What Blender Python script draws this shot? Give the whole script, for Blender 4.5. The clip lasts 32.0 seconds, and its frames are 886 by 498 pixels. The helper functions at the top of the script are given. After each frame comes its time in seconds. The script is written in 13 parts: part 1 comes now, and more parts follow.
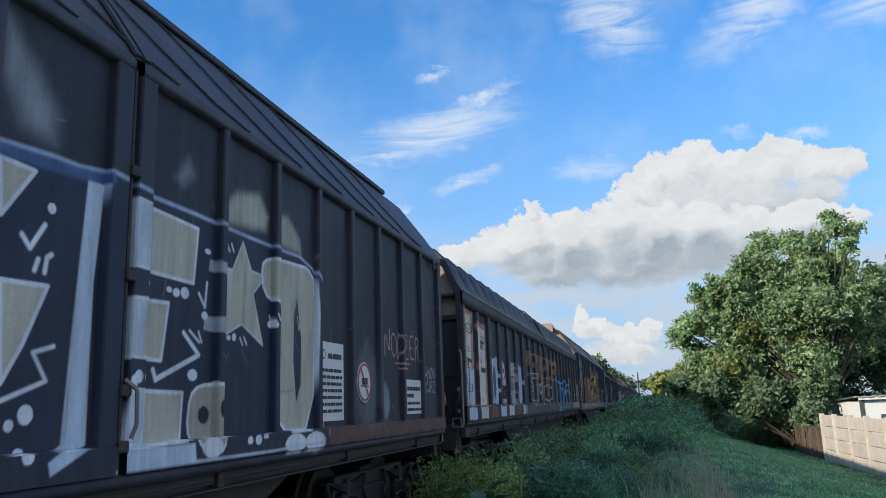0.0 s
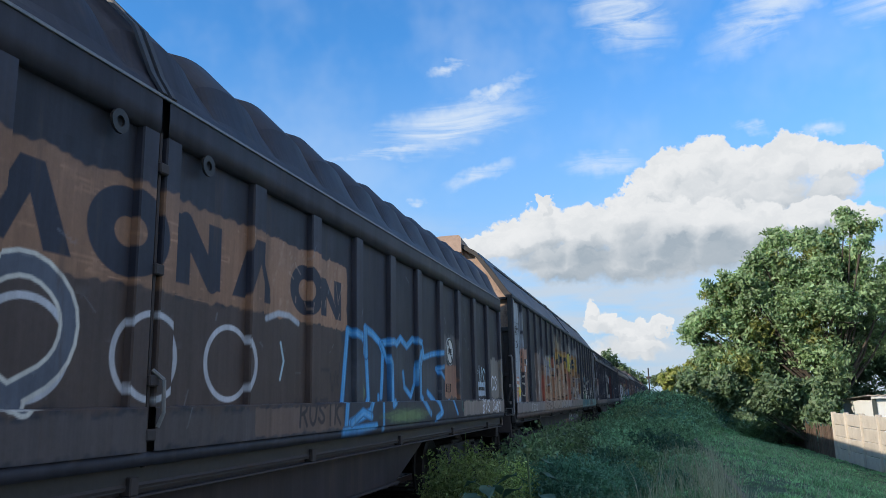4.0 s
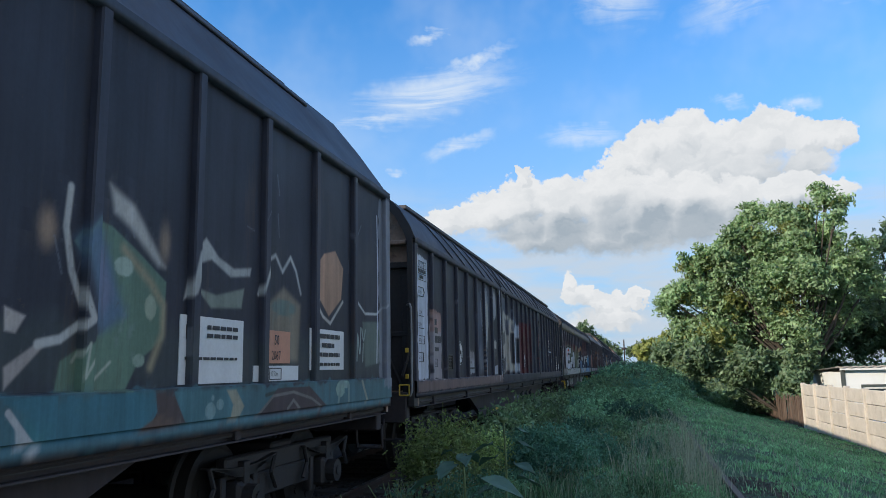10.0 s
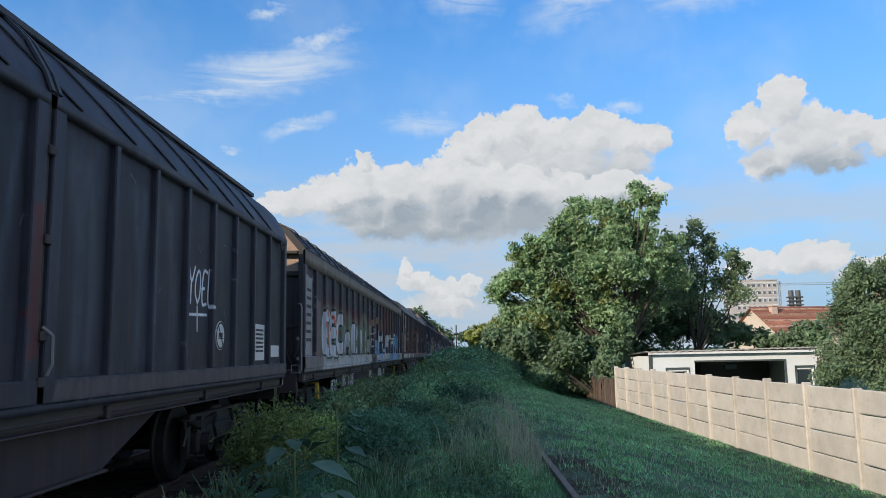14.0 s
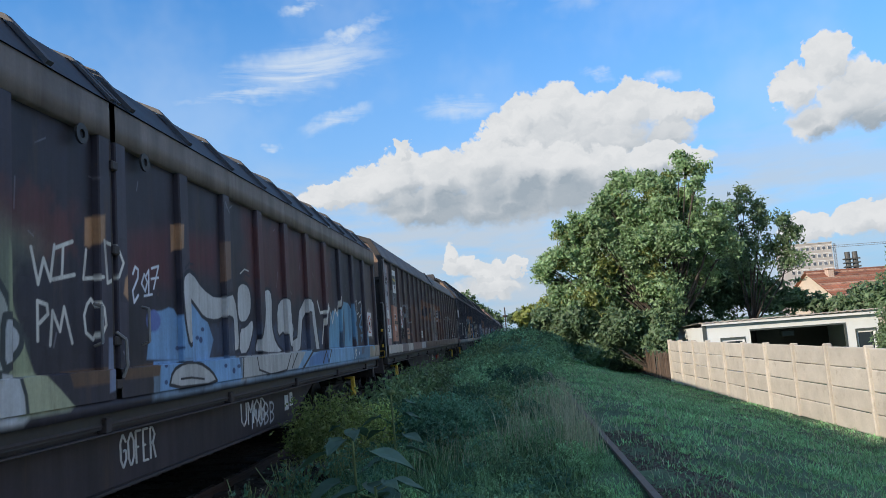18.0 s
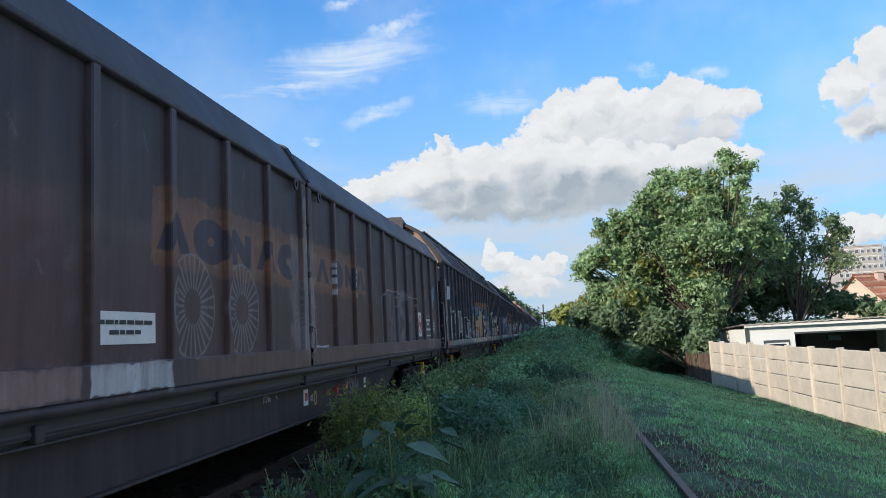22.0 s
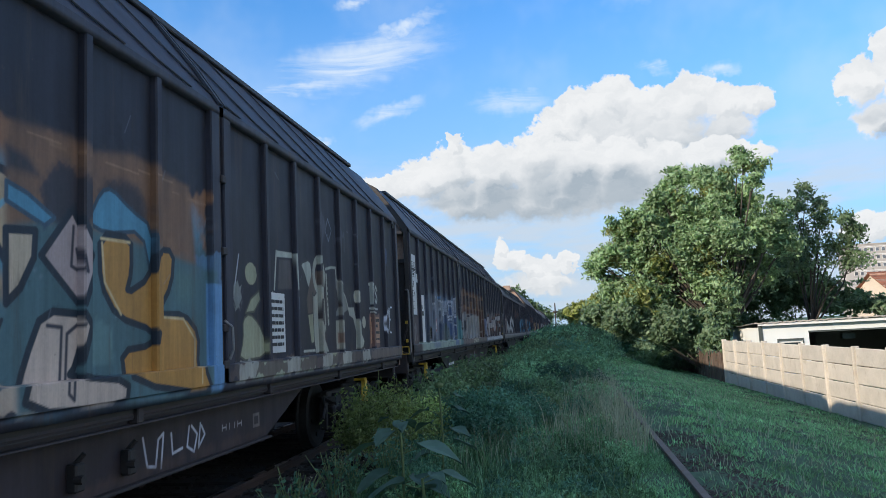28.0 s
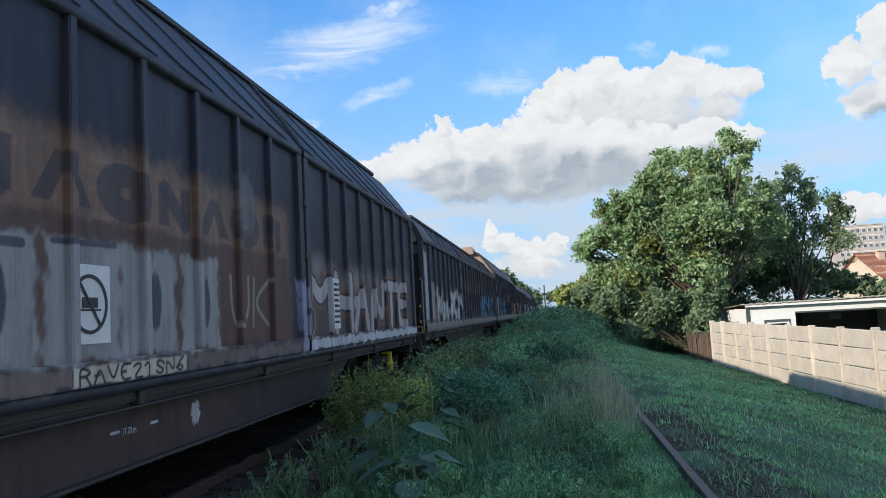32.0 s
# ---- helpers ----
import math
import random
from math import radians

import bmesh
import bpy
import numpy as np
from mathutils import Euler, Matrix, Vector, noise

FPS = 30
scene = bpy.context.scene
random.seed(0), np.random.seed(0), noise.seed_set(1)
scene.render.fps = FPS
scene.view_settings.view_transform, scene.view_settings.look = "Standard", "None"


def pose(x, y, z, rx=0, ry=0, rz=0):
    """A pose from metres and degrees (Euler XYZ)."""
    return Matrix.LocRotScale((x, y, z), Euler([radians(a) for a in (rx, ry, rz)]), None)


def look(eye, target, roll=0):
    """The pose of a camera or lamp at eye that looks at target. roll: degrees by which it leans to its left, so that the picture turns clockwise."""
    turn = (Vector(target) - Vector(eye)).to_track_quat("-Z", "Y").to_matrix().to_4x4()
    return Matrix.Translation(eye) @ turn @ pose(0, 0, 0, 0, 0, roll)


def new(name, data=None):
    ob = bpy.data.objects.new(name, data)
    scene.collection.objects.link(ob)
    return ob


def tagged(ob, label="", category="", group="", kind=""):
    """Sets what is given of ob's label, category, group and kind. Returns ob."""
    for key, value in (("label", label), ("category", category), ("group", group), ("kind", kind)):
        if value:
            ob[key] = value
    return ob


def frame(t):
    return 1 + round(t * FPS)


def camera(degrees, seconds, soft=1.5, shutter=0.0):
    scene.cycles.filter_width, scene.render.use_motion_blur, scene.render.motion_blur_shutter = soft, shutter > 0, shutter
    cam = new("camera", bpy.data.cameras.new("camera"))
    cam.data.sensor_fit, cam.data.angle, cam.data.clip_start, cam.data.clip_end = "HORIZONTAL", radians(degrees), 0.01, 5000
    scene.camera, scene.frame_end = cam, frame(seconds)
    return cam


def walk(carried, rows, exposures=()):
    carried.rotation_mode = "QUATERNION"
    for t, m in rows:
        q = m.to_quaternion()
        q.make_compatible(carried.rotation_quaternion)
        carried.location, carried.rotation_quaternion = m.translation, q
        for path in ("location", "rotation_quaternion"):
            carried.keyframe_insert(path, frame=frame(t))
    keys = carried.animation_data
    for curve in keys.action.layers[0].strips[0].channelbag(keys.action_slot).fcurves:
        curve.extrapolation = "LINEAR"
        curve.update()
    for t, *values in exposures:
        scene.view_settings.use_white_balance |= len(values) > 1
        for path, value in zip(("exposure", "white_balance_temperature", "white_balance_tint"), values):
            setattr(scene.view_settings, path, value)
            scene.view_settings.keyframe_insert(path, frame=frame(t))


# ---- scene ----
cam = camera(60.4, 32.0, soft=0.55)
EYE = (0.0, 0.0, 1.5)
# seconds, turn to the left of the track, tilt up, lean to the left (degrees); hand-held on one spot
SWAY = [
    (0, 14.39, 11.69, -2.01),
    (0.5, 13.75, 11.59, -1.89),
    (1, 13.57, 11.60, -1.81),
    (1.5, 13.77, 11.55, -1.56),
    (2, 14.03, 11.47, -1.23),
    (2.5, 14.24, 11.49, -1.18),
    (4.5, 15.80, 11.08, -1.15),
    (5, 16.21, 10.90, -0.97),
    (5.5, 15.61, 10.64, -0.70),
    (6, 15.16, 10.36, -0.40),
    (6.5, 15.10, 10.11, -0.46),
    (7, 15.07, 9.94, -0.38),
    (7.5, 14.87, 9.85, -0.57),
    (8, 14.57, 9.44, -0.59),
    (8.5, 14.20, 9.24, -0.63),
    (9, 13.88, 9.15, -0.85),
    (9.5, 13.83, 9.15, -1.12),
    (10, 13.70, 9.01, -1.05),
    (10.5, 13.86, 8.93, -0.89),
    (11, 13.73, 8.75, -0.52),
    (11.5, 10.01, 8.82, -0.82),
    (12, 5.00, 8.62, -0.85),
    (12.5, 1.17, 8.08, -0.70),
    (13, 0.51, 7.76, -0.80),
    (13.5, 0.99, 7.64, -0.67),
    (14, 1.43, 7.66, -1.04),
    (14.5, 1.89, 7.66, -2.77),
    (16.5, 3.59, 7.11, -4.55),
    (17, 4.07, 6.77, -4.39),
    (17.5, 4.46, 6.50, -4.31),
    (18, 4.83, 6.64, -4.20),
    (18.5, 5.15, 6.95, -4.36),
    (19, 5.45, 6.99, -4.40),
    (19.5, 5.83, 6.90, -4.36),
    (20, 6.05, 6.74, -3.89),
    (20.5, 6.41, 6.44, -3.45),
    (21, 6.92, 6.37, -3.19),
    (21.5, 7.39, 6.43, -2.97),
    (22, 7.80, 6.48, -2.86),
    (22.5, 8.02, 6.50, -2.71),
    (23, 8.08, 6.52, -2.75),
    (23.5, 8.19, 6.36, -2.75),
    (24, 8.35, 6.34, -2.93),
    (24.5, 8.42, 6.35, -2.94),
    (25, 8.45, 6.31, -2.92),
    (25.5, 8.67, 6.32, -2.99),
    (27.5, 8.83, 6.37, -2.97),
    (28, 8.67, 6.42, -2.89),
    (28.5, 8.68, 6.50, -2.98),
    (29, 8.73, 6.52, -3.00),
    (29.5, 8.78, 6.45, -2.99),
    (30, 8.90, 6.27, -3.01),
    (30.5, 8.81, 5.85, -2.99),
    (31, 8.72, 5.46, -2.98),
    (31.5, 8.34, 5.27, -3.02),
    (32, 7.94, 5.09, -3.18),
]
walk(cam, [(t, pose(*EYE, 90 + up, 0, turn) @ pose(0, 0, 0, 0, 0, lean)) for t, turn, up, lean in SWAY],
     exposures=[(0, 0.15), (4, 0.19), (10.5, 0.17), (12, 0.06), (13, 0.0), (14.5, 0.02), (18, 0.08), (20, 0.12), (21.5, 0.22), (32, 0.27)])

# ---------------------------------------------------------------- sky and sun
SUN_FROM = Vector((-0.74, -0.67, 0.0)).normalized()
SUN_UP = 20.0
sun = new("sun", bpy.data.lights.new("sun", "SUN"))
sun.data.energy, sun.data.angle, sun.data.color = 5.0, radians(0.53), (1.0, 0.84, 0.66)
sun_pos = SUN_FROM * math.cos(radians(SUN_UP)) + Vector((0, 0, math.sin(radians(SUN_UP))))
sun.matrix_world = look(sun_pos * 200, (0, 0, 0))
scene.view_settings.exposure = 0.0


class Nodes:
    """Short hand for node trees."""

    def __init__(self, tree):
        self.tree = tree

    def add(self, kind, **values):
        n = self.tree.nodes.new(kind)
        for k, v in values.items():
            if k == "op":
                n.operation = v
            elif k == "blend":
                n.blend_type = v
            elif k == "data":
                n.data_type = v
            elif k == "clamp":
                n.use_clamp = v
        return n

    def link(self, a, b):
        self.tree.links.new(a, b)

    def put(self, sock, v):
        if isinstance(v, bpy.types.NodeSocket):
            self.tree.links.new(v, sock)
        else:
            sock.default_value = v

    def math(self, op, a, b=0.0, c=None, clamp=False):
        n = self.add("ShaderNodeMath", op=op, clamp=clamp)
        self.put(n.inputs[0], a)
        self.put(n.inputs[1], b)
        if c is not None:
            self.put(n.inputs[2], c)
        return n.outputs[0]

    def vec(self, op, a, b=(0, 0, 0)):
        n = self.add("ShaderNodeVectorMath", op=op)
        self.put(n.inputs[0], a)
        self.put(n.inputs[1], b)
        return n.outputs[1] if op in ("LENGTH", "DISTANCE", "DOT_PRODUCT") else n.outputs[0]

    def noise(self, vector, scale, detail=4.0, rough=0.55, color=False, distortion=0.0):
        n = self.add("ShaderNodeTexNoise")
        if vector is not None:
            self.put(n.inputs["Vector"], vector)
        n.inputs["Scale"].default_value, n.inputs["Detail"].default_value = scale, detail
        n.inputs["Roughness"].default_value, n.inputs["Distortion"].default_value = rough, distortion
        return n.outputs["Color" if color else "Fac"]

    def remap(self, v, a, b, c=0.0, d=1.0, smooth=False):
        n = self.add("ShaderNodeMapRange")
        n.interpolation_type = "SMOOTHSTEP" if smooth else "LINEAR"
        self.put(n.inputs[0], v)
        for i, x in enumerate((a, b, c, d)):
            self.put(n.inputs[1 + i], x)
        return n.outputs[0]

    def mix(self, fac, a, b, blend="MIX"):
        n = self.add("ShaderNodeMix", data="RGBA")
        n.blend_type = blend
        self.put(n.inputs[0], fac)
        for s, v in ((n.inputs[6], a), (n.inputs[7], b)):
            self.put(s, (*v, 1) if isinstance(v, tuple) and len(v) == 3 else v)
        return n.outputs[2]


# clouds as heaps of puffs: azimuth (to the right of the track), height, half-width, half-height, in degrees
BACK = [(0.6, 14.8, 2.2, 2.0), (2.4, 15.6, 2.4, 2.0), (4.7, 16.2, 2.4, 2.1), (7.2, 15.2, 2.6, 2.0), (10.4, 15.6, 2.6, 2.1), (12.8, 15.0, 2.6, 1.7), (14.6, 15.0, 1.9, 1.3), (12.6, 13.4, 2.2, 1.4), (8.0, 13.6, 5.0, 2.2), (5.8, 14.6, 3.2, 2.0), (3.2, 14.5, 2.4, 1.8)]
BANK = [(-12.8, 11.2, 3.0, 1.0), (-9.6, 11.6, 3.0, 1.8), (-7.4, 12.2, 2.2, 2.3), (-7.5, 14.2, 0.7, 0.9), (-4.4, 12.0, 3.0, 2.4),
        (-1.4, 12.2, 2.6, 2.6), (1.6, 11.8, 2.8, 2.5), (4.6, 11.6, 3.0, 2.4), (7.6, 11.4, 3.0, 2.1)]
BANK2 = [(11.6, 11.6, 2.0, 1.6), (5.2, 10.4, 6.4, 2.4), (0.0, 9.9, 7.0, 2.3), (-5.6, 10.0, 6.0, 1.9), (13.0, 11.2, 2.6, 1.3)]
RIGHT = [(21.2, 15.0, 1.6, 1.6), (23.6, 16.4, 1.7, 1.9), (24.6, 14.0, 2.8, 2.6), (27.4, 14.0, 1.9, 1.5), (22.2, 12.7, 1.8, 1.6), (26.2, 12.3, 2.8, 1.3),
         (29.8, 13.2, 2.2, 1.4), (33.0, 12.6, 3.0, 2.0)]
LOW = [(-4.3, 6.3, 0.7, 0.9), (-3.6, 5.2, 1.3, 1.2), (-2.4, 4.6, 1.4, 1.0), (-0.6, 4.6, 1.2, 1.0), (0.6, 4.9, 0.7, 0.8), (-1.5, 3.4, 3.4, 1.0), (20.8, 5.6, 2.0, 1.1), (24.6, 5.8, 2.6, 1.3),
       (28.6, 4.6, 3.0, 1.0), (8.0, 5.4, 5.0, 1.6)]
WISPS = [(-14.5, 20.4, 8.5, 2.3, 0.22), (-19.0, 18.6, 6.5, 0.8, 0.16), (-11.0, 22.8, 4.0, 0.8, 0.35), (-12.3, 16.7, 3.3, 0.75, 0.32), (-17.2, 14.8, 0.9, 0.4, 0.1),
         (-2.6, 17.0, 3.6, 1.2, 0.0), (-0.5, 27.5, 5.0, 3.2, -0.5), (12.6, 17.5, 1.6, 0.5, 0.0), (8.0, 18.3, 1.3, 0.5, -0.3), (10.5, 26.2, 6.5, 2.4, 0.45),
         (1.0, 31.5, 9.0, 2.5, 0.2), (-14.5, 24.6, 2.2, 0.7, 0.3), (20.0, 25.0, 7.0, 2.0, 0.1)]
# clouds out of view, added to brighten the shaded bank and wagon sides
ELSEWHERE = [(-70, 14, 16, 6), (-95, 28, 20, 8), (78, 22, 26, 12), (125, 18, 26, 11), (-150, 20, 26, 9), (165, 34, 30, 14), (60, 46, 24, 11), (105, 52, 26, 12), (5, 60, 34, 9), (-60, 52, 24, 10),
             (-130, 50, 26, 10), (0, 84, 200, 12), (140, 66, 40, 8)]


UNDERSIDES = [(-4.5, 9.4, 9.5, 2.7), (3.0, 10.4, 10.0, 3.1), (9.5, 11.4, 6.5, 2.7), (25.5, 11.4, 7.5, 2.2), (24.0, 4.0, 7.0, 1.0)]


def cloud_field(name, puffs, blend):
    """Node group: how deep inside the heaps of puffs a direction (azimuth, height) lies."""
    g = bpy.data.node_groups.new(name, "ShaderNodeTree")
    g.interface.new_socket("Place", in_out="INPUT", socket_type="NodeSocketVector")
    g.interface.new_socket("Depth", in_out="OUTPUT", socket_type="NodeSocketFloat")
    n = Nodes(g)
    place, out = n.add("NodeGroupInput").outputs[0], n.add("NodeGroupOutput").inputs[0]
    best = None
    for az, el, rx, ry in puffs:
        d = n.vec("LENGTH", n.vec("MULTIPLY", n.vec("SUBTRACT", place, (az, el, 0)), (1 / rx, 1 / ry, 0)))
        v = n.math("SUBTRACT", 1.0, d)
        best = v if best is None else n.math("SMOOTH_MAX", best, v, blend)
    n.link(best, out)
    return g


def make_sky():
    world = bpy.data.worlds.new("sky")
    scene.world, world.use_nodes = world, True
    n = Nodes(world.node_tree)
    back = world.node_tree.nodes["Background"]
    sky = n.add("ShaderNodeTexSky")
    sky.sky_type, sky.sun_disc, sky.sun_elevation = "NISHITA", False, radians(SUN_UP)
    sky.sun_rotation = math.atan2(SUN_FROM.x, SUN_FROM.y)
    sky.air_density, sky.dust_density, sky.ozone_density = 1.0, 0.6, 2.2
    way = n.add("ShaderNodeTexCoord").outputs["Generated"]
    xyz = n.add("ShaderNodeSeparateXYZ")
    n.link(way, xyz.inputs[0])
    az = n.math("MULTIPLY", n.math("ARCTAN2", xyz.outputs[0], xyz.outputs[1]), 180 / math.pi)
    el = n.math("MULTIPLY", n.math("ARCSINE", xyz.outputs[2]), 180 / math.pi)
    flat = n.add("ShaderNodeCombineXYZ")
    n.link(az, flat.inputs[0])
    n.link(el, flat.inputs[1])
    flat = flat.outputs[0]
    # billows: the place is pushed about at three sizes before it meets the puffs
    push = n.vec("MULTIPLY", n.vec("SUBTRACT", n.noise(flat, 0.34, 2, 0.5, color=True), (0.5, 0.5, 0.5)), (2.2, 1.3, 0))
    push2 = n.vec("MULTIPLY", n.vec("SUBTRACT", n.noise(flat, 1.15, 2, 0.5, color=True), (0.5, 0.5, 0.5)), (1.5, 1.3, 0))
    push3 = n.vec("MULTIPLY", n.vec("SUBTRACT", n.noise(flat, 3.6, 3, 0.55, color=True), (0.5, 0.5, 0.5)), (0.50, 0.45, 0))
    broad = n.vec("ADD", n.vec("ADD", flat, push), n.vec("MULTIPLY", push2, (0.6, 0.6, 0)))
    moved = n.vec("ADD", n.vec("ADD", n.vec("ADD", flat, push), push2), push3)
    unders = cloud_field("cloud_undersides", UNDERSIDES, 0.6)
    under = n.add("ShaderNodeGroup")
    under.node_tree = unders
    n.put(under.inputs[0], n.vec("ADD", flat, n.vec("MULTIPLY", push2, (0.8, 0.5, 0))))
    lumps = n.noise(n.vec("MULTIPLY", flat, (0.30, 1.0, 1.0)), 0.5, 3, 0.5)
    base = n.remap(n.math("ADD", under.outputs[0], n.math("MULTIPLY", n.math("SUBTRACT", lumps, 0.5), 0.8)), -0.10, 0.85, smooth=True)

    puffy = n.remap(n.noise(n.vec("MULTIPLY", moved, (0.5, 1.1, 1.0)), 0.7, 4, 0.6), 0.35, 0.70, smooth=True)

    def tier(name, puffs):
        """One rank of heaps: its cover and its colour, white along the crests and grey towards the base."""
        heaps = cloud_field(name, puffs, 0.10)

        def depth(place, offset):
            k = n.add("ShaderNodeGroup")
            k.node_tree = heaps
            n.put(k.inputs[0], n.vec("ADD", place, offset))
            return k.outputs[0]
        here, above, lobes = depth(moved, (0, 0, 0)), depth(broad, (-0.5, 1.5, 0)), depth(moved, (-0.30, 0.45, 0))
        cover = n.remap(here, 0.0, n.remap(n.math("SUBTRACT", above, here), -0.35, 0.25, 0.12, 0.50), smooth=True)
        fold = n.remap(n.math("SUBTRACT", lobes, here), 0.0, 0.32, 0.0, 0.40, smooth=True)
        deep = n.math("MULTIPLY", n.remap(above, -0.05, 0.75, smooth=True), n.remap(base, 0, 1, 0.20, 1.0))
        shade = n.math("MINIMUM", n.math("ADD", deep, n.math("MULTIPLY", fold, n.remap(base, 0, 1, 0.55, 0.8))), 1.0)
        shade = n.math("ADD", n.math("MULTIPLY", shade, 0.88), n.math("MULTIPLY", puffy, 0.20), clamp=True)
        return cover, n.mix(shade, (0.73, 0.745, 0.76), (0.335, 0.395, 0.455))

    back_cover, back_cloud = tier("cloud_rank_behind", BACK)
    cover, cloud = tier("cloud_heaps", BANK + BANK2 + RIGHT + LOW + ELSEWHERE)
    # flat grey layer under the heaps
    bands = n.add("ShaderNodeMapping")
    n.link(flat, bands.inputs[0])
    bands.inputs["Scale"].default_value = (0.10, 0.45, 1)
    layer = n.math("MULTIPLY", n.remap(n.noise(bands.outputs[0], 1.1, 5, 0.55), 0.30, 0.60, smooth=True), n.math("MULTIPLY", n.remap(el, 15.0, 8.5, smooth=True), n.remap(az, 30.0, 14.0, 0.6, 1.0)))
    # thin high cloud, combed along its length
    veil = None
    comb = n.add("ShaderNodeMapping")
    n.link(flat, comb.inputs[0])
    comb.inputs["Rotation"].default_value, comb.inputs["Scale"].default_value = (0, 0, -0.26), (0.16, 0.9, 1)
    hair = n.noise(comb.outputs[0], 0.75, 6, 0.6, distortion=1.1)
    for a, e, rx, ry, turn in WISPS:
        m = n.add("ShaderNodeMapping")
        m.vector_type = "TEXTURE"
        n.put(m.inputs[0], n.vec("ADD", flat, push2))
        m.inputs["Location"].default_value, m.inputs["Rotation"].default_value, m.inputs["Scale"].default_value = (a, e, 0), (0, 0, turn), (rx, ry, 1)
        v = n.remap(n.vec("LENGTH", n.vec("MULTIPLY", m.outputs[0], (1, 1, 0))), 1.15, 0.1, smooth=True)
        veil = v if veil is None else n.math("MAXIMUM", veil, v)
    veil = n.math("MULTIPLY", veil, n.remap(hair, 0.26, 0.66, smooth=True))
    veil = n.math("MAXIMUM", n.math("MULTIPLY", veil, 0.80), n.math("MULTIPLY", n.remap(n.noise(flat, 0.10, 4, 0.55), 0.42, 0.72, smooth=True), 0.20))
    haze = n.remap(el, 26.0, 3.0, 0.0, 0.88)
    light = n.vec("MULTIPLY", sky.outputs[0], (SKY_R, SKY_G, SKY_B))
    c = n.mix(haze, light, (0.34, 0.49, 0.70))
    c = n.mix(veil, c, (0.66, 0.74, 0.83))
    c = n.mix(n.math("MULTIPLY", layer, 0.85), c, (0.51, 0.58, 0.66))
    c = n.mix(back_cover, c, back_cloud)
    c = n.mix(cover, c, cloud)
    n.link(c, back.inputs[0])
    back.inputs[1].default_value = SKY_LIGHT
    world.cycles.sampling_method, world.cycles.sample_map_resolution = "MANUAL", 512


SKY_R, SKY_G, SKY_B, SKY_LIGHT = 0.073, 0.166, 0.240, 1.0
make_sky()


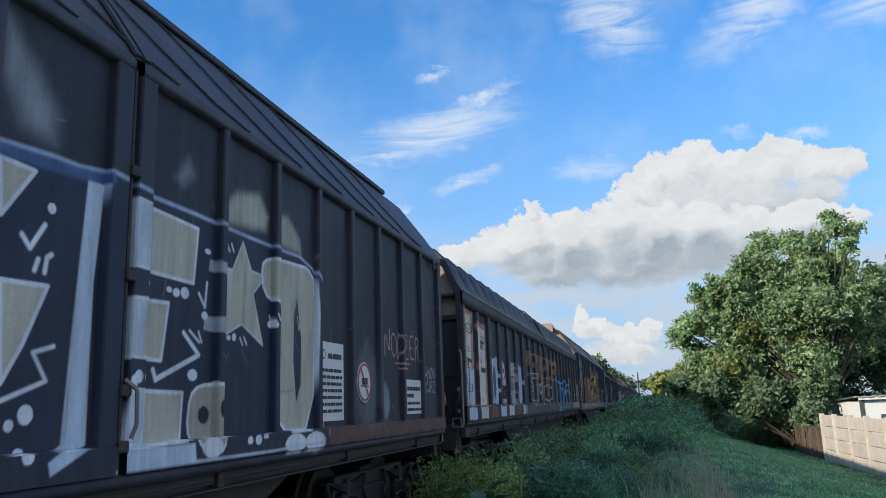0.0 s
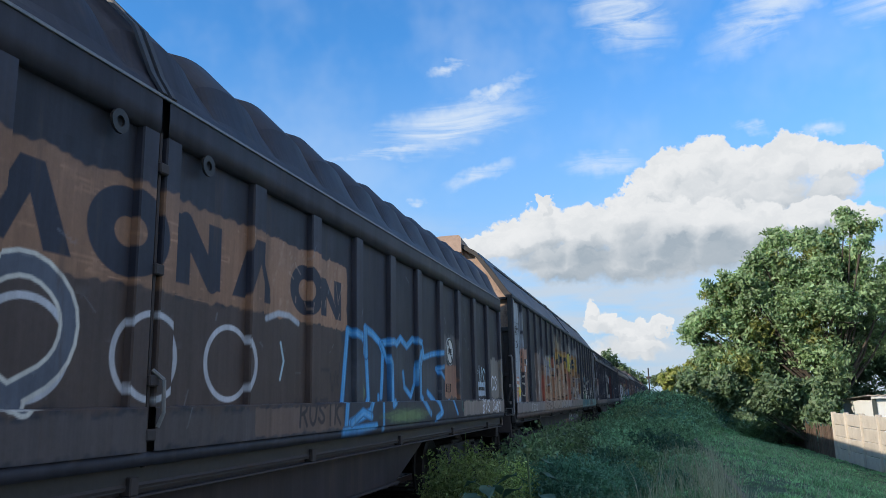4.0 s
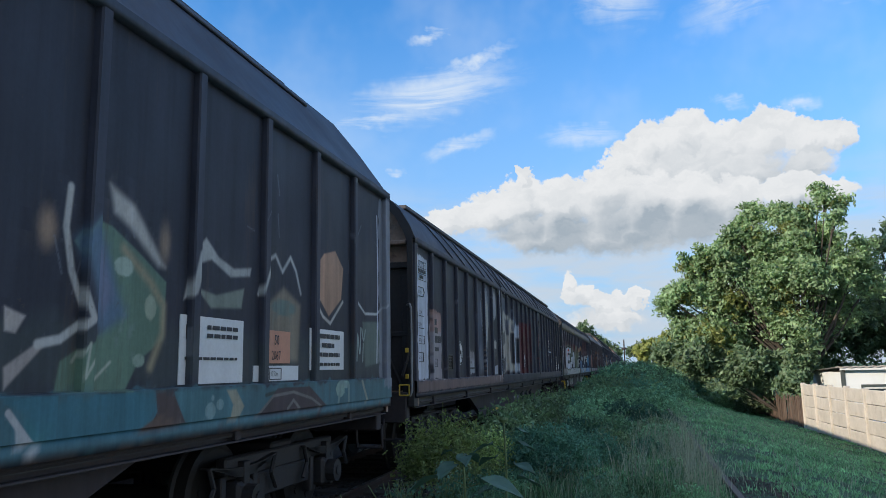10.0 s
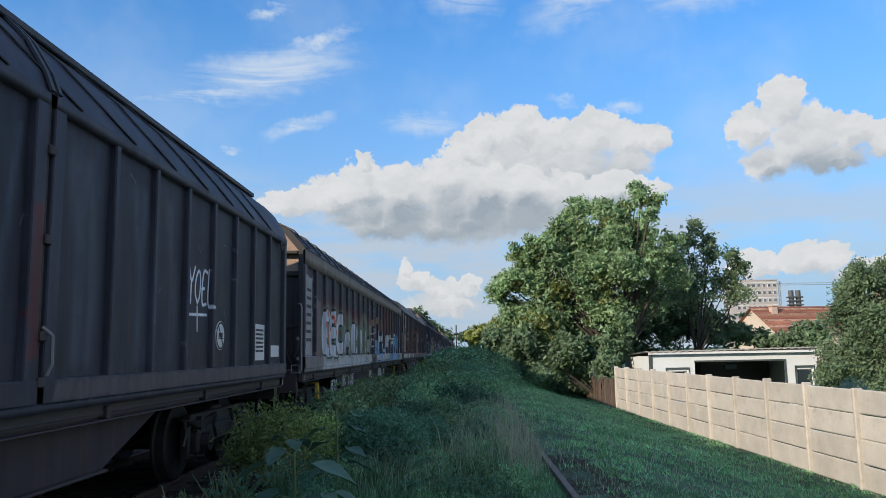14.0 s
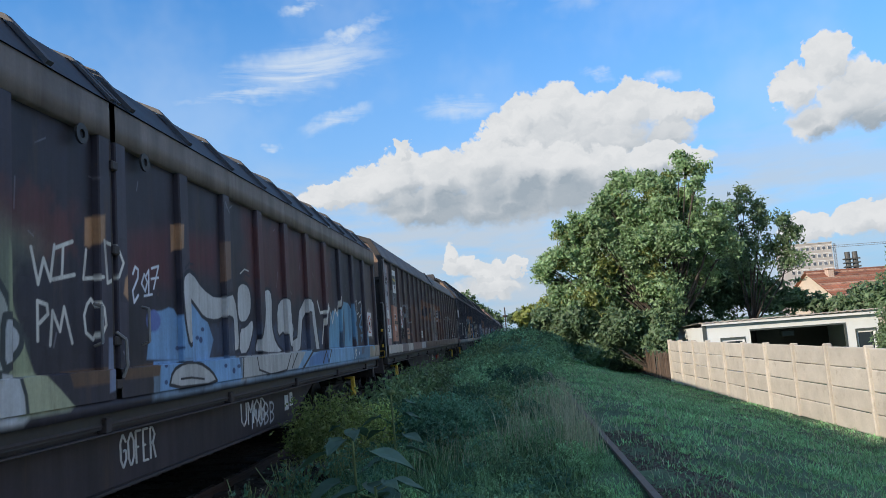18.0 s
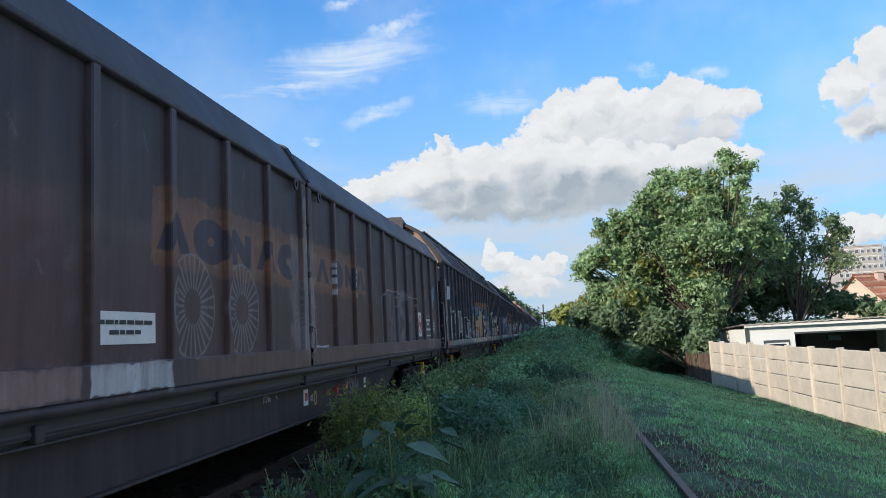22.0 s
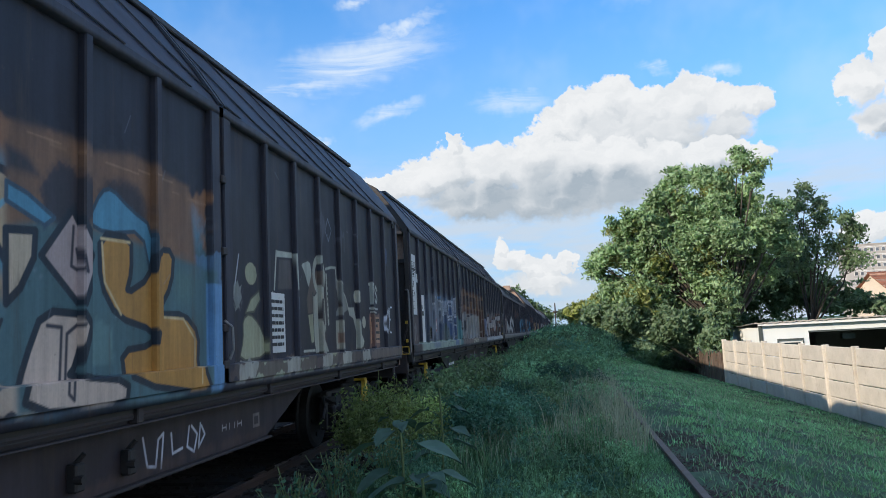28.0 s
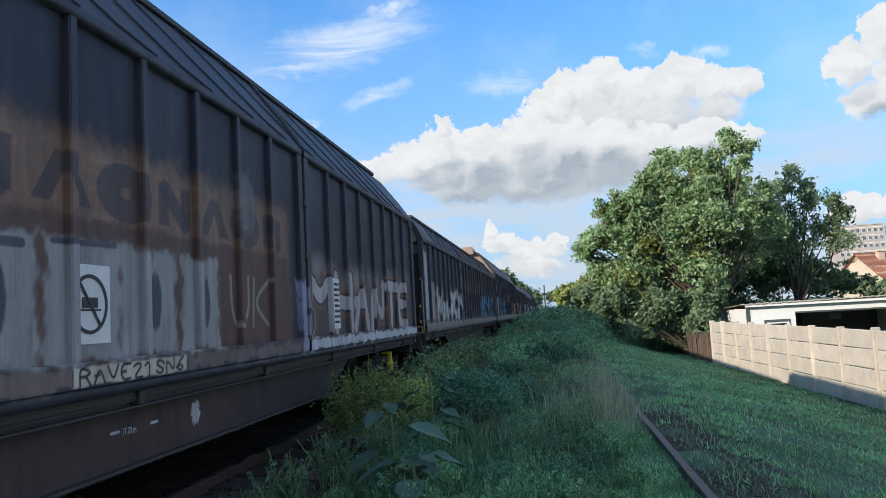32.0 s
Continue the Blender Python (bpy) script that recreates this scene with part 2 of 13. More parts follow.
# ---------------------------------------------------------------- materials
def material(name, color, rough=0.7, metal=0.0, vary=0.25, size=1.0, fine=30.0, bump=0.3, dirt=None, dirt_amount=0.0, attribute="", spread=0.0, sheen=0.5,
             through_light=0.0, depth=0.01, streak=0.0):
    """A surface with broad stains, fine grain, relief and, if given, dirt in patches or a paint layer from a colour attribute."""
    m = bpy.data.materials.new(name)
    m.use_nodes = True
    n = Nodes(m.node_tree)
    shader = m.node_tree.nodes["Principled BSDF"]
    at = n.add("ShaderNodeTexCoord").outputs["Object"]
    info = n.add("ShaderNodeObjectInfo").outputs["Random"]
    at = n.vec("ADD", at, n.vec("MULTIPLY", info, (37.0, 11.0, 23.0)))
    broad, grain = n.noise(at, size, 5, 0.6), n.noise(at, fine, 3, 0.6)
    if attribute:
        a = n.add("ShaderNodeVertexColor")
        a.layer_name = attribute
        base = a.outputs[0]
    else:
        base = (*color, 1.0)
    lift = n.math("ADD", n.remap(broad, 0.25, 0.75, 1 - vary, 1 + vary), n.remap(grain, 0.3, 0.7, -vary * 0.45, vary * 0.45))
    runs = None
    if streak:
        # rain runs down the sheet: narrow across, long downwards
        long = n.vec("MULTIPLY", at, (9.0, 9.0, 0.55))
        lift = n.math("MULTIPLY", lift, n.remap(n.noise(long, 1.0, 5, 0.65), 0.28, 0.72, 1 - streak, 1 + streak))
        runs = n.math("MULTIPLY", n.remap(n.noise(n.vec("ADD", n.vec("MULTIPLY", long, (0.6, 0.6, 1.1)), (5, 9, 3)), 1.0, 6, 0.7), 0.54, 0.74, smooth=True), 0.55)
        chips = n.remap(n.noise(at, 9.0, 6, 0.75), 0.66, 0.72, smooth=True)
        runs = n.math("MAXIMUM", runs, n.math("MULTIPLY", chips, 0.6))
    if spread:
        lift = n.math("MULTIPLY", lift, n.remap(info, 0, 1, 1 - spread, 1 + spread))
        isle = n.add("ShaderNodeNewGeometry").outputs["Random Per Island"]
        lift = n.math("MULTIPLY", lift, n.remap(isle, 0, 1, 1 - spread, 1 + spread))
    c = n.mix(1.0, base, n.add("ShaderNodeCombineColor").outputs[0], "MULTIPLY")
    comb = c.node.inputs[7].links[0].from_node
    for i in range(3):
        n.link(lift, comb.inputs[i])
    if runs is not None:
        c = n.mix(runs, c, (0.082, 0.057, 0.047))
    if dirt:
        patch = n.remap(n.noise(at, size * 2.3, 7, 0.7), 0.62 - dirt_amount, 0.78 - dirt_amount * 0.6, smooth=True)
        c = n.mix(patch, c, dirt)
    n.link(c, shader.inputs["Base Color"])
    n.put(shader.inputs["Roughness"], n.remap(broad, 0.2, 0.8, max(rough - 0.12, 0.03), min(rough + 0.12, 1.0)))
    shader.inputs["Metallic"].default_value = metal
    shader.inputs["Specular IOR Level"].default_value = sheen
    if bump:
        b = n.add("ShaderNodeBump")
        b.inputs["Strength"].default_value, b.inputs["Distance"].default_value = bump, depth
        n.link(n.math("ADD", n.math("MULTIPLY", broad, 0.6), n.math("MULTIPLY", grain, 0.4)), b.inputs["Height"])
        n.link(b.outputs[0], shader.inputs["Normal"])
    if through_light:
        t = n.add("ShaderNodeBsdfTranslucent")
        n.link(n.mix(1.0, c, (0.9, 1.0, 0.55), "MULTIPLY"), t.inputs[0])
        mixer = n.add("ShaderNodeMixShader")
        mixer.inputs[0].default_value = through_light
        n.link(shader.outputs[0], mixer.inputs[1])
        n.link(t.outputs[0], mixer.inputs[2])
        n.link(mixer.outputs[0], m.node_tree.nodes["Material Output"].inputs[0])
    return m


PAINT = material("weathered_paint", (0.05, 0.05, 0.05), 0.56, 0, 0.14, 1.3, 30, 0.18, attribute="paint", depth=0.003, sheen=0.28, streak=0.22)
ROOF = material("dark_roof_skin", (0.050, 0.051, 0.062), 0.62, 0, 0.3, 0.8, 18, 0.35, (0.09, 0.08, 0.075), 0.06)
CORE = material("dark_body_steel", (0.03, 0.028, 0.03), 0.6, 0, 0.3, 1.5, 20, 0.2)
OXIDE = material("oxide_brown_steel", (0.31, 0.225, 0.18), 0.65, 0, 0.3, 1.3, 22, 0.3, (0.10, 0.07, 0.06), 0.1)
UNDER = material("grimy_frame_steel", (0.042, 0.034, 0.036), 0.7, 0, 0.35, 1.2, 24, 0.35, (0.075, 0.045, 0.032), 0.06)
BOGIE = material("oily_bogie_steel", (0.030, 0.027, 0.028), 0.6, 0.1, 0.35, 3, 40, 0.4, (0.045, 0.032, 0.024), 0.06)
TREAD = material("worn_wheel_steel", (0.026, 0.023, 0.022), 0.6, 0.1, 0.2, 6, 40, 0.2)
YELLOW = material("worn_yellow_paint", (0.62, 0.42, 0.05), 0.5, 0, 0.2, 6, 40, 0.2, (0.12, 0.08, 0.04), 0.08)
ORANGE = material("orange_paint", (0.55, 0.20, 0.06), 0.5, 0, 0.2, 6, 40, 0.2)
BARE = material("scuffed_grey_bar", (0.22, 0.22, 0.23), 0.5, 0.3, 0.2, 6, 40, 0.2)
PLATE = material("white_sign_plate", (0.66, 0.67, 0.68), 0.55, 0, 0.10, 3, 30, 0.1, (0.42, 0.40, 0.38), 0.02)
DARKPLATE = material("dark_sign_plate", (0.05, 0.07, 0.075), 0.5, 0, 0.15, 3, 30, 0.1)
SALMON = material("salmon_label", (0.55, 0.26, 0.17), 0.55, 0, 0.15, 3, 30, 0.1)
TAN = material("faded_orange_field", (0.44, 0.25, 0.16), 0.6, 0, 0.25, 3, 30, 0.15, (0.2, 0.12, 0.09), 0.06)
INK = material("black_lettering", (0.03, 0.03, 0.035), 0.6, 0, 0.2, 4, 40, 0.0)
WHITEINK = material("white_lettering", (0.60, 0.61, 0.62), 0.6, 0, 0.2, 4, 40, 0.0)
REDINK = material("red_ring_paint", (0.42, 0.06, 0.05), 0.55, 0, 0.15, 4, 40, 0.0)
GLOWYELLOW = material("yellow_warning_plate", (0.75, 0.55, 0.06), 0.5, 0, 0.1, 4, 40, 0.1)
MESHGREY = material("vent_grille", (0.10, 0.10, 0.10), 0.5, 0.4, 0.2, 5, 40, 0.2)

BALLAST = material("oily_ballast", (0.034, 0.030, 0.029), 0.95, 0, 0.4, 1.2, 28, 0.8, spread=0.3, depth=0.03)
RAIL = material("rusty_rail", (0.075, 0.048, 0.038), 0.7, 0.1, 0.3, 3, 30, 0.3)
RAILTOP = material("polished_rail_head", (0.35, 0.33, 0.32), 0.3, 0.9, 0.1, 3, 30, 0.1)
OLDRAIL = material("dull_old_rail", (0.150, 0.128, 0.112), 0.85, 0.0, 0.3, 3, 30, 0.4, (0.14, 0.09, 0.065), 0.1)
SOIL = material("shaded_turf", (0.080, 0.130, 0.085), 0.95, 0, 0.5, 0.9, 14, 0.9, (0.080, 0.072, 0.05), 0.05, depth=0.05, sheen=0.05)
CONCRETE = material("fence_concrete", (0.46, 0.435, 0.385), 0.9, 0, 0.16, 1.6, 34, 0.6, (0.37, 0.34, 0.29), 0.09, spread=0.08, depth=0.010)
POSTC = material("fence_post_concrete", (0.45, 0.42, 0.37), 0.9, 0, 0.18, 2, 34, 0.5, (0.36, 0.33, 0.28), 0.12, spread=0.08, depth=0.008)
# dark face of the added wall stands in for shade under the wagons
GAPDARK = material("gap_dark_wall", (0.040, 0.036, 0.034), 0.9, 0, 0.3, 0.8, 12, 0.4)
OLDWOOD = material("grey_brown_boards", (0.10, 0.072, 0.056), 0.85, 0, 0.3, 2, 30, 0.4, spread=0.3)
SHEDWALL = material("white_render", (0.66, 0.70, 0.71), 0.8, 0, 0.06, 1, 30, 0.2)
SHEDTRIM = material("dark_green_trim", (0.06, 0.075, 0.075), 0.6, 0, 0.15, 2, 30, 0.1)
SHEDROOF = material("corrugated_grey_sheet", (0.44, 0.40, 0.36), 0.6, 0.1, 0.2, 1, 30, 0.2, spread=0.05)
FRAMEWHITE = material("white_window_frame", (0.72, 0.74, 0.75), 0.5, 0, 0.05, 3, 30, 0.05)
# walls inside the shed: the room's dimness is put into this colour
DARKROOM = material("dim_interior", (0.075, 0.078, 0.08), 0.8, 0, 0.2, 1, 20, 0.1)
GLASS = material("dark_window_glass", (0.03, 0.04, 0.05), 0.08, 0, 0.1, 1, 20, 0.0)
TILE = material("red_roof_tiles", (0.25, 0.105, 0.068), 0.85, 0, 0.25, 0.6, 12, 0.3, (0.14, 0.08, 0.06), 0.12, spread=0.28)
OLDTILE = material("weathered_roof_tiles", (0.36, 0.22, 0.16), 0.9, 0, 0.3, 0.9, 12, 0.3, (0.17, 0.09, 0.065), 0.16, spread=0.2)
RENDER = material("pale_house_render", (0.55, 0.47, 0.38), 0.9, 0, 0.15, 0.5, 10, 0.2)
FLATWALL = material("pale_tower_wall", (0.40, 0.375, 0.36), 0.9, 0, 0.1, 0.2, 5, 0.1)
BARK = material("rough_bark", (0.060, 0.052, 0.044), 0.9, 0, 0.35, 3, 20, 0.6, depth=0.02)
LEAF = material("walnut_leaf", (0.195, 0.290, 0.160), 0.55, 0, 0.30, 0.5, 3, 0.0, spread=0.45, through_light=0.40)
LEAFPALE = material("yellow_green_leaf", (0.27, 0.31, 0.10), 0.5, 0, 0.30, 0.5, 3, 0.0, spread=0.30, through_light=0.40)
LEAFDARK = material("deep_green_leaf", (0.145, 0.225, 0.130), 0.55, 0, 0.30, 0.5, 3, 0.0, spread=0.40, through_light=0.40)
WEED = material("weed_leaf", (0.195, 0.350, 0.225), 0.65, 0, 0.35, 0.5, 3, 0.0, spread=0.45, through_light=0.40, sheen=0.12)
FEATHER = material("feathery_green", (0.105, 0.230, 0.175), 0.7, 0, 0.25, 0.8, 3, 0.0, spread=0.35, through_light=0.40, sheen=0.3)
GOLD = material("yellowing_herb", (0.29, 0.38, 0.16), 0.65, 0, 0.30, 0.8, 3, 0.0, spread=0.40, through_light=0.40, sheen=0.3)
BIGLEAF = material("broad_grey_green_leaf", (0.085, 0.160, 0.125), 0.7, 0, 0.2, 2, 12, 0.15, spread=0.12, through_light=0.2, sheen=0.25)
STALK = material("pale_green_stalk", (0.14, 0.20, 0.08), 0.6, 0, 0.2, 4, 20, 0.0)
GRASS = material("grass_blade", (0.215, 0.400, 0.235), 0.9, 0, 0.45, 0.6, 2, 0.0, spread=0.50, through_light=0.40, sheen=0.08)
STRAW = material("dry_grass", (0.44, 0.46, 0.38), 0.7, 0, 0.25, 0.6, 3, 0.0, spread=0.3, through_light=0.40)
PALEBLOOM = material("pale_seed_head", (0.40, 0.40, 0.34), 0.7, 0, 0.15, 2, 10, 0.0, spread=0.2)
STONE = material("grey_pebble", (0.14, 0.12, 0.105), 0.9, 0, 0.25, 4, 30, 0.3, spread=0.5)


# ---------------------------------------------------------------- mesh helpers
def finish(name, me, mat, parent=None, label="", smooth=False):
    me.materials.append(mat)
    if smooth:
        me.polygons.foreach_set("use_smooth", [True] * len(me.polygons))
    ob = new(name, me)
    if parent is not None:
        ob.parent = parent
    return tagged(ob, label)


def part(name, bm, mat, parent=None, label="", smooth=False):
    me = bpy.data.meshes.new(name)
    bm.to_mesh(me)
    bm.free()
    return finish(name, me, mat, parent, label, smooth)


def thing(name, m, label, category, group="", kind=""):
    ob = new(name)
    ob.matrix_basis = m
    return tagged(ob, label, category, group, kind)


def box(bm, a, b, bevel=0.0):
    """An upright box from corner a to corner b."""
    made = bmesh.ops.create_cube(bm, size=1)["verts"]
    for v in made:
        v.co = Vector([a[i] + (b[i] - a[i]) * (v.co[i] + 0.5) for i in range(3)])
    if bevel:
        edges = list({e for v in made for e in v.link_edges})
        bmesh.ops.bevel(bm, geom=edges, offset=bevel, segments=1, affect="EDGES")


def rod(bm, a, b, r, sides=8, r2=None):
    """A round bar from a to b."""
    a, b = Vector(a), Vector(b)
    d = b - a
    made = bmesh.ops.create_cone(bm, cap_ends=True, segments=sides, radius1=r, radius2=r if r2 is None else r2, depth=d.length)["verts"]
    bmesh.ops.transform(bm, matrix=Matrix.Translation((a + b) / 2) @ d.to_track_quat("Z", "Y").to_matrix().to_4x4(), verts=made)


def bent(bm, points, r, sides=6):
    for a, b in zip(points, points[1:]):
        rod(bm, a, b, r, sides)


def strap(bm, points, w, h):
    """One flat strap along points: rows of four corners, lofted."""
    rows = []
    for i, p in enumerate(points):
        a, b = Vector(points[max(i - 1, 0)]), Vector(points[min(i + 1, len(points) - 1)])
        along_way = (b - a).normalized()
        side = along_way.cross(Vector((0.5, 0, 1))).normalized() * w / 2
        up = side.cross(along_way).normalized() * h
        p = Vector(p)
        rows.append([p - side, p + side, p + side + up, p - side + up])
    made = loft(bm, rows, True)
    bm.faces.new(made[0])
    bm.faces.new(list(reversed(made[-1])))
    bmesh.ops.recalc_face_normals(bm, faces=bm.faces)


def loft(bm, rings, closed=False):
    """Faces between rows of points."""
    rows = [[bm.verts.new(p) for p in ring] for ring in rings]
    for p, q in zip(rows, rows[1:]):
        for i in range(len(p) - (0 if closed else 1)):
            j = (i + 1) % len(p)
            bm.faces.new((p[i], p[j], q[j], q[i]))
    return rows


def lathe(bm, profile, sides=28, axis="x"):
    """A turned body; profile of (along, radius)."""
    rings = []
    for k in range(sides):
        c, s = math.cos(2 * math.pi * k / sides), math.sin(2 * math.pi * k / sides)
        rings.append([(a, r * c, r * s) if axis == "x" else (r * c, a, r * s) for a, r in profile])
    loft(bm, rings + [rings[0]])
    bmesh.ops.remove_doubles(bm, verts=bm.verts, dist=1e-5)


def raw(name, verts, faces, mat, parent=None, label="", smooth=False):
    me = bpy.data.meshes.new(name)
    me.from_pydata(verts, [], faces)
    me.update()
    return finish(name, me, mat, parent, label, smooth)


def quads(name, verts, mat, parent=None, label="", corners=4, kind=""):
    """Loose faces from an array of (count, corners, 3)."""
    verts = np.asarray(verts, dtype=np.float32)
    count = len(verts)
    me = bpy.data.meshes.new(name)
    me.vertices.add(count * corners)
    me.vertices.foreach_set("co", verts.reshape(-1))
    me.loops.add(count * corners)
    me.loops.foreach_set("vertex_index", np.arange(count * corners, dtype=np.int32))
    me.polygons.add(count)
    me.polygons.foreach_set("loop_start", np.arange(0, count * corners, corners, dtype=np.int32))
    me.update(calc_edges=True)
    ob = finish(name, me, mat, parent, label)
    return tagged(ob, kind=kind) if kind else ob


def lettering(text, size, at, mat, parent, x, bold=0.0, name="lettering", narrow=0.8):
    """Flat letters on a wagon's side, from at=(y, z) of their lower left corner."""
    cu = bpy.data.curves.new(name, "FONT")
    cu.body, cu.size, cu.offset, cu.resolution_u = text, size, bold, 2
    tmp = bpy.data.objects.new(name, cu)
    scene.collection.objects.link(tmp)
    me = bpy.data.meshes.new_from_object(tmp.evaluated_get(bpy.context.evaluated_depsgraph_get()))
    bpy.data.objects.remove(tmp)
    bpy.data.curves.remove(cu)
    me.transform(Matrix(((0, 0, 1, x), (narrow, 0, 0, at[0]), (0, 1, 0, at[1]), (0, 0, 0, 1))))
    return finish(name, me, mat, parent)


# ---------------------------------------------------------------- spray paint: layers of soft shapes over the wagon's side
STROKES = {
    "A": "00 14 20|0212", "B": "00 04|04 14 23 12 02|12 21 10 00", "C": "23 14 03 01 10 21", "D": "00 04 13 22 11 00", "E": "24 04 00 20|02 12",
    "F": "00 04 24|02 12", "G": "23 14 03 01 10 21 22 12", "H": "00 04|20 24|02 22", "I": "10 14", "J": "24 21 10 01", "K": "00 04|24 02 20", "L": "04 00 20",
    "M": "00 04 12 24 20", "N": "00 04 20 24", "O": "10 01 03 14 23 21 10", "P": "00 04 14 23 12 02", "R": "00 04 14 23 12 02|12 20", "S": "23 14 03 12 21 10 01",
    "T": "04 24|14 10", "U": "04 01 10 21 24", "V": "04 10 24", "W": "04 00 12 20 24", "X": "00 24|04 20", "Y": "04 12 24|12 10", "Z": "04 24 00 20",
    "0": "10 01 03 14 23 21 10", "1": "03 14 10", "2": "03 14 23 00 20", "6": "24 13 01 10 21 12 01", "7": "04 24 10",
}


def wobble(y, z, seed):
    """Smooth irregular values in about -1..1."""
    return (np.sin(5.1 * y + 2.3 * np.sin(3.7 * z + seed) + seed) + np.sin(8.9 * z + 1.9 * np.sin(6.1 * y - seed) + 2 * seed)
            + 0.7 * np.sin(17 * y + 13 * z + 3 * seed) + 0.5 * np.sin(31 * y - 23 * z + seed)) / 3.2


class Paint:
    """All that is sprayed, rolled and stuck on one side: shapes in metres along the side (y) and up (z), laid over one another."""

    def __init__(self, base, seed=0):
        self.base, self.layers, self.seed = base, [], seed

    def lay(self, bounds, distance, color, soft=0.02, alpha=1.0):
        self.layers.append((bounds, distance, np.array(color), soft * 0.42 if soft <= 0.04 else soft * 0.8, alpha))

    def rect(self, y0, y1, z0, z1, color, soft=0.02, ragged=0.0, alpha=1.0, lean=0.0):
        self.seed += 1
        s = self.seed
        cy, cz, hy, hz = (y0 + y1) / 2, (z0 + z1) / 2, (y1 - y0) / 2, (z1 - z0) / 2

        def d(y, z):
            e = np.maximum(np.abs(y - cy - lean * (z - cz)) - hy, np.abs(z - cz) - hz)
            return e + ragged * wobble(y * 2, z * 2, s) if ragged else e
        self.lay((y0 - 0.4, y1 + 0.4, z0 - 0.4, z1 + 0.4), d, color, soft, alpha)

    def blob(self, y, z, ry, rz, color, soft=0.03, ragged=0.15, alpha=1.0):
        self.seed += 1
        s, k = self.seed, min(ry, rz)

        def d(yy, zz):
            return (np.sqrt(((yy - y) / ry) ** 2 + ((zz - z) / rz) ** 2) - 1 + ragged * wobble(yy / ry, zz / rz, s)) * k
        self.lay((y - 1.5 * ry - 0.2, y + 1.5 * ry + 0.2, z - 1.5 * rz - 0.2, z + 1.5 * rz + 0.2), d, color, soft, alpha)

    def ring(self, y, z, ry, rz, width, color, soft=0.015, alpha=1.0):
        def d(yy, zz):
            r = np.sqrt(((yy - y) / ry) ** 2 + ((zz - z) / rz) ** 2)
            return np.abs(r - 1) * min(ry, rz) - width / 2
        self.lay((y - ry - 0.2, y + ry + 0.2, z - rz - 0.2, z + rz + 0.2), d, color, soft, alpha)

    def line(self, points, width, color, soft=0.012, alpha=1.0):
        p = np.array(points, float)

        def d(y, z):
            best = np.full(y.shape, 9.0)
            for (ay, az), (by, bz) in zip(p, p[1:]):
                ly, lz = by - ay, bz - az
                u = np.clip(((y - ay) * ly + (z - az) * lz) / (ly * ly + lz * lz + 1e-9), 0, 1)
                best = np.minimum(best, np.hypot(y - ay - u * ly, z - az - u * lz))
            return best - width / 2
        self.lay((p[:, 0].min() - width, p[:, 0].max() + width, p[:, 1].min() - width, p[:, 1].max() + width), d, color, soft, alpha)

    def poly(self, points, color, soft=0.02, alpha=1.0):
        p = np.array(points, float)

        def d(y, z):
            best, inside = np.full(y.shape, 9.0), np.zeros(y.shape, bool)
            for (ay, az), (by, bz) in zip(p, np.roll(p, -1, 0)):
                ly, lz = by - ay, bz - az
                u = np.clip(((y - ay) * ly + (z - az) * lz) / (ly * ly + lz * lz + 1e-9), 0, 1)
                best = np.minimum(best, np.hypot(y - ay - u * ly, z - az - u * lz))
                inside ^= ((az > z) != (bz > z)) & (y < (by - ay) * (z - az) / (bz - az + 1e-9) + ay)
            return np.where(inside, -best, best)
        self.lay((p[:, 0].min() - 0.15, p[:, 0].max() + 0.15, p[:, 1].min() - 0.15, p[:, 1].max() + 0.15), d, color, soft, alpha)

    def word(self, text, y, z, width, height, color, stroke=0.035, lean=0.08, soft=0.012, alpha=1.0, jitter=0.05):
        """A hand-sprayed tag."""
        rng = random.Random(text + str(round(y, 2)))
        step = width / len(text)
        for i, ch in enumerate(text):
            for run in STROKES.get(ch, "").split("|"):
                digits = [c for c in run if c.isdigit()]
                pts = []
                for a, b in zip(digits[::2], digits[1::2]):
                    u, v = int(a) / 2 * 0.74 + rng.uniform(-1, 1) * jitter, int(b) / 4 + rng.uniform(-1, 1) * jitter
                    pts.append((y + (i + u) * step + lean * v * height, z + v * height))
                if len(pts) > 1:
                    for _ in range(2 if len(pts) > 2 else 0):
                        bend = [pts[0]]
                        for a, b in zip(pts, pts[1:]):
                            bend += [(a[0] * 0.75 + b[0] * 0.25, a[1] * 0.75 + b[1] * 0.25), (a[0] * 0.25 + b[0] * 0.75, a[1] * 0.25 + b[1] * 0.75)]
                        pts = bend + [pts[-1]]
                    self.line(pts, stroke, color, soft, alpha)

    def piece(self, text, y, z, width, height, fill, edge, stroke=0.16, rim=0.05, glow=None, lean=0.05, shade=None):
        """Fat bubble letters: a glow, a rim, the fill and a second tone in the letters' lower part."""
        if glow is not None:
            self.word(text, y, z, width, height, glow, stroke + rim * 4.5, lean, 0.10, 0.8)
        self.word(text, y, z, width, height, edge, stroke + rim * 2, lean, 0.014)
        self.word(text, y, z, width, height, fill, stroke, lean, 0.014)
        if shade is not None:
            self.word(text, y + 0.02, z - 0.03, width, height * 0.55, shade, stroke * 0.45, lean, 0.05, 0.55)

    def scratches(self, y0, y1, z0, z1, count, color, alpha=0.5):
        rng = random.Random(int(y0 * 100) + count)
        for _ in range(count):
            y, z = rng.uniform(y0, y1), rng.uniform(z0, z1)
            self.line([(y, z), (y + rng.uniform(-0.12, 0.12), z + rng.uniform(-0.25, 0.1))], rng.uniform(0.008, 0.02), color, 0.01, alpha)

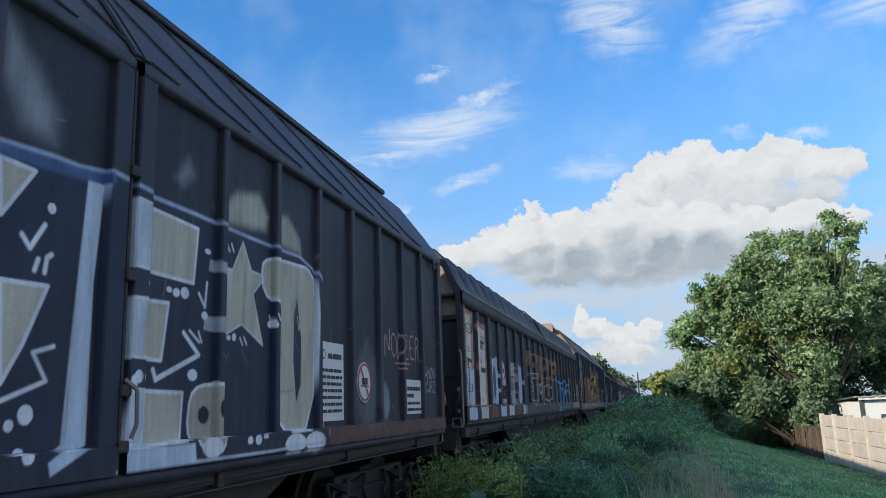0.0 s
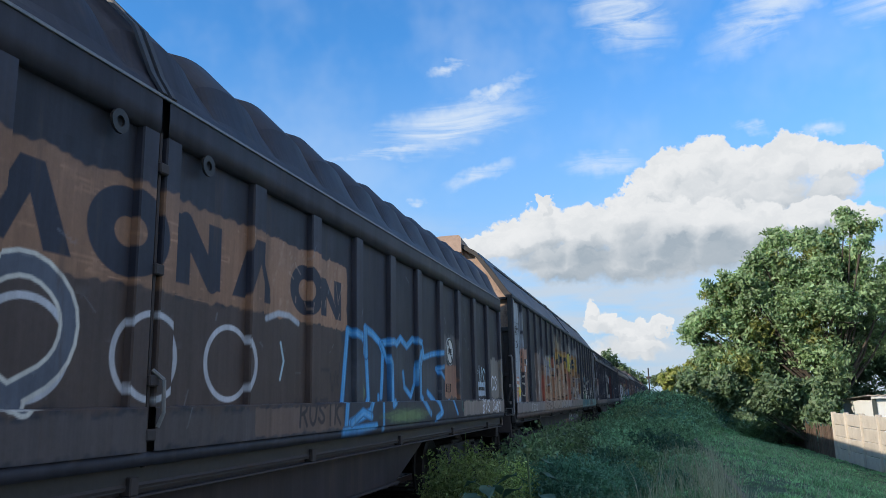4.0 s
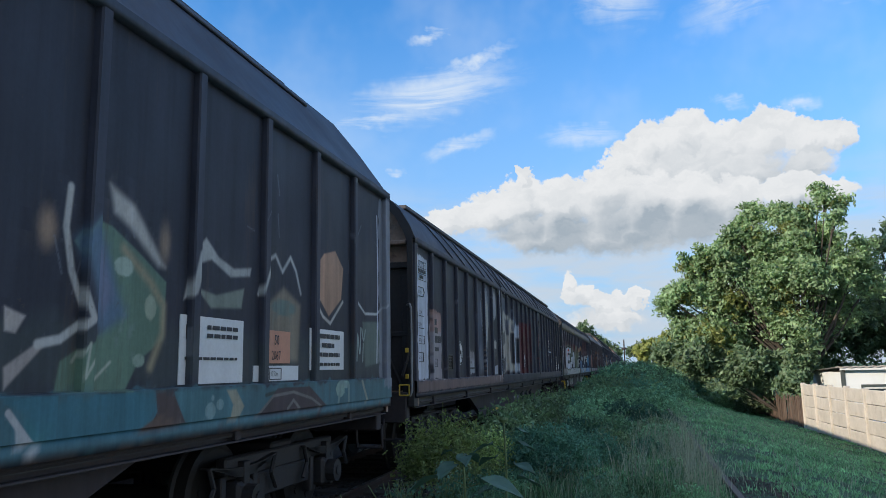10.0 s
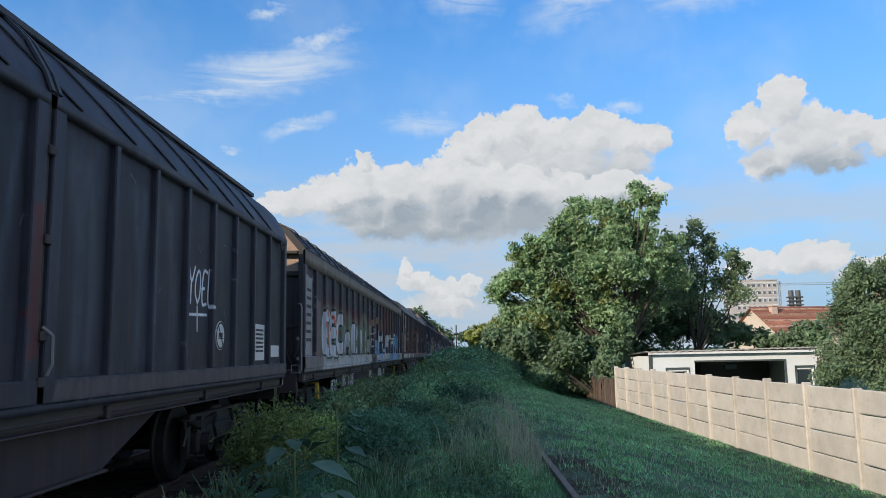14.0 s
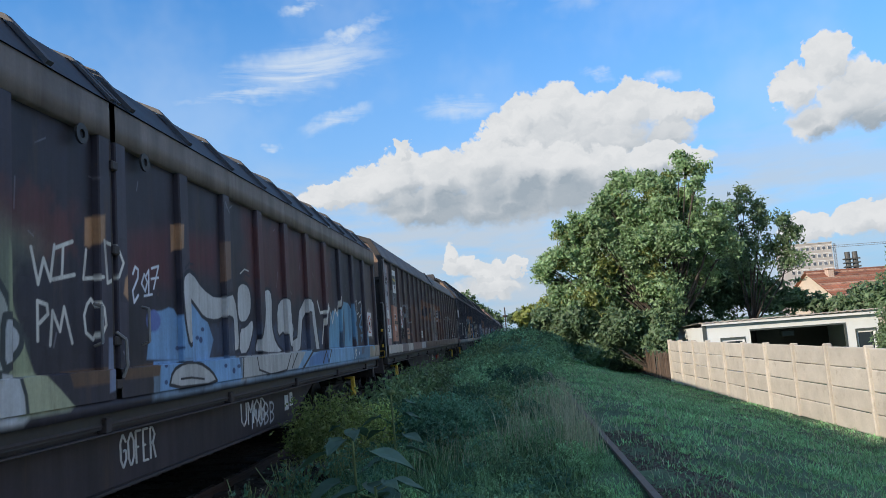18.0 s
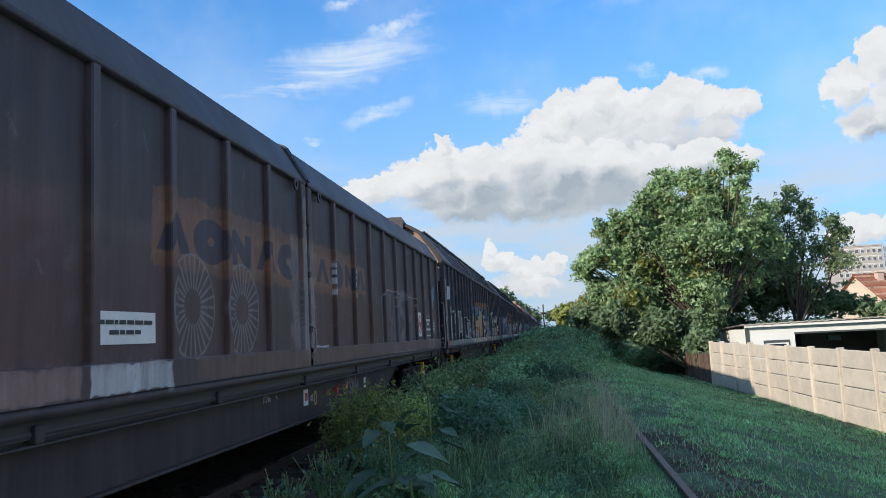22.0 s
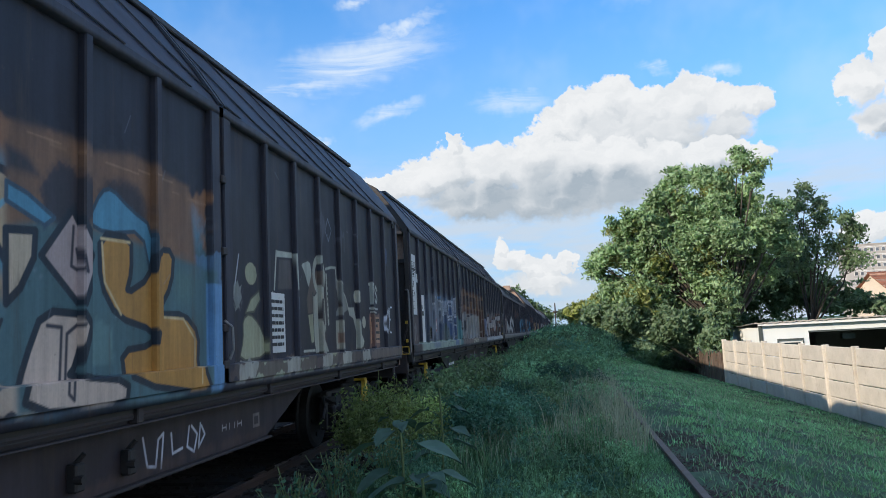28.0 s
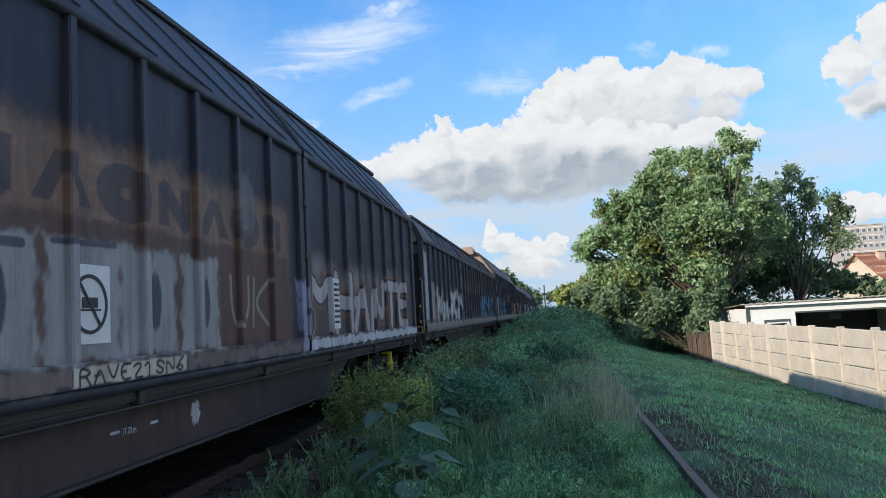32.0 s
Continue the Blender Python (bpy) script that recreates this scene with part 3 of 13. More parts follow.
    def colors(self, y, z, coat_gain=1.0):
        """The paint's colours at points of the side; the last argument scales the base coat."""
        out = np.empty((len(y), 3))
        out[:] = np.array(self.base) * coat_gain
        # old dirt: darker streaks that run down, paler rubbed spots
        streak = np.sin(23 * y + 3 * np.sin(1.7 * y)) * np.sin(61 * y + self.seed)
        out *= (1 + 0.14 * streak + 0.12 * wobble(y * 0.7, z * 0.5, self.seed + 5.0))[:, None]
        ylo, yhi, zlo, zhi = y.min(), y.max(), z.min(), z.max()
        for (a, b, c, e), distance, color, soft, alpha in self.layers:
            if a > yhi or b < ylo or c > zhi or e < zlo:
                continue
            k = np.nonzero((y > a) & (y < b) & (z > c) & (z < e))[0]
            if not len(k):
                continue
            u = np.clip(0.5 - distance(y[k], z[k]) / (2 * soft), 0, 1)
            u = (u * u * (3 - 2 * u) * alpha)[:, None]
            out[k] = out[k] * (1 - u) + color * u
        grime = 0.90 + 0.10 * wobble(y * 1.3, z * 0.8, self.seed + 9.0)
        out = out * grime[:, None]
        # dark coats are deeper and fresh paint cleaner than their nominal shades
        level = out.mean(1, keepdims=True)
        out = level + (out - level) * 1.10
        out = out * np.array([0.94, 0.965, 1.09])
        return np.clip(out * np.interp(level, [0.02, 0.06, 0.2, 0.4], [1.06, 1.12, 1.28, 1.42]), 0.004, 0.8)


def painted(name, rings, paint, parent, label="", mat=None, coat_gain=1.0):
    """A sheet from rows of points (rows, columns, 3) that carries the side's paint."""
    rings = np.asarray(rings, dtype=np.float64)
    h, w = rings.shape[:2]
    co = rings.reshape(-1, 3)
    i = np.arange(h * w).reshape(h, w)
    faces = np.stack([i[:-1, :-1], i[:-1, 1:], i[1:, 1:], i[1:, :-1]], -1).reshape(-1, 4)
    me = bpy.data.meshes.new(name)
    me.vertices.add(len(co))
    me.vertices.foreach_set("co", co.astype(np.float32).reshape(-1))
    me.loops.add(faces.size)
    me.loops.foreach_set("vertex_index", faces.astype(np.int32).reshape(-1))
    me.polygons.add(len(faces))
    me.polygons.foreach_set("loop_start", np.arange(0, faces.size, 4, dtype=np.int32))
    me.update(calc_edges=True)
    layer = me.color_attributes.new("paint", "FLOAT_COLOR", "POINT")
    rgba = np.ones((len(co), 4), dtype=np.float32)
    rgba[:, :3] = paint.colors(co[:, 1], co[:, 2], coat_gain)
    layer.data.foreach_set("color", rgba.reshape(-1))
    return finish(name, me, mat or PAINT, parent, label)


def face_cells(x, y0, y1, z0, z1, paint, levels, coat_gain=1.0):
    """An upright sheet cut into square cells, smaller along the edges of what is sprayed on it: corners and their colours."""
    start = 0.12
    ny, nz = max(1, int(round((y1 - y0) / start))), max(1, int(round((z1 - z0) / start)))
    dy, dz = (y1 - y0) / ny, (z1 - z0) / nz
    gy, gz = np.meshgrid(y0 + dy * np.arange(ny), z0 + dz * np.arange(nz))
    cells = np.stack([gy.ravel(), gz.ravel()], 1)
    done = []
    for level in range(levels + 1):
        if level == levels or not len(cells):
            done.append((cells, dy, dz))
            break
        k = (7, 5, 4, 4)[min(level, 3)]
        u, v = np.meshgrid(np.linspace(0, 1, k), np.linspace(0, 1, k))
        yy = cells[:, :1] + dy * u.ravel()
        zz = cells[:, 1:] + dz * v.ravel()
        c = np.sqrt(paint.colors(yy.ravel(), zz.ravel(), coat_gain)).reshape(len(cells), k * k, 3)
        split = (c.max(1) - c.min(1)).max(1) > (0.06, 0.07, 0.085, 0.10)[min(level, 3)]
        done.append((cells[~split], dy, dz))
        dy, dz = dy / 2, dz / 2
        cells = np.concatenate([cells[split] + np.array([a * dy, b * dz]) for a in (0, 1) for b in (0, 1)])
    quad = np.concatenate([np.stack([q, q + [a, 0], q + [a, b], q + [0, b]], 1) for q, a, b in done if len(q)])
    co = np.empty((len(quad), 4, 3))
    co[:, :, 0], co[:, :, 1:] = x, quad
    flat = co.reshape(-1, 3)
    return flat, paint.colors(flat[:, 1], flat[:, 2], coat_gain)


def strip_cells(rings, paint, coat_gain=1.0):
    """Loose faces and colours of a small sheet given as rows of points."""
    r = np.asarray(rings, dtype=np.float64)
    quad = np.stack([r[:-1, :-1], r[:-1, 1:], r[1:, 1:], r[1:, :-1]], 2).reshape(-1, 3)
    return quad, paint.colors(quad[:, 1], quad[:, 2], coat_gain)


def painted_faces(name, pieces, parent, label=""):
    """One mesh of loose four-cornered faces, each corner with its paint."""
    co = np.concatenate([a for a, _ in pieces])
    rgba = np.ones((len(co), 4), dtype=np.float32)
    rgba[:, :3] = np.concatenate([b for _, b in pieces])
    me = bpy.data.meshes.new(name)
    me.vertices.add(len(co))
    me.vertices.foreach_set("co", co.astype(np.float32).reshape(-1))
    me.loops.add(len(co))
    me.loops.foreach_set("vertex_index", np.arange(len(co), dtype=np.int32))
    me.polygons.add(len(co) // 4)
    me.polygons.foreach_set("loop_start", np.arange(0, len(co), 4, dtype=np.int32))
    me.update(calc_edges=True)
    me.color_attributes.new("paint", "FLOAT_COLOR", "POINT").data.foreach_set("color", rgba.reshape(-1))
    return finish(name, me, PAINT, parent, label)


# ---------------------------------------------------------------- wagons
TRACK_X = -4.36
HALF = 1.42
LONG = 22.1

# kind: sections, bay, rib width, panel top, sill top, sill bottom, ledge bottom, roof outline (from the eave inwards: x, z)
KINDS = {
    "A": dict(sections=3, bay=0.86, rib=0.085, top=3.64, sill=1.345, bottom=1.18, ledge=1.10, roof="bows", sight=4.07, eave=3.72),
    "B": dict(sections=2, bay=1.10, rib=0.20, top=3.21, sill=1.50, bottom=1.24, ledge=1.16, roof="scallop", sight=3.85, eave=3.46),
    "C": dict(hood=True, sections=2, bay=1.10, rib=0.10, top=3.68, sill=1.415, bottom=1.18, ledge=1.07, roof="smooth", sight=4.09, eave=3.76),
    "D": dict(sections=3, bay=0.86, rib=0.085, top=3.31, sill=1.355, bottom=1.19, ledge=1.12, roof="bows", section="low", sight=3.69, eave=3.40),
    "E": dict(sections=2, bay=1.10, rib=0.19, top=3.18, sill=1.45, bottom=1.23, ledge=1.14, roof="plates", sight=3.62, eave=3.47),
    "F": dict(sections=2, bay=1.09, rib=0.10, top=3.45, sill=1.425, bottom=1.21, ledge=1.13, roof="slope", sight=3.75, eave=3.50),
    "G": dict(hood=True, sections=3, bay=0.86, rib=0.085, top=3.57, sill=1.34, bottom=1.18, ledge=1.10, roof="bows", sight=3.99, eave=3.65),
}
ROOFCOLOR = {"A": (0.066, 0.066, 0.078), "B": (0.034, 0.033, 0.040), "C": (0.050, 0.056, 0.068), "D": (0.050, 0.050, 0.060), "E": (0.036, 0.036, 0.040),
             "F": (0.062, 0.058, 0.060), "G": (0.056, 0.056, 0.066)}


# roof sections from the eave to the ridge: distance from the middle, share of the rise
SECTIONS = {
    "scallop": [(1.42, 0.0), (1.32, 0.15), (1.17, 0.48), (0.85, 0.78), (0.33, 0.97), (0.0, 1.0)],
    "smooth": [(1.42, 0.0), (1.34, 0.06), (0.98, 0.46), (0.64, 0.80), (0.30, 0.96), (0.0, 1.0)],
    "bows": [(1.42, 0.0), (1.36, 0.08), (1.18, 0.31), (0.78, 0.76), (0.45, 0.93), (0.0, 1.0)],
    "low": [(1.42, 0.0), (1.36, 0.20), (1.21, 0.52), (1.04, 0.74), (0.55, 0.95), (0.0, 1.0)],
}


def outline(k):
    """The roof's cross-section from the eave on the near side to the ridge, as (x, z); its rise is the one that meets the line of sight over it."""
    want, near = (k["sight"] - 1.5) / 2.94, 2.94 + HALF
    if k["roof"] == "slope":
        return [(HALF, k["eave"]), (1.15, 1.5 + want * (near - 1.15)), (0.55, 4.18), (0.0, 4.26)]
    if k["roof"] == "plates":
        return [(HALF + 0.02, k["eave"]), (1.12, 1.5 + want * (near - 1.12)), (0.55, 4.12), (0.0, 4.2)]
    shape = SECTIONS[k.get("section", k["roof"])]
    # eleven points along the bent section
    xs = [a for a, _ in shape]
    cuts = [a + (b - a) * i / 2 for a, b in zip(xs, xs[1:]) for i in (0, 1)] + [0.0]
    rise_at = [float(np.interp(-x, [-a for a in xs], [b for _, b in shape])) for x in cuts]

    def points(rise):
        return [(x, k["eave"] + rise * u) for x, u in zip(cuts, rise_at)]
    lo, hi = 0.1, 2.0
    for _ in range(30):
        rise = (lo + hi) / 2
        if max((z - 1.5) / (near - x) for x, z in points(rise)) > want:
            hi = rise
        else:
            lo = rise
    return points(rise)


def along(a, b, step):
    return np.linspace(a, b, max(2, int(round((b - a) / step)) + 1))


def sliding_wall(wagon, k, paint, y0, y1, fine, number):
    """One sliding wall: end posts, bays of sheet between ribs, a sill along its foot."""
    top, sill, bottom = k["top"], k["sill"], k["bottom"]
    xs, xp = HALF, HALF - 0.055
    post = 0.16
    bays = max(1, int(round((y1 - y0 - 2 * post) / k["bay"])))
    edges = np.linspace(y0 + post, y1 - post, bays + 1)
    levels = 4 if fine < 0.03 else 2 if fine < 0.08 else 0
    rows = along(sill, top, 0.022 if levels == 4 else 0.15)

    def upright(name, a, b, lip, coat_gain):
        """A folded steel upright: painted front, a rounded edge and a side on each hand."""
        front = face_cells(xs + 0.002, a + lip, b - lip, sill, top, paint, levels, coat_gain)
        near = strip_cells([[(xp - 0.012, a, z), (xs - lip, a + 0.003, z), (xs + 0.002, a + lip, z)] for z in rows], paint, coat_gain)
        far = strip_cells([[(xs + 0.002, b - lip, z), (xs - lip, b - 0.003, z), (xp - 0.012, b, z)] for z in along(sill, top, 0.3)], paint, coat_gain)
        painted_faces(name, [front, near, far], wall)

    # the sill is the wall's own mesh; posts, ribs and sheets hang on it
    yl = along(y0, y1, 0.10)
    lip = strip_cells([[(xs + 0.012, y, sill - 0.008) for y in yl], [(xs + 0.002, y, sill) for y in yl], [(xp - 0.02, y, sill + 0.004) for y in yl]], paint, 1.1)
    wall = painted_faces("sliding_wall", [face_cells(xs + 0.012, y0, y1, bottom, sill - 0.008, paint, levels, 1.1), lip], wagon)
    # posts and ribs take a brighter base coat than the sheets
    for a, b in ((y0, y0 + post), (y1 - post, y1)):
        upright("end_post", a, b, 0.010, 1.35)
    half = k["rib"] / 2
    for i in range(bays):
        a, b = edges[i] + (half if i else 0), edges[i + 1] - (half if i + 1 < bays else 0)
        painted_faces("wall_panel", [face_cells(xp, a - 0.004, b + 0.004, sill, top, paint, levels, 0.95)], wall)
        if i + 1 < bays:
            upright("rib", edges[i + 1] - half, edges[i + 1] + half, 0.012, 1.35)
    # head band over the sheets
    cols = along(y0, y1, 0.12)
    rows = [[(xp - 0.012, y, top - 0.004) for y in cols], [(xs + 0.004, y, top) for y in cols], [(xs + 0.006, y, (top + k["eave"]) / 2) for y in cols],
            [(xs + 0.004, y, k["eave"]) for y in cols]]
    painted("head_band", rows, k["head"], wall)
    # lifting eye on the head, latch at the foot
    bm = bmesh.new()
    ye = y0 + 0.45 if number % 2 else y1 - 0.40
    lathe(bm, [(xs + 0.004, 0.075), (xs + 0.022, 0.075), (xs + 0.022, 0.034), (xs + 0.004, 0.034)], 14)
    bmesh.ops.translate(bm, verts=bm.verts, vec=(0, ye, top - 0.06))
    part("lifting_eye", bm, CORE, wall)
    return wall


RECESS = 0.20


def roof(wagon, k, color, paint_roof):
    line = outline(k)
    full = line + [(-x, z) for x, z in reversed(line[:-1])]
    ys = along(0.02, LONG - 0.02, 0.049 if k["roof"] == "scallop" else 0.45)
    period = 0.98
    rings = []
    for y in ys:
        ring = []
        for i, (x, z) in enumerate(full):
            if k["roof"] == "scallop":
                dip = (1 - abs(math.sin(math.pi * y / period)) ** 0.4) * (0.24 if k["sections"] == 2 else 0.09)
                edge = min(1.0, max(0.0, (min(i, len(full) - 1 - i) - 1.5) / 3))
                ring.append((x * (1 - 0.35 * dip * edge), y, z - dip * edge * 0.9))
            else:
                ring.append((x, y, z))
        rings.append(ring)
    skin = painted("roof", rings, paint_roof, wagon, smooth_roof_label(k))
    skin.data.polygons.foreach_set("use_smooth", [k["roof"] in ("smooth", "bows")] * len(skin.data.polygons))
    if k["roof"] == "scallop":
        bm = bmesh.new()
        box(bm, (HALF - 0.004, 0.1, k["eave"] - 0.012), (HALF + 0.016, LONG - 0.1, k["eave"] + 0.010), 0.003)
        part("eave_strip", bm, BARE, skin)
    # seams where two roof halves meet
    for y in np.linspace(0.0, LONG, k["sections"] + 1)[1:-1]:
        for dy in (-0.05, 0.05):
            bm = bmesh.new()
            strap(bm, [(x * 1.004 + 0.004, y + dy, z + 0.004) for x, z in line], 0.05, 0.022)
            part("roof_seam", bm, ROOF, skin)
    # straps over the roof
    if k["roof"] == "bows":
        for i in range(int(LONG / 0.98) - 2):
            bm = bmesh.new()
            y = 2.4 + 0.98 * i
            path = [(x * 1.004, y - 2.3 * j / (len(line) - 1), z + 0.004) for j, (x, z) in enumerate(line)]
            strap(bm, path, 0.022, 0.010)
            part("roof_bow", bm, ROOF, skin)
        bm = bmesh.new()
        x, z = line[6]
        box(bm, (x - 0.10, 0.8, z + 0.01), (x + 0.03, LONG - 0.8, z + 0.075), 0.01)
        part("roof_rail", bm, ROOF, skin)
    elif k["roof"] == "plates":
        for i in range(int(LONG / 1.1)):
            bm = bmesh.new()
            y = 0.3 + 1.1 * i
            path = [(x * 1.006, y + 0.04 * j, z + 0.004) for j, (x, z) in enumerate(line)]
            strap(bm, path, 0.06, 0.035)
            part("roof_bow", bm, ROOF, skin)
    elif k["roof"] == "smooth":
        bm = bmesh.new()
        x, z = line[5]
        box(bm, (x - 0.06, 1.2, z + 0.005), (x + 0.02, LONG - 1.3, z + 0.035), 0.008)
        x, z = line[7]
        box(bm, (x - 0.12, 1.0, z + 0.005), (x + 0.02, LONG - 1.2, z + 0.05), 0.008)
        part("roof_rail", bm, ROOF, skin)
    if k["roof"] in ("smooth", "bows") and k.get("hood"):
        top = line[-1][1]
        bm = bmesh.new()
        prof = [(0.0, top + 0.15), (0.27, top + 0.14), (0.31, top + 0.08), (0.31, top - 0.25)]
        prof = prof + [(0.0, top - 0.25)]
        full_prof = [(x, z) for x, z in prof[:-1]] + [(-x, z) for x, z in reversed(prof[1:-1])]
        for y0, y1 in ((-0.04, 1.05),):
            a = [bm.verts.new((x, y0, z)) for x, z in full_prof]
            b = [bm.verts.new((x * 0.97, y1, z - 0.12)) for x, z in full_prof]
            bm.faces.new(a)
            bm.faces.new(list(reversed(b)))
            for i in range(len(a)):
                bm.faces.new((a[i], b[i], b[(i + 1) % len(a)], a[(i + 1) % len(a)]))
        bmesh.ops.recalc_face_normals(bm, faces=bm.faces)
        part("end_hood", bm, ROOF if k["roof"] == "bows" else OXIDE, skin, "raised cap over the roof's end")
    # end plates that close the body under the roof
    for end, y in enumerate((RECESS, LONG - 0.02)):
        w = 0.07 if end == 0 else -0.07
        bm = bmesh.new()
        prof = [(HALF - 0.04, 1.0)] + [(x * 0.985, z - 0.02) for x, z in full] + [(-HALF + 0.04, 1.0)]
        a = [bm.verts.new((x, y + 0.0, z)) for x, z in prof]
        b = [bm.verts.new((x, y + w, z)) for x, z in prof]
        bm.faces.new(a if end == 0 else list(reversed(a)))
        for i in range(len(prof)):
            j = (i + 1) % len(prof)
            bm.faces.new((a[i], b[i], b[j], a[j]) if end == 0 else (a[j], b[j], b[i], a[i]))
        plate = part("end_wall", bm, OXIDE, wagon)
        if end == 0:
            # the roof's folded rim and the posts stand out in front of the end wall
            bm = bmesh.new()
            outer = [(x * 0.998, z - 0.006) for x, z in full]
            inner = [(x * 0.925, z - 0.085) for x, z in full]
            loft(bm, [[(x, 0.012, z) for x, z in outer], [(x, 0.010, z) for x, z in inner], [(x, RECESS, z) for x, z in inner]])
            part("roof_rim", bm, CORE, skin)
            for s in (-1, 1):
                bm = bmesh.new()
                box(bm, (s * 1.345 - 0.045, 0.015, 1.0), (s * 1.345 + 0.045, RECESS, k["eave"]), 0.006)
                part("corner_post", bm, CORE, plate)
            if k["roof"] != "slope":
                bm = bmesh.new()
                box(bm, (-1.30, RECESS - 0.16, k["eave"] - 0.10), (1.28, RECESS, k["eave"] - 0.04), 0.01)
                part("cross_beam", bm, OXIDE if k["roof"] == "bows" else CORE, plate)
            for s in (-1, 1):
                bm = bmesh.new()
                rod(bm, (s * 1.15, RECESS - 0.06, 1.3), (s * 0.5, RECESS - 0.06, 2.8), 0.028, 5)
                part("end_brace", bm, CORE, plate)
        out = -1 if end == 0 else 1
        # shelf beam, lower beam, uprights, dark lower boards
        bm = bmesh.new()
        box(bm, (-1.29, y + out * 0.10, 2.96), (1.29, y, 3.05), 0.01)
        part("cross_beam", bm, CORE, plate)
        bm = bmesh.new()
        box(bm, (-1.29, y + out * 0.09, 1.98), (1.29, y, 2.05), 0.01)
        part("cross_beam", bm, CORE, plate)
        bm = bmesh.new()
        box(bm, (-1.28, y + out * 0.045, 1.22), (1.28, y, 2.96), 0.01)
        part("lower_end_panel", bm, CORE, plate)
        for x in (1.33, 0.45, -0.45, -1.33):
            bm = bmesh.new()
            box(bm, (x * 0.93 - 0.045, y + out * 0.085, 1.1), (x * 0.93 + 0.045, y, 2.86), 0.008)
            part("end_upright", bm, CORE, plate)
    return skin


def smooth_roof_label(k):
    return {"scallop": "dark tarpaulin roof sagging between its bows", "bows": "dark rounded roof with slanting straps", "smooth": "smooth dark rounded metal roof",
            "plates": "dark roof with raised cross straps", "slope": "dark sloping roof edge"}[k["roof"]]


def bogie(wagon, y):
    """A two-axle bogie with leaf springs; the frame carries the axle boxes, springs and the turning wheelsets."""
    bm = bmesh.new()
    for s in (-1, 1):
        box(bm, (s * 1.0 - 0.05, -1.15, 0.62), (s * 1.0 + 0.05, 1.15, 0.80), 0.015)
        box(bm, (s * 1.0 - 0.045, -0.55, 0.40), (s * 1.0 + 0.045, 0.55, 0.62), 0.015)
        for d in (-1, 1):
            box(bm, (s * 1.0 - 0.05, d * 0.62 - 0.04, 0.28), (s * 1.0 + 0.05, d * 0.62 + 0.04, 0.66), 0.01)
            box(bm, (s * 1.0 - 0.05, d * 1.17 - 0.04, 0.28), (s * 1.0 + 0.05, d * 1.17 + 0.04, 0.66), 0.01)
    box(bm, (-1.0, -0.22, 0.55), (1.0, 0.22, 0.85), 0.02)
    rod(bm, (0, 0, 0.8), (0, 0, 1.05), 0.22, 14)
    frame_ob = part("bogie", bm, BOGIE, wagon, "oily two-axle bogie")
    frame_ob.location = (0, y, 0)
    for d in (-1, 1):
        for s in (-1, 1):
            bm = bmesh.new()
            box(bm, (s * 0.90, d * 0.9 - 0.15, 0.32), (s * 1.12, d * 0.9 + 0.15, 0.60), 0.03)
            rod(bm, (s * 1.10, d * 0.9, 0.46), (s * 1.22, d * 0.9, 0.46), 0.115, 14)
            rod(bm, (s * 1.22, d * 0.9, 0.46), (s * 1.235, d * 0.9, 0.46), 0.05, 8)
            part("axle_box", bm, BOGIE, frame_ob)
            bm = bmesh.new()
            for i in range(6):
                w = 0.58 - 0.075 * i
                zc = 0.655 + 0.020 * (5 - i)
                for a, b in ((-1, -0.5), (-0.5, 0), (0, 0.5), (0.5, 1)):
                    ya, yb = d * 0.9 + a * w, d * 0.9 + b * w
                    za, zb = zc - 0.10 * (1 - a * a) * w, zc - 0.10 * (1 - b * b) * w
                    v = [bm.verts.new(p) for x in (s * 1.06 - 0.045, s * 1.06 + 0.045) for p in ((x, ya, za), (x, yb, zb), (x, yb, zb + 0.016), (x, ya, za + 0.016))]
                    for f in ((0, 1, 2, 3), (7, 6, 5, 4), (0, 4, 5, 1), (3, 2, 6, 7), (0, 3, 7, 4), (1, 5, 6, 2)):
                        bm.faces.new([v[q] for q in f])
            box(bm, (s * 1.06 - 0.055, d * 0.9 - 0.05, 0.58), (s * 1.06 + 0.055, d * 0.9 + 0.05, 0.76), 0.006)
            part("leaf_spring", bm, BOGIE, frame_ob)
            for e in (-1, 1):
                bm = bmesh.new()
                bent(bm, [(s * 1.09, d * 0.9 + e * 0.58, 0.76), (s * 1.09, d * 0.9 + e * 0.50, 0.60), (s * 1.09, d * 0.9 + e * 0.60, 0.46)], 0.022, 6)
                part("spring_link", bm, BOGIE, frame_ob)
        bm = bmesh.new()
        lathe(bm, [(-0.82, 0.0), (-0.82, 0.40), (-0.80, 0.452), (-0.70, 0.458), (-0.68, 0.485), (-0.655, 0.485), (-0.64, 0.42), (-0.67, 0.36), (-0.70, 0.16), (-0.62, 0.09),
                   (0.62, 0.09), (0.70, 0.16), (0.67, 0.36), (0.64, 0.42), (0.655, 0.485), (0.68, 0.485), (0.70, 0.458), (0.80, 0.452), (0.82, 0.40), (0.82, 0.0)], 32)
        for s in (-1, 1):
            for q in range(6):
                a = q * math.pi / 3
                rod(bm, (s * 0.815, 0.27 * math.cos(a), 0.27 * math.sin(a)), (s * 0.835, 0.27 * math.cos(a), 0.27 * math.sin(a)), 0.035, 8)
        w = part("wheelset", bm, TREAD, frame_ob, "steel wheelset with worn treads")
        w.matrix_parent_inverse = Matrix.Translation((0, d * 0.9, 0.46))
        WHEELS.append(w)
    return frame_ob


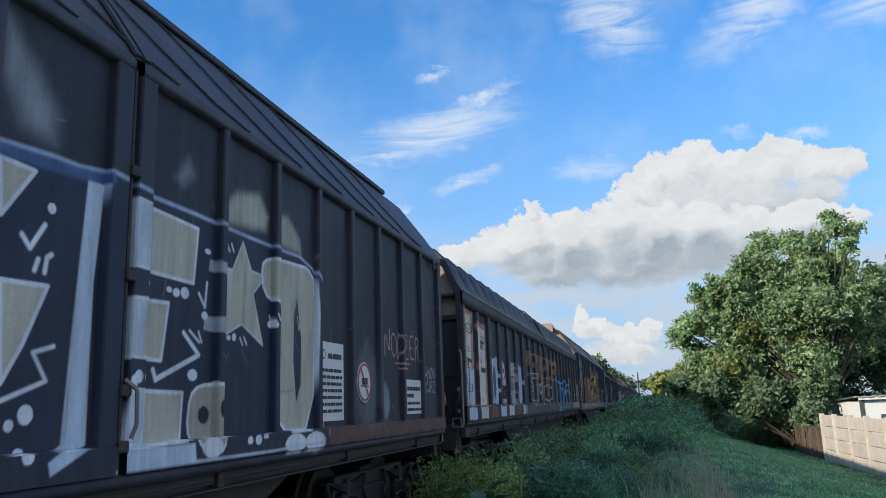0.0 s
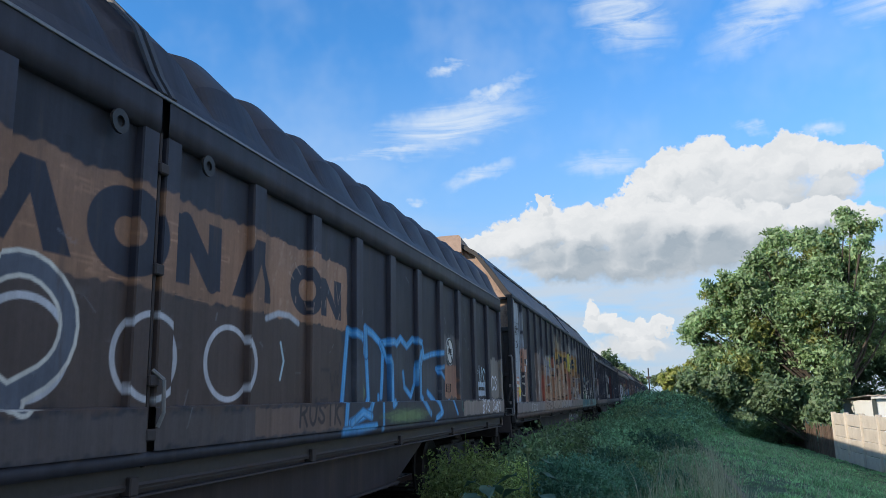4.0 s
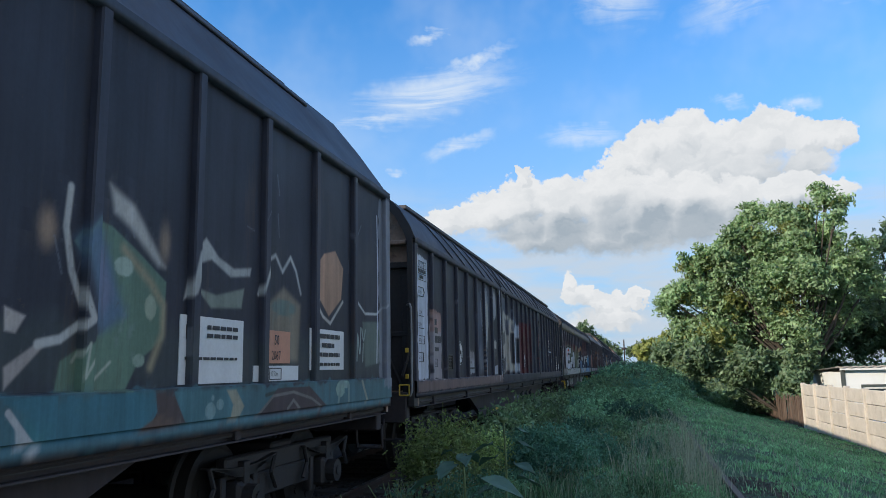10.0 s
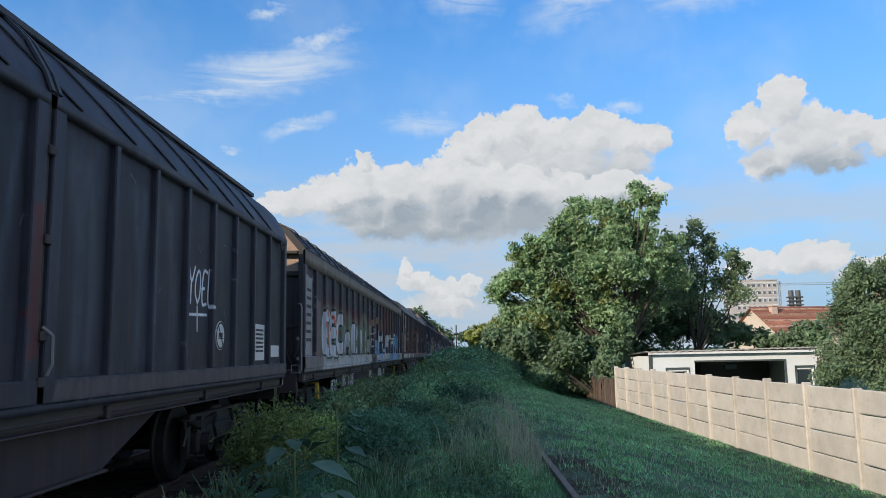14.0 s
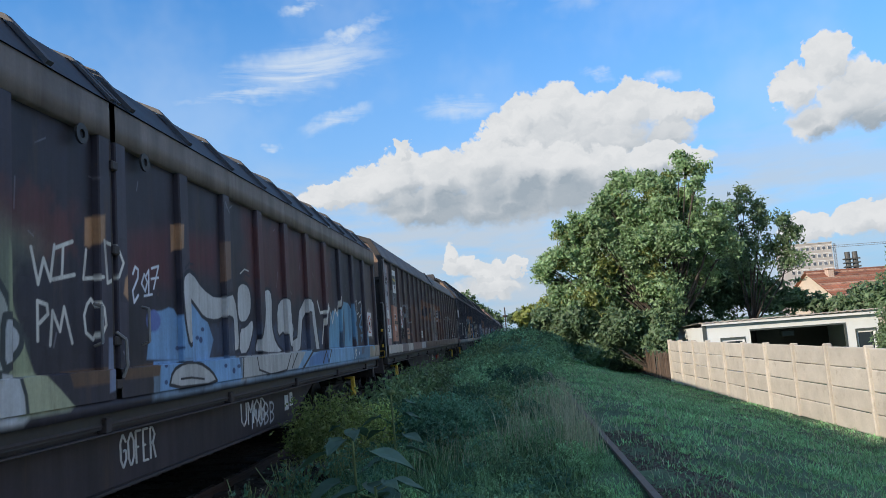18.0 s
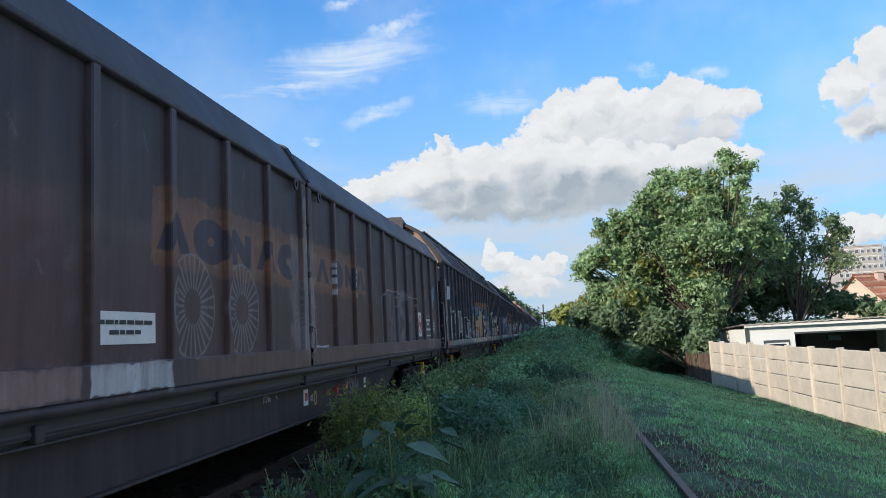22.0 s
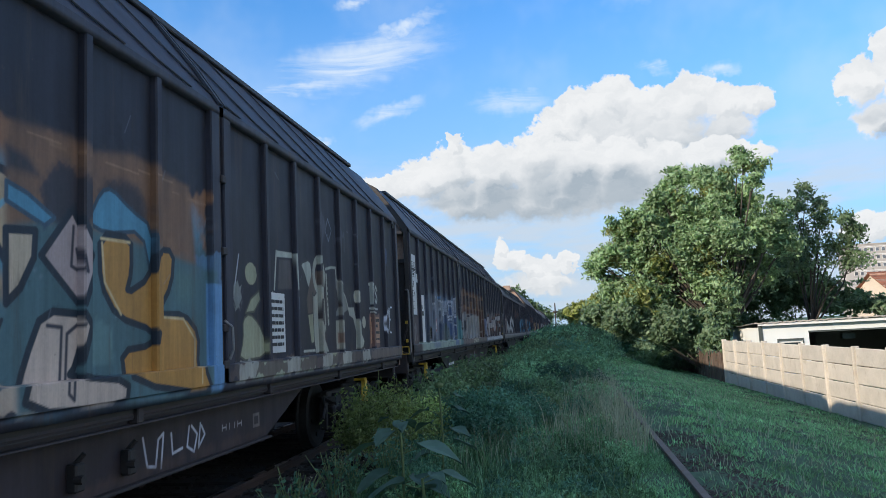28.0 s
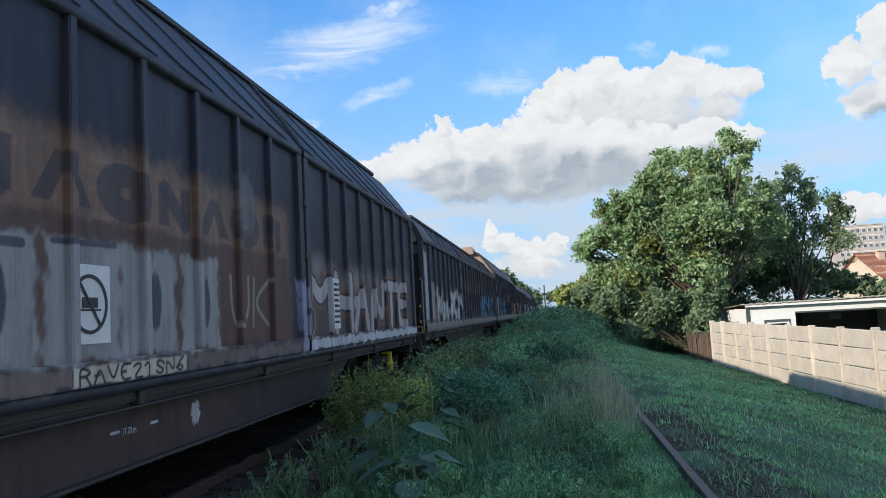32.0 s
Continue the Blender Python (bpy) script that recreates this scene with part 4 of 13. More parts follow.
def underframe(wagon, yellow, side=None):
    bm = bmesh.new()
    box(bm, (-1.30, 0.05, 0.98), (1.30, LONG - 0.05, 1.17), 0.01)
    part("floor_frame", bm, UNDER, wagon)
    bm = bmesh.new()
    box(bm, (1.22, 0.1, 1.00), (1.29, LONG - 0.1, 1.075), 0.01)
    box(bm, (1.24, 0.1, 0.975), (1.38, LONG - 0.1, 0.99), 0.004)
    part("guide_rail", bm, UNDER, wagon)
    bm = bmesh.new()
    rod(bm, (1.33, 0.5, 1.045), (1.33, LONG - 0.5, 1.045), 0.022, 8)
    for i in range(9):
        y = 1.2 + 2.45 * i
        box(bm, (1.30, y - 0.04, 0.99), (1.38, y + 0.04, 1.10), 0.008)
    part("door_shaft", bm, UNDER, wagon)
    # deep girder with slanting ends
    for s in (-1, 1):
        bm = bmesh.new()
        prof = [(4.6, 0.99), (17.5, 0.99), (16.2, 0.53), (5.9, 0.53)]
        a = [bm.verts.new((s * 1.18, y, z)) for y, z in prof]
        b = [bm.verts.new((s * 1.10, y, z)) for y, z in prof]
        bm.faces.new(a)
        bm.faces.new(list(reversed(b)))
        for i in range(4):
            bm.faces.new((a[i], b[i], b[(i + 1) % 4], a[(i + 1) % 4]))
        box(bm, (s * 1.08, 5.88, 0.515), (s * 1.24, 16.22, 0.54), 0.004)
        bmesh.ops.recalc_face_normals(bm, faces=bm.faces)
        part("girder", bm, UNDER, wagon, "brown fish-bellied side girder")
    if side is not None:
        ends = [strip_cells([[(1.186, 5.90, 0.545), (1.186, 5.92, 0.545)], [(1.186, 4.64, 0.985), (1.186, 5.92, 0.985)]], side)]
        ends += [strip_cells([[(1.186, 16.18, 0.545), (1.186, 16.2, 0.545)], [(1.186, 16.18, 0.985), (1.186, 17.46, 0.985)]], side)]
        painted_faces("girder_plate", [face_cells(1.186, 5.92, 16.18, 0.545, 0.985, side, 4)] + ends, wagon)
    for y0, y1, out in ((0.0, 0.16, -1), (LONG - 0.16, LONG, 1)):
        bm = bmesh.new()
        box(bm, (-1.28, y0, 0.78), (1.28, y1, 1.20), 0.015)
        part("headstock", bm, UNDER, wagon)
        for s in (-1, 1):
            bm = bmesh.new()
            ya = y0 if out < 0 else y1
            rod(bm, (s * 0.875, ya, 1.06), (s * 0.875, ya + out * 0.36, 1.06), 0.13, 16, 0.115)
            rod(bm, (s * 0.875, ya + out * 0.36, 1.06), (s * 0.875, ya + out * 0.58, 1.06), 0.075, 12)
            rod(bm, (s * 0.875, ya + out * 0.58, 1.06), (s * 0.875, ya + out * 0.64, 1.06), 0.235, 20, 0.20)
            part("buffer", bm, BOGIE, wagon)
        bm = bmesh.new()
        box(bm, (-0.05, ya + out * 0.0, 0.98), (0.05, ya + out * 0.42, 1.10), 0.012)
        bent(bm, [(0, ya + out * 0.40, 1.05), (0, ya + out * 0.52, 0.92), (0, ya + out * 0.62, 0.99)], 0.035, 6)
        part("draw_hook", bm, BOGIE, wagon)
        bm = bmesh.new()
        bent(bm, [(0.95, ya, 0.84), (0.95, ya + out * 0.05, 0.56), (1.28, ya + out * 0.05, 0.56), (1.28, ya, 0.84)], 0.016, 6)
        part("step_bar", bm, UNDER, wagon)
    # brake rods and reservoir under the floor
    bm = bmesh.new()
    rod(bm, (0.55, 7.0, 0.72), (0.55, 9.0, 0.72), 0.19, 14)
    rod(bm, (0.2, 4.4, 0.66), (0.2, 17.8, 0.66), 0.03, 6)
    part("brake_gear", bm, BOGIE, wagon)


def rail_handle(wagon, at_end, mat):
    """A tall grab bar at the corner of the end wall."""
    y = -0.06 if at_end == 0 else LONG + 0.06
    inner = 0.03 if at_end == 0 else LONG - 0.03
    bm = bmesh.new()
    bent(bm, [(1.30, inner, 2.42), (1.36, y, 2.42), (1.38, y, 2.36), (1.38, y, 1.22), (1.36, y, 1.16), (1.30, inner, 1.16)], 0.017, 8)
    part("grab_bar", bm, mat, wagon)


def yellow_arm(wagon, y):
    """A cast jacking hook over the bogie: a stem that widens to an eye with two prongs."""
    bm = bmesh.new()
    box(bm, (1.10, y - 0.07, 0.86), (1.28, y + 0.07, 0.90), 0.01)
    loft(bm, [[(1.22, y - w, z), (1.28, y - w, z), (1.28, y + w, z), (1.22, y + w, z)] for w, z in ((0.065, 0.89), (0.055, 0.78), (0.085, 0.70))])
    lathe(bm, [(1.215, 0.10), (1.285, 0.10), (1.285, 0.045), (1.215, 0.045)], 16)
    ring = [v for v in bm.verts if v.co.z < 0.2]
    bmesh.ops.translate(bm, verts=ring, vec=(0, y, 0.64))
    for s in (-1, 1):
        bent(bm, [(1.25, y + s * 0.08, 0.62), (1.25, y + s * 0.13, 0.64), (1.25, y + s * 0.135, 0.72)], 0.022, 6)
    part("jacking_hook", bm, YELLOW, wagon, "yellow jacking hook over the bogie")


def hook_pair(wagon, tone, y=-0.03):
    bm = bmesh.new()
    bent(bm, [(1.34, y, 1.78), (1.30, y - 0.02, 1.60), (1.24, y - 0.02, 1.42)], 0.022, 6)
    part("lever", bm, CORE, wagon)
    bm = bmesh.new()
    bent(bm, [(1.20, y - 0.03, 1.30), (1.34, y - 0.03, 1.30), (1.34, y - 0.03, 1.16), (1.20, y - 0.03, 1.16), (1.20, y - 0.03, 1.30)], 0.010, 6)
    part("lever_handle", bm, tone, wagon)
    for z in (1.78, 1.42):
        bm = bmesh.new()
        box(bm, (1.29, y - 0.045, z - 0.035), (1.335, y - 0.015, z + 0.03), 0.005)
        part("lever_clamp", bm, tone, wagon)


def plate(wagon, y0, y1, z0, z1, mat=None, bulge=0.0, name="sign_plate", label=""):
    x = HALF - 0.055
    bm = bmesh.new()
    box(bm, (x - 0.005, y0, z0), (x + 0.008 + bulge, y1, z1), 0.002)
    return part(name, bm, mat or PLATE, wagon, label)


def bars(wagon, rows, mat, x=HALF - 0.043, name="unreadable_text"):
    """Rows of writing too small to read: (y0, y1, z, height)."""
    bm = bmesh.new()
    for y0, y1, z, h in rows:
        y = y0
        rng = random.Random(int(z * 1000))
        while y < y1:
            w = min(rng.uniform(0.04, 0.12) * (h / 0.03) ** 0.5, y1 - y)
            box(bm, (x, y, z), (x + 0.002, y + w, z + h))
            y += w + 0.018
    return tagged(part(name, bm, mat, wagon), kind="stuff")


def no_humping(wagon, y, z, r=0.20, plate_on=True, ring=None, tall=1.0):
    """The sign that forbids rolling the wagon over the hump: a struck-out wagon in a ring."""
    board = None
    x = HALF - 0.043
    if plate_on:
        board = plate(wagon, y - r * 1.18, y + r * 1.18, z - r * 1.3 * tall, z + r * 1.3 * tall, None, 0.0, "sign_plate", "white plate with a struck-out wagon in a ring")
    host = board or wagon
    if not plate_on:
        bm = bmesh.new()
        lathe(bm, [(HALF - 0.058, 0.0), (HALF - 0.045, 0.0), (HALF - 0.045, r * 1.04), (HALF - 0.058, r * 1.04)], 28)
        bmesh.ops.translate(bm, verts=bm.verts, vec=(0, y, z))
        host = board = part("round_sign", bm, PLATE, wagon, "round white sign with a struck-out wagon")
    bm = bmesh.new()
    lathe(bm, [(x, r * 0.98), (x + 0.003, r * 0.98), (x + 0.003, r * 0.86), (x, r * 0.86)], 32)
    bmesh.ops.translate(bm, verts=bm.verts, vec=(0, y, z))
    part("ring", bm, ring or REDINK, board)
    bm = bmesh.new()
    box(bm, (x + 0.002, y - r * 0.05, z - r * 0.86), (x + 0.005, y + r * 0.05, z + r * 0.86))
    bmesh.ops.rotate(bm, verts=bm.verts, cent=(0, y, z), matrix=Matrix.Rotation(radians(38), 3, "X"))
    part("stroke", bm, ring or REDINK, board)
    bm = bmesh.new()
    box(bm, (x, y - r * 0.42, z - r * 0.12), (x + 0.002, y + r * 0.42, z + r * 0.22))
    box(bm, (x, y - r * 0.6, z - r * 0.22), (x + 0.002, y + r * 0.6, z - r * 0.16))
    part("pictogram", bm, INK, board)


def grid_table(wagon, y0, z0, w, h, cols=4, rows=3):
    """A load table: thin ruled lines with small figures in its boxes."""
    x = HALF - 0.044
    bm = bmesh.new()
    for i in range(rows + 1):
        box(bm, (x, y0, z0 + h * i / rows - 0.004), (x + 0.002, y0 + w, z0 + h * i / rows + 0.004))
    for i in range(cols + 1):
        box(bm, (x, y0 + w * i / cols - 0.004, z0 + (h / rows if 0 < i < cols else 0)), (x + 0.002, y0 + w * i / cols + 0.004, z0 + h))
    part("load_table", bm, INK, wagon)
    for i, ch in enumerate("ABCD"[:cols]):
        lettering(ch, h / rows * 0.7, (y0 + w * (i + 0.3) / cols, z0 + h * (rows - 0.85) / rows), INK, wagon, x)
    bars(wagon, [(y0 + 0.02, y0 + w - 0.03, z0 + h * 1.25 / rows, h / rows * 0.5), (y0 + w * 0.35, y0 + w * 0.7, z0 + h * 0.25 / rows, h / rows * 0.5)], INK)


def framed(wagon, text, y, z, size, shape="box", mat=None):
    x = HALF - 0.044
    w, h = size * 0.52 * len(text) + size * 0.5, size * 1.55
    mat = mat or INK
    lettering(text, size, (y + size * 0.3, z + size * 0.42), mat, wagon, x)
    bm = bmesh.new()
    if shape == "box":
        pts = [(y, z), (y + w, z), (y + w, z + h), (y, z + h), (y, z)]
    elif shape == "hex":
        pts = [(y, z), (y + w, z), (y + w + h * 0.5, z + h / 2), (y + w, z + h), (y, z + h), (y - h * 0.5, z + h / 2), (y, z)]
    else:
        pts = [(y, z + size * 0.1), (y + w, z + size * 0.1)]
    for (a, b), (c, d) in zip(pts, pts[1:]):
        rod(bm, (x, a, b), (x, c, d), size * 0.06, 4)
    part("frame_line", bm, mat, wagon)


def vent(wagon, y, z, w=0.36, h=0.28):
    x = HALF - 0.055
    bm = bmesh.new()
    for a, b, c, d in ((0, w, 0, 0.03), (0, w, h - 0.03, h), (0, 0.03, 0, h), (w - 0.03, w, 0, h)):
        box(bm, (x - 0.005, y + a, z + c), (x + 0.03, y + b, z + d))
    frame_ob = part("vent_frame", bm, CORE, wagon)
    bm = bmesh.new()
    for i in range(1, 6):
        box(bm, (x, y + w * i / 6 - 0.006, z), (x + 0.012, y + w * i / 6 + 0.006, z + h))
    for i in range(1, 5):
        box(bm, (x, y, z + h * i / 5 - 0.006), (x + 0.014, y + w, z + h * i / 5 + 0.006))
    part("vent_grille", bm, MESHGREY, frame_ob)


def plate_low(wagon, y, z, w, h, mat, proud=0.0, parent=None):
    """A small plate on the girder's side."""
    bm = bmesh.new()
    box(bm, (1.184, y, z), (1.196 + proud, y + w, z + h), 0.003)
    return part("girder_sign", bm, mat, parent or wagon)


WHEELS, WAGONS = [], []


def wagon(kind, start, paint, label, head=None, fine=0.020, yellow=False, detail=True, girder=None):
    """A covered sliding-wall wagon whose near end stands at start metres along the track."""
    k = dict(KINDS[kind])
    k["head"] = Paint(head or tuple(c * 1.15 for c in ROOFCOLOR[kind]), 3)
    w = thing("freight_wagon", pose(TRACK_X, start, 0), label, "freight wagon", "wagons of the goods train")
    bm = bmesh.new()
    box(bm, (-HALF, RECESS + 0.06, 1.02), (HALF - 0.075, LONG - 0.06, k["eave"] + 0.02))
    part("body", bm, CORE, w)
    edges = np.linspace(0.0, LONG, k["sections"] + 1)
    for i in range(k["sections"]):
        sliding_wall(w, k, paint, edges[i] + (0.04 if i else 0.025), edges[i + 1] - (0.04 if i + 1 < k["sections"] else 0.025), fine, i)
    for y in edges[1:-1]:
        # locking bar in the joint between two walls, with its guides and the foot lever
        bm = bmesh.new()
        rod(bm, (HALF - 0.03, y, 1.15), (HALF - 0.03, y, k["top"] + 0.02), 0.016, 8)
        lock = part("locking_bar", bm, UNDER, w)
        for z in (1.30, 1.62, 2.30, 2.95):
            bm = bmesh.new()
            box(bm, (HALF - 0.05, y - 0.045, z), (HALF + 0.022, y + 0.045, z + 0.07), 0.008)
            part("bar_guide", bm, UNDER, lock)
        bm = bmesh.new()
        bent(bm, [(HALF + 0.0, y, 1.72), (HALF + 0.05, y + 0.05, 1.66), (HALF + 0.05, y + 0.06, 1.46), (HALF + 0.02, y + 0.05, 1.38)], 0.013, 6)
        part("lever", bm, BARE, lock)
    cols = along(0.03, LONG - 0.03, 0.07 if fine < 0.05 else 0.3)
    xs = HALF - 0.004
    painted("lower_ledge", [[(xs - 0.05, y, k["ledge"]) for y in cols], [(xs, y, k["ledge"]) for y in cols], [(xs, y, (k["ledge"] + k["bottom"]) / 2) for y in cols],
                            [(xs, y, k["bottom"] - 0.004) for y in cols], [(xs - 0.05, y, k["bottom"] - 0.002) for y in cols]], paint, w)
    roof(w, k, ROOFCOLOR[kind], Paint(ROOFCOLOR[kind], 7))
    underframe(w, yellow, girder)
    if detail:
        for y in (2.2, LONG - 2.2):
            bogie(w, y)
        rail_handle(w, 1, YELLOW if kind in "AEF" else TAN if kind == "B" else CORE)
        rail_handle(w, 0, BARE)
        hook_pair(w, YELLOW if kind in "DFG" and start != 129.43 else BARE)
        if yellow:
            yellow_arm(w, 2.15)
            yellow_arm(w, LONG - 2.1)
    WAGONS.append((w, start))
    return w


# ---------------------------------------------------------------- the train, wagon by wagon
CREAM, BONE, PALE, GREYW, WHITE = (0.40, 0.38, 0.29), (0.50, 0.48, 0.41), (0.40, 0.46, 0.50), (0.30, 0.32, 0.33), (0.56, 0.57, 0.57)
NAVY, BLACK, RUST, BRICK, AMBER = (0.028, 0.036, 0.06), (0.022, 0.022, 0.026), (0.17, 0.085, 0.055), (0.26, 0.075, 0.06), (0.36, 0.20, 0.085)
TEAL, SKYB, OCHRE, PEACH, LIME = (0.10, 0.19, 0.20), (0.13, 0.28, 0.42), (0.42, 0.25, 0.10), (0.46, 0.29, 0.19), (0.28, 0.33, 0.20)
NIGHT, BROWNED = (0.036, 0.036, 0.044), (0.052, 0.042, 0.042)


def livery_band(p, strength=1.0, y0=9.5, y1=14.1, z0=2.36, z1=2.84, field=AMBER, letters=(0.05, 0.06, 0.08), marks=8):
    """The old owner's band: a faded field with heavy dark plain shapes on it."""
    p.rect(y0, y1, z0, z1, field, 0.03, 0.03, 0.9 * strength)
    rng = random.Random(int(y0 * 10))
    for _ in range(int((y1 - y0) * 9)):
        y, zz = rng.uniform(y0, y1 - 0.3), rng.uniform(z0, z1)
        p.line([(y, zz), (y + rng.uniform(0.2, 0.6), zz + rng.uniform(-0.02, 0.04))], 0.008, tuple(c * 1.5 for c in field), 0.008, 0.5 * strength)
    n = marks
    w = (y1 - y0) / n
    z, h = (z0 + z1) / 2, (z1 - z0) * 0.36
    for i in range(n):
        y = y0 + w * (i + 0.5)
        if i % 3 == 0:
            p.poly([(y - w * 0.42, z - h), (y - w * 0.10, z + h), (y + w * 0.12, z + h), (y + w * 0.42, z - h), (y + w * 0.16, z - h), (y + w * 0.01, z + h * 0.2), (y - w * 0.18, z - h)], letters, 0.012, strength)
        elif i % 3 == 1:
            p.ring(y, z, w * 0.30, h * 0.78, w * 0.24, letters, 0.012, strength)
        else:
            p.rect(y - w * 0.36, y - w * 0.14, z - h, z + h, letters, 0.012, 0, strength)
            p.rect(y + w * 0.14, y + w * 0.36, z - h, z + h, letters, 0.012, 0, strength)
            p.line([(y - w * 0.22, z + h * 0.75), (y + w * 0.22, z - h * 0.75)], w * 0.22, letters, 0.012, strength)


def arch(p, points, width, color, edge=None, rim=0.03):
    """A thick sprayed stroke with a rim."""
    if edge is not None:
        p.line(points, width + 2 * rim, edge, 0.012)
    p.line(points, width, color, 0.012)


def dots(p, y0, y1, z0, z1, count, color, size=0.05):
    rng = random.Random(int(y0 * 37) + count)
    for _ in range(count):
        p.blob(rng.uniform(y0, y1), rng.uniform(z0, z1), size * rng.uniform(0.5, 1.3), size * rng.uniform(0.6, 1.6), color, 0.012, 0.05)


def haze_top(p, y0, y1, z, color, count, alpha=0.6, height=0.35):
    """Uneven clouds of overspray along the top of a piece."""
    rng = random.Random(int(y0 * 91) + count)
    for i in range(count):
        y = y0 + (y1 - y0) * (i + rng.random()) / count
        p.blob(y, z + rng.uniform(-0.12, 0.2), rng.uniform(0.12, 0.34), rng.uniform(0.4, 1.0) * height, color, 0.14, 0.25, alpha * rng.uniform(0.5, 1))


def bubble(p, points, fill, edge, rim=0.05, sharp=False):
    """One fat letter: a filled outline with a thick sprayed rim, its corners swung round."""
    if len(points) > 5 and not sharp:
        points = [(a[0] * u + b[0] * (1 - u), a[1] * u + b[1] * (1 - u)) for a, b in zip(points, points[1:] + points[:1]) for u in (0.78, 0.22)]
    p.poly(points, fill, 0.02)
    p.line(points + points[:1], rim, edge, 0.014)


# A: block letters in cream and pale blue, a star
p = Paint(NIGHT, 11)
p.poly([(13.77, 2.86), (14.32, 2.91), (14.54, 2.93), (14.98, 2.90), (15.48, 2.89), (16.24, 2.89), (17.19, 2.90), (17.57, 2.77), (17.72, 1.28), (13.94, 1.21)], NAVY, 0.06, 0.85)
bubble(p, [(13.78, 2.79), (14.01, 2.78), (13.81, 2.50)], CREAM, WHITE, 0.025)
bubble(p, [(13.84, 2.18), (14.15, 2.19), (14.01, 1.88), (13.89, 1.68)], CREAM, WHITE, 0.025)
bubble(p, [(14.78, 2.83), (15.53, 2.80), (15.49, 2.40), (14.77, 2.41)], CREAM, WHITE, 0.025)
bubble(p, [(14.77, 2.21), (15.21, 2.23), (15.15, 1.85), (14.76, 1.86)], CREAM, WHITE, 0.025)
bubble(p, [(14.85, 1.66), (15.40, 1.65), (15.38, 1.34), (14.79, 1.32)], CREAM, WHITE, 0.025)
p.poly([(14.40, 2.85), (14.54, 2.85), (14.49, 2.26), (14.50, 1.36), (14.18, 1.22), (14.16, 1.29), (14.31, 1.37), (14.34, 1.93)], PALE, 0.02)
p.poly([(14.78, 2.83), (14.98, 2.83), (14.97, 2.40), (14.77, 2.41)], PALE, 0.02, 0.8)
p.poly([(14.77, 2.21), (14.90, 2.22), (14.90, 1.85), (14.76, 1.86)], PALE, 0.02, 0.7)
p.poly([(14.85, 1.66), (14.97, 1.66), (14.94, 1.33), (14.79, 1.32)], PALE, 0.02, 0.7)
p.line([(14.82, 1.72), (14.79, 1.34)], 0.06, WHITE, 0.02)
bubble(p, [(16.16, 2.83), (16.30, 2.62), (16.54, 2.61), (16.33, 2.44), (16.50, 2.04), (16.16, 2.18), (15.87, 2.06), (15.94, 2.35), (15.80, 2.58), (16.01, 2.58)], CREAM, (0.46, 0.46, 0.42), 0.02, True)
p.poly([(15.69, 2.61), (15.88, 2.60), (15.87, 2.52), (15.68, 2.52)], GREYW, 0.02)
p.poly([(15.64, 2.19), (15.85, 2.20), (15.84, 2.08), (15.63, 2.09)], GREYW, 0.02)
bubble(p, [(16.47, 2.70), (16.58, 2.77), (16.85, 2.80), (17.13, 2.81), (17.37, 2.82), (17.53, 2.71), (17.48, 1.34), (16.77, 1.34), (16.80, 1.83), (16.72, 1.92), (16.77, 2.40), (16.51, 2.47)], CREAM, WHITE, 0.03)
p.poly([(17.14, 2.50), (17.23, 2.15), (17.22, 1.74), (17.13, 1.58), (17.07, 1.94), (17.08, 2.34)], NAVY, 0.015)
p.line([(17.15, 2.34), (17.18, 2.22), (17.23, 2.35)], 0.02, CREAM, 0.02)
p.line([(16.75, 1.66), (17.14, 1.69)], 0.015, (0.2, 0.2, 0.19), 0.02, 0.6)
bubble(p, [(15.46, 1.41), (15.49, 1.63), (15.59, 1.70), (15.89, 1.72), (15.87, 1.38), (15.85, 1.26), (15.69, 1.22), (15.55, 1.29)], (0.34, 0.31, 0.25), WHITE, 0.025)
p.blob(15.66, 1.5, 0.07, 0.06, BLACK, 0.02, 0.08)
p.blob(15.83, 1.54, 0.04, 0.06, BLACK, 0.02, 0.08)
p.line([(15.10, 1.73), (15.58, 1.91), (15.39, 2.05)], 0.035, WHITE, 0.02)
p.line([(15.10, 1.73), (15.07, 1.79)], 0.035, WHITE, 0.02)
p.line([(15.46, 2.07), (15.58, 2.00)], 0.02, WHITE, 0.02)
p.line([(15.57, 2.07), (15.61, 2.00)], 0.02, WHITE, 0.02)
p.line([(13.90, 1.60), (14.18, 1.70), (14.08, 1.84), (14.22, 1.88)], 0.025, WHITE, 0.02)
p.line([(13.95, 2.43), (14.01, 2.37), (14.10, 2.51)], 0.03, WHITE, 0.02)
p.line([(14.05, 2.26), (14.07, 2.32)], 0.03, WHITE, 0.02)
p.line([(14.12, 2.26), (14.13, 2.34), (14.16, 2.36)], 0.03, WHITE, 0.02)
p.blob(14.14, 2.61, 0.03, 0.03, WHITE, 0.012, 0.05)
p.blob(14.06, 1.53, 0.05, 0.05, WHITE, 0.012, 0.05)
p.blob(13.96, 1.48, 0.03, 0.03, WHITE, 0.012, 0.05)
p.blob(15.39, 2.32, 0.05, 0.04, WHITE, 0.012, 0.05)
p.blob(15.21, 2.32, 0.03, 0.02, WHITE, 0.012, 0.05)
p.blob(15.29, 2.31, 0.04, 0.03, WHITE, 0.012, 0.05)
p.blob(15.51, 1.77, 0.06, 0.04, WHITE, 0.012, 0.05)
p.blob(14.86, 1.74, 0.04, 0.04, WHITE, 0.012, 0.05)
p.blob(14.96, 1.74, 0.04, 0.04, WHITE, 0.012, 0.05)
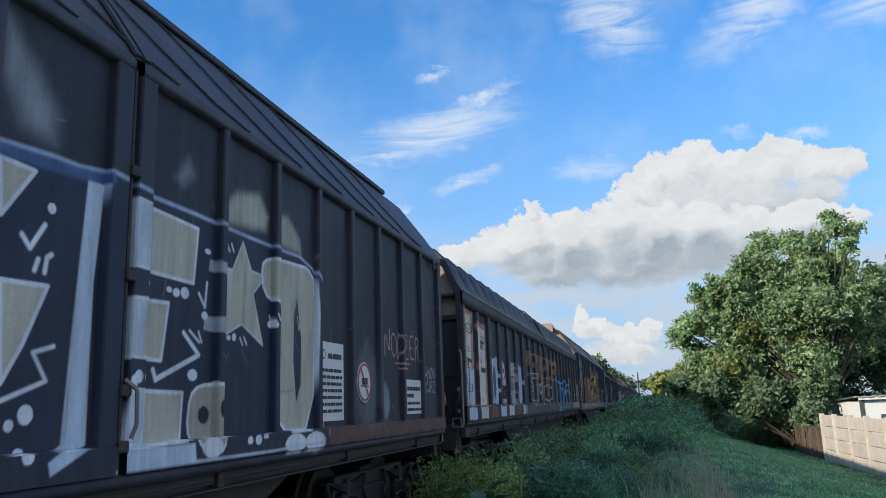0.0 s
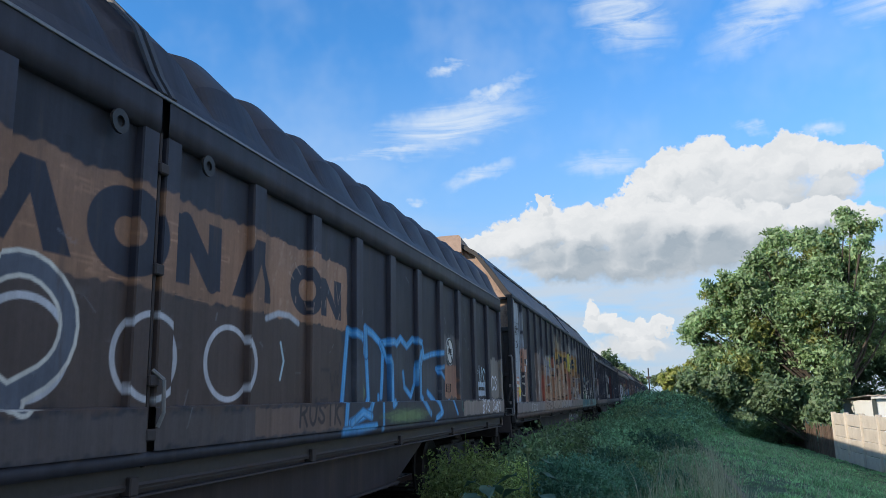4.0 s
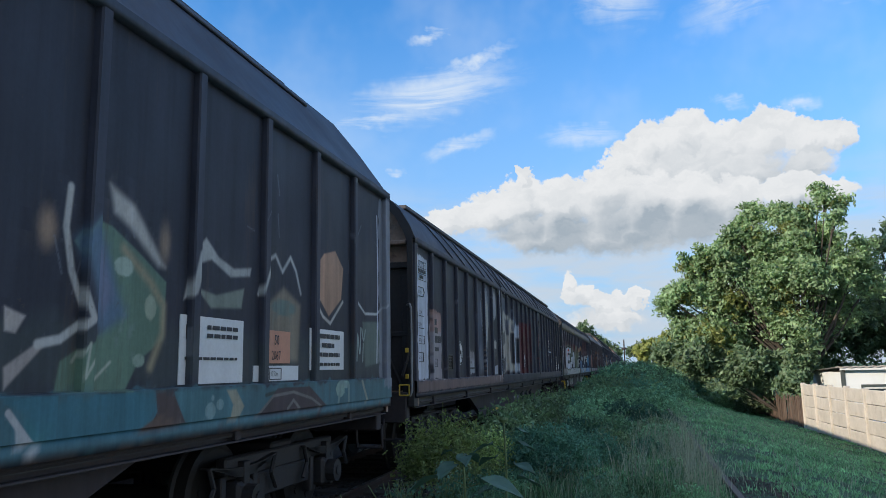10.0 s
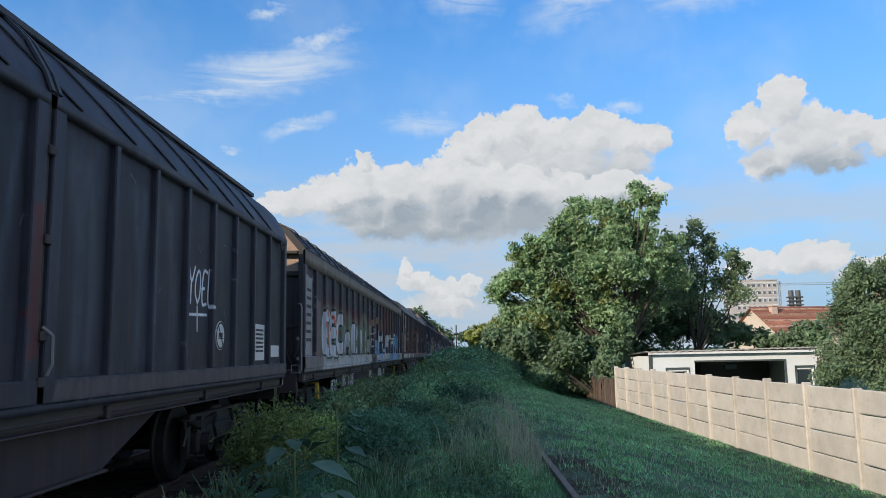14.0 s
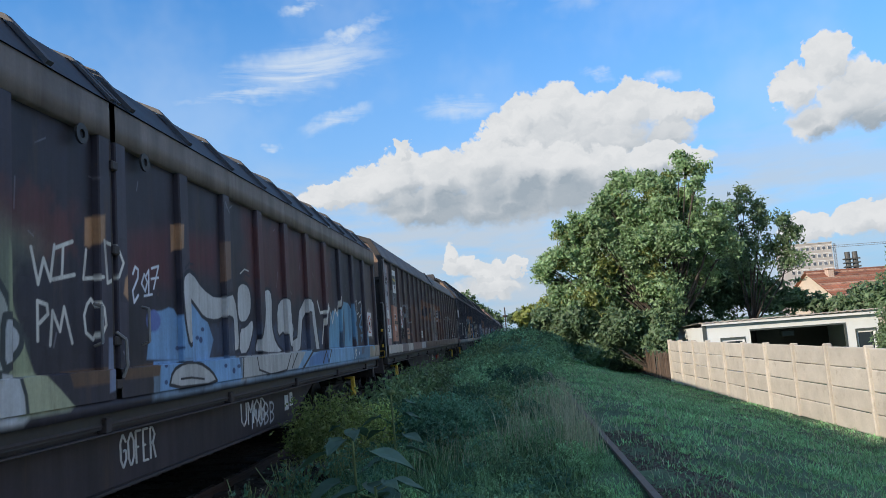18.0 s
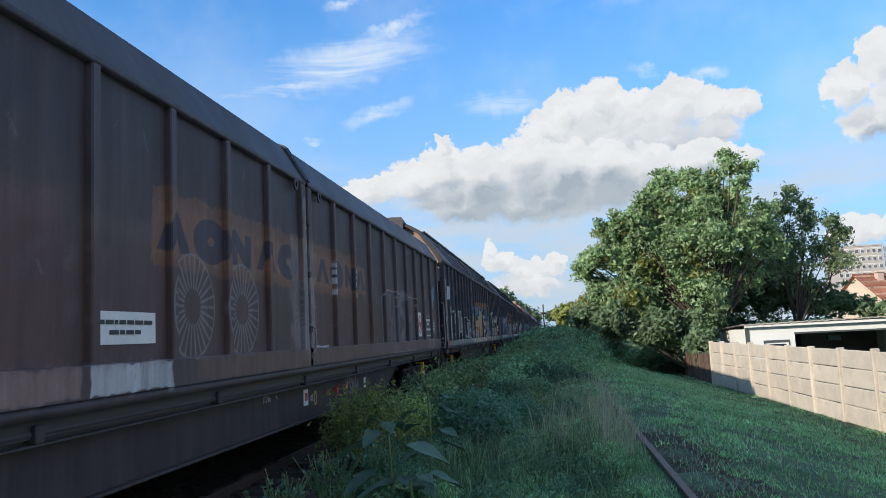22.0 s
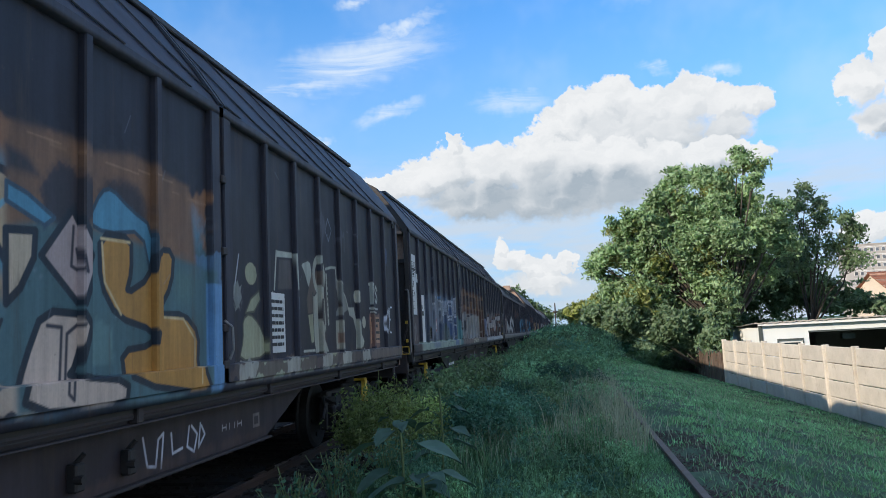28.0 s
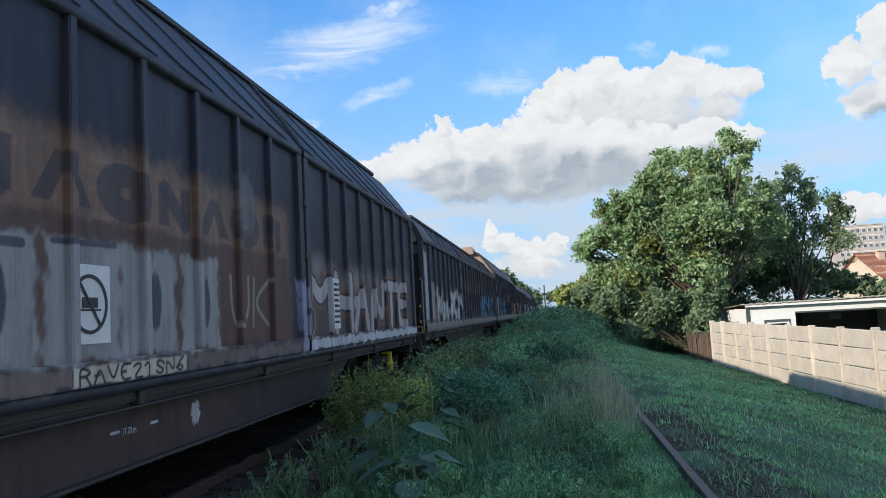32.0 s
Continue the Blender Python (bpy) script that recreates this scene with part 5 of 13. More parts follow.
p.blob(16.21, 1.3, 0.04, 0.03, WHITE, 0.012, 0.05)
p.blob(16.34, 1.3, 0.05, 0.04, WHITE, 0.012, 0.05)
p.blob(16.46, 1.32, 0.04, 0.02, WHITE, 0.012, 0.05)
p.blob(14.03, 1.33, 0.04, 0.04, WHITE, 0.012, 0.05)
p.blob(15.66, 2.66, 0.04, 0.02, WHITE, 0.012, 0.05)
p.blob(15.64, 2.19, 0.04, 0.03, WHITE, 0.012, 0.05)
p.blob(16.63, 2.22, 0.05, 0.03, WHITE, 0.012, 0.05)
p.blob(15.97, 2.06, 0.03, 0.02, WHITE, 0.012, 0.05)
p.blob(16.05, 2.07, 0.03, 0.03, WHITE, 0.012, 0.05)
p.line([(14.93, 2.32), (14.95, 2.28)], 0.02, WHITE, 0.02)
p.line([(15.87, 2.72), (15.90, 2.68)], 0.02, WHITE, 0.02)
p.line([(15.92, 2.77), (15.96, 2.72)], 0.02, WHITE, 0.02)
p.line([(15.99, 2.78), (16.02, 2.73)], 0.02, WHITE, 0.02)
p.line([(16.61, 2.29), (16.65, 2.23)], 0.02, WHITE, 0.02)
p.line([(16.67, 2.31), (16.71, 2.26)], 0.02, WHITE, 0.02)
p.line([(16.14, 2.07), (16.18, 2.02)], 0.02, WHITE, 0.02)
p.line([(16.20, 2.08), (16.24, 2.03)], 0.02, WHITE, 0.02)
p.line([(15.56, 2.34), (15.64, 2.25), (15.66, 2.43)], 0.025, WHITE, 0.02)
p.poly([(14.76, 1.31), (15.47, 1.32), (15.49, 1.20), (14.69, 1.20)], PALE, 0.02)
p.blob(15.69, 1.28, 0.13, 0.07, WHITE, 0.015, 0.05)
p.blob(17.0, 1.24, 0.20, 0.08, WHITE, 0.015, 0.05)
p.blob(17.41, 1.23, 0.22, 0.09, WHITE, 0.015, 0.05)
p.line([(14.69, 1.20), (15.57, 1.20), (15.97, 1.20), (16.58, 1.20), (17.56, 1.22)], 0.02, PALE, 0.02)
p.line([(13.77, 2.87), (14.14, 2.90), (14.32, 2.90), (14.54, 2.93), (14.98, 2.90), (15.48, 2.90), (16.24, 2.89), (16.74, 2.89), (17.19, 2.90), (17.47, 2.83), (17.66, 2.68), (17.71, 1.75), (17.72, 1.29)], 0.03, (0.30, 0.36, 0.44), 0.03)
p.line([(13.77, 2.83), (14.32, 2.86), (14.54, 2.89)], 0.07, (0.07, 0.13, 0.24), 0.04, 0.8)
p.poly([(15.89, 3.08), (16.05, 3.21), (16.42, 3.29), (16.57, 3.13), (16.53, 3.00), (15.90, 2.93)], CREAM, 0.07, 0.9)
p.poly([(16.78, 3.20), (16.95, 3.22), (17.19, 3.06), (17.22, 2.93), (16.79, 2.93)], CREAM, 0.06, 0.8)
p.poly([(13.75, 3.53), (13.94, 3.36), (14.12, 3.15), (14.12, 2.98), (13.90, 3.00), (13.76, 3.25)], GREYW, 0.12, 0.75)
p.poly([(15.24, 3.10), (15.39, 3.29), (15.46, 3.18), (15.33, 3.06)], GREYW, 0.08, 0.5)
p.rect(17.7, 22.0, 1.19, 1.34, RUST, 0.04, 0.05, 0.6)
p.blob(18.95, 1.75, 0.34, 0.45, (0.12, 0.13, 0.13), 0.14, 0.2, 0.8)
p.blob(19.52, 1.58, 0.17, 0.22, GREYW, 0.05, 0.1, 0.6)
p.word("NODZER", 19.55, 2.12, 1.5, 0.32, (0.42, 0.27, 0.23), 0.022, 0.02)
p.line([(19.95, 2.05), (20.55, 2.06)], 0.02, (0.42, 0.27, 0.23))
p.line([(20.05, 1.99), (20.45, 2.0)], 0.02, (0.42, 0.27, 0.23))
p.word("WAOG", 21.25, 1.90, 0.55, 0.16, GREYW, 0.02)
p.word("KJRZ", 21.25, 1.70, 0.55, 0.16, GREYW, 0.02)
p.scratches(12, 22, 1.4, 3.4, 60, GREYW, 0.25)
A = wagon("A", -10.85, p, "dark sliding-wall freight wagon with cream block-letter graffiti", girder=Paint((0.046, 0.037, 0.039), 65))
plate(A, 17.60, 18.22, 1.40, 2.16)
lettering("D", 0.14, (17.68, 1.99), INK, A, HALF - 0.045)
bars(A, [(17.82, 18.15, 2.0, 0.05)] + [(17.66, 18.16, 1.48 + 0.065 * i, 0.03) for i in range(7)], INK)
no_humping(A, 18.82, 1.79, 0.21, False)
plate(A, 20.32, 21.02, 1.42, 1.86)
bars(A, [(20.37, 20.95, 1.72, 0.05), (20.37, 20.66, 1.63, 0.05), (20.37, 20.92, 1.54, 0.035), (20.37, 20.98, 1.46, 0.035)], INK)

# B: white end fields, blue bubble piece
p = Paint(NIGHT, 21)
p.rect(0.13, 1.0, 1.50, 3.19, (0.40, 0.20, 0.13), 0.03, 0.03)
p.rect(0.22, 0.80, 2.10, 3.10, BONE, 0.05, 0.04)
p.rect(0.15, 0.95, 1.52, 2.12, PALE, 0.04, 0.05, 0.95)
p.rect(0.17, 0.34, 1.6, 2.5, (0.07, 0.08, 0.09), 0.05, 0.06, 0.8)
p.line([(0.55, 1.55), (0.58, 2.2), (0.5, 2.3), (0.8, 2.28)], 0.07, (0.05, 0.05, 0.06), 0.02)
p.rect(1.17, 2.16, 1.50, 3.04, (0.36, 0.17, 0.12), 0.03, 0.03)
p.rect(1.19, 2.02, 1.50, 2.94, BONE, 0.03, 0.03)
p.rect(2.42, 3.26, 1.52, 2.44, PALE, 0.03, 0.06, 0.95)
p.blob(2.9, 1.95, 0.16, 0.34, (0.07, 0.09, 0.11), 0.03, 0.2)
p.rect(2.45, 2.75, 2.72, 2.95, (0.25, 0.24, 0.22), 0.02)
p.rect(3.55, 4.20, 1.52, 2.06, PALE, 0.04, 0.05, 0.8)
p.rect(4.55, 5.40, 1.50, 1.80, PALE, 0.04, 0.06, 0.7)
p.rect(4.60, 5.42, 1.74, 2.45, (0.36, 0.36, 0.33), 0.03, 0.03)
p.rect(5.72, 6.46, 1.52, 2.40, PALE, 0.04, 0.08, 0.85)
for i in range(7):
    y = 0.1 + i * 0.98
    p.rect(y + 0.1, y + 0.75, 1.26, 1.47, (PALE, BONE, RUST)[i % 3], 0.02, 0.02, 0.9)
p.rect(6.5, 14.0, 1.25, 1.46, (0.12, 0.10, 0.09), 0.03, 0.03, 0.6)
p.rect(7.9, 14.16, 1.48, 2.22, (0.085, 0.062, 0.052), 0.04, 0.04, 0.95)
livery_band(p, 1.0, 7.4, 12.72, 2.21, 2.86, (0.27, 0.155, 0.095), (0.034, 0.036, 0.048), 7)
p.rect(12.6, 14.22, 2.21, 2.86, (0.30, 0.175, 0.11), 0.02, 0.02)
p.ring(13.24, 2.50, 0.20, 0.16, 0.13, (0.034, 0.036, 0.048), 0.012)
p.poly([(13.53, 2.67), (13.53, 2.31), (13.72, 2.31), (13.72, 2.50), (13.94, 2.30), (14.07, 2.30), (14.07, 2.68), (13.90, 2.68), (13.90, 2.47), (13.70, 2.67)], (0.034, 0.036, 0.048), 0.012)
p.scratches(12.6, 14.2, 2.3, 2.86, 30, (0.42, 0.30, 0.22), 0.4)
for i in range(5):
    p.ring(8.2 + i * 0.95, 1.80, 0.30, 0.26, 0.04, WHITE, 0.012, 0.7)
p.piece("ETO", 8.0, 1.55, 2.6, 0.7, (0.10, 0.11, 0.13), BONE, 0.10, 0.025)
p.line([(12.55, 2.18), (12.75, 2.24), (12.95, 2.24), (13.12, 2.19)], 0.05, (0.42, 0.46, 0.48), 0.03, 0.8)
p.line([(12.80, 2.0), (12.86, 1.85), (12.80, 1.7)], 0.03, (0.36, 0.46, 0.48), 0.015)
p.rect(12.3, 14.0, 1.26, 1.47, (0.155, 0.110, 0.088), 0.02, 0.02)
p.word("RUSTK", 13.05, 1.31, 0.92, 0.20, (0.045, 0.038, 0.04), 0.035, 0.05)
p.line([(13.61, 1.80), (13.80, 1.80), (13.87, 1.60), (13.95, 1.80), (14.0, 1.66), (14.08, 1.98)], 0.03, (0.04, 0.036, 0.04), 0.02, 0.8)
p.rect(14.1, 18.1, 1.27, 2.15, (0.030, 0.040, 0.056), 0.06, 0.06, 0.9)
BRIGHT = (0.09, 0.30, 0.52)
p.poly([(14.3, 2.12), (14.9, 2.18), (15.2, 2.02), (15.9, 2.25), (16.6, 2.2), (17.9, 2.2), (18.3, 1.3), (14.1, 1.3)], (0.055, 0.06, 0.07), 0.06, 0.9)
for y, z, w in ((14.6, 1.75, 0.3), (15.8, 1.9, 0.25), (17.1, 1.75, 0.4)):
    p.blob(y, z, w, 0.22, (0.10, 0.11, 0.12), 0.12, 0.3, 0.5)
for run, w in (([(14.74, 2.28), (14.95, 2.24), (15.18, 2.16), (15.28, 2.06), (15.26, 1.80), (15.22, 1.56)], 0.075), ([(14.05, 1.25), (14.11, 1.55), (14.24, 2.22), (14.50, 2.18), (14.76, 2.0), (14.82, 1.54), (14.72, 1.40), (14.16, 1.30)], 0.075), ([(14.74, 2.28), (14.76, 2.0)], 0.09), ([(14.0, 1.23), (14.9, 1.25)], 0.06), ([(15.13, 1.56), (15.13, 1.21)], 0.05),
               ([(15.22, 2.15), (15.52, 2.19), (15.72, 2.15), (15.92, 2.26), (16.16, 2.17), (16.40, 2.28), (16.69, 2.24)], 0.07), ([(15.26, 2.13), (15.46, 1.93), (15.47, 1.46), (15.55, 1.49)], 0.07),
               ([(16.69, 2.22), (16.64, 2.08), (16.56, 1.95), (16.56, 1.56), (16.97, 1.33)], 0.07), ([(16.01, 1.84), (16.05, 1.67), (16.30, 1.56), (16.45, 1.71), (16.47, 1.90), (16.6, 2.12)], 0.06),
               ([(16.84, 2.21), (16.89, 2.07), (17.26, 2.13), (18.00, 2.20)], 0.06), ([(17.95, 2.16), (17.85, 1.99), (17.45, 1.94), (17.75, 1.80), (18.10, 1.55), (18.40, 1.30)], 0.045), ([(17.04, 1.61), (17.38, 1.48), (17.55, 1.34), (17.24, 1.26)], 0.075),
               ([(14.2, 1.30), (14.5, 1.40), (14.75, 1.35)], 0.07)):
    p.line(run, w + 0.03, (0.05, 0.16, 0.30), 0.015)
    p.line(run, w, BRIGHT, 0.012)
    p.line([(y + 0.02, z - 0.01) for y, z in run], w * 0.3, (0.20, 0.42, 0.55), 0.02, 0.6)
p.blob(14.66, 1.60, 0.05, 0.09, (0.2, 0.3, 0.12), 0.03, 0.3, 0.8)
p.blob(16.0, 1.33, 0.7, 0.07, (0.2, 0.3, 0.12), 0.06, 0.3, 0.7)
p.rect(17.85, 18.66, 1.52, 2.46, (0.13, 0.12, 0.115), 0.05, 0.06, 0.9)
p.rect(17.9, 18.6, 1.54, 2.02, (0.33, 0.18, 0.12), 0.03, 0.04, 0.9)
p.word("WEREL", 18.7, 1.30, 1.2, 0.17, (0.08, 0.16, 0.13), 0.03)
p.rect(19.9, 20.70, 1.56, 1.80, PALE, 0.02, 0.015, 0.9)
p.rect(20.96, 22.05, 1.50, 2.26, (0.22, 0.20, 0.17), 0.03, 0.05, 0.95)
p.rect(18.8, 22.05, 1.26, 1.48, (0.26, 0.22, 0.19), 0.02, 0.02, 0.9)
p.word("BVS", 19.92, 1.66, 0.80, 0.40, (0.46, 0.58, 0.64), 0.032, 0.10)
p.word("BVS", 20.15, 1.27, 0.62, 0.23, WHITE, 0.028, 0.05)
p.word("OCS", 20.98, 1.66, 0.80, 0.28, WHITE, 0.030, 0.05)
p.word("SWAM", 20.98, 1.28, 0.72, 0.22, WHITE, 0.026, 0.02)
p.scratches(0.2, 22, 1.5, 3.1, 60, GREYW, 0.2)
B = wagon("B", 12.64, p, "dark sliding-wall freight wagon with sagging tarpaulin roof and blue bubble graffiti", girder=Paint((0.046, 0.037, 0.039), 66))
framed(B, "61.0 m2", 0.44, 2.78, 0.095, "hex")
framed(B, "21.98m", 0.42, 2.44, 0.095, "line")
framed(B, "23.27m", 0.34, 2.14, 0.095, "none")
framed(B, "27 100 kg", 0.30, 1.74, 0.085)
grid_table(B, 1.24, 2.55, 0.68, 0.24)
lettering("33 RIV", 0.095, (1.24, 2.40), INK, B, HALF - 0.045)
bars(B, [(1.24, 1.62, 2.28, 0.075), (1.22, 1.95, 2.11, 0.09), (1.22, 1.45, 1.99, 0.06)], INK)
framed(B, "15.93m", 1.52, 1.56, 0.06, "none")
no_humping(B, 3.88, 2.22, 0.20, False)
vent(B, 3.70, 1.62)
bars(B, [(4.7, 5.3, 2.1, 0.03)] + [(4.75, 5.2, 1.82 + 0.05 * i, 0.02) for i in range(4)], INK)
no_humping(B, 18.22, 2.22, 0.20, False, INK)
framed(B, "17.7m", 17.98, 1.62, 0.075, "box", INK)
bars(B, [(20.1, 20.55, 1.655, 0.06)], INK)
bm = bmesh.new()
lathe(bm, [(-0.018, 0.31), (0.0, 0.318), (0.018, 0.31), (0.018, 0.288), (0.0, 0.28), (-0.018, 0.288), (-0.018, 0.31)], 32, "y")
box(bm, (-0.29, -0.02, -0.035), (0.29, 0.02, 0.035), 0.006)
bmesh.ops.translate(bm, verts=bm.verts, vec=(0.80, -0.16, 1.62))
rod(bm, (0.80, 0.28, 1.62), (0.80, -0.18, 1.62), 0.03, 10)
part("handbrake_wheel", bm, ORANGE, B, "orange handbrake wheel on the end wall")

# C: amber and grey characters, old band, teal far end
p = Paint((0.036, 0.037, 0.045), 31)
p.rect(0.13, 0.98, 1.42, 3.64, (0.32, 0.35, 0.36), 0.02, 0.02)
p.rect(1.06, 1.99, 2.12, 2.66, (0.36, 0.20, 0.14), 0.03, 0.03)
p.rect(1.06, 1.25, 2.6, 3.5, (0.25, 0.27, 0.28), 0.05, 0.08, 0.8)
p.rect(1.05, 1.6, 2.62, 2.9, (0.25, 0.27, 0.28), 0.06, 0.1, 0.7)
p.rect(1.62, 1.98, 1.42, 2.12, (0.27, 0.17, 0.13), 0.03, 0.03)
p.word("SC", 1.1, 1.55, 0.52, 0.50, BONE, 0.02)
p.rect(3.22, 4.18, 1.42, 2.68, (0.23, 0.18, 0.15), 0.05, 0.08, 0.95)
p.blob(3.7, 1.85, 0.20, 0.40, BONE, 0.03, 0.35, 0.8)
p.blob(3.72, 1.85, 0.10, 0.24, (0.08, 0.08, 0.1), 0.02, 0.4, 0.8)
p.rect(4.20, 11.3, 1.42, 2.30, (0.22, 0.145, 0.10), 0.10, 0.10, 0.95)
p.blob(4.7, 1.75, 0.50, 0.42, (0.30, 0.08, 0.06), 0.10, 0.15, 0.9)
haze_top(p, 4.2, 7.4, 2.42, GREYW, 9, 0.5, 0.28)
haze_top(p, 7.3, 14.0, 2.95, (0.30, 0.29, 0.27), 14, 0.55, 0.18)
p.piece("GYRAE", 5.0, 1.50, 2.2, 0.80, (0.36, 0.24, 0.15), (0.05, 0.04, 0.04), 0.20, 0.03, (0.30, 0.26, 0.20))
p.blob(6.08, 2.50, 0.16, 0.24, LIME, 0.03, 0.15)
p.rect(5.9, 10.7, 1.42, 2.30, (0.25, 0.155, 0.105), 0.08, 0.08, 0.95)
p.rect(7.45, 14.0, 2.30, 3.02, (0.27, 0.16, 0.075), 0.05, 0.06, 0.95)
haze_top(p, 10.8, 14.0, 3.06, (0.34, 0.33, 0.30), 12, 0.7, 0.16)
livery_band(p, 1.0, 7.45, 13.95, 2.46, 2.90, (0.36, 0.235, 0.08), (0.035, 0.045, 0.055), 10)
p.rect(10.8, 11.05, 2.39, 3.0, (0.52, 0.46, 0.14), 0.02)
for y in (12.0, 13.12):
    for z in (2.45, 2.62, 2.78):
        p.rect(y - 0.05, y + 0.04, z, z + 0.10, (0.50, 0.46, 0.22), 0.02, 0.02, 0.9)
CLAY, SAND, MUD = (0.33, 0.185, 0.115), (0.37, 0.305, 0.235), (0.055, 0.055, 0.05)
haze_top(p, 7.3, 9.6, 3.12, (0.30, 0.25, 0.19), 8, 0.7, 0.20)
p.rect(6.9, 7.5, 1.42, 2.3, (0.22, 0.06, 0.05), 0.10, 0.12, 0.7)
p.rect(8.9, 10.7, 1.42, 2.35, (0.26, 0.09, 0.065), 0.14, 0.14, 0.7)
bubble(p, [(6.36, 2.56), (6.44, 2.66), (6.64, 2.70), (6.72, 2.60), (6.58, 2.38), (6.42, 2.42)], (0.38, 0.13, 0.08), (0.22, 0.09, 0.06), 0.03)
p.poly([(6.54, 2.30), (6.75, 2.58), (6.92, 2.74), (7.04, 2.84), (7.10, 2.70), (7.14, 2.30), (6.98, 2.14), (6.66, 2.20)], (0.34, 0.36, 0.31), 0.04)
p.word("WAFC", 6.64, 2.36, 0.42, 0.22, (0.05, 0.15, 0.10), 0.022, 0.1)
p.ring(6.02, 2.55, 0.14, 0.18, 0.03, BLACK)
bubble(p, [(6.0, 2.28), (6.20, 2.16), (6.30, 1.98), (6.26, 1.60), (6.20, 1.44), (5.9, 1.44), (5.86, 2.1)], SAND, MUD, 0.035)
bubble(p, [(6.30, 2.14), (6.48, 2.18), (6.70, 2.08), (6.78, 1.90), (7.0, 1.50), (6.98, 1.43), (6.34, 1.43), (6.42, 1.70)], CLAY, MUD, 0.035)
p.poly([(6.44, 2.14), (6.68, 2.05), (6.76, 1.84), (6.94, 1.62), (6.99, 1.48), (6.86, 1.62), (6.70, 1.66), (6.52, 1.62), (6.40, 1.70), (6.52, 1.88), (6.42, 1.98)], (0.11, 0.125, 0.11), 0.02)
p.line([(6.44, 2.14), (6.54, 1.94), (6.42, 1.70)], 0.03, MUD)
bubble(p, [(6.72, 2.10), (6.90, 2.08), (7.16, 2.10), (7.20, 1.46), (7.02, 1.46), (6.92, 1.74)], SAND, MUD, 0.03)
p.poly([(6.95, 1.90), (7.16, 1.80), (7.18, 1.46), (7.04, 1.46)], (0.33, 0.19, 0.12), 0.06, 0.9)
bubble(p, [(7.40, 1.43), (7.42, 2.30), (7.54, 2.50), (7.68, 2.58), (7.80, 2.40), (7.90, 2.20), (8.16, 1.98), (8.24, 2.32), (8.34, 2.54), (8.46, 2.40), (8.48, 1.46), (8.0, 1.44)], (0.37, 0.275, 0.195), MUD, 0.04)
p.poly([(7.70, 1.43), (7.74, 1.90), (7.80, 2.10), (7.96, 1.80), (7.90, 1.43)], (0.30, 0.15, 0.09), 0.03)
p.line([(7.70, 1.43), (7.76, 2.02), (7.82, 2.12), (7.98, 1.76), (8.06, 1.43)], 0.03, MUD)
bubble(p, [(8.54, 1.47), (8.54, 2.46), (8.66, 2.62), (8.80, 2.68), (8.94, 2.60), (9.10, 2.48), (9.22, 2.30), (9.34, 2.10), (9.30, 1.52)], (0.37, 0.265, 0.185), MUD, 0.035)
for y, z in ((8.66, 2.3), (8.8, 2.45), (8.95, 2.36), (8.7, 2.12), (7.55, 2.38), (7.62, 2.2), (8.36, 2.2), (9.12, 2.2)):
    p.blob(y, z, 0.06, 0.08, (0.33, 0.18, 0.11), 0.03, 0.2, 0.8)
bubble(p, [(9.36, 2.28), (9.60, 2.34), (9.84, 2.20), (10.10, 1.98), (10.34, 1.74), (10.36, 1.46), (9.50, 1.46), (9.46, 1.90)], (0.37, 0.26, 0.185), MUD, 0.035)
p.poly([(9.70, 1.46), (9.78, 1.90), (9.96, 1.70), (9.98, 1.46)], (0.30, 0.12, 0.08), 0.03)
p.poly([(5.27, 2.65), (5.40, 2.68), (5.66, 2.68), (5.69, 2.14), (5.75, 1.99), (5.59, 1.86), (5.30, 1.83), (5.23, 2.07)], (0.27, 0.30, 0.31), 0.05)
p.line([(5.36, 2.63), (5.59, 2.55), (5.59, 2.42)], 0.1, SAND, 0.03)
p.line([(5.33, 2.38), (5.47, 2.39)], 0.03, (0.13, 0.16, 0.19), 0.05, 0.6)
p.line([(5.45, 2.36), (5.60, 2.37)], 0.03, (0.13, 0.16, 0.19), 0.05, 0.6)
p.line([(5.37, 2.24), (5.51, 2.25)], 0.03, (0.13, 0.16, 0.19), 0.05, 0.6)
p.line([(5.51, 2.23), (5.66, 2.24)], 0.03, (0.13, 0.16, 0.19), 0.05, 0.6)
p.line([(5.40, 2.10), (5.54, 2.10)], 0.03, (0.13, 0.16, 0.19), 0.05, 0.6)
bubble(p, [(5.24, 1.71), (5.58, 1.87), (5.84, 1.79), (6.23, 1.62), (6.28, 1.41), (5.27, 1.44)], (0.37, 0.27, 0.19), MUD, 0.03)
p.blob(5.44, 2.0, 0.10, 0.12, (0.23, 0.12, 0.075), 0.03, 0.12, 0.85)
p.blob(5.4, 1.72, 0.12, 0.11, (0.23, 0.12, 0.075), 0.03, 0.12, 0.85)
p.blob(5.95, 1.56, 0.17, 0.09, (0.23, 0.12, 0.075), 0.03, 0.12, 0.85)
p.blob(5.62, 1.49, 0.08, 0.04, (0.23, 0.12, 0.075), 0.03, 0.12, 0.85)
p.blob(5.37, 1.6, 0.04, 0.03, (0.23, 0.12, 0.075), 0.03, 0.12, 0.85)
p.blob(6.54, 1.44, 0.08, 0.03, (0.23, 0.12, 0.075), 0.03, 0.12, 0.85)
bubble(p, [(5.75, 2.34), (5.82, 2.25), (5.90, 1.87), (5.77, 1.84), (5.77, 2.12)], (0.35, 0.15, 0.10), (0.20, 0.09, 0.06), 0.02)
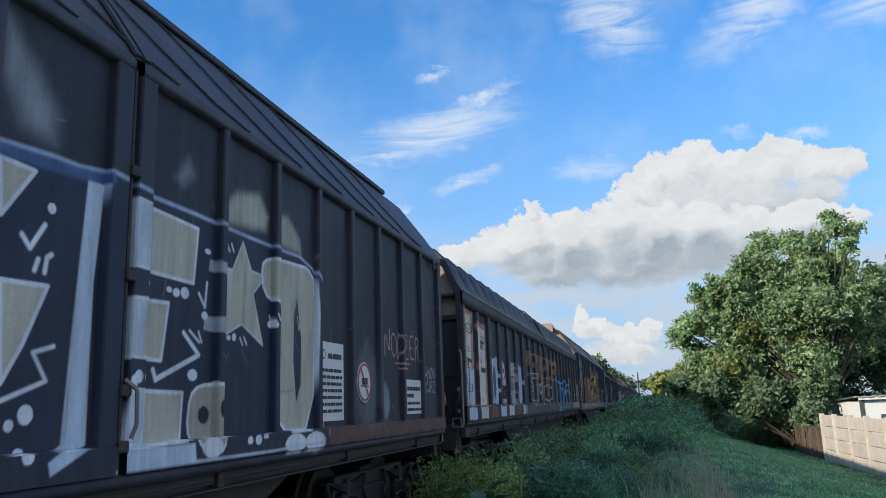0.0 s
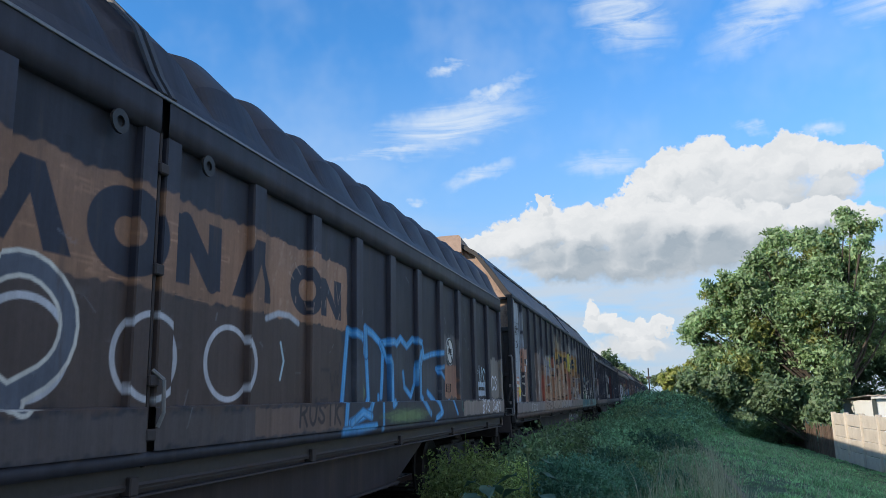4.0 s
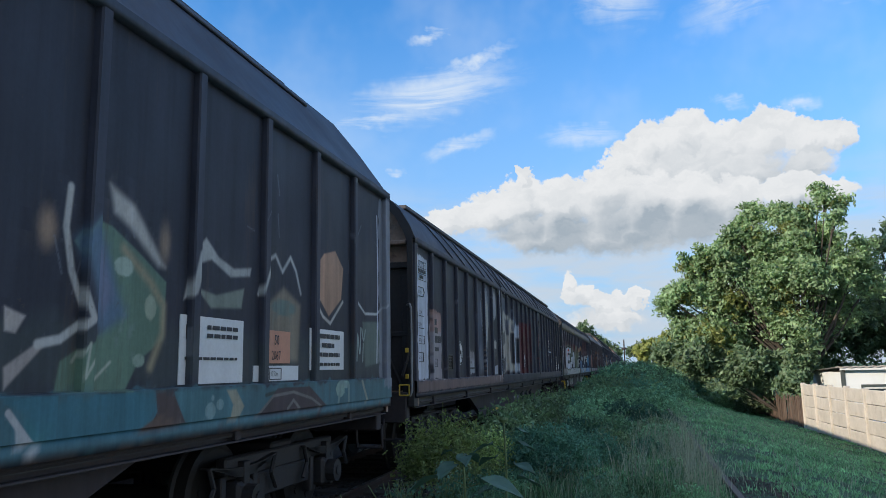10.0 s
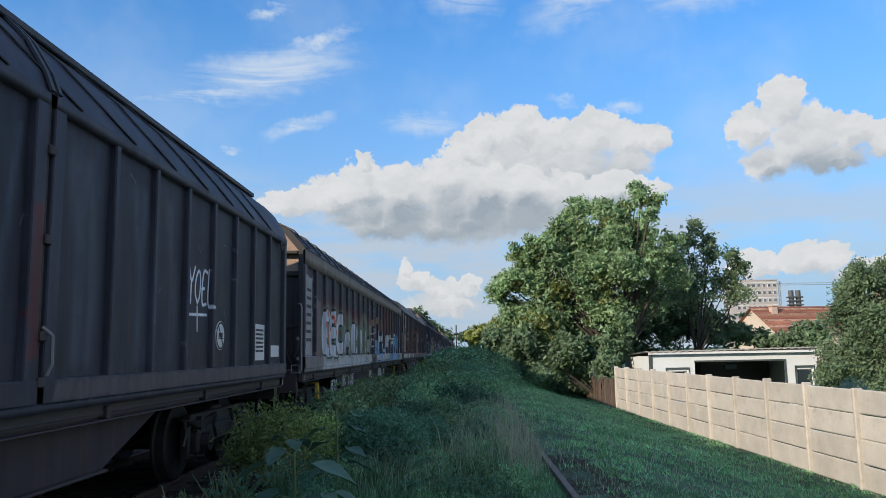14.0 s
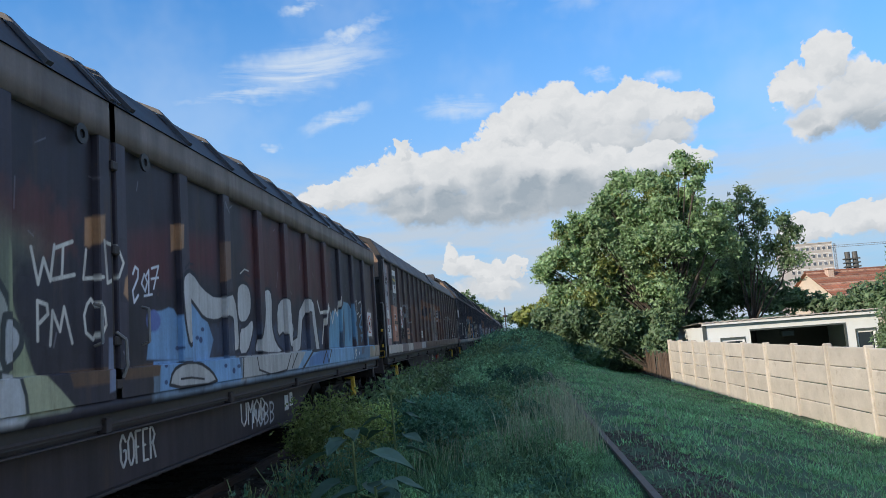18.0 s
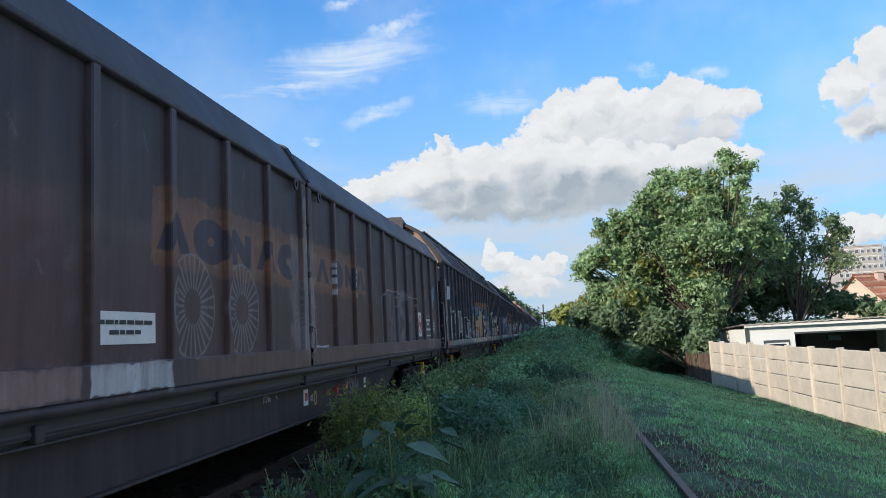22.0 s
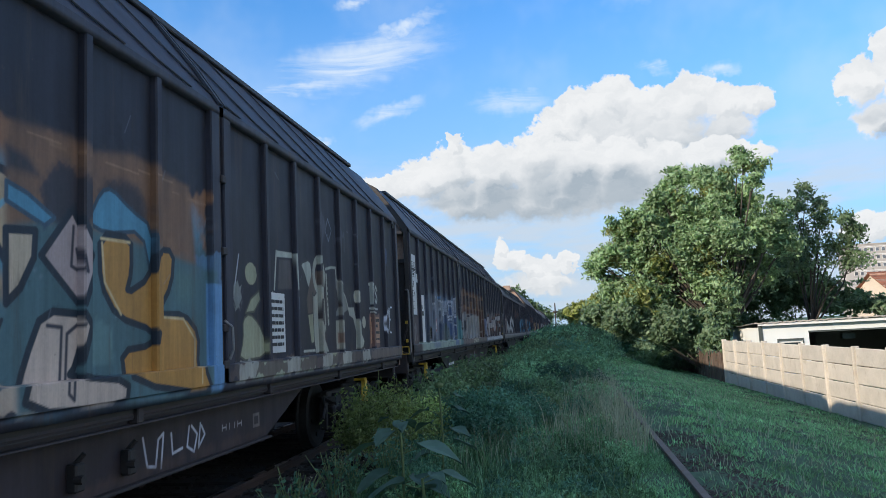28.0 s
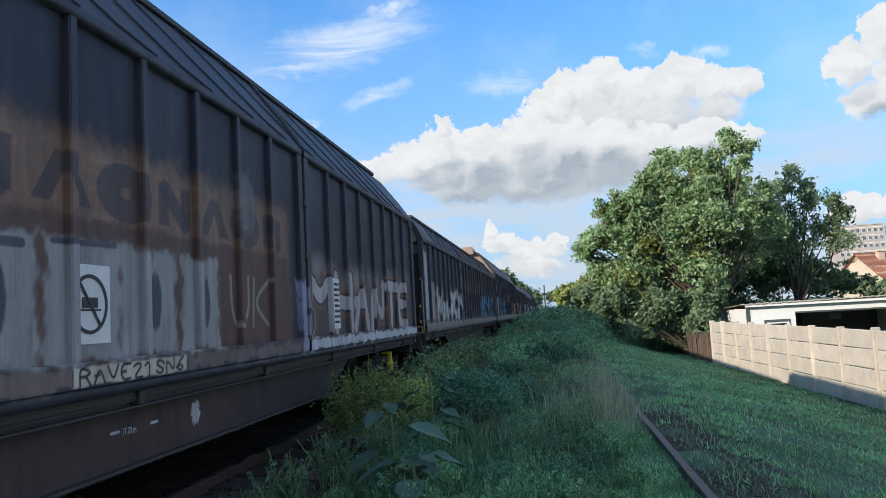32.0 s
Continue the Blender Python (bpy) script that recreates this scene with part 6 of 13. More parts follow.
bubble(p, [(5.87, 2.40), (5.98, 2.35), (6.12, 2.30), (6.21, 2.21), (6.26, 2.00), (6.19, 1.79), (6.09, 1.74), (5.97, 1.88), (5.88, 2.16)], SAND, MUD, 0.03)
p.blob(5.98, 2.2, 0.05, 0.07, CLAY, 0.03, 0.1)
p.blob(6.16, 2.01, 0.08, 0.07, CLAY, 0.03, 0.1)
bubble(p, [(5.85, 2.68), (5.95, 2.72), (6.12, 2.67), (6.25, 2.53), (6.27, 2.38), (6.14, 2.33), (5.97, 2.45), (5.86, 2.58)], (0.36, 0.36, 0.07), (0.12, 0.14, 0.06), 0.03)
p.poly([(5.92, 2.53), (6.01, 2.62), (6.06, 2.58), (6.00, 2.52), (6.08, 2.49), (6.01, 2.46)], (0.05, 0.07, 0.08), 0.015)
p.blob(6.08, 2.67, 0.01, 0.01, (0.10, 0.11, 0.05), 0.01, 0)
p.blob(6.11, 2.62, 0.01, 0.02, (0.10, 0.11, 0.05), 0.01, 0)
p.blob(6.14, 2.57, 0.02, 0.01, (0.10, 0.11, 0.05), 0.01, 0)
p.blob(6.16, 2.52, 0.01, 0.02, (0.10, 0.11, 0.05), 0.01, 0)
p.blob(6.19, 2.48, 0.02, 0.02, (0.10, 0.11, 0.05), 0.01, 0)
p.blob(6.22, 2.43, 0.02, 0.01, (0.10, 0.11, 0.05), 0.01, 0)
bubble(p, [(6.46, 2.62), (6.73, 2.74), (6.84, 2.64), (6.71, 2.44), (6.55, 2.39)], (0.38, 0.14, 0.09), (0.24, 0.09, 0.06), 0.025)
p.line([(6.56, 2.59), (6.66, 2.67), (6.74, 2.58), (6.61, 2.48)], 0.03, (0.44, 0.24, 0.17), 0.02)
p.poly([(6.65, 2.35), (6.88, 2.63), (7.10, 2.78), (7.22, 2.48), (7.30, 2.32), (7.18, 2.09), (6.80, 2.17)], (0.34, 0.36, 0.31), 0.04)
bubble(p, [(6.42, 2.13), (6.51, 2.14), (6.77, 2.11), (7.35, 2.06), (7.35, 1.81), (7.48, 1.43), (6.51, 1.42), (6.44, 1.76)], CLAY, MUD, 0.03)
p.poly([(6.55, 2.07), (6.77, 2.12), (7.10, 1.63), (7.20, 1.43), (6.92, 1.63), (6.62, 1.74)], (0.10, 0.115, 0.10), 0.03)
p.line([(6.63, 2.00), (6.82, 2.00)], 0.012, MUD, 0.02)
p.line([(6.71, 1.94), (6.89, 1.92)], 0.012, MUD, 0.02)
p.line([(6.80, 1.87), (6.97, 1.85)], 0.012, MUD, 0.02)
p.line([(6.89, 1.81), (7.05, 1.77)], 0.012, MUD, 0.02)
p.line([(6.98, 1.74), (7.13, 1.69)], 0.012, MUD, 0.02)
bubble(p, [(6.78, 2.10), (7.19, 2.00), (7.25, 1.55), (7.12, 1.63)], SAND, MUD, 0.025)
bubble(p, [(6.55, 1.68), (6.80, 1.74), (7.05, 1.63), (7.17, 1.43), (6.57, 1.44)], (0.36, 0.25, 0.17), MUD, 0.025)
bubble(p, [(7.57, 1.42), (7.57, 1.99), (7.63, 2.50), (7.77, 2.58), (7.99, 2.31), (8.16, 2.04), (8.50, 2.04), (8.50, 1.41)], (0.37, 0.275, 0.195), MUD, 0.03)
p.line([(8.16, 2.04), (8.05, 1.65), (8.14, 1.41)], 0.03, MUD, 0.02)
p.blob(7.69, 2.28, 0.07, 0.09, (0.27, 0.14, 0.09), 0.03, 0.15, 0.8)
p.blob(7.82, 1.83, 0.07, 0.09, (0.27, 0.14, 0.09), 0.03, 0.15, 0.8)
p.blob(8.29, 1.75, 0.09, 0.10, (0.27, 0.14, 0.09), 0.03, 0.15, 0.8)
p.blob(7.93, 1.56, 0.08, 0.09, (0.27, 0.14, 0.09), 0.03, 0.15, 0.8)
bubble(p, [(8.71, 2.29), (8.94, 2.68), (9.31, 2.76), (9.69, 2.51), (9.82, 1.39), (8.81, 1.40)], (0.36, 0.27, 0.20), MUD, 0.03)
bubble(p, [(9.87, 1.98), (10.27, 2.20), (10.76, 1.86), (10.85, 1.40), (10.02, 1.38)], (0.37, 0.25, 0.17), MUD, 0.03)
p.poly([(8.79, 2.57), (8.98, 2.77), (9.34, 2.82), (9.66, 2.63), (9.35, 2.65), (9.06, 2.61)], (0.32, 0.14, 0.09), 0.03, 0.8)
p.poly([(9.83, 2.35), (10.76, 2.27), (10.97, 1.97), (10.27, 2.29)], (0.32, 0.10, 0.07), 0.03, 0.9)
p.poly([(7.56, 3.26), (7.83, 3.29), (8.04, 3.24), (8.51, 3.22), (8.61, 3.03), (7.57, 3.00)], (0.30, 0.24, 0.16), 0.06, 0.9)
p.poly([(5.44, 1.33), (5.62, 1.35), (5.69, 1.28), (5.67, 1.19), (5.55, 1.17), (5.65, 1.24)], (0.05, 0.065, 0.065), 0.02)
p.poly([(5.83, 1.36), (6.07, 1.35), (6.14, 1.12), (5.97, 1.10), (5.85, 1.21)], (0.30, 0.12, 0.08), 0.04, 0.8)
p.poly([(5.20, 1.25), (5.41, 1.27), (5.35, 1.16), (5.21, 1.15)], (0.33, 0.14, 0.09), 0.03, 0.8)
p.blob(8.06, 2.70, 0.22, 0.20, (0.36, 0.29, 0.10), 0.02, 0.08)
p.ring(8.06, 2.70, 0.22, 0.20, 0.02, BLACK)
p.ring(8.06, 2.70, 0.10, 0.09, 0.018, BLACK)
p.ring(8.07, 2.70, 0.04, 0.035, 0.016, BLACK)
p.rect(11.0, 14.1, 1.42, 2.42, (0.20, 0.12, 0.08), 0.08, 0.05, 0.95)
GR = (0.20, 0.205, 0.21)
p.rect(11.0, 15.1, 1.42, 2.36, (0.20, 0.115, 0.075), 0.08, 0.08, 0.9)
p.poly([(10.04, 2.32), (10.37, 2.34), (10.82, 2.40), (10.95, 1.25), (10.64, 1.23), (10.63, 1.65), (10.49, 1.95), (10.28, 2.10), (10.05, 2.15)], (0.30, 0.13, 0.095), 0.06, 0.9)
bubble(p, [(10.06, 2.13), (10.28, 2.07), (10.48, 1.91), (10.58, 1.71), (10.57, 1.54), (10.49, 1.41), (10.13, 1.40)], (0.42, 0.34, 0.26), (0.07, 0.09, 0.085), 0.05)
p.line([(10.11, 1.88), (10.27, 1.82), (10.38, 1.68), (10.35, 1.44)], 0.12, (0.28, 0.16, 0.10), 0.04)
p.poly([(10.10, 1.72), (10.24, 1.69), (10.23, 1.44), (10.13, 1.43)], (0.36, 0.25, 0.17), 0.05)
p.line([(10.51, 1.87), (10.59, 1.68), (10.58, 1.51)], 0.05, WHITE, 0.02)
p.poly([(10.13, 1.40), (10.48, 1.41), (10.28, 1.27), (10.14, 1.24)], (0.40, 0.40, 0.38), 0.03)
p.line([(10.60, 1.68), (10.59, 1.49), (10.49, 1.36), (10.29, 1.23), (10.15, 1.19)], 0.07, (0.055, 0.085, 0.085), 0.02)
p.line([(10.20, 2.35), (10.32, 2.30), (10.26, 2.28)], 0.02, (0.12, 0.10, 0.09), 0.02)
p.line([(10.34, 2.35), (10.32, 2.26), (10.38, 2.30)], 0.02, (0.12, 0.10, 0.09), 0.02)
p.poly([(10.91, 2.33), (11.25, 2.38), (11.18, 2.02), (11.09, 1.74), (10.98, 1.74)], (0.27, 0.155, 0.075), 0.08, 0.7)
p.poly([(11.62, 2.45), (11.96, 2.46), (11.97, 2.29), (11.79, 2.33)], (0.27, 0.155, 0.075), 0.08, 0.7)
p.poly([(11.96, 2.50), (13.21, 2.66), (13.16, 2.38), (12.02, 2.27)], (0.27, 0.155, 0.075), 0.08, 0.7)
p.poly([(11.11, 1.47), (11.15, 1.95), (11.33, 2.20), (11.63, 2.34), (11.88, 2.30), (11.99, 2.02), (12.03, 1.44)], (0.12, 0.07, 0.05), 0.06, 0.6)
p.blob(11.53, 2.37, 0.08, 0.06, (0.36, 0.23, 0.12), 0.03, 0.15, 0.6)
p.blob(11.84, 2.39, 0.08, 0.05, (0.36, 0.23, 0.12), 0.03, 0.15, 0.6)
p.blob(12.25, 2.32, 0.08, 0.05, (0.36, 0.23, 0.12), 0.03, 0.15, 0.6)
p.blob(12.81, 2.42, 0.09, 0.05, (0.36, 0.23, 0.12), 0.03, 0.15, 0.6)
p.blob(11.33, 2.25, 0.07, 0.05, (0.36, 0.23, 0.12), 0.03, 0.15, 0.6)
p.blob(11.25, 2.13, 0.06, 0.05, (0.36, 0.23, 0.12), 0.03, 0.15, 0.6)
p.poly([(11.12, 1.87), (11.18, 1.99), (11.30, 2.16), (11.51, 2.28), (11.71, 2.32), (11.86, 2.26), (11.92, 2.04), (11.72, 1.85), (11.56, 1.97), (11.47, 1.91), (11.44, 1.82)], (0.185, 0.185, 0.18), 0.02)
p.line([(11.11, 1.68), (11.15, 1.91), (11.30, 2.17), (11.55, 2.31), (11.76, 2.33), (11.92, 2.22)], 0.05, (0.05, 0.04, 0.035), 0.02)
p.line([(11.59, 2.29), (11.73, 2.31), (11.86, 2.24), (11.91, 2.06)], 0.022, (0.40, 0.38, 0.34), 0.012)
p.poly([(11.12, 1.68), (11.19, 1.83), (11.40, 1.80), (11.38, 1.48), (11.13, 1.47)], (0.19, 0.18, 0.145), 0.02)
p.line([(11.21, 1.83), (11.40, 1.80), (11.38, 1.44)], 0.02, (0.40, 0.38, 0.34), 0.012)
p.line([(11.17, 1.85), (11.48, 1.83)], 0.04, BLACK, 0.012)
p.line([(11.14, 1.46), (11.39, 1.47)], 0.05, (0.38, 0.36, 0.32), 0.012)
p.poly([(11.44, 1.79), (11.58, 1.95), (11.74, 1.84), (11.59, 1.46), (11.42, 1.46)], (0.32, 0.165, 0.065), 0.04)
p.poly([(11.54, 1.87), (11.61, 1.85), (11.52, 1.48), (11.46, 1.48)], (0.36, 0.23, 0.11), 0.05, 0.8)
p.line([(11.44, 1.81), (11.56, 1.97), (11.73, 1.84)], 0.04, (0.05, 0.04, 0.035), 0.02)
p.poly([(11.74, 1.82), (11.95, 2.02), (12.01, 1.45), (11.61, 1.45)], (0.20, 0.175, 0.15), 0.03)
p.line([(11.61, 1.45), (11.78, 1.76), (11.97, 1.97)], 0.022, (0.40, 0.38, 0.34), 0.012)
p.line([(11.69, 1.45), (11.85, 1.75), (11.98, 1.90)], 0.03, (0.05, 0.04, 0.035), 0.02)
p.line([(11.38, 2.21), (11.47, 2.00)], 0.028, BLACK, 0.012)
p.line([(11.51, 2.26), (11.43, 2.10), (11.56, 2.01)], 0.028, BLACK, 0.012)
p.line([(11.57, 2.17), (11.62, 2.03), (11.66, 2.19)], 0.026, BLACK, 0.012)
p.line([(11.69, 1.97), (11.69, 2.18), (11.77, 2.08), (11.80, 2.25), (11.87, 1.98)], 0.026, BLACK, 0.012)
p.poly([(12.21, 2.17), (12.38, 2.31), (12.47, 2.19), (12.65, 2.32), (12.88, 2.15), (12.79, 2.05), (12.87, 1.96), (12.68, 1.81), (12.54, 1.84), (12.46, 1.73), (12.29, 1.79), (12.37, 1.98), (12.22, 2.07)], (0.185, 0.185, 0.18), 0.02)
p.line([(12.65, 2.32), (12.88, 2.15), (12.79, 2.05), (12.87, 1.96), (12.69, 1.83)], 0.022, (0.40, 0.38, 0.34), 0.012)
p.line([(12.38, 2.32), (12.49, 2.18)], 0.022, (0.40, 0.38, 0.34), 0.012)
p.line([(12.22, 2.07), (12.37, 1.98), (12.29, 1.79), (12.46, 1.73), (12.54, 1.84)], 0.03, (0.05, 0.04, 0.035), 0.02)
p.line([(12.23, 2.17), (12.30, 2.13), (12.47, 2.21), (12.42, 2.00)], 0.03, BLACK, 0.012)
p.line([(12.62, 2.16), (12.50, 1.97), (12.68, 1.96)], 0.03, BLACK, 0.012)
p.line([(12.69, 2.09), (12.65, 1.88)], 0.03, BLACK, 0.012)
p.poly([(12.01, 1.68), (12.20, 2.00), (12.25, 1.89), (12.26, 1.47), (12.03, 1.45)], (0.155, 0.145, 0.135), 0.03)
p.line([(12.11, 2.04), (12.22, 1.98), (12.27, 1.82), (12.25, 1.50)], 0.022, (0.40, 0.38, 0.34), 0.012)
p.poly([(12.31, 1.76), (12.49, 1.72), (12.48, 1.46), (12.31, 1.44)], (0.21, 0.18, 0.15), 0.02)
p.line([(12.31, 1.78), (12.49, 1.73)], 0.02, (0.40, 0.38, 0.34), 0.012)
p.poly([(12.48, 1.72), (12.64, 1.70), (12.59, 1.44), (12.49, 1.44)], (0.32, 0.165, 0.065), 0.03)
p.line([(12.52, 1.71), (12.52, 1.44)], 0.03, (0.05, 0.04, 0.035), 0.02)
p.poly([(12.64, 1.72), (13.04, 1.73), (13.05, 1.43), (12.56, 1.43)], (0.32, 0.28, 0.24), 0.02)
p.line([(12.71, 1.67), (12.71, 1.45)], 0.02, (0.38, 0.36, 0.33), 0.02, 0.6)
p.line([(12.82, 1.67), (12.82, 1.45)], 0.02, (0.38, 0.36, 0.33), 0.02, 0.6)
p.line([(12.91, 1.67), (12.91, 1.45)], 0.02, (0.38, 0.36, 0.33), 0.02, 0.6)
p.blob(12.33, 1.48, 0.09, 0.04, (0.30, 0.28, 0.25), 0.02, 0.1)
arch(p, [(13.55, 2.12), (13.28, 2.10), (13.24, 1.75), (13.32, 1.55)], 0.17, GR, BONE, 0.018)
p.poly([(13.45, 2.18), (13.62, 2.35), (13.96, 2.20), (14.02, 1.9), (13.96, 1.45), (13.7, 1.5), (13.72, 1.9)], GR, 0.015)
p.line([(13.45, 2.18), (13.62, 2.35), (13.96, 2.20), (14.02, 1.9), (13.98, 1.45)], 0.025, BONE)
p.blob(13.6, 1.50, 0.18, 0.12, (0.34, 0.33, 0.31), 0.02, 0.05)
arch(p, [(14.18, 1.45), (14.16, 2.05), (14.30, 2.20), (14.52, 2.10), (14.60, 1.75)], 0.14, (0.13, 0.135, 0.14), BONE, 0.016)
p.line([(14.55, 2.30), (14.80, 2.10), (14.98, 1.75), (15.02, 1.48)], 0.09, (0.34, 0.20, 0.12), 0.03)
p.blob(14.5, 1.52, 0.22, 0.12, (0.36, 0.36, 0.34), 0.02, 0.2)
p.word("YO", 13.5, 1.85, 0.4, 0.22, BLACK, 0.025)
p.rect(4.2, 11.0, 1.19, 1.41, (0.32, 0.31, 0.29), 0.03, 0.06, 0.8)
p.rect(4.3, 8.0, 1.19, 1.41, (0.27, 0.21, 0.165), 0.06, 0.06, 0.8)
for y, z, w in ((6.4, 1.30, 0.5), (7.5, 1.33, 0.7), (8.9, 1.28, 0.6), (9.7, 1.32, 0.35)):
    p.blob(y, z, w * 0.5, 0.07, (0.34, 0.29, 0.24), 0.04, 0.35, 0.7)
    p.line([(y - w * 0.5, 1.20), (y, 1.27), (y + w * 0.5, 1.40)], 0.03, MUD)
for y in (11.15, 11.32, 11.62, 11.78):
    p.line([(y, 1.21), (y + 0.03, 1.40)], 0.018, BONE, 0.012, 0.8)
p.line([(11.82, 1.22), (11.86, 1.40)], 0.06, (0.36, 0.20, 0.09), 0.02, 0.9)
p.word("KMWZ", 4.6, 1.22, 1.6, 0.17, BLACK, 0.03)
p.rect(0.1, 4.2, 1.19, 1.41, (0.24, 0.21, 0.19), 0.03, 0.03, 0.85)
p.word("ESCO", 2.1, 1.20, 0.9, 0.17, (0.42, 0.40, 0.38), 0.025)
p.rect(11.0, 15.3, 1.19, 1.41, (0.24, 0.21, 0.18), 0.03, 0.03, 0.85)
p.rect(0.05, 22.05, 1.07, 1.19, (0.14, 0.095, 0.075), 0.02, 0.03, 0.8)
# thin brown tint over the old pictures, then spots of grime and overspray
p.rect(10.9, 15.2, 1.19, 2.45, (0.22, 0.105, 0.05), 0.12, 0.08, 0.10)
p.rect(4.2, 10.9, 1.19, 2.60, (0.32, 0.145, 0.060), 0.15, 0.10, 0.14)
grime = random.Random(9)
for _ in range(46):
    y, z = grime.uniform(11.0, 15.0), grime.uniform(1.5, 2.5)
    p.blob(y, z, grime.uniform(0.04, 0.16), grime.uniform(0.06, 0.22), grime.choice([(0.30, 0.17, 0.09), (0.10, 0.065, 0.05), (0.22, 0.12, 0.07), (0.33, 0.22, 0.12)]), 0.08, 0.3, 0.28)
for y in (11.2, 11.35, 11.75, 12.2, 12.95, 13.2, 13.8):
    p.blob(y, 2.36, 0.07, 0.09, (0.36, 0.24, 0.12), 0.03, 0.2, 0.55)
p.rect(15.2, 22.05, 1.10, 1.41, (0.07, 0.15, 0.16), 0.03, 0.04, 0.95)
p.rect(15.6, 21.8, 1.42, 1.80, (0.055, 0.065, 0.06), 0.10, 0.08, 0.7)
p.poly([(16.01, 1.85), (16.15, 1.81), (16.09, 1.72), (16.02, 1.73)], (0.36, 0.32, 0.27), 0.03)
p.poly([(16.03, 1.55), (16.28, 1.70), (16.33, 1.70), (16.04, 1.44)], (0.30, 0.26, 0.22), 0.03)
p.poly([(16.47, 2.25), (16.61, 2.41), (16.78, 2.39), (17.04, 2.27), (17.35, 2.11), (17.34, 1.73), (17.09, 1.59), (16.96, 1.40), (16.38, 1.42), (16.41, 1.58), (16.69, 1.73), (16.88, 1.85)], (0.12, 0.185, 0.125), 0.03)
p.poly([(16.48, 2.27), (16.61, 2.41), (16.74, 2.28), (16.87, 1.99), (16.95, 1.86), (16.71, 1.74), (16.59, 2.03)], (0.10, 0.15, 0.19), 0.06)
p.poly([(16.63, 2.19), (16.70, 2.24), (16.82, 1.98), (16.73, 1.84)], (0.17, 0.17, 0.22), 0.05, 0.7)
p.line([(16.90, 2.27), (17.18, 2.09), (17.33, 1.95), (17.33, 1.77), (17.21, 1.55)], 0.05, (0.30, 0.25, 0.15), 0.05)
p.blob(16.91, 2.16, 0.09, 0.06, (0.28, 0.34, 0.26), 0.02, 0.08)
p.blob(17.19, 1.93, 0.06, 0.08, (0.28, 0.32, 0.22), 0.02, 0.08)
p.blob(17.09, 1.59, 0.06, 0.04, (0.24, 0.30, 0.22), 0.02, 0.08)
p.line([(16.42, 2.55), (16.40, 2.32), (16.46, 2.08), (16.60, 1.82), (16.40, 1.70), (16.24, 1.67)], 0.05, (0.38, 0.37, 0.32), 0.03)
p.poly([(16.75, 2.64), (16.99, 2.55), (17.33, 2.21), (17.25, 2.21), (16.94, 2.42), (16.80, 2.48)], (0.40, 0.38, 0.32), 0.05)
p.blob(16.26, 2.29, 0.06, 0.10, (0.30, 0.21, 0.14), 0.06, 0.08)
p.blob(17.32, 2.37, 0.05, 0.11, (0.26, 0.19, 0.13), 0.06, 0.08)
p.line([(16.50, 1.58), (16.58, 1.68), (16.55, 1.49), (16.67, 1.65), (16.66, 1.46), (16.82, 1.58)], 0.02, (0.30, 0.32, 0.24), 0.02)
p.poly([(17.56, 2.01), (17.67, 2.36), (17.83, 2.49), (18.01, 2.37), (18.24, 2.31), (18.52, 2.35), (18.50, 2.28), (18.19, 2.24), (17.91, 2.34), (17.75, 2.29), (17.65, 2.06)], (0.33, 0.33, 0.29), 0.04)
p.poly([(17.72, 2.11), (17.99, 2.08), (18.41, 2.17), (18.37, 2.01), (17.92, 1.98)], (0.20, 0.22, 0.17), 0.04)
p.line([(18.65, 2.15), (18.81, 2.45), (18.96, 2.52), (19.10, 2.39), (19.26, 2.54), (19.38, 2.43), (19.49, 2.23)], 0.035, (0.35, 0.35, 0.31), 0.04)
p.poly([(18.81, 2.07), (19.13, 2.25), (19.49, 2.12), (19.44, 1.60), (18.83, 1.60)], (0.20, 0.17, 0.12), 0.05)
p.blob(19.13, 2.07, 0.25, 0.07, (0.13, 0.17, 0.14), 0.03, 0.08)
p.poly([(19.85, 2.54), (20.05, 2.69), (20.35, 2.76), (20.58, 2.60), (20.52, 2.26), (20.18, 2.06), (19.91, 2.24)], (0.36, 0.22, 0.14), 0.03)
p.line([(19.83, 2.20), (20.03, 2.05), (20.22, 1.99), (20.57, 2.24)], 0.035, (0.38, 0.36, 0.31), 0.025)
p.line([(21.04, 2.27), (21.28, 2.16), (21.69, 2.18), (22.02, 2.32), (22.13, 3.20)], 0.03, (0.36, 0.37, 0.34), 0.025)
p.poly([(21.19, 2.06), (21.79, 2.09), (21.92, 1.61), (21.28, 1.55)], (0.11, 0.135, 0.11), 0.04)
p.poly([(16.09, 1.36), (17.15, 1.40), (17.19, 1.30), (16.90, 1.19), (16.14, 1.17)], (0.055, 0.16, 0.165), 0.03)
p.blob(17.88, 1.23, 0.13, 0.06, (0.24, 0.33, 0.26), 0.02, 0.1)
p.blob(17.82, 1.28, 0.07, 0.04, (0.24, 0.33, 0.26), 0.02, 0.1)
p.blob(18.16, 1.25, 0.13, 0.10, (0.24, 0.33, 0.26), 0.02, 0.1)
p.blob(20.34, 1.32, 0.12, 0.08, (0.24, 0.33, 0.26), 0.02, 0.1)
p.blob(20.49, 1.37, 0.10, 0.04, (0.24, 0.33, 0.26), 0.02, 0.1)
p.line([(18.69, 1.32), (19.05, 1.36), (19.39, 1.35), (19.70, 1.22)], 0.03, (0.05, 0.07, 0.06), 0.02)
p.poly([(16.06, 1.25), (16.21, 1.16), (16.14, 1.14), (16.07, 1.17)], (0.34, 0.36, 0.33), 0.03)
p.word("MNY", 20.85, 1.62, 0.45, 0.36, (0.24, 0.28, 0.24), 0.03)
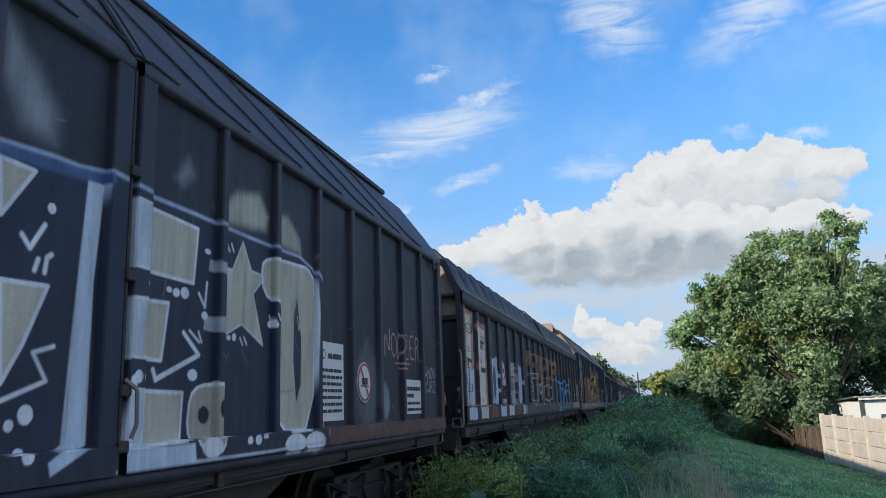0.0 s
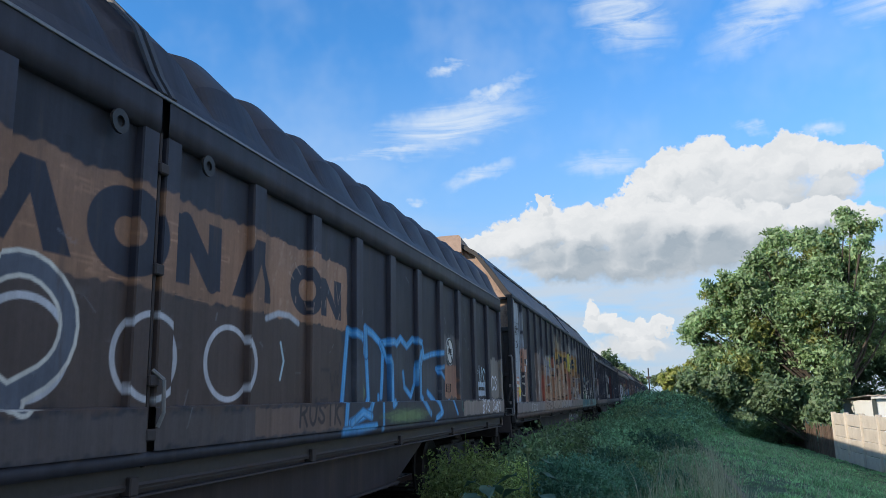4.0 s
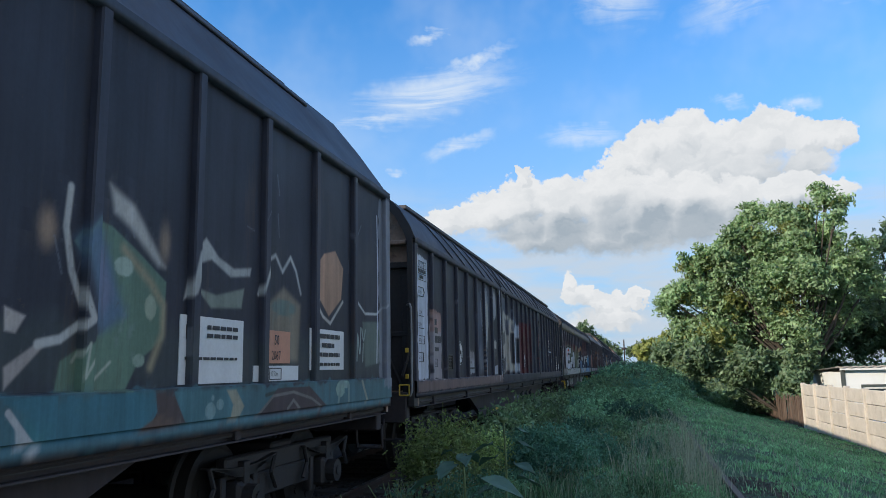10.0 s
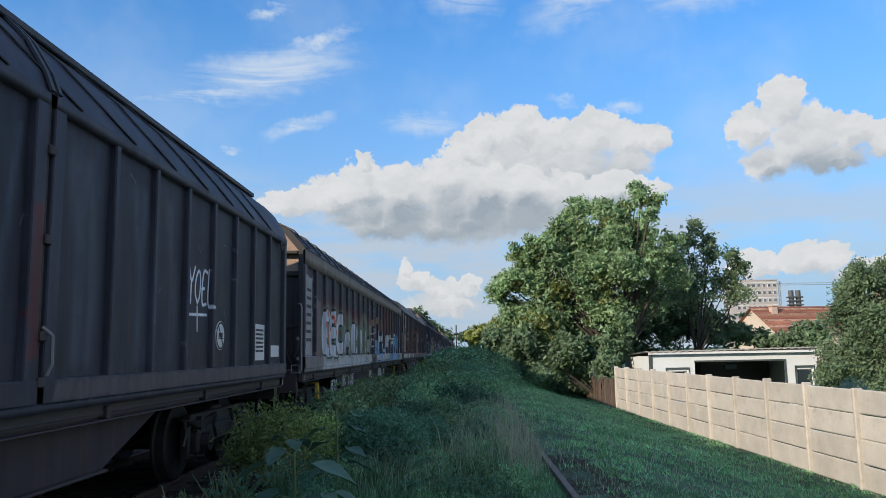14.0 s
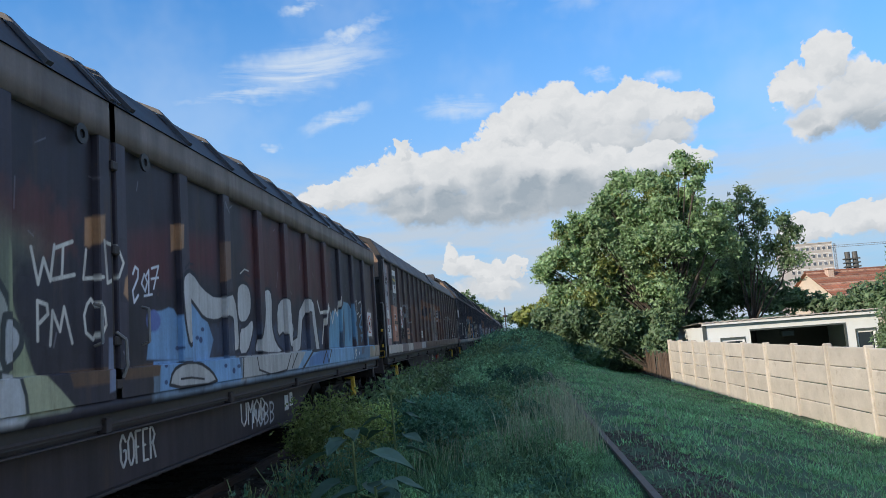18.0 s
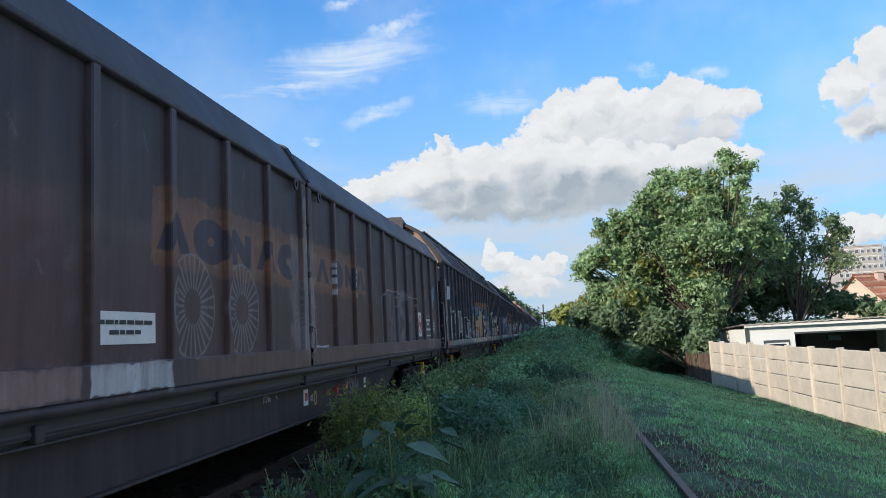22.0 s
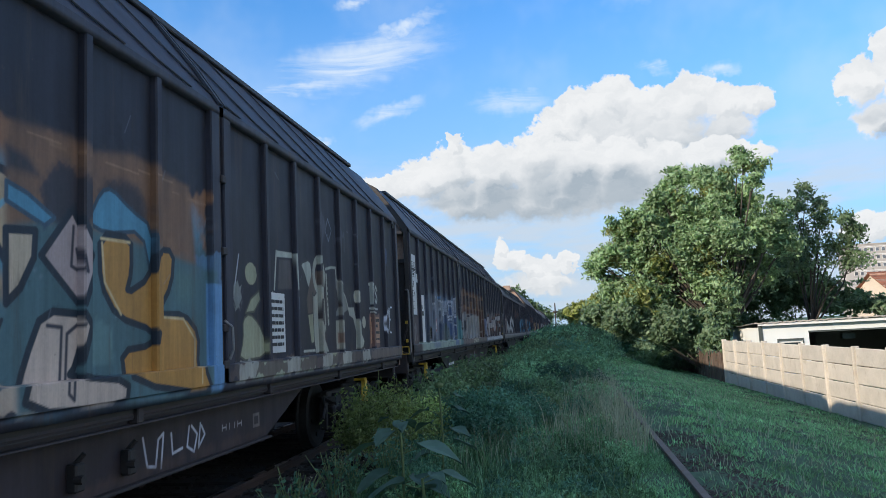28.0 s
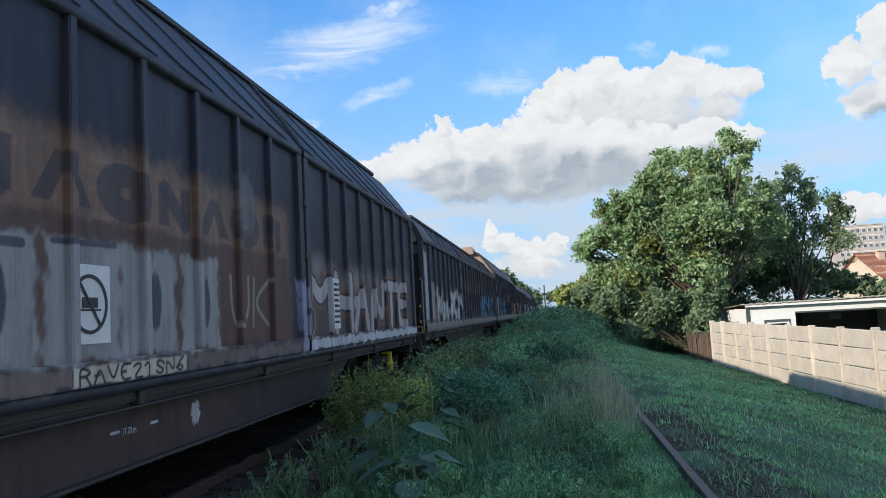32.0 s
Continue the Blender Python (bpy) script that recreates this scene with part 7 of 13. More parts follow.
p.rect(21.78, 22.08, 1.3, 3.62, (0.22, 0.23, 0.24), 0.03, 0.05, 0.7)
p.line([(21.72, 3.4), (21.75, 2.6), (21.7, 1.6)], 0.03, WHITE, 0.02, 0.8)
p.scratches(0.2, 22, 1.5, 3.4, 70, GREYW, 0.2)
girder_paint = Paint((0.050, 0.040, 0.042), 33)
girder_paint.word("KVM", 12.15, 0.66, 0.95, 0.27, (0.50, 0.50, 0.49), 0.04)
girder_paint.word("OGTA", 13.45, 0.70, 0.85, 0.17, GREYW, 0.025)
girder_paint.word("HASO", 14.45, 0.72, 0.85, 0.18, (0.45, 0.45, 0.44), 0.022)
girder_paint.word("OBSO", 10.9, 0.60, 1.0, 0.16, (0.36, 0.20, 0.12), 0.03)
# waves along the teal sill
p.poly([(15.90, 1.41), (17.17, 1.39), (17.20, 1.25), (17.03, 1.17), (16.45, 1.15), (16.31, 1.15), (16.13, 1.32)], (0.055, 0.15, 0.17), 0.02)
p.poly([(17.19, 1.39), (17.37, 1.40), (17.53, 1.18), (17.13, 1.17), (17.21, 1.27)], (0.075, 0.055, 0.05), 0.02)
p.poly([(17.03, 1.17), (17.24, 1.25), (17.49, 1.18), (16.99, 1.16)], (0.12, 0.08, 0.06), 0.03)
p.poly([(17.39, 1.39), (18.29, 1.39), (18.31, 1.16), (17.54, 1.17)], (0.075, 0.16, 0.165), 0.02)
p.poly([(18.06, 1.38), (18.20, 1.38), (18.33, 1.25), (18.24, 1.16), (18.12, 1.16), (18.16, 1.27)], (0.26, 0.25, 0.18), 0.03)
p.blob(17.84, 1.24, 0.07, 0.06, (0.19, 0.28, 0.26), 0.02, 0.06)
p.blob(17.97, 1.28, 0.05, 0.04, (0.19, 0.28, 0.26), 0.02, 0.06)
p.blob(17.87, 1.33, 0.02, 0.02, (0.19, 0.28, 0.26), 0.02, 0.06)
p.poly([(18.56, 1.17), (18.73, 1.26), (18.90, 1.37), (19.57, 1.37), (20.05, 1.14)], (0.065, 0.05, 0.05), 0.02)
p.line([(18.56, 1.17), (18.83, 1.31), (19.22, 1.33), (19.61, 1.26), (19.95, 1.14)], 0.025, (0.16, 0.15, 0.13), 0.012)
p.line([(19.10, 1.19), (19.22, 1.26), (19.35, 1.18)], 0.03, (0.16, 0.15, 0.13), 0.012)
p.line([(20.29, 1.19), (20.35, 1.39), (20.58, 1.35), (20.58, 1.19)], 0.05, (0.20, 0.27, 0.23), 0.012)
p.line([(21.00, 1.39), (21.17, 1.17)], 0.05, (0.24, 0.26, 0.20), 0.012)
p.line([(16.01, 1.33), (16.19, 1.14)], 0.04, (0.36, 0.36, 0.33), 0.012)
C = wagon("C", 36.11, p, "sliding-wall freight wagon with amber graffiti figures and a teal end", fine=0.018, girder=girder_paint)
grid_table(C, 0.20, 2.92, 0.62, 0.26)
framed(C, "61.0m", 0.36, 2.62, 0.09, "hex")
framed(C, "21.98m", 0.28, 2.30, 0.085, "line")
framed(C, "23.24 m", 0.26, 2.05, 0.085, "none")
plate(C, 0.34, 0.78, 1.70, 1.98, SALMON)
bars(C, [(0.42, 0.72, 1.88, 0.06), (0.42, 0.72, 1.75, 0.06)], PLATE, HALF - 0.040)
plate(C, 0.22, 0.60, 1.44, 1.68, ORANGE)
lettering("50", 0.10, (0.32, 1.58), INK, C, HALF - 0.044)
lettering("2067", 0.10, (0.27, 1.46), INK, C, HALF - 0.044)
bm = bmesh.new()
box(bm, (HALF - 0.058, -0.11, -0.11), (HALF - 0.046, 0.11, 0.11))
bmesh.ops.rotate(bm, verts=bm.verts, cent=(0, 0, 0), matrix=Matrix.Rotation(radians(45), 3, "X"))
bmesh.ops.translate(bm, verts=bm.verts, vec=(0, 0.80, 1.66))
part("hazard_diamond", bm, GLOWYELLOW, C)
bars(C, [(1.14, 1.5, 2.47, 0.10), (1.1, 1.8, 2.31, 0.11), (1.1, 1.35, 2.18, 0.06)], INK)
plate(C, 1.86, 1.97, 2.28, 2.42)
plate(C, 1.60, 1.72, 2.12, 2.25)
framed(C, "15.9m", 1.66, 1.46, 0.065, "none")
vent(C, 2.20, 1.50)
no_humping(C, 8.98, 1.80, 0.23, True)
plate(C, 17.52, 18.40, 1.43, 1.91)
lettering("DB", 0.15, (17.58, 1.74), INK, C, HALF - 0.045)
bars(C, [(17.86, 18.3, 1.82, 0.03), (17.86, 18.3, 1.76, 0.03), (17.58, 18.3, 1.60, 0.02)], INK)
plate(C, 18.84, 19.26, 1.58, 1.86, SALMON)
lettering("50", 0.12, (18.94, 1.74), INK, C, HALF - 0.044)
lettering("2067", 0.11, (18.89, 1.61), INK, C, HALF - 0.044)
plate(C, 18.58, 19.44, 1.43, 1.56)
framed(C, "17.70m", 18.86, 1.445, 0.06, "box")
plate(C, 19.70, 20.58, 1.52, 1.92)
bars(C, [(19.8, 20.45, 1.83, 0.045), (19.98, 20.3, 1.74, 0.045), (19.8, 20.45, 1.65, 0.04), (19.8, 20.45, 1.56, 0.03)], INK)
bm = bmesh.new()
tri = [(-0.16, 3.16), (0.16, 3.16), (0.0, 3.43)]
a = [bm.verts.new((0.95 + x, 0.12, z)) for x, z in tri]
b = [bm.verts.new((0.95 + x, 0.20, z)) for x, z in tri]
bm.faces.new(a)
bm.faces.new(list(reversed(b)))
for i in range(3):
    bm.faces.new((a[i], b[i], b[(i + 1) % 3], a[(i + 1) % 3]))
sign = part("warning_triangle", bm, GLOWYELLOW, C, "yellow warning triangle with a black flash")
bm = bmesh.new()
bent(bm, [(0.97, 0.116, 3.36), (0.92, 0.116, 3.27), (0.98, 0.116, 3.27), (0.94, 0.116, 3.19)], 0.010, 4)
part("flash", bm, INK, sign)

# D: white runs and a dull red field
p = Paint((0.034, 0.034, 0.042), 41)
p.rect(0.13, 0.90, 1.36, 3.18, (0.42, 0.44, 0.45), 0.03, 0.03)
p.rect(1.0, 1.72, 1.36, 2.38, (0.30, 0.27, 0.26), 0.03, 0.04)
p.rect(1.0, 1.72, 2.1, 2.42, (0.30, 0.18, 0.14), 0.04, 0.04, 0.8)
p.rect(0.1, 7.3, 1.19, 1.35, (0.17, 0.12, 0.105), 0.03, 0.03, 0.85)
p.rect(3.74, 4.37, 1.42, 1.82, (0.30, 0.31, 0.31), 0.02, 0.03, 0.95)
p.rect(3.74, 4.37, 1.68, 1.84, (0.20, 0.17, 0.15), 0.05, 0.04, 0.8)
p.poly([(4.62, 2.80), (5.21, 3.16), (5.33, 1.49), (4.81, 1.46), (4.61, 2.09)], (0.060, 0.070, 0.088), 0.2, 0.9)
p.line([(4.55, 2.56), (4.57, 2.14), (4.61, 1.70)], 0.087, (0.085, 0.10, 0.125), 0.04, 0.5)
p.line([(4.63, 2.47), (4.65, 2.10), (4.68, 1.79)], 0.061, (0.085, 0.10, 0.125), 0.04, 0.5)
p.line([(4.70, 2.64), (4.73, 2.19), (4.77, 1.69)], 0.042, (0.085, 0.10, 0.125), 0.04, 0.5)
p.line([(4.73, 2.88), (4.77, 2.30), (4.82, 1.73)], 0.067, (0.085, 0.10, 0.125), 0.04, 0.5)
p.line([(4.79, 2.91), (4.83, 2.32), (4.88, 1.77)], 0.085, (0.085, 0.10, 0.125), 0.04, 0.5)
p.line([(4.90, 2.97), (4.94, 2.35), (5.00, 1.71)], 0.043, (0.085, 0.10, 0.125), 0.04, 0.5)
p.line([(4.97, 3.01), (5.02, 2.37), (5.06, 1.81)], 0.083, (0.085, 0.10, 0.125), 0.04, 0.5)
p.line([(5.04, 2.98), (5.08, 2.36), (5.14, 1.69)], 0.083, (0.085, 0.10, 0.125), 0.04, 0.5)
p.line([(5.18, 2.54), (5.19, 2.15), (5.23, 1.75)], 0.073, (0.085, 0.10, 0.125), 0.04, 0.5)
p.poly([(4.83, 1.83), (5.18, 2.05), (5.33, 1.49), (5.01, 1.45)], (0.13, 0.14, 0.15), 0.12, 0.8)
p.poly([(5.10, 2.85), (5.20, 2.91), (5.25, 2.39), (5.15, 2.38)], (0.20, 0.22, 0.24), 0.05, 0.8)
p.blob(5.35, 1.55, 0.02, 0.02, (0.03, 0.025, 0.025), 0.012, 0.3, 0.85)
p.blob(5.27, 2.49, 0.02, 0.01, (0.24, 0.24, 0.23), 0.012, 0.3, 0.85)
p.blob(5.35, 1.75, 0.02, 0.02, (0.16, 0.13, 0.11), 0.012, 0.3, 0.85)
p.blob(5.27, 2.58, 0.02, 0.01, (0.03, 0.025, 0.025), 0.012, 0.3, 0.85)
p.blob(5.28, 2.31, 0.02, 0.01, (0.24, 0.24, 0.23), 0.012, 0.3, 0.85)
p.blob(5.36, 2.51, 0.02, 0.02, (0.03, 0.025, 0.025), 0.012, 0.3, 0.85)
p.blob(5.32, 2.14, 0.02, 0.01, (0.24, 0.24, 0.23), 0.012, 0.3, 0.85)
p.blob(5.41, 1.53, 0.02, 0.02, (0.03, 0.025, 0.025), 0.012, 0.3, 0.85)
p.blob(5.28, 2.5, 0.02, 0.02, (0.24, 0.24, 0.23), 0.012, 0.3, 0.85)
p.blob(5.38, 1.81, 0.01, 0.02, (0.03, 0.025, 0.025), 0.012, 0.3, 0.85)
p.blob(5.31, 2.95, 0.02, 0.02, (0.24, 0.24, 0.23), 0.012, 0.3, 0.85)
p.blob(5.37, 1.58, 0.02, 0.02, (0.03, 0.025, 0.025), 0.012, 0.3, 0.85)
p.blob(5.34, 1.78, 0.02, 0.02, (0.03, 0.025, 0.025), 0.012, 0.3, 0.85)
p.blob(5.33, 2.84, 0.01, 0.02, (0.16, 0.13, 0.11), 0.012, 0.3, 0.85)
p.blob(5.3, 3.05, 0.02, 0.01, (0.03, 0.025, 0.025), 0.012, 0.3, 0.85)
p.blob(5.3, 2.39, 0.02, 0.02, (0.24, 0.24, 0.23), 0.012, 0.3, 0.85)
p.blob(5.33, 2.55, 0.01, 0.02, (0.16, 0.13, 0.11), 0.012, 0.3, 0.85)
p.blob(5.4, 2.06, 0.02, 0.01, (0.03, 0.025, 0.025), 0.012, 0.3, 0.85)
p.blob(5.24, 2.99, 0.02, 0.01, (0.16, 0.13, 0.11), 0.012, 0.3, 0.85)
p.blob(5.44, 1.49, 0.02, 0.02, (0.16, 0.13, 0.11), 0.012, 0.3, 0.85)
p.blob(5.26, 2.63, 0.02, 0.03, (0.24, 0.24, 0.23), 0.012, 0.3, 0.85)
p.blob(5.38, 1.47, 0.03, 0.02, (0.03, 0.025, 0.025), 0.012, 0.3, 0.85)
p.blob(5.32, 2.8, 0.02, 0.01, (0.16, 0.13, 0.11), 0.012, 0.3, 0.85)
p.blob(5.35, 2.5, 0.02, 0.02, (0.16, 0.13, 0.11), 0.012, 0.3, 0.85)
p.blob(5.26, 3.04, 0.02, 0.02, (0.16, 0.13, 0.11), 0.012, 0.3, 0.85)
p.blob(5.29, 2.29, 0.03, 0.02, (0.03, 0.025, 0.025), 0.012, 0.3, 0.85)
p.blob(5.35, 2.54, 0.02, 0.02, (0.03, 0.025, 0.025), 0.012, 0.3, 0.85)
p.blob(5.29, 2.68, 0.02, 0.01, (0.16, 0.13, 0.11), 0.012, 0.3, 0.85)
p.blob(5.39, 1.78, 0.02, 0.02, (0.16, 0.13, 0.11), 0.012, 0.3, 0.85)
p.blob(5.36, 2.42, 0.02, 0.01, (0.16, 0.13, 0.11), 0.012, 0.3, 0.85)
p.blob(5.29, 2.49, 0.01, 0.01, (0.24, 0.24, 0.23), 0.012, 0.3, 0.85)
p.blob(5.26, 2.49, 0.02, 0.01, (0.24, 0.24, 0.23), 0.012, 0.3, 0.85)
p.blob(5.38, 1.89, 0.02, 0.02, (0.16, 0.13, 0.11), 0.012, 0.3, 0.85)
p.blob(5.39, 1.56, 0.02, 0.02, (0.16, 0.13, 0.11), 0.012, 0.3, 0.85)
p.blob(5.37, 1.46, 0.02, 0.02, (0.16, 0.13, 0.11), 0.012, 0.3, 0.85)
p.blob(5.3, 2.73, 0.03, 0.02, (0.24, 0.24, 0.23), 0.012, 0.3, 0.85)
p.blob(5.46, 1.48, 0.01, 0.03, (0.24, 0.24, 0.23), 0.012, 0.3, 0.85)
p.blob(5.25, 2.79, 0.02, 0.01, (0.03, 0.025, 0.025), 0.012, 0.3, 0.85)
p.blob(5.33, 2.0, 0.02, 0.01, (0.16, 0.13, 0.11), 0.012, 0.3, 0.85)
p.blob(5.29, 3.11, 0.02, 0.02, (0.03, 0.025, 0.025), 0.012, 0.3, 0.85)
p.blob(5.4, 1.96, 0.02, 0.02, (0.16, 0.13, 0.11), 0.012, 0.3, 0.85)
p.blob(5.27, 2.94, 0.02, 0.02, (0.16, 0.13, 0.11), 0.012, 0.3, 0.85)
p.blob(5.27, 2.51, 0.02, 0.01, (0.16, 0.13, 0.11), 0.012, 0.3, 0.85)
p.blob(5.32, 2.48, 0.02, 0.01, (0.16, 0.13, 0.11), 0.012, 0.3, 0.85)
p.blob(5.27, 2.76, 0.02, 0.01, (0.16, 0.13, 0.11), 0.012, 0.3, 0.85)
p.blob(5.2, 2.9, 0.02, 0.02, (0.24, 0.24, 0.23), 0.012, 0.3, 0.85)
p.blob(5.36, 1.65, 0.02, 0.02, (0.24, 0.24, 0.23), 0.012, 0.3, 0.85)
p.blob(5.32, 2.3, 0.02, 0.02, (0.24, 0.24, 0.23), 0.012, 0.3, 0.85)
p.blob(5.3, 2.66, 0.03, 0.02, (0.03, 0.025, 0.025), 0.012, 0.3, 0.85)
p.blob(5.33, 1.54, 0.02, 0.02, (0.24, 0.24, 0.23), 0.012, 0.3, 0.85)
p.blob(5.26, 2.89, 0.02, 0.02, (0.03, 0.025, 0.025), 0.012, 0.3, 0.85)
p.blob(5.21, 2.85, 0.02, 0.02, (0.16, 0.13, 0.11), 0.012, 0.3, 0.85)
p.blob(5.36, 1.56, 0.02, 0.02, (0.03, 0.025, 0.025), 0.012, 0.3, 0.85)
p.blob(5.4, 1.91, 0.02, 0.02, (0.03, 0.025, 0.025), 0.012, 0.3, 0.85)
p.blob(5.38, 1.67, 0.03, 0.03, (0.24, 0.24, 0.23), 0.012, 0.3, 0.85)
p.blob(5.32, 2.6, 0.02, 0.02, (0.03, 0.025, 0.025), 0.012, 0.3, 0.85)
p.blob(5.28, 3.06, 0.02, 0.02, (0.16, 0.13, 0.11), 0.012, 0.3, 0.85)
p.blob(5.2, 3.08, 0.02, 0.02, (0.24, 0.24, 0.23), 0.012, 0.3, 0.85)
p.blob(5.38, 2.2, 0.01, 0.02, (0.03, 0.025, 0.025), 0.012, 0.3, 0.85)
p.blob(5.36, 1.96, 0.02, 0.02, (0.03, 0.025, 0.025), 0.012, 0.3, 0.85)
p.line([(5.41, 3.17), (5.41, 2.42), (5.43, 1.36)], 0.04, (0.34, 0.36, 0.37), 0.015)
p.line([(5.49, 3.12), (5.50, 2.77), (5.53, 2.40)], 0.07, (0.15, 0.18, 0.22), 0.04, 0.7)
p.line([(5.55, 3.12), (5.56, 2.78), (5.58, 2.47)], 0.03, (0.15, 0.18, 0.22), 0.04, 0.7)
p.line([(5.62, 3.17), (5.63, 2.81), (5.65, 2.43)], 0.051, (0.15, 0.18, 0.22), 0.04, 0.7)
p.line([(5.65, 3.28), (5.66, 2.86), (5.70, 2.43)], 0.07, (0.15, 0.18, 0.22), 0.04, 0.7)
p.line([(5.74, 3.21), (5.75, 2.84), (5.78, 2.48)], 0.054, (0.15, 0.18, 0.22), 0.04, 0.7)
p.line([(5.77, 3.18), (5.78, 2.82), (5.80, 2.51)], 0.034, (0.15, 0.18, 0.22), 0.04, 0.7)
p.line([(5.84, 3.14), (5.84, 2.81), (5.86, 2.51)], 0.049, (0.15, 0.18, 0.22), 0.04, 0.7)
p.line([(5.89, 3.28), (5.90, 2.88), (5.93, 2.49)], 0.036, (0.15, 0.18, 0.22), 0.04, 0.7)
p.line([(5.96, 3.25), (5.97, 2.87), (6.00, 2.45)], 0.035, (0.15, 0.18, 0.22), 0.04, 0.7)
p.line([(6.07, 3.19), (6.07, 2.85), (6.09, 2.48)], 0.05, (0.15, 0.18, 0.22), 0.04, 0.7)
p.line([(5.49, 3.08), (5.50, 2.73), (5.52, 2.35)], 0.026, (0.34, 0.36, 0.37), 0.04, 0.6)
p.line([(5.54, 3.01), (5.55, 2.70), (5.57, 2.38)], 0.051, (0.34, 0.36, 0.37), 0.04, 0.6)
p.line([(5.60, 3.02), (5.60, 2.71), (5.62, 2.47)], 0.038, (0.34, 0.36, 0.37), 0.04, 0.6)
p.line([(5.65, 3.16), (5.66, 2.79), (5.68, 2.48)], 0.049, (0.34, 0.36, 0.37), 0.04, 0.6)
p.line([(5.70, 3.09), (5.71, 2.76), (5.73, 2.40)], 0.057, (0.34, 0.36, 0.37), 0.04, 0.6)
p.line([(5.75, 3.12), (5.75, 2.77), (5.78, 2.42)], 0.048, (0.34, 0.36, 0.37), 0.04, 0.6)
p.line([(5.82, 2.98), (5.82, 2.71), (5.83, 2.43)], 0.032, (0.34, 0.36, 0.37), 0.04, 0.6)
p.line([(5.85, 3.16), (5.86, 2.80), (5.88, 2.40)], 0.034, (0.34, 0.36, 0.37), 0.04, 0.6)
p.line([(5.95, 3.04), (5.95, 2.75), (5.97, 2.40)], 0.04, (0.34, 0.36, 0.37), 0.04, 0.6)
p.poly([(5.46, 2.86), (5.67, 3.01), (5.96, 2.86), (5.94, 2.49), (5.84, 2.10), (5.65, 1.97), (5.48, 1.89), (5.44, 2.11), (5.59, 2.17), (5.65, 2.40), (5.48, 2.57)], (0.36, 0.34, 0.28), 0.05)
p.line([(5.54, 2.91), (5.56, 2.49), (5.58, 2.15)], 0.018, (0.22, 0.22, 0.20), 0.04, 0.5)
p.line([(5.59, 2.93), (5.61, 2.51), (5.64, 2.04)], 0.021, (0.22, 0.22, 0.20), 0.04, 0.5)
p.line([(5.64, 2.89), (5.65, 2.49), (5.68, 2.10)], 0.029, (0.22, 0.22, 0.20), 0.04, 0.5)
p.line([(5.68, 2.88), (5.69, 2.48), (5.72, 2.09)], 0.019, (0.22, 0.22, 0.20), 0.04, 0.5)
p.line([(5.75, 2.83), (5.76, 2.46), (5.78, 2.11)], 0.026, (0.22, 0.22, 0.20), 0.04, 0.5)
p.line([(5.78, 2.97), (5.80, 2.53), (5.83, 2.04)], 0.021, (0.22, 0.22, 0.20), 0.04, 0.5)
p.line([(5.82, 2.88), (5.83, 2.49), (5.86, 2.12)], 0.027, (0.22, 0.22, 0.20), 0.04, 0.5)
p.line([(5.88, 2.86), (5.89, 2.48), (5.91, 2.08)], 0.026, (0.22, 0.22, 0.20), 0.04, 0.5)
p.line([(5.51, 2.04), (5.53, 1.76)], 0.022, (0.36, 0.34, 0.28), 0.012)
p.line([(5.59, 2.05), (5.60, 1.86)], 0.022, (0.36, 0.34, 0.28), 0.012)
p.line([(5.66, 2.05), (5.67, 1.84)], 0.022, (0.36, 0.34, 0.28), 0.012)
p.line([(5.73, 2.06), (5.75, 1.79)], 0.022, (0.36, 0.34, 0.28), 0.012)
p.line([(5.80, 2.06), (5.80, 1.95)], 0.022, (0.36, 0.34, 0.28), 0.012)
p.line([(5.89, 2.07), (5.88, 2.07)], 0.022, (0.36, 0.34, 0.28), 0.012)
p.line([(6.40, 3.27), (6.40, 2.91), (6.41, 2.58)], 0.035, (0.34, 0.36, 0.37), 0.04, 0.7)
p.line([(6.47, 3.25), (6.47, 2.90), (6.48, 2.59)], 0.025, (0.34, 0.36, 0.37), 0.04, 0.7)
p.line([(6.53, 3.39), (6.53, 2.98), (6.55, 2.63)], 0.026, (0.34, 0.36, 0.37), 0.04, 0.7)
p.line([(6.56, 3.40), (6.56, 2.99), (6.58, 2.64)], 0.042, (0.34, 0.36, 0.37), 0.04, 0.7)
p.line([(6.66, 3.34), (6.66, 2.97), (6.68, 2.62)], 0.039, (0.34, 0.36, 0.37), 0.04, 0.7)
p.line([(6.70, 3.31), (6.70, 2.95), (6.72, 2.53)], 0.036, (0.34, 0.36, 0.37), 0.04, 0.7)
p.line([(6.76, 3.45), (6.76, 3.03), (6.79, 2.59)], 0.027, (0.34, 0.36, 0.37), 0.04, 0.7)
p.line([(6.85, 3.35), (6.85, 2.99), (6.87, 2.63)], 0.044, (0.34, 0.36, 0.37), 0.04, 0.7)
p.line([(6.89, 3.37), (6.88, 3.00), (6.91, 2.59)], 0.048, (0.34, 0.36, 0.37), 0.04, 0.7)
p.poly([(6.39, 3.18), (6.95, 3.22), (6.99, 2.69), (6.66, 2.53), (6.53, 2.12), (6.42, 1.99)], (0.30, 0.31, 0.30), 0.05, 0.9)
p.poly([(6.59, 2.52), (7.01, 2.71), (7.01, 2.14), (6.71, 2.14), (6.57, 2.29)], (0.028, 0.028, 0.034), 0.05)
p.poly([(6.53, 2.09), (6.79, 2.14), (6.95, 2.09), (6.89, 1.94), (6.54, 1.96)], (0.36, 0.34, 0.28), 0.03)
p.poly([(6.48, 1.92), (7.01, 1.91), (6.99, 1.59), (6.52, 1.56)], (0.028, 0.028, 0.034), 0.04)
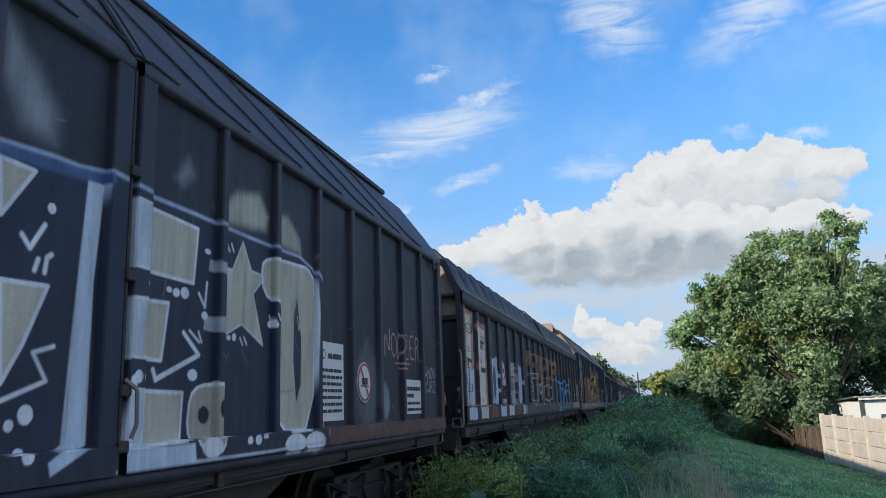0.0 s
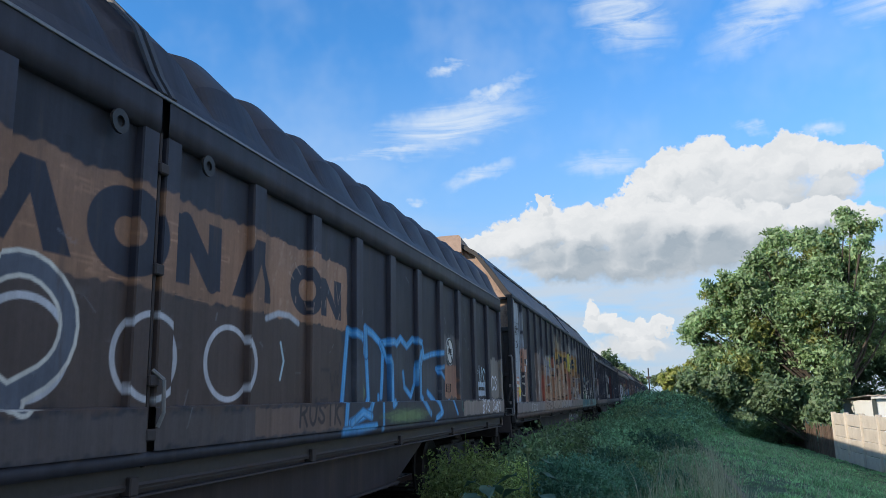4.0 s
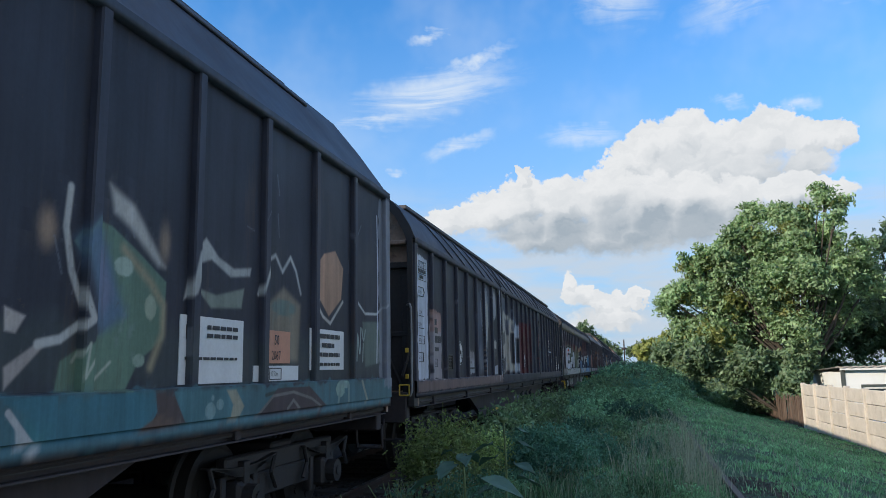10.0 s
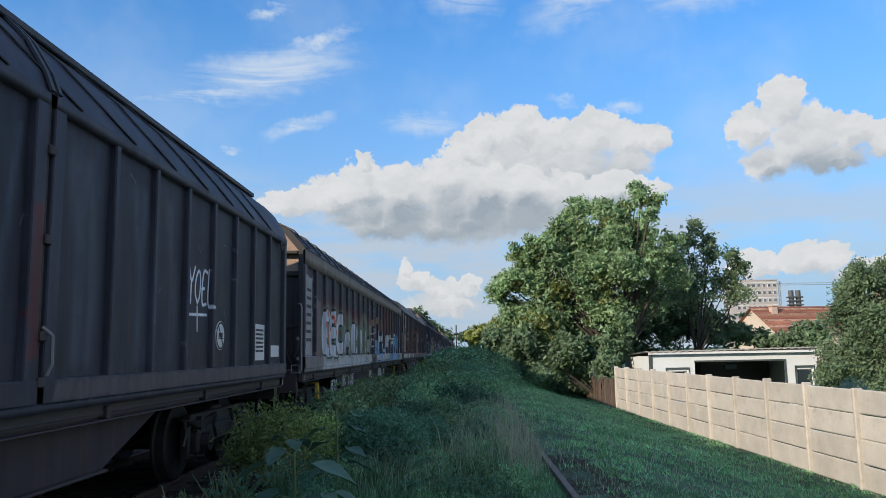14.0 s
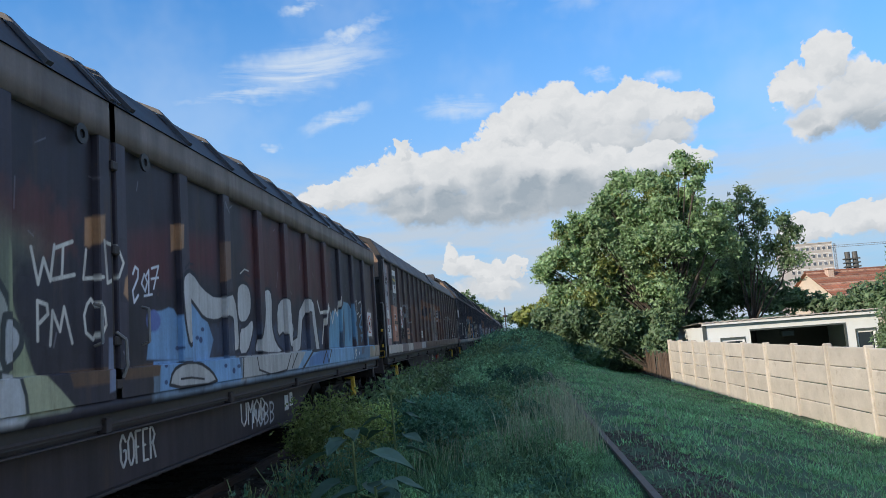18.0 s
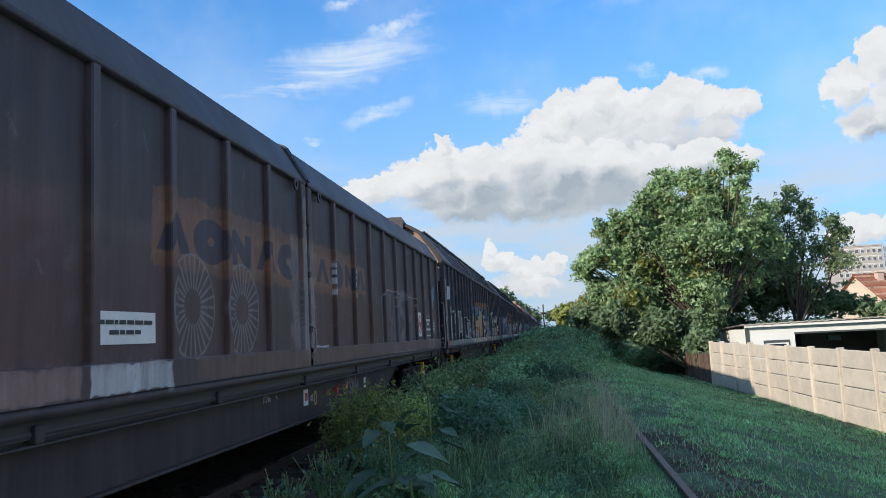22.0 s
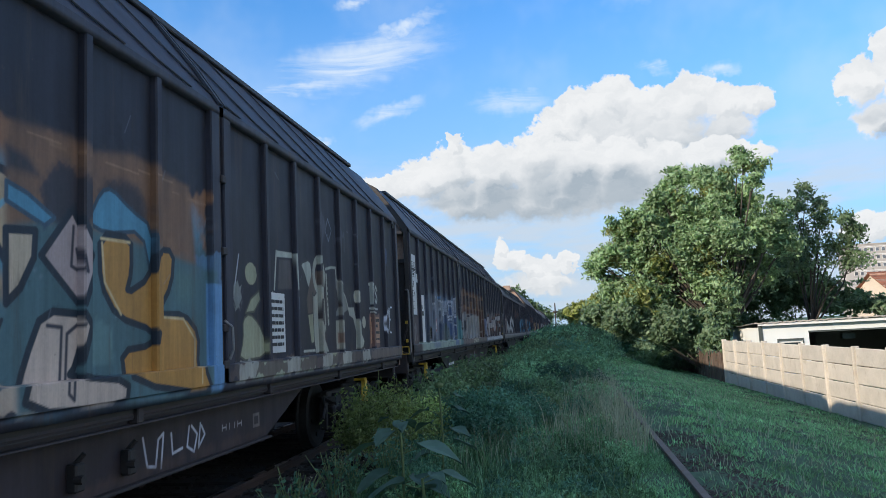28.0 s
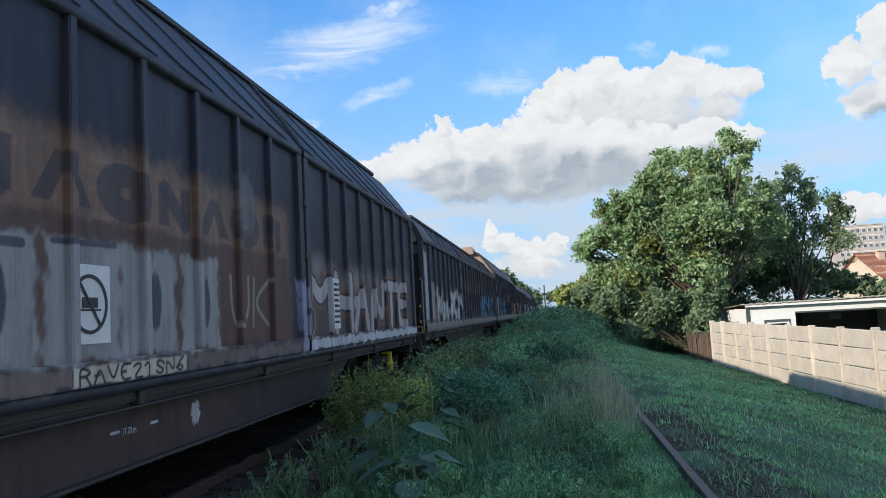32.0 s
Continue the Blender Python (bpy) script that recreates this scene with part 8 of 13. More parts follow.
p.poly([(6.37, 1.52), (7.02, 1.59), (7.01, 1.38), (6.36, 1.37)], (0.34, 0.36, 0.37), 0.02)
p.line([(6.36, 2.92), (6.39, 1.95), (6.39, 1.38)], 0.035, (0.34, 0.36, 0.37), 0.02)
p.line([(7.22, 3.32), (7.31, 1.29)], 0.05, (0.34, 0.36, 0.37), 0.02)
p.line([(6.49, 2.09), (6.47, 1.94), (6.47, 1.82)], 0.026, (0.36, 0.34, 0.28), 0.04, 0.6)
p.line([(6.57, 2.16), (6.56, 1.98), (6.55, 1.88)], 0.02, (0.36, 0.34, 0.28), 0.04, 0.6)
p.line([(6.67, 2.16), (6.66, 1.98), (6.67, 1.75)], 0.018, (0.36, 0.34, 0.28), 0.04, 0.6)
p.line([(6.73, 2.16), (6.72, 1.98), (6.73, 1.72)], 0.013, (0.36, 0.34, 0.28), 0.04, 0.6)
p.line([(6.83, 2.14), (6.81, 1.97), (6.82, 1.78)], 0.023, (0.36, 0.34, 0.28), 0.04, 0.6)
p.line([(6.92, 2.14), (6.91, 1.97), (6.91, 1.78)], 0.015, (0.36, 0.34, 0.28), 0.04, 0.6)
p.line([(7.80, 3.29), (7.79, 2.90), (7.81, 2.42)], 0.051, (0.15, 0.18, 0.22), 0.04, 0.7)
p.line([(7.90, 3.29), (7.89, 2.90), (7.90, 2.58)], 0.032, (0.15, 0.18, 0.22), 0.04, 0.7)
p.line([(7.98, 3.19), (7.96, 2.86), (7.97, 2.58)], 0.051, (0.15, 0.18, 0.22), 0.04, 0.7)
p.line([(8.06, 3.21), (8.03, 2.87), (8.04, 2.61)], 0.031, (0.15, 0.18, 0.22), 0.04, 0.7)
p.line([(8.16, 3.20), (8.14, 2.87), (8.14, 2.54)], 0.072, (0.15, 0.18, 0.22), 0.04, 0.7)
p.line([(8.23, 3.34), (8.21, 2.95), (8.23, 2.50)], 0.034, (0.15, 0.18, 0.22), 0.04, 0.7)
p.line([(8.31, 3.26), (8.29, 2.91), (8.30, 2.54)], 0.052, (0.15, 0.18, 0.22), 0.04, 0.7)
p.poly([(7.77, 2.66), (8.07, 2.90), (8.42, 2.79), (8.49, 1.46), (7.86, 1.41)], (0.36, 0.34, 0.28), 0.06, 0.95)
p.line([(8.78, 3.00), (8.75, 2.68), (8.75, 2.31)], 0.05, (0.15, 0.18, 0.22), 0.04, 0.7)
p.line([(8.87, 2.83), (8.84, 2.60), (8.84, 2.29)], 0.039, (0.15, 0.18, 0.22), 0.04, 0.7)
p.line([(8.97, 2.89), (8.93, 2.64), (8.92, 2.46)], 0.041, (0.15, 0.18, 0.22), 0.04, 0.7)
p.line([(9.08, 2.87), (9.04, 2.64), (9.03, 2.49)], 0.074, (0.15, 0.18, 0.22), 0.04, 0.7)
p.line([(9.12, 3.04), (9.08, 2.72), (9.09, 2.36)], 0.058, (0.15, 0.18, 0.22), 0.04, 0.7)
p.line([(9.24, 2.99), (9.20, 2.70), (9.20, 2.44)], 0.065, (0.15, 0.18, 0.22), 0.04, 0.7)
p.line([(9.34, 3.06), (9.30, 2.74), (9.30, 2.54)], 0.064, (0.15, 0.18, 0.22), 0.04, 0.7)
p.poly([(8.70, 2.53), (9.05, 2.79), (9.45, 2.67), (9.50, 1.45), (8.77, 1.39)], (0.36, 0.34, 0.28), 0.06, 0.95)
p.line([(9.75, 2.64), (9.70, 2.45), (9.69, 2.14)], 0.055, (0.15, 0.18, 0.22), 0.04, 0.7)
p.line([(9.80, 2.74), (9.75, 2.50), (9.74, 2.19)], 0.042, (0.15, 0.18, 0.22), 0.04, 0.7)
p.line([(9.89, 2.84), (9.84, 2.55), (9.84, 2.26)], 0.051, (0.15, 0.18, 0.22), 0.04, 0.7)
p.line([(10.00, 2.69), (9.95, 2.48), (9.94, 2.16)], 0.06, (0.15, 0.18, 0.22), 0.04, 0.7)
p.line([(10.06, 2.77), (10.01, 2.52), (10.00, 2.34)], 0.062, (0.15, 0.18, 0.22), 0.04, 0.7)
p.line([(10.18, 2.69), (10.13, 2.48), (10.12, 2.19)], 0.033, (0.15, 0.18, 0.22), 0.04, 0.7)
p.line([(10.27, 2.82), (10.21, 2.55), (10.20, 2.23)], 0.03, (0.15, 0.18, 0.22), 0.04, 0.7)
p.poly([(9.65, 2.43), (9.98, 2.70), (10.36, 2.55), (10.39, 1.44), (9.70, 1.38)], (0.34, 0.36, 0.37), 0.06, 0.95)
p.poly([(7.84, 2.32), (8.16, 2.41), (8.21, 2.13), (7.93, 2.04), (7.81, 2.13)], (0.07, 0.07, 0.07), 0.05, 0.9)
p.poly([(7.84, 1.72), (8.21, 1.78), (8.20, 1.46), (7.85, 1.46)], (0.028, 0.028, 0.034), 0.05, 0.9)
p.poly([(8.18, 2.71), (8.42, 2.69), (8.45, 2.28), (8.29, 2.36)], (0.09, 0.10, 0.12), 0.05, 0.9)
p.poly([(9.02, 2.40), (9.51, 2.42), (9.51, 1.59), (9.06, 1.64), (8.94, 1.99)], (0.028, 0.028, 0.034), 0.05, 0.95)
p.poly([(9.28, 2.71), (9.49, 2.71), (9.51, 2.42), (9.24, 2.45)], (0.12, 0.12, 0.13), 0.04, 0.8)
p.poly([(9.88, 2.30), (10.39, 2.30), (10.40, 1.61), (9.89, 1.65)], (0.028, 0.028, 0.034), 0.05, 0.95)
p.line([(7.57, 2.82), (7.65, 1.47)], 0.05, (0.36, 0.34, 0.28), 0.02)
p.line([(10.46, 2.75), (10.53, 1.36)], 0.06, (0.34, 0.36, 0.37), 0.02, 0.8)
p.poly([(10.58, 2.75), (11.25, 2.77), (11.33, 1.36), (10.65, 1.36)], (0.10, 0.030, 0.034), 0.03)
p.poly([(11.47, 2.78), (12.12, 2.78), (12.22, 1.39), (11.52, 1.37)], (0.10, 0.030, 0.034), 0.04, 0.9)
p.poly([(12.37, 2.85), (13.05, 2.84), (13.08, 1.72), (12.41, 1.56)], (0.085, 0.030, 0.034), 0.1, 0.8)
p.line([(10.68, 2.60), (10.63, 2.01), (10.63, 1.53)], 0.063, (0.05, 0.022, 0.026), 0.04, 0.6)
p.line([(10.88, 2.68), (10.84, 2.05), (10.84, 1.36)], 0.062, (0.05, 0.022, 0.026), 0.04, 0.6)
p.line([(11.11, 2.77), (11.06, 2.10), (11.06, 1.54)], 0.132, (0.05, 0.022, 0.026), 0.04, 0.6)
p.line([(11.44, 2.84), (11.38, 2.12), (11.38, 1.48)], 0.072, (0.05, 0.022, 0.026), 0.04, 0.6)
p.line([(11.69, 2.86), (11.63, 2.14), (11.63, 1.55)], 0.109, (0.05, 0.022, 0.026), 0.04, 0.6)
p.line([(12.01, 2.98), (11.94, 2.19), (11.94, 1.53)], 0.147, (0.05, 0.022, 0.026), 0.04, 0.6)
p.line([(12.32, 2.90), (12.25, 2.15), (12.24, 1.49)], 0.146, (0.05, 0.022, 0.026), 0.04, 0.6)
p.line([(12.48, 2.89), (12.40, 2.14), (12.39, 1.53)], 0.078, (0.05, 0.022, 0.026), 0.04, 0.6)
p.line([(12.85, 3.04), (12.77, 2.22), (12.76, 1.38)], 0.075, (0.05, 0.022, 0.026), 0.04, 0.6)
p.line([(13.53, 2.92), (13.43, 2.15), (13.41, 1.38)], 0.117, (0.06, 0.07, 0.085), 0.04, 0.6)
p.line([(13.70, 2.77), (13.60, 2.08), (13.57, 1.43)], 0.099, (0.06, 0.07, 0.085), 0.04, 0.6)
p.line([(14.09, 2.91), (13.98, 2.15), (13.95, 1.49)], 0.114, (0.06, 0.07, 0.085), 0.04, 0.6)
p.line([(14.43, 3.08), (14.31, 2.23), (14.28, 1.35)], 0.074, (0.06, 0.07, 0.085), 0.04, 0.6)
p.line([(14.89, 2.97), (14.76, 2.17), (14.72, 1.57)], 0.071, (0.06, 0.07, 0.085), 0.04, 0.6)
p.rect(6.45, 6.52, 1.24, 1.35, (0.30, 0.31, 0.31), 0.02, 0.02, 0.8)
p.rect(6.95, 7.02, 1.22, 1.35, (0.30, 0.31, 0.31), 0.02, 0.02, 0.8)
p.rect(14.56, 14.72, 1.50, 2.60, (0.10, 0.030, 0.030), 0.03, 0.03, 0.9)
for y in (15.3, 15.5, 16.4, 16.6, 17.2):
    p.line([(y, 1.5), (y + 0.05, 2.2), (y - 0.1, 3.0)], 0.12, (0.075, 0.085, 0.10), 0.12, 0.8)
p.word("YOEL", 17.68, 2.08, 0.85, 0.40, WHITE, 0.035, 0.12)
p.line([(17.65, 1.95), (18.3, 1.97)], 0.03, WHITE)
p.line([(17.98, 2.05), (18.0, 1.78)], 0.03, WHITE)
p.rect(14.9, 22.0, 1.2, 1.35, (0.10, 0.085, 0.085), 0.03, 0.03, 0.8)
p.scratches(0.2, 22, 1.4, 3.2, 60, GREYW, 0.25)
girder_paint = Paint((0.046, 0.037, 0.039), 68)
girder_paint.word("OSO", 10.5, 0.70, 0.28, 0.06, (0.42, 0.42, 0.41), 0.018)
girder_paint.rect(11.20, 11.30, 0.70, 0.78, (0.42, 0.42, 0.41), 0.012, 0.01)
girder_paint.rect(12.3, 14.5, 0.55, 0.85, (0.085, 0.055, 0.048), 0.12, 0.08, 0.7)
girder_paint.word("VM", 12.45, 0.62, 0.3, 0.10, (0.16, 0.14, 0.13), 0.02)
D = wagon("D", 59.32, p, "dark sliding-wall freight wagon with dripping white and red paint", girder=girder_paint)
grid_table(D, 0.24, 2.82, 0.55, 0.28)
framed(D, "61.0 m", 0.30, 2.58, 0.085, "hex")
framed(D, "21.9m", 0.34, 2.28, 0.085, "line")
framed(D, "23.24m", 0.30, 2.10, 0.085, "none")
framed(D, "27 600 kg", 0.25, 1.88, 0.075)
framed(D, "163 m3", 0.28, 1.62, 0.085, "box")
bars(D, [(1.06, 1.4, 2.20, 0.09), (1.06, 1.45, 2.07, 0.09), (1.06, 1.65, 1.92, 0.11), (1.06, 1.5, 1.79, 0.06)], INK)
framed(D, "Maschen", 1.12, 1.55, 0.075)
vent(D, 2.06, 1.48)
no_humping(D, 3.08, 1.79, 0.20, False, INK)
no_humping(D, 11.40, 1.70, 0.21, False, INK)
no_humping(D, 18.80, 1.74, 0.17, False, INK)
lettering("Ladegut:", 0.085, (3.88, 1.61), INK, D, HALF - 0.046)
bars(D, [(3.78, 4.33, 1.50, 0.035)], INK)
plate(D, 20.35, 20.88, 1.42, 1.94)
bars(D, [(20.4, 20.8, 1.84 - 0.06 * i, 0.03) for i in range(6)], INK)
plate(D, 21.28, 21.78, 1.46, 1.64)

# E: white bubble letters, blue letters at the far half; pale head band
p = Paint((0.040, 0.036, 0.044), 51)
p.rect(0.13, 1.0, 1.46, 3.0, (0.30, 0.29, 0.28), 0.04, 0.04, 0.9)
p.rect(1.2, 1.9, 1.46, 2.6, (0.20, 0.15, 0.13), 0.04, 0.06, 0.8)
p.rect(2.0, 10.6, 2.25, 2.62, (0.13, 0.045, 0.04), 0.14, 0.12, 0.7)
p.rect(2.0, 9.9, 1.46, 2.25, (0.12, 0.13, 0.10), 0.12, 0.10, 0.9)
p.rect(1.9, 10.0, 1.16, 1.445, (0.38, 0.38, 0.36), 0.02, 0.02)
p.piece("EEC", 2.1, 1.55, 2.8, 0.78, (0.44, 0.45, 0.44), (0.045, 0.05, 0.045), 0.26, 0.05, (0.16, 0.19, 0.14))
dots(p, 2.2, 5.0, 1.6, 2.4, 22, (0.45, 0.12, 0.08), 0.07)
p.rect(5.0, 9.9, 1.46, 2.20, (0.17, 0.19, 0.13), 0.12, 0.10, 0.9)
haze_top(p, 5.3, 10.1, 2.30, (0.20, 0.22, 0.15), 16, 0.75, 0.22)
FAT, RIM, ASH = (0.43, 0.44, 0.43), (0.05, 0.058, 0.056), (0.26, 0.275, 0.27)
bubble(p, [(5.06, 1.48), (5.10, 1.84), (5.26, 2.02), (5.50, 2.09), (5.63, 2.00), (5.72, 1.70), (5.68, 1.40), (5.5, 1.46), (5.30, 1.48)], FAT, RIM, 0.06)
p.poly([(5.28, 1.50), (5.30, 1.80), (5.40, 1.86), (5.44, 1.50)], (0.10, 0.11, 0.115), 0.02)
bubble(p, [(5.44, 1.62), (5.54, 1.82), (5.60, 1.62), (5.55, 1.40)], ASH, RIM, 0.05)
bubble(p, [(5.68, 1.92), (5.67, 2.30), (5.78, 2.34), (5.99, 2.33), (6.00, 1.86), (6.10, 1.48), (5.74, 1.47), (5.72, 1.72)], FAT, RIM, 0.06)
bubble(p, [(6.22, 1.78), (6.29, 2.20), (6.46, 2.32), (6.60, 2.26), (6.64, 2.02), (6.62, 1.47), (6.32, 1.47)], FAT, RIM, 0.06)
bubble(p, [(6.66, 1.60), (6.68, 2.02), (6.78, 2.14), (6.95, 2.17), (7.10, 2.08), (7.12, 1.86), (7.00, 1.66), (6.82, 1.54)], FAT, RIM, 0.05)
bubble(p, [(7.20, 1.95), (7.22, 2.22), (7.34, 2.29), (7.50, 2.27), (7.52, 2.0), (7.40, 1.82), (7.26, 1.80)], FAT, RIM, 0.06)
p.word("Y", 7.30, 2.02, 0.16, 0.18, RIM, 0.05, 0.0)
bubble(p, [(7.05, 1.47), (7.16, 1.64), (7.30, 1.72), (7.44, 1.64), (7.48, 1.47)], FAT, RIM, 0.05)
bubble(p, [(7.66, 1.47), (7.64, 2.10), (7.72, 2.24), (7.84, 2.22), (7.86, 1.47)], FAT, RIM, 0.05)
bubble(p, [(7.86, 1.47), (7.90, 2.12), (8.0, 2.22), (8.30, 2.22), (8.48, 2.10), (8.52, 1.47)], FAT, RIM, 0.05)
bubble(p, [(8.08, 1.47), (8.12, 1.74), (8.20, 1.80), (8.28, 1.72), (8.30, 1.47)], ASH, RIM, 0.05)
bubble(p, [(8.82, 1.80), (8.88, 2.12), (9.05, 2.22), (9.30, 2.22), (9.46, 2.02), (9.40, 1.84), (9.12, 1.78), (9.40, 1.66), (9.44, 1.50), (9.0, 1.46)], FAT, RIM, 0.05)
p.poly([(9.0, 1.94), (9.12, 2.06), (9.22, 1.96), (9.10, 1.88)], (0.11, 0.12, 0.115), 0.02)
bubble(p, [(9.60, 1.47), (9.60, 1.78), (9.72, 2.04), (9.84, 1.90), (9.86, 1.76), (10.08, 1.70), (10.10, 1.48)], (0.34, 0.35, 0.30), RIM, 0.05)
for y, z in ((6.12, 1.80), (6.13, 1.73), (6.14, 1.66), (8.2, 2.30), (8.32, 2.30), (8.44, 2.29)):
    p.blob(y, z, 0.028, 0.03, RIM, 0.012, 0.05)
for y in (5.2, 5.86, 6.44, 6.86, 7.75, 8.0, 9.1):
    p.blob(y, 1.58, 0.10, 0.16, ASH, 0.09, 0.3, 0.6)
for y in (5.5, 6.9, 7.6, 8.8, 9.8):
    p.line([(y, 1.2), (y + 0.12, 1.36), (y + 0.2, 1.44)], 0.03, BLACK)
p.word("FTP", 5.84, 1.20, 0.42, 0.20, BLACK, 0.022)
p.word("SUMU", 8.6, 1.22, 0.9, 0.15, BLACK, 0.022)
p.rect(11.6, 22.0, 1.17, 1.445, (0.15, 0.20, 0.24), 0.02, 0.02, 0.95)
p.rect(12.2, 17.4, 1.46, 1.80, (0.060, 0.075, 0.11), 0.10, 0.10, 0.9)
p.rect(14.0, 18.2, 2.20, 3.10, (0.12, 0.04, 0.035), 0.25, 0.15, 0.55)
OFF, DEEP = (0.40, 0.40, 0.37), (0.025, 0.028, 0.038)
p.poly([(11.37, 2.50), (12.10, 2.65), (12.10, 2.14), (11.35, 2.14)], (0.11, 0.03, 0.034), 0.15, 0.8)
p.poly([(12.42, 2.63), (13.20, 2.70), (13.16, 2.31), (12.43, 2.32)], (0.11, 0.03, 0.034), 0.15, 0.8)
p.poly([(9.84, 2.30), (9.90, 2.06), (9.97, 1.84), (10.02, 1.76), (10.07, 1.62), (10.15, 1.47), (10.50, 1.21), (9.83, 1.21)], (0.26, 0.28, 0.17), 0.03)
bubble(p, [(9.78, 1.81), (9.86, 1.82), (9.99, 1.77), (10.04, 1.70), (10.02, 1.62), (9.91, 1.54), (9.77, 1.49)], (0.38, 0.39, 0.37), RIM, 0.05)
p.poly([(9.77, 1.48), (9.91, 1.46), (9.97, 1.30), (9.96, 1.22), (9.77, 1.20)], (0.38, 0.39, 0.37), 0.02)
p.poly([(9.94, 1.47), (10.13, 1.47), (10.32, 1.35), (10.50, 1.21), (10.01, 1.21), (9.96, 1.34)], (0.33, 0.34, 0.22), 0.02)
p.line([(9.92, 1.46), (9.97, 1.34), (9.99, 1.21)], 0.03, RIM, 0.012)
p.poly([(10.42, 1.46), (10.98, 1.47), (10.97, 1.35), (10.47, 1.35)], (0.13, 0.08, 0.052), 0.02)
p.poly([(11.12, 1.44), (11.74, 1.47), (11.70, 1.36), (11.14, 1.36)], (0.13, 0.08, 0.052), 0.02)
p.poly([(10.75, 2.54), (10.93, 2.59), (10.92, 2.40), (10.80, 2.33), (10.74, 2.34)], (0.38, 0.22, 0.12), 0.04, 0.9)
p.poly([(11.20, 2.13), (11.31, 2.21), (11.30, 1.92), (11.17, 2.01)], (0.38, 0.22, 0.12), 0.04, 0.9)
p.poly([(12.13, 2.69), (12.30, 2.71), (12.28, 2.49), (12.13, 2.44)], (0.38, 0.22, 0.12), 0.03, 0.8)
p.poly([(13.29, 2.67), (13.46, 2.69), (13.44, 2.29), (13.27, 2.24)], (0.20, 0.12, 0.08), 0.03, 0.8)
p.poly([(10.94, 1.68), (11.08, 1.68), (11.05, 1.30), (10.92, 1.28)], (0.22, 0.26, 0.34), 0.03, 0.8)
p.line([(10.13, 2.26), (10.20, 2.03), (10.26, 2.20), (10.33, 2.06), (10.38, 2.30)], 0.028, BONE, 0.012)
p.line([(10.38, 2.28), (10.59, 2.35)], 0.028, BONE, 0.012)
p.line([(10.48, 2.31), (10.46, 2.09)], 0.028, BONE, 0.012)
p.line([(10.36, 2.07), (10.61, 2.12)], 0.028, BONE, 0.012)
p.line([(10.76, 2.31), (10.72, 2.10), (10.89, 2.12)], 0.028, BONE, 0.012)
p.line([(10.91, 2.39), (10.94, 2.08), (11.11, 2.14), (11.18, 2.25), (11.10, 2.36), (10.92, 2.38)], 0.028, BONE, 0.012)
p.line([(10.19, 1.67), (10.19, 1.92), (10.29, 1.90), (10.30, 1.84), (10.21, 1.78)], 0.028, BONE, 0.012)
p.line([(10.32, 1.64), (10.35, 1.86), (10.43, 1.73), (10.48, 1.89), (10.57, 1.65)], 0.028, BONE, 0.012)
p.line([(10.81, 1.96), (10.89, 1.89), (10.91, 1.77), (10.83, 1.67), (10.74, 1.72), (10.72, 1.84), (10.76, 1.92), (10.81, 1.96)], 0.028, BONE, 0.012)
p.line([(11.43, 2.19), (11.47, 2.25), (11.52, 2.23), (11.51, 2.16), (11.42, 2.05), (11.44, 1.96), (11.51, 2.02)], 0.024, WHITE, 0.012)
p.line([(11.62, 2.20), (11.67, 2.14), (11.63, 2.06), (11.57, 2.12), (11.62, 2.20)], 0.022, WHITE, 0.012)
p.line([(11.65, 2.19), (11.70, 2.24), (11.69, 2.04)], 0.022, WHITE, 0.012)
p.line([(11.61, 2.02), (11.75, 2.04)], 0.02, WHITE, 0.012)
p.line([(11.75, 2.26), (11.88, 2.29), (11.78, 2.09)], 0.022, WHITE, 0.012)
p.line([(11.74, 2.17), (11.87, 2.19)], 0.02, WHITE, 0.012)
p.poly([(11.62, 1.50), (11.66, 1.65), (11.73, 1.75), (11.71, 1.89), (11.92, 1.91), (12.05, 1.94), (12.15, 1.93), (12.22, 1.87), (12.49, 2.07), (12.86, 1.88), (13.03, 1.65), (12.91, 1.47), (12.12, 1.48)], (0.17, 0.29, 0.42), 0.03)
p.blob(11.76, 1.82, 0.13, 0.09, (0.11, 0.15, 0.32), 0.03, 0.05)
bubble(p, [(12.24, 2.22), (12.36, 2.29), (12.58, 2.30), (12.81, 2.16), (13.14, 2.08), (13.62, 2.16), (13.73, 2.01), (13.77, 1.53), (13.57, 1.50), (13.53, 1.77), (13.40, 1.89), (13.12, 1.83), (12.82, 1.85), (12.59, 1.99), (12.48, 2.04), (12.42, 1.97), (12.45, 1.78), (12.53, 1.72), (12.45, 1.63), (12.34, 1.59), (12.27, 1.78), (12.23, 2.05)], OFF, DEEP, 0.04)
p.line([(12.29, 2.30), (12.40, 2.37), (12.59, 2.37)], 0.02, DEEP, 0.012)
p.line([(13.83, 2.34), (13.98, 2.40), (14.16, 2.37)], 0.02, DEEP, 0.012)
p.line([(13.87, 2.38), (14.01, 2.44), (14.14, 2.43)], 0.015, BONE, 0.012)
bubble(p, [(13.75, 2.22), (13.90, 2.29), (14.11, 2.27), (14.20, 2.15), (14.17, 1.95), (14.00, 1.83), (13.79, 1.82), (13.72, 1.94)], OFF, DEEP, 0.04)
bubble(p, [(13.78, 1.77), (13.98, 1.79), (14.21, 1.89), (14.24, 1.76), (14.01, 1.48), (13.73, 1.48)], OFF, DEEP, 0.03)
bubble(p, [(14.58, 2.22), (14.85, 2.28), (14.98, 2.19), (14.92, 1.80), (15.05, 1.59), (15.42, 1.45), (14.27, 1.47), (14.25, 1.56), (14.45, 1.76)], OFF, DEEP, 0.04)
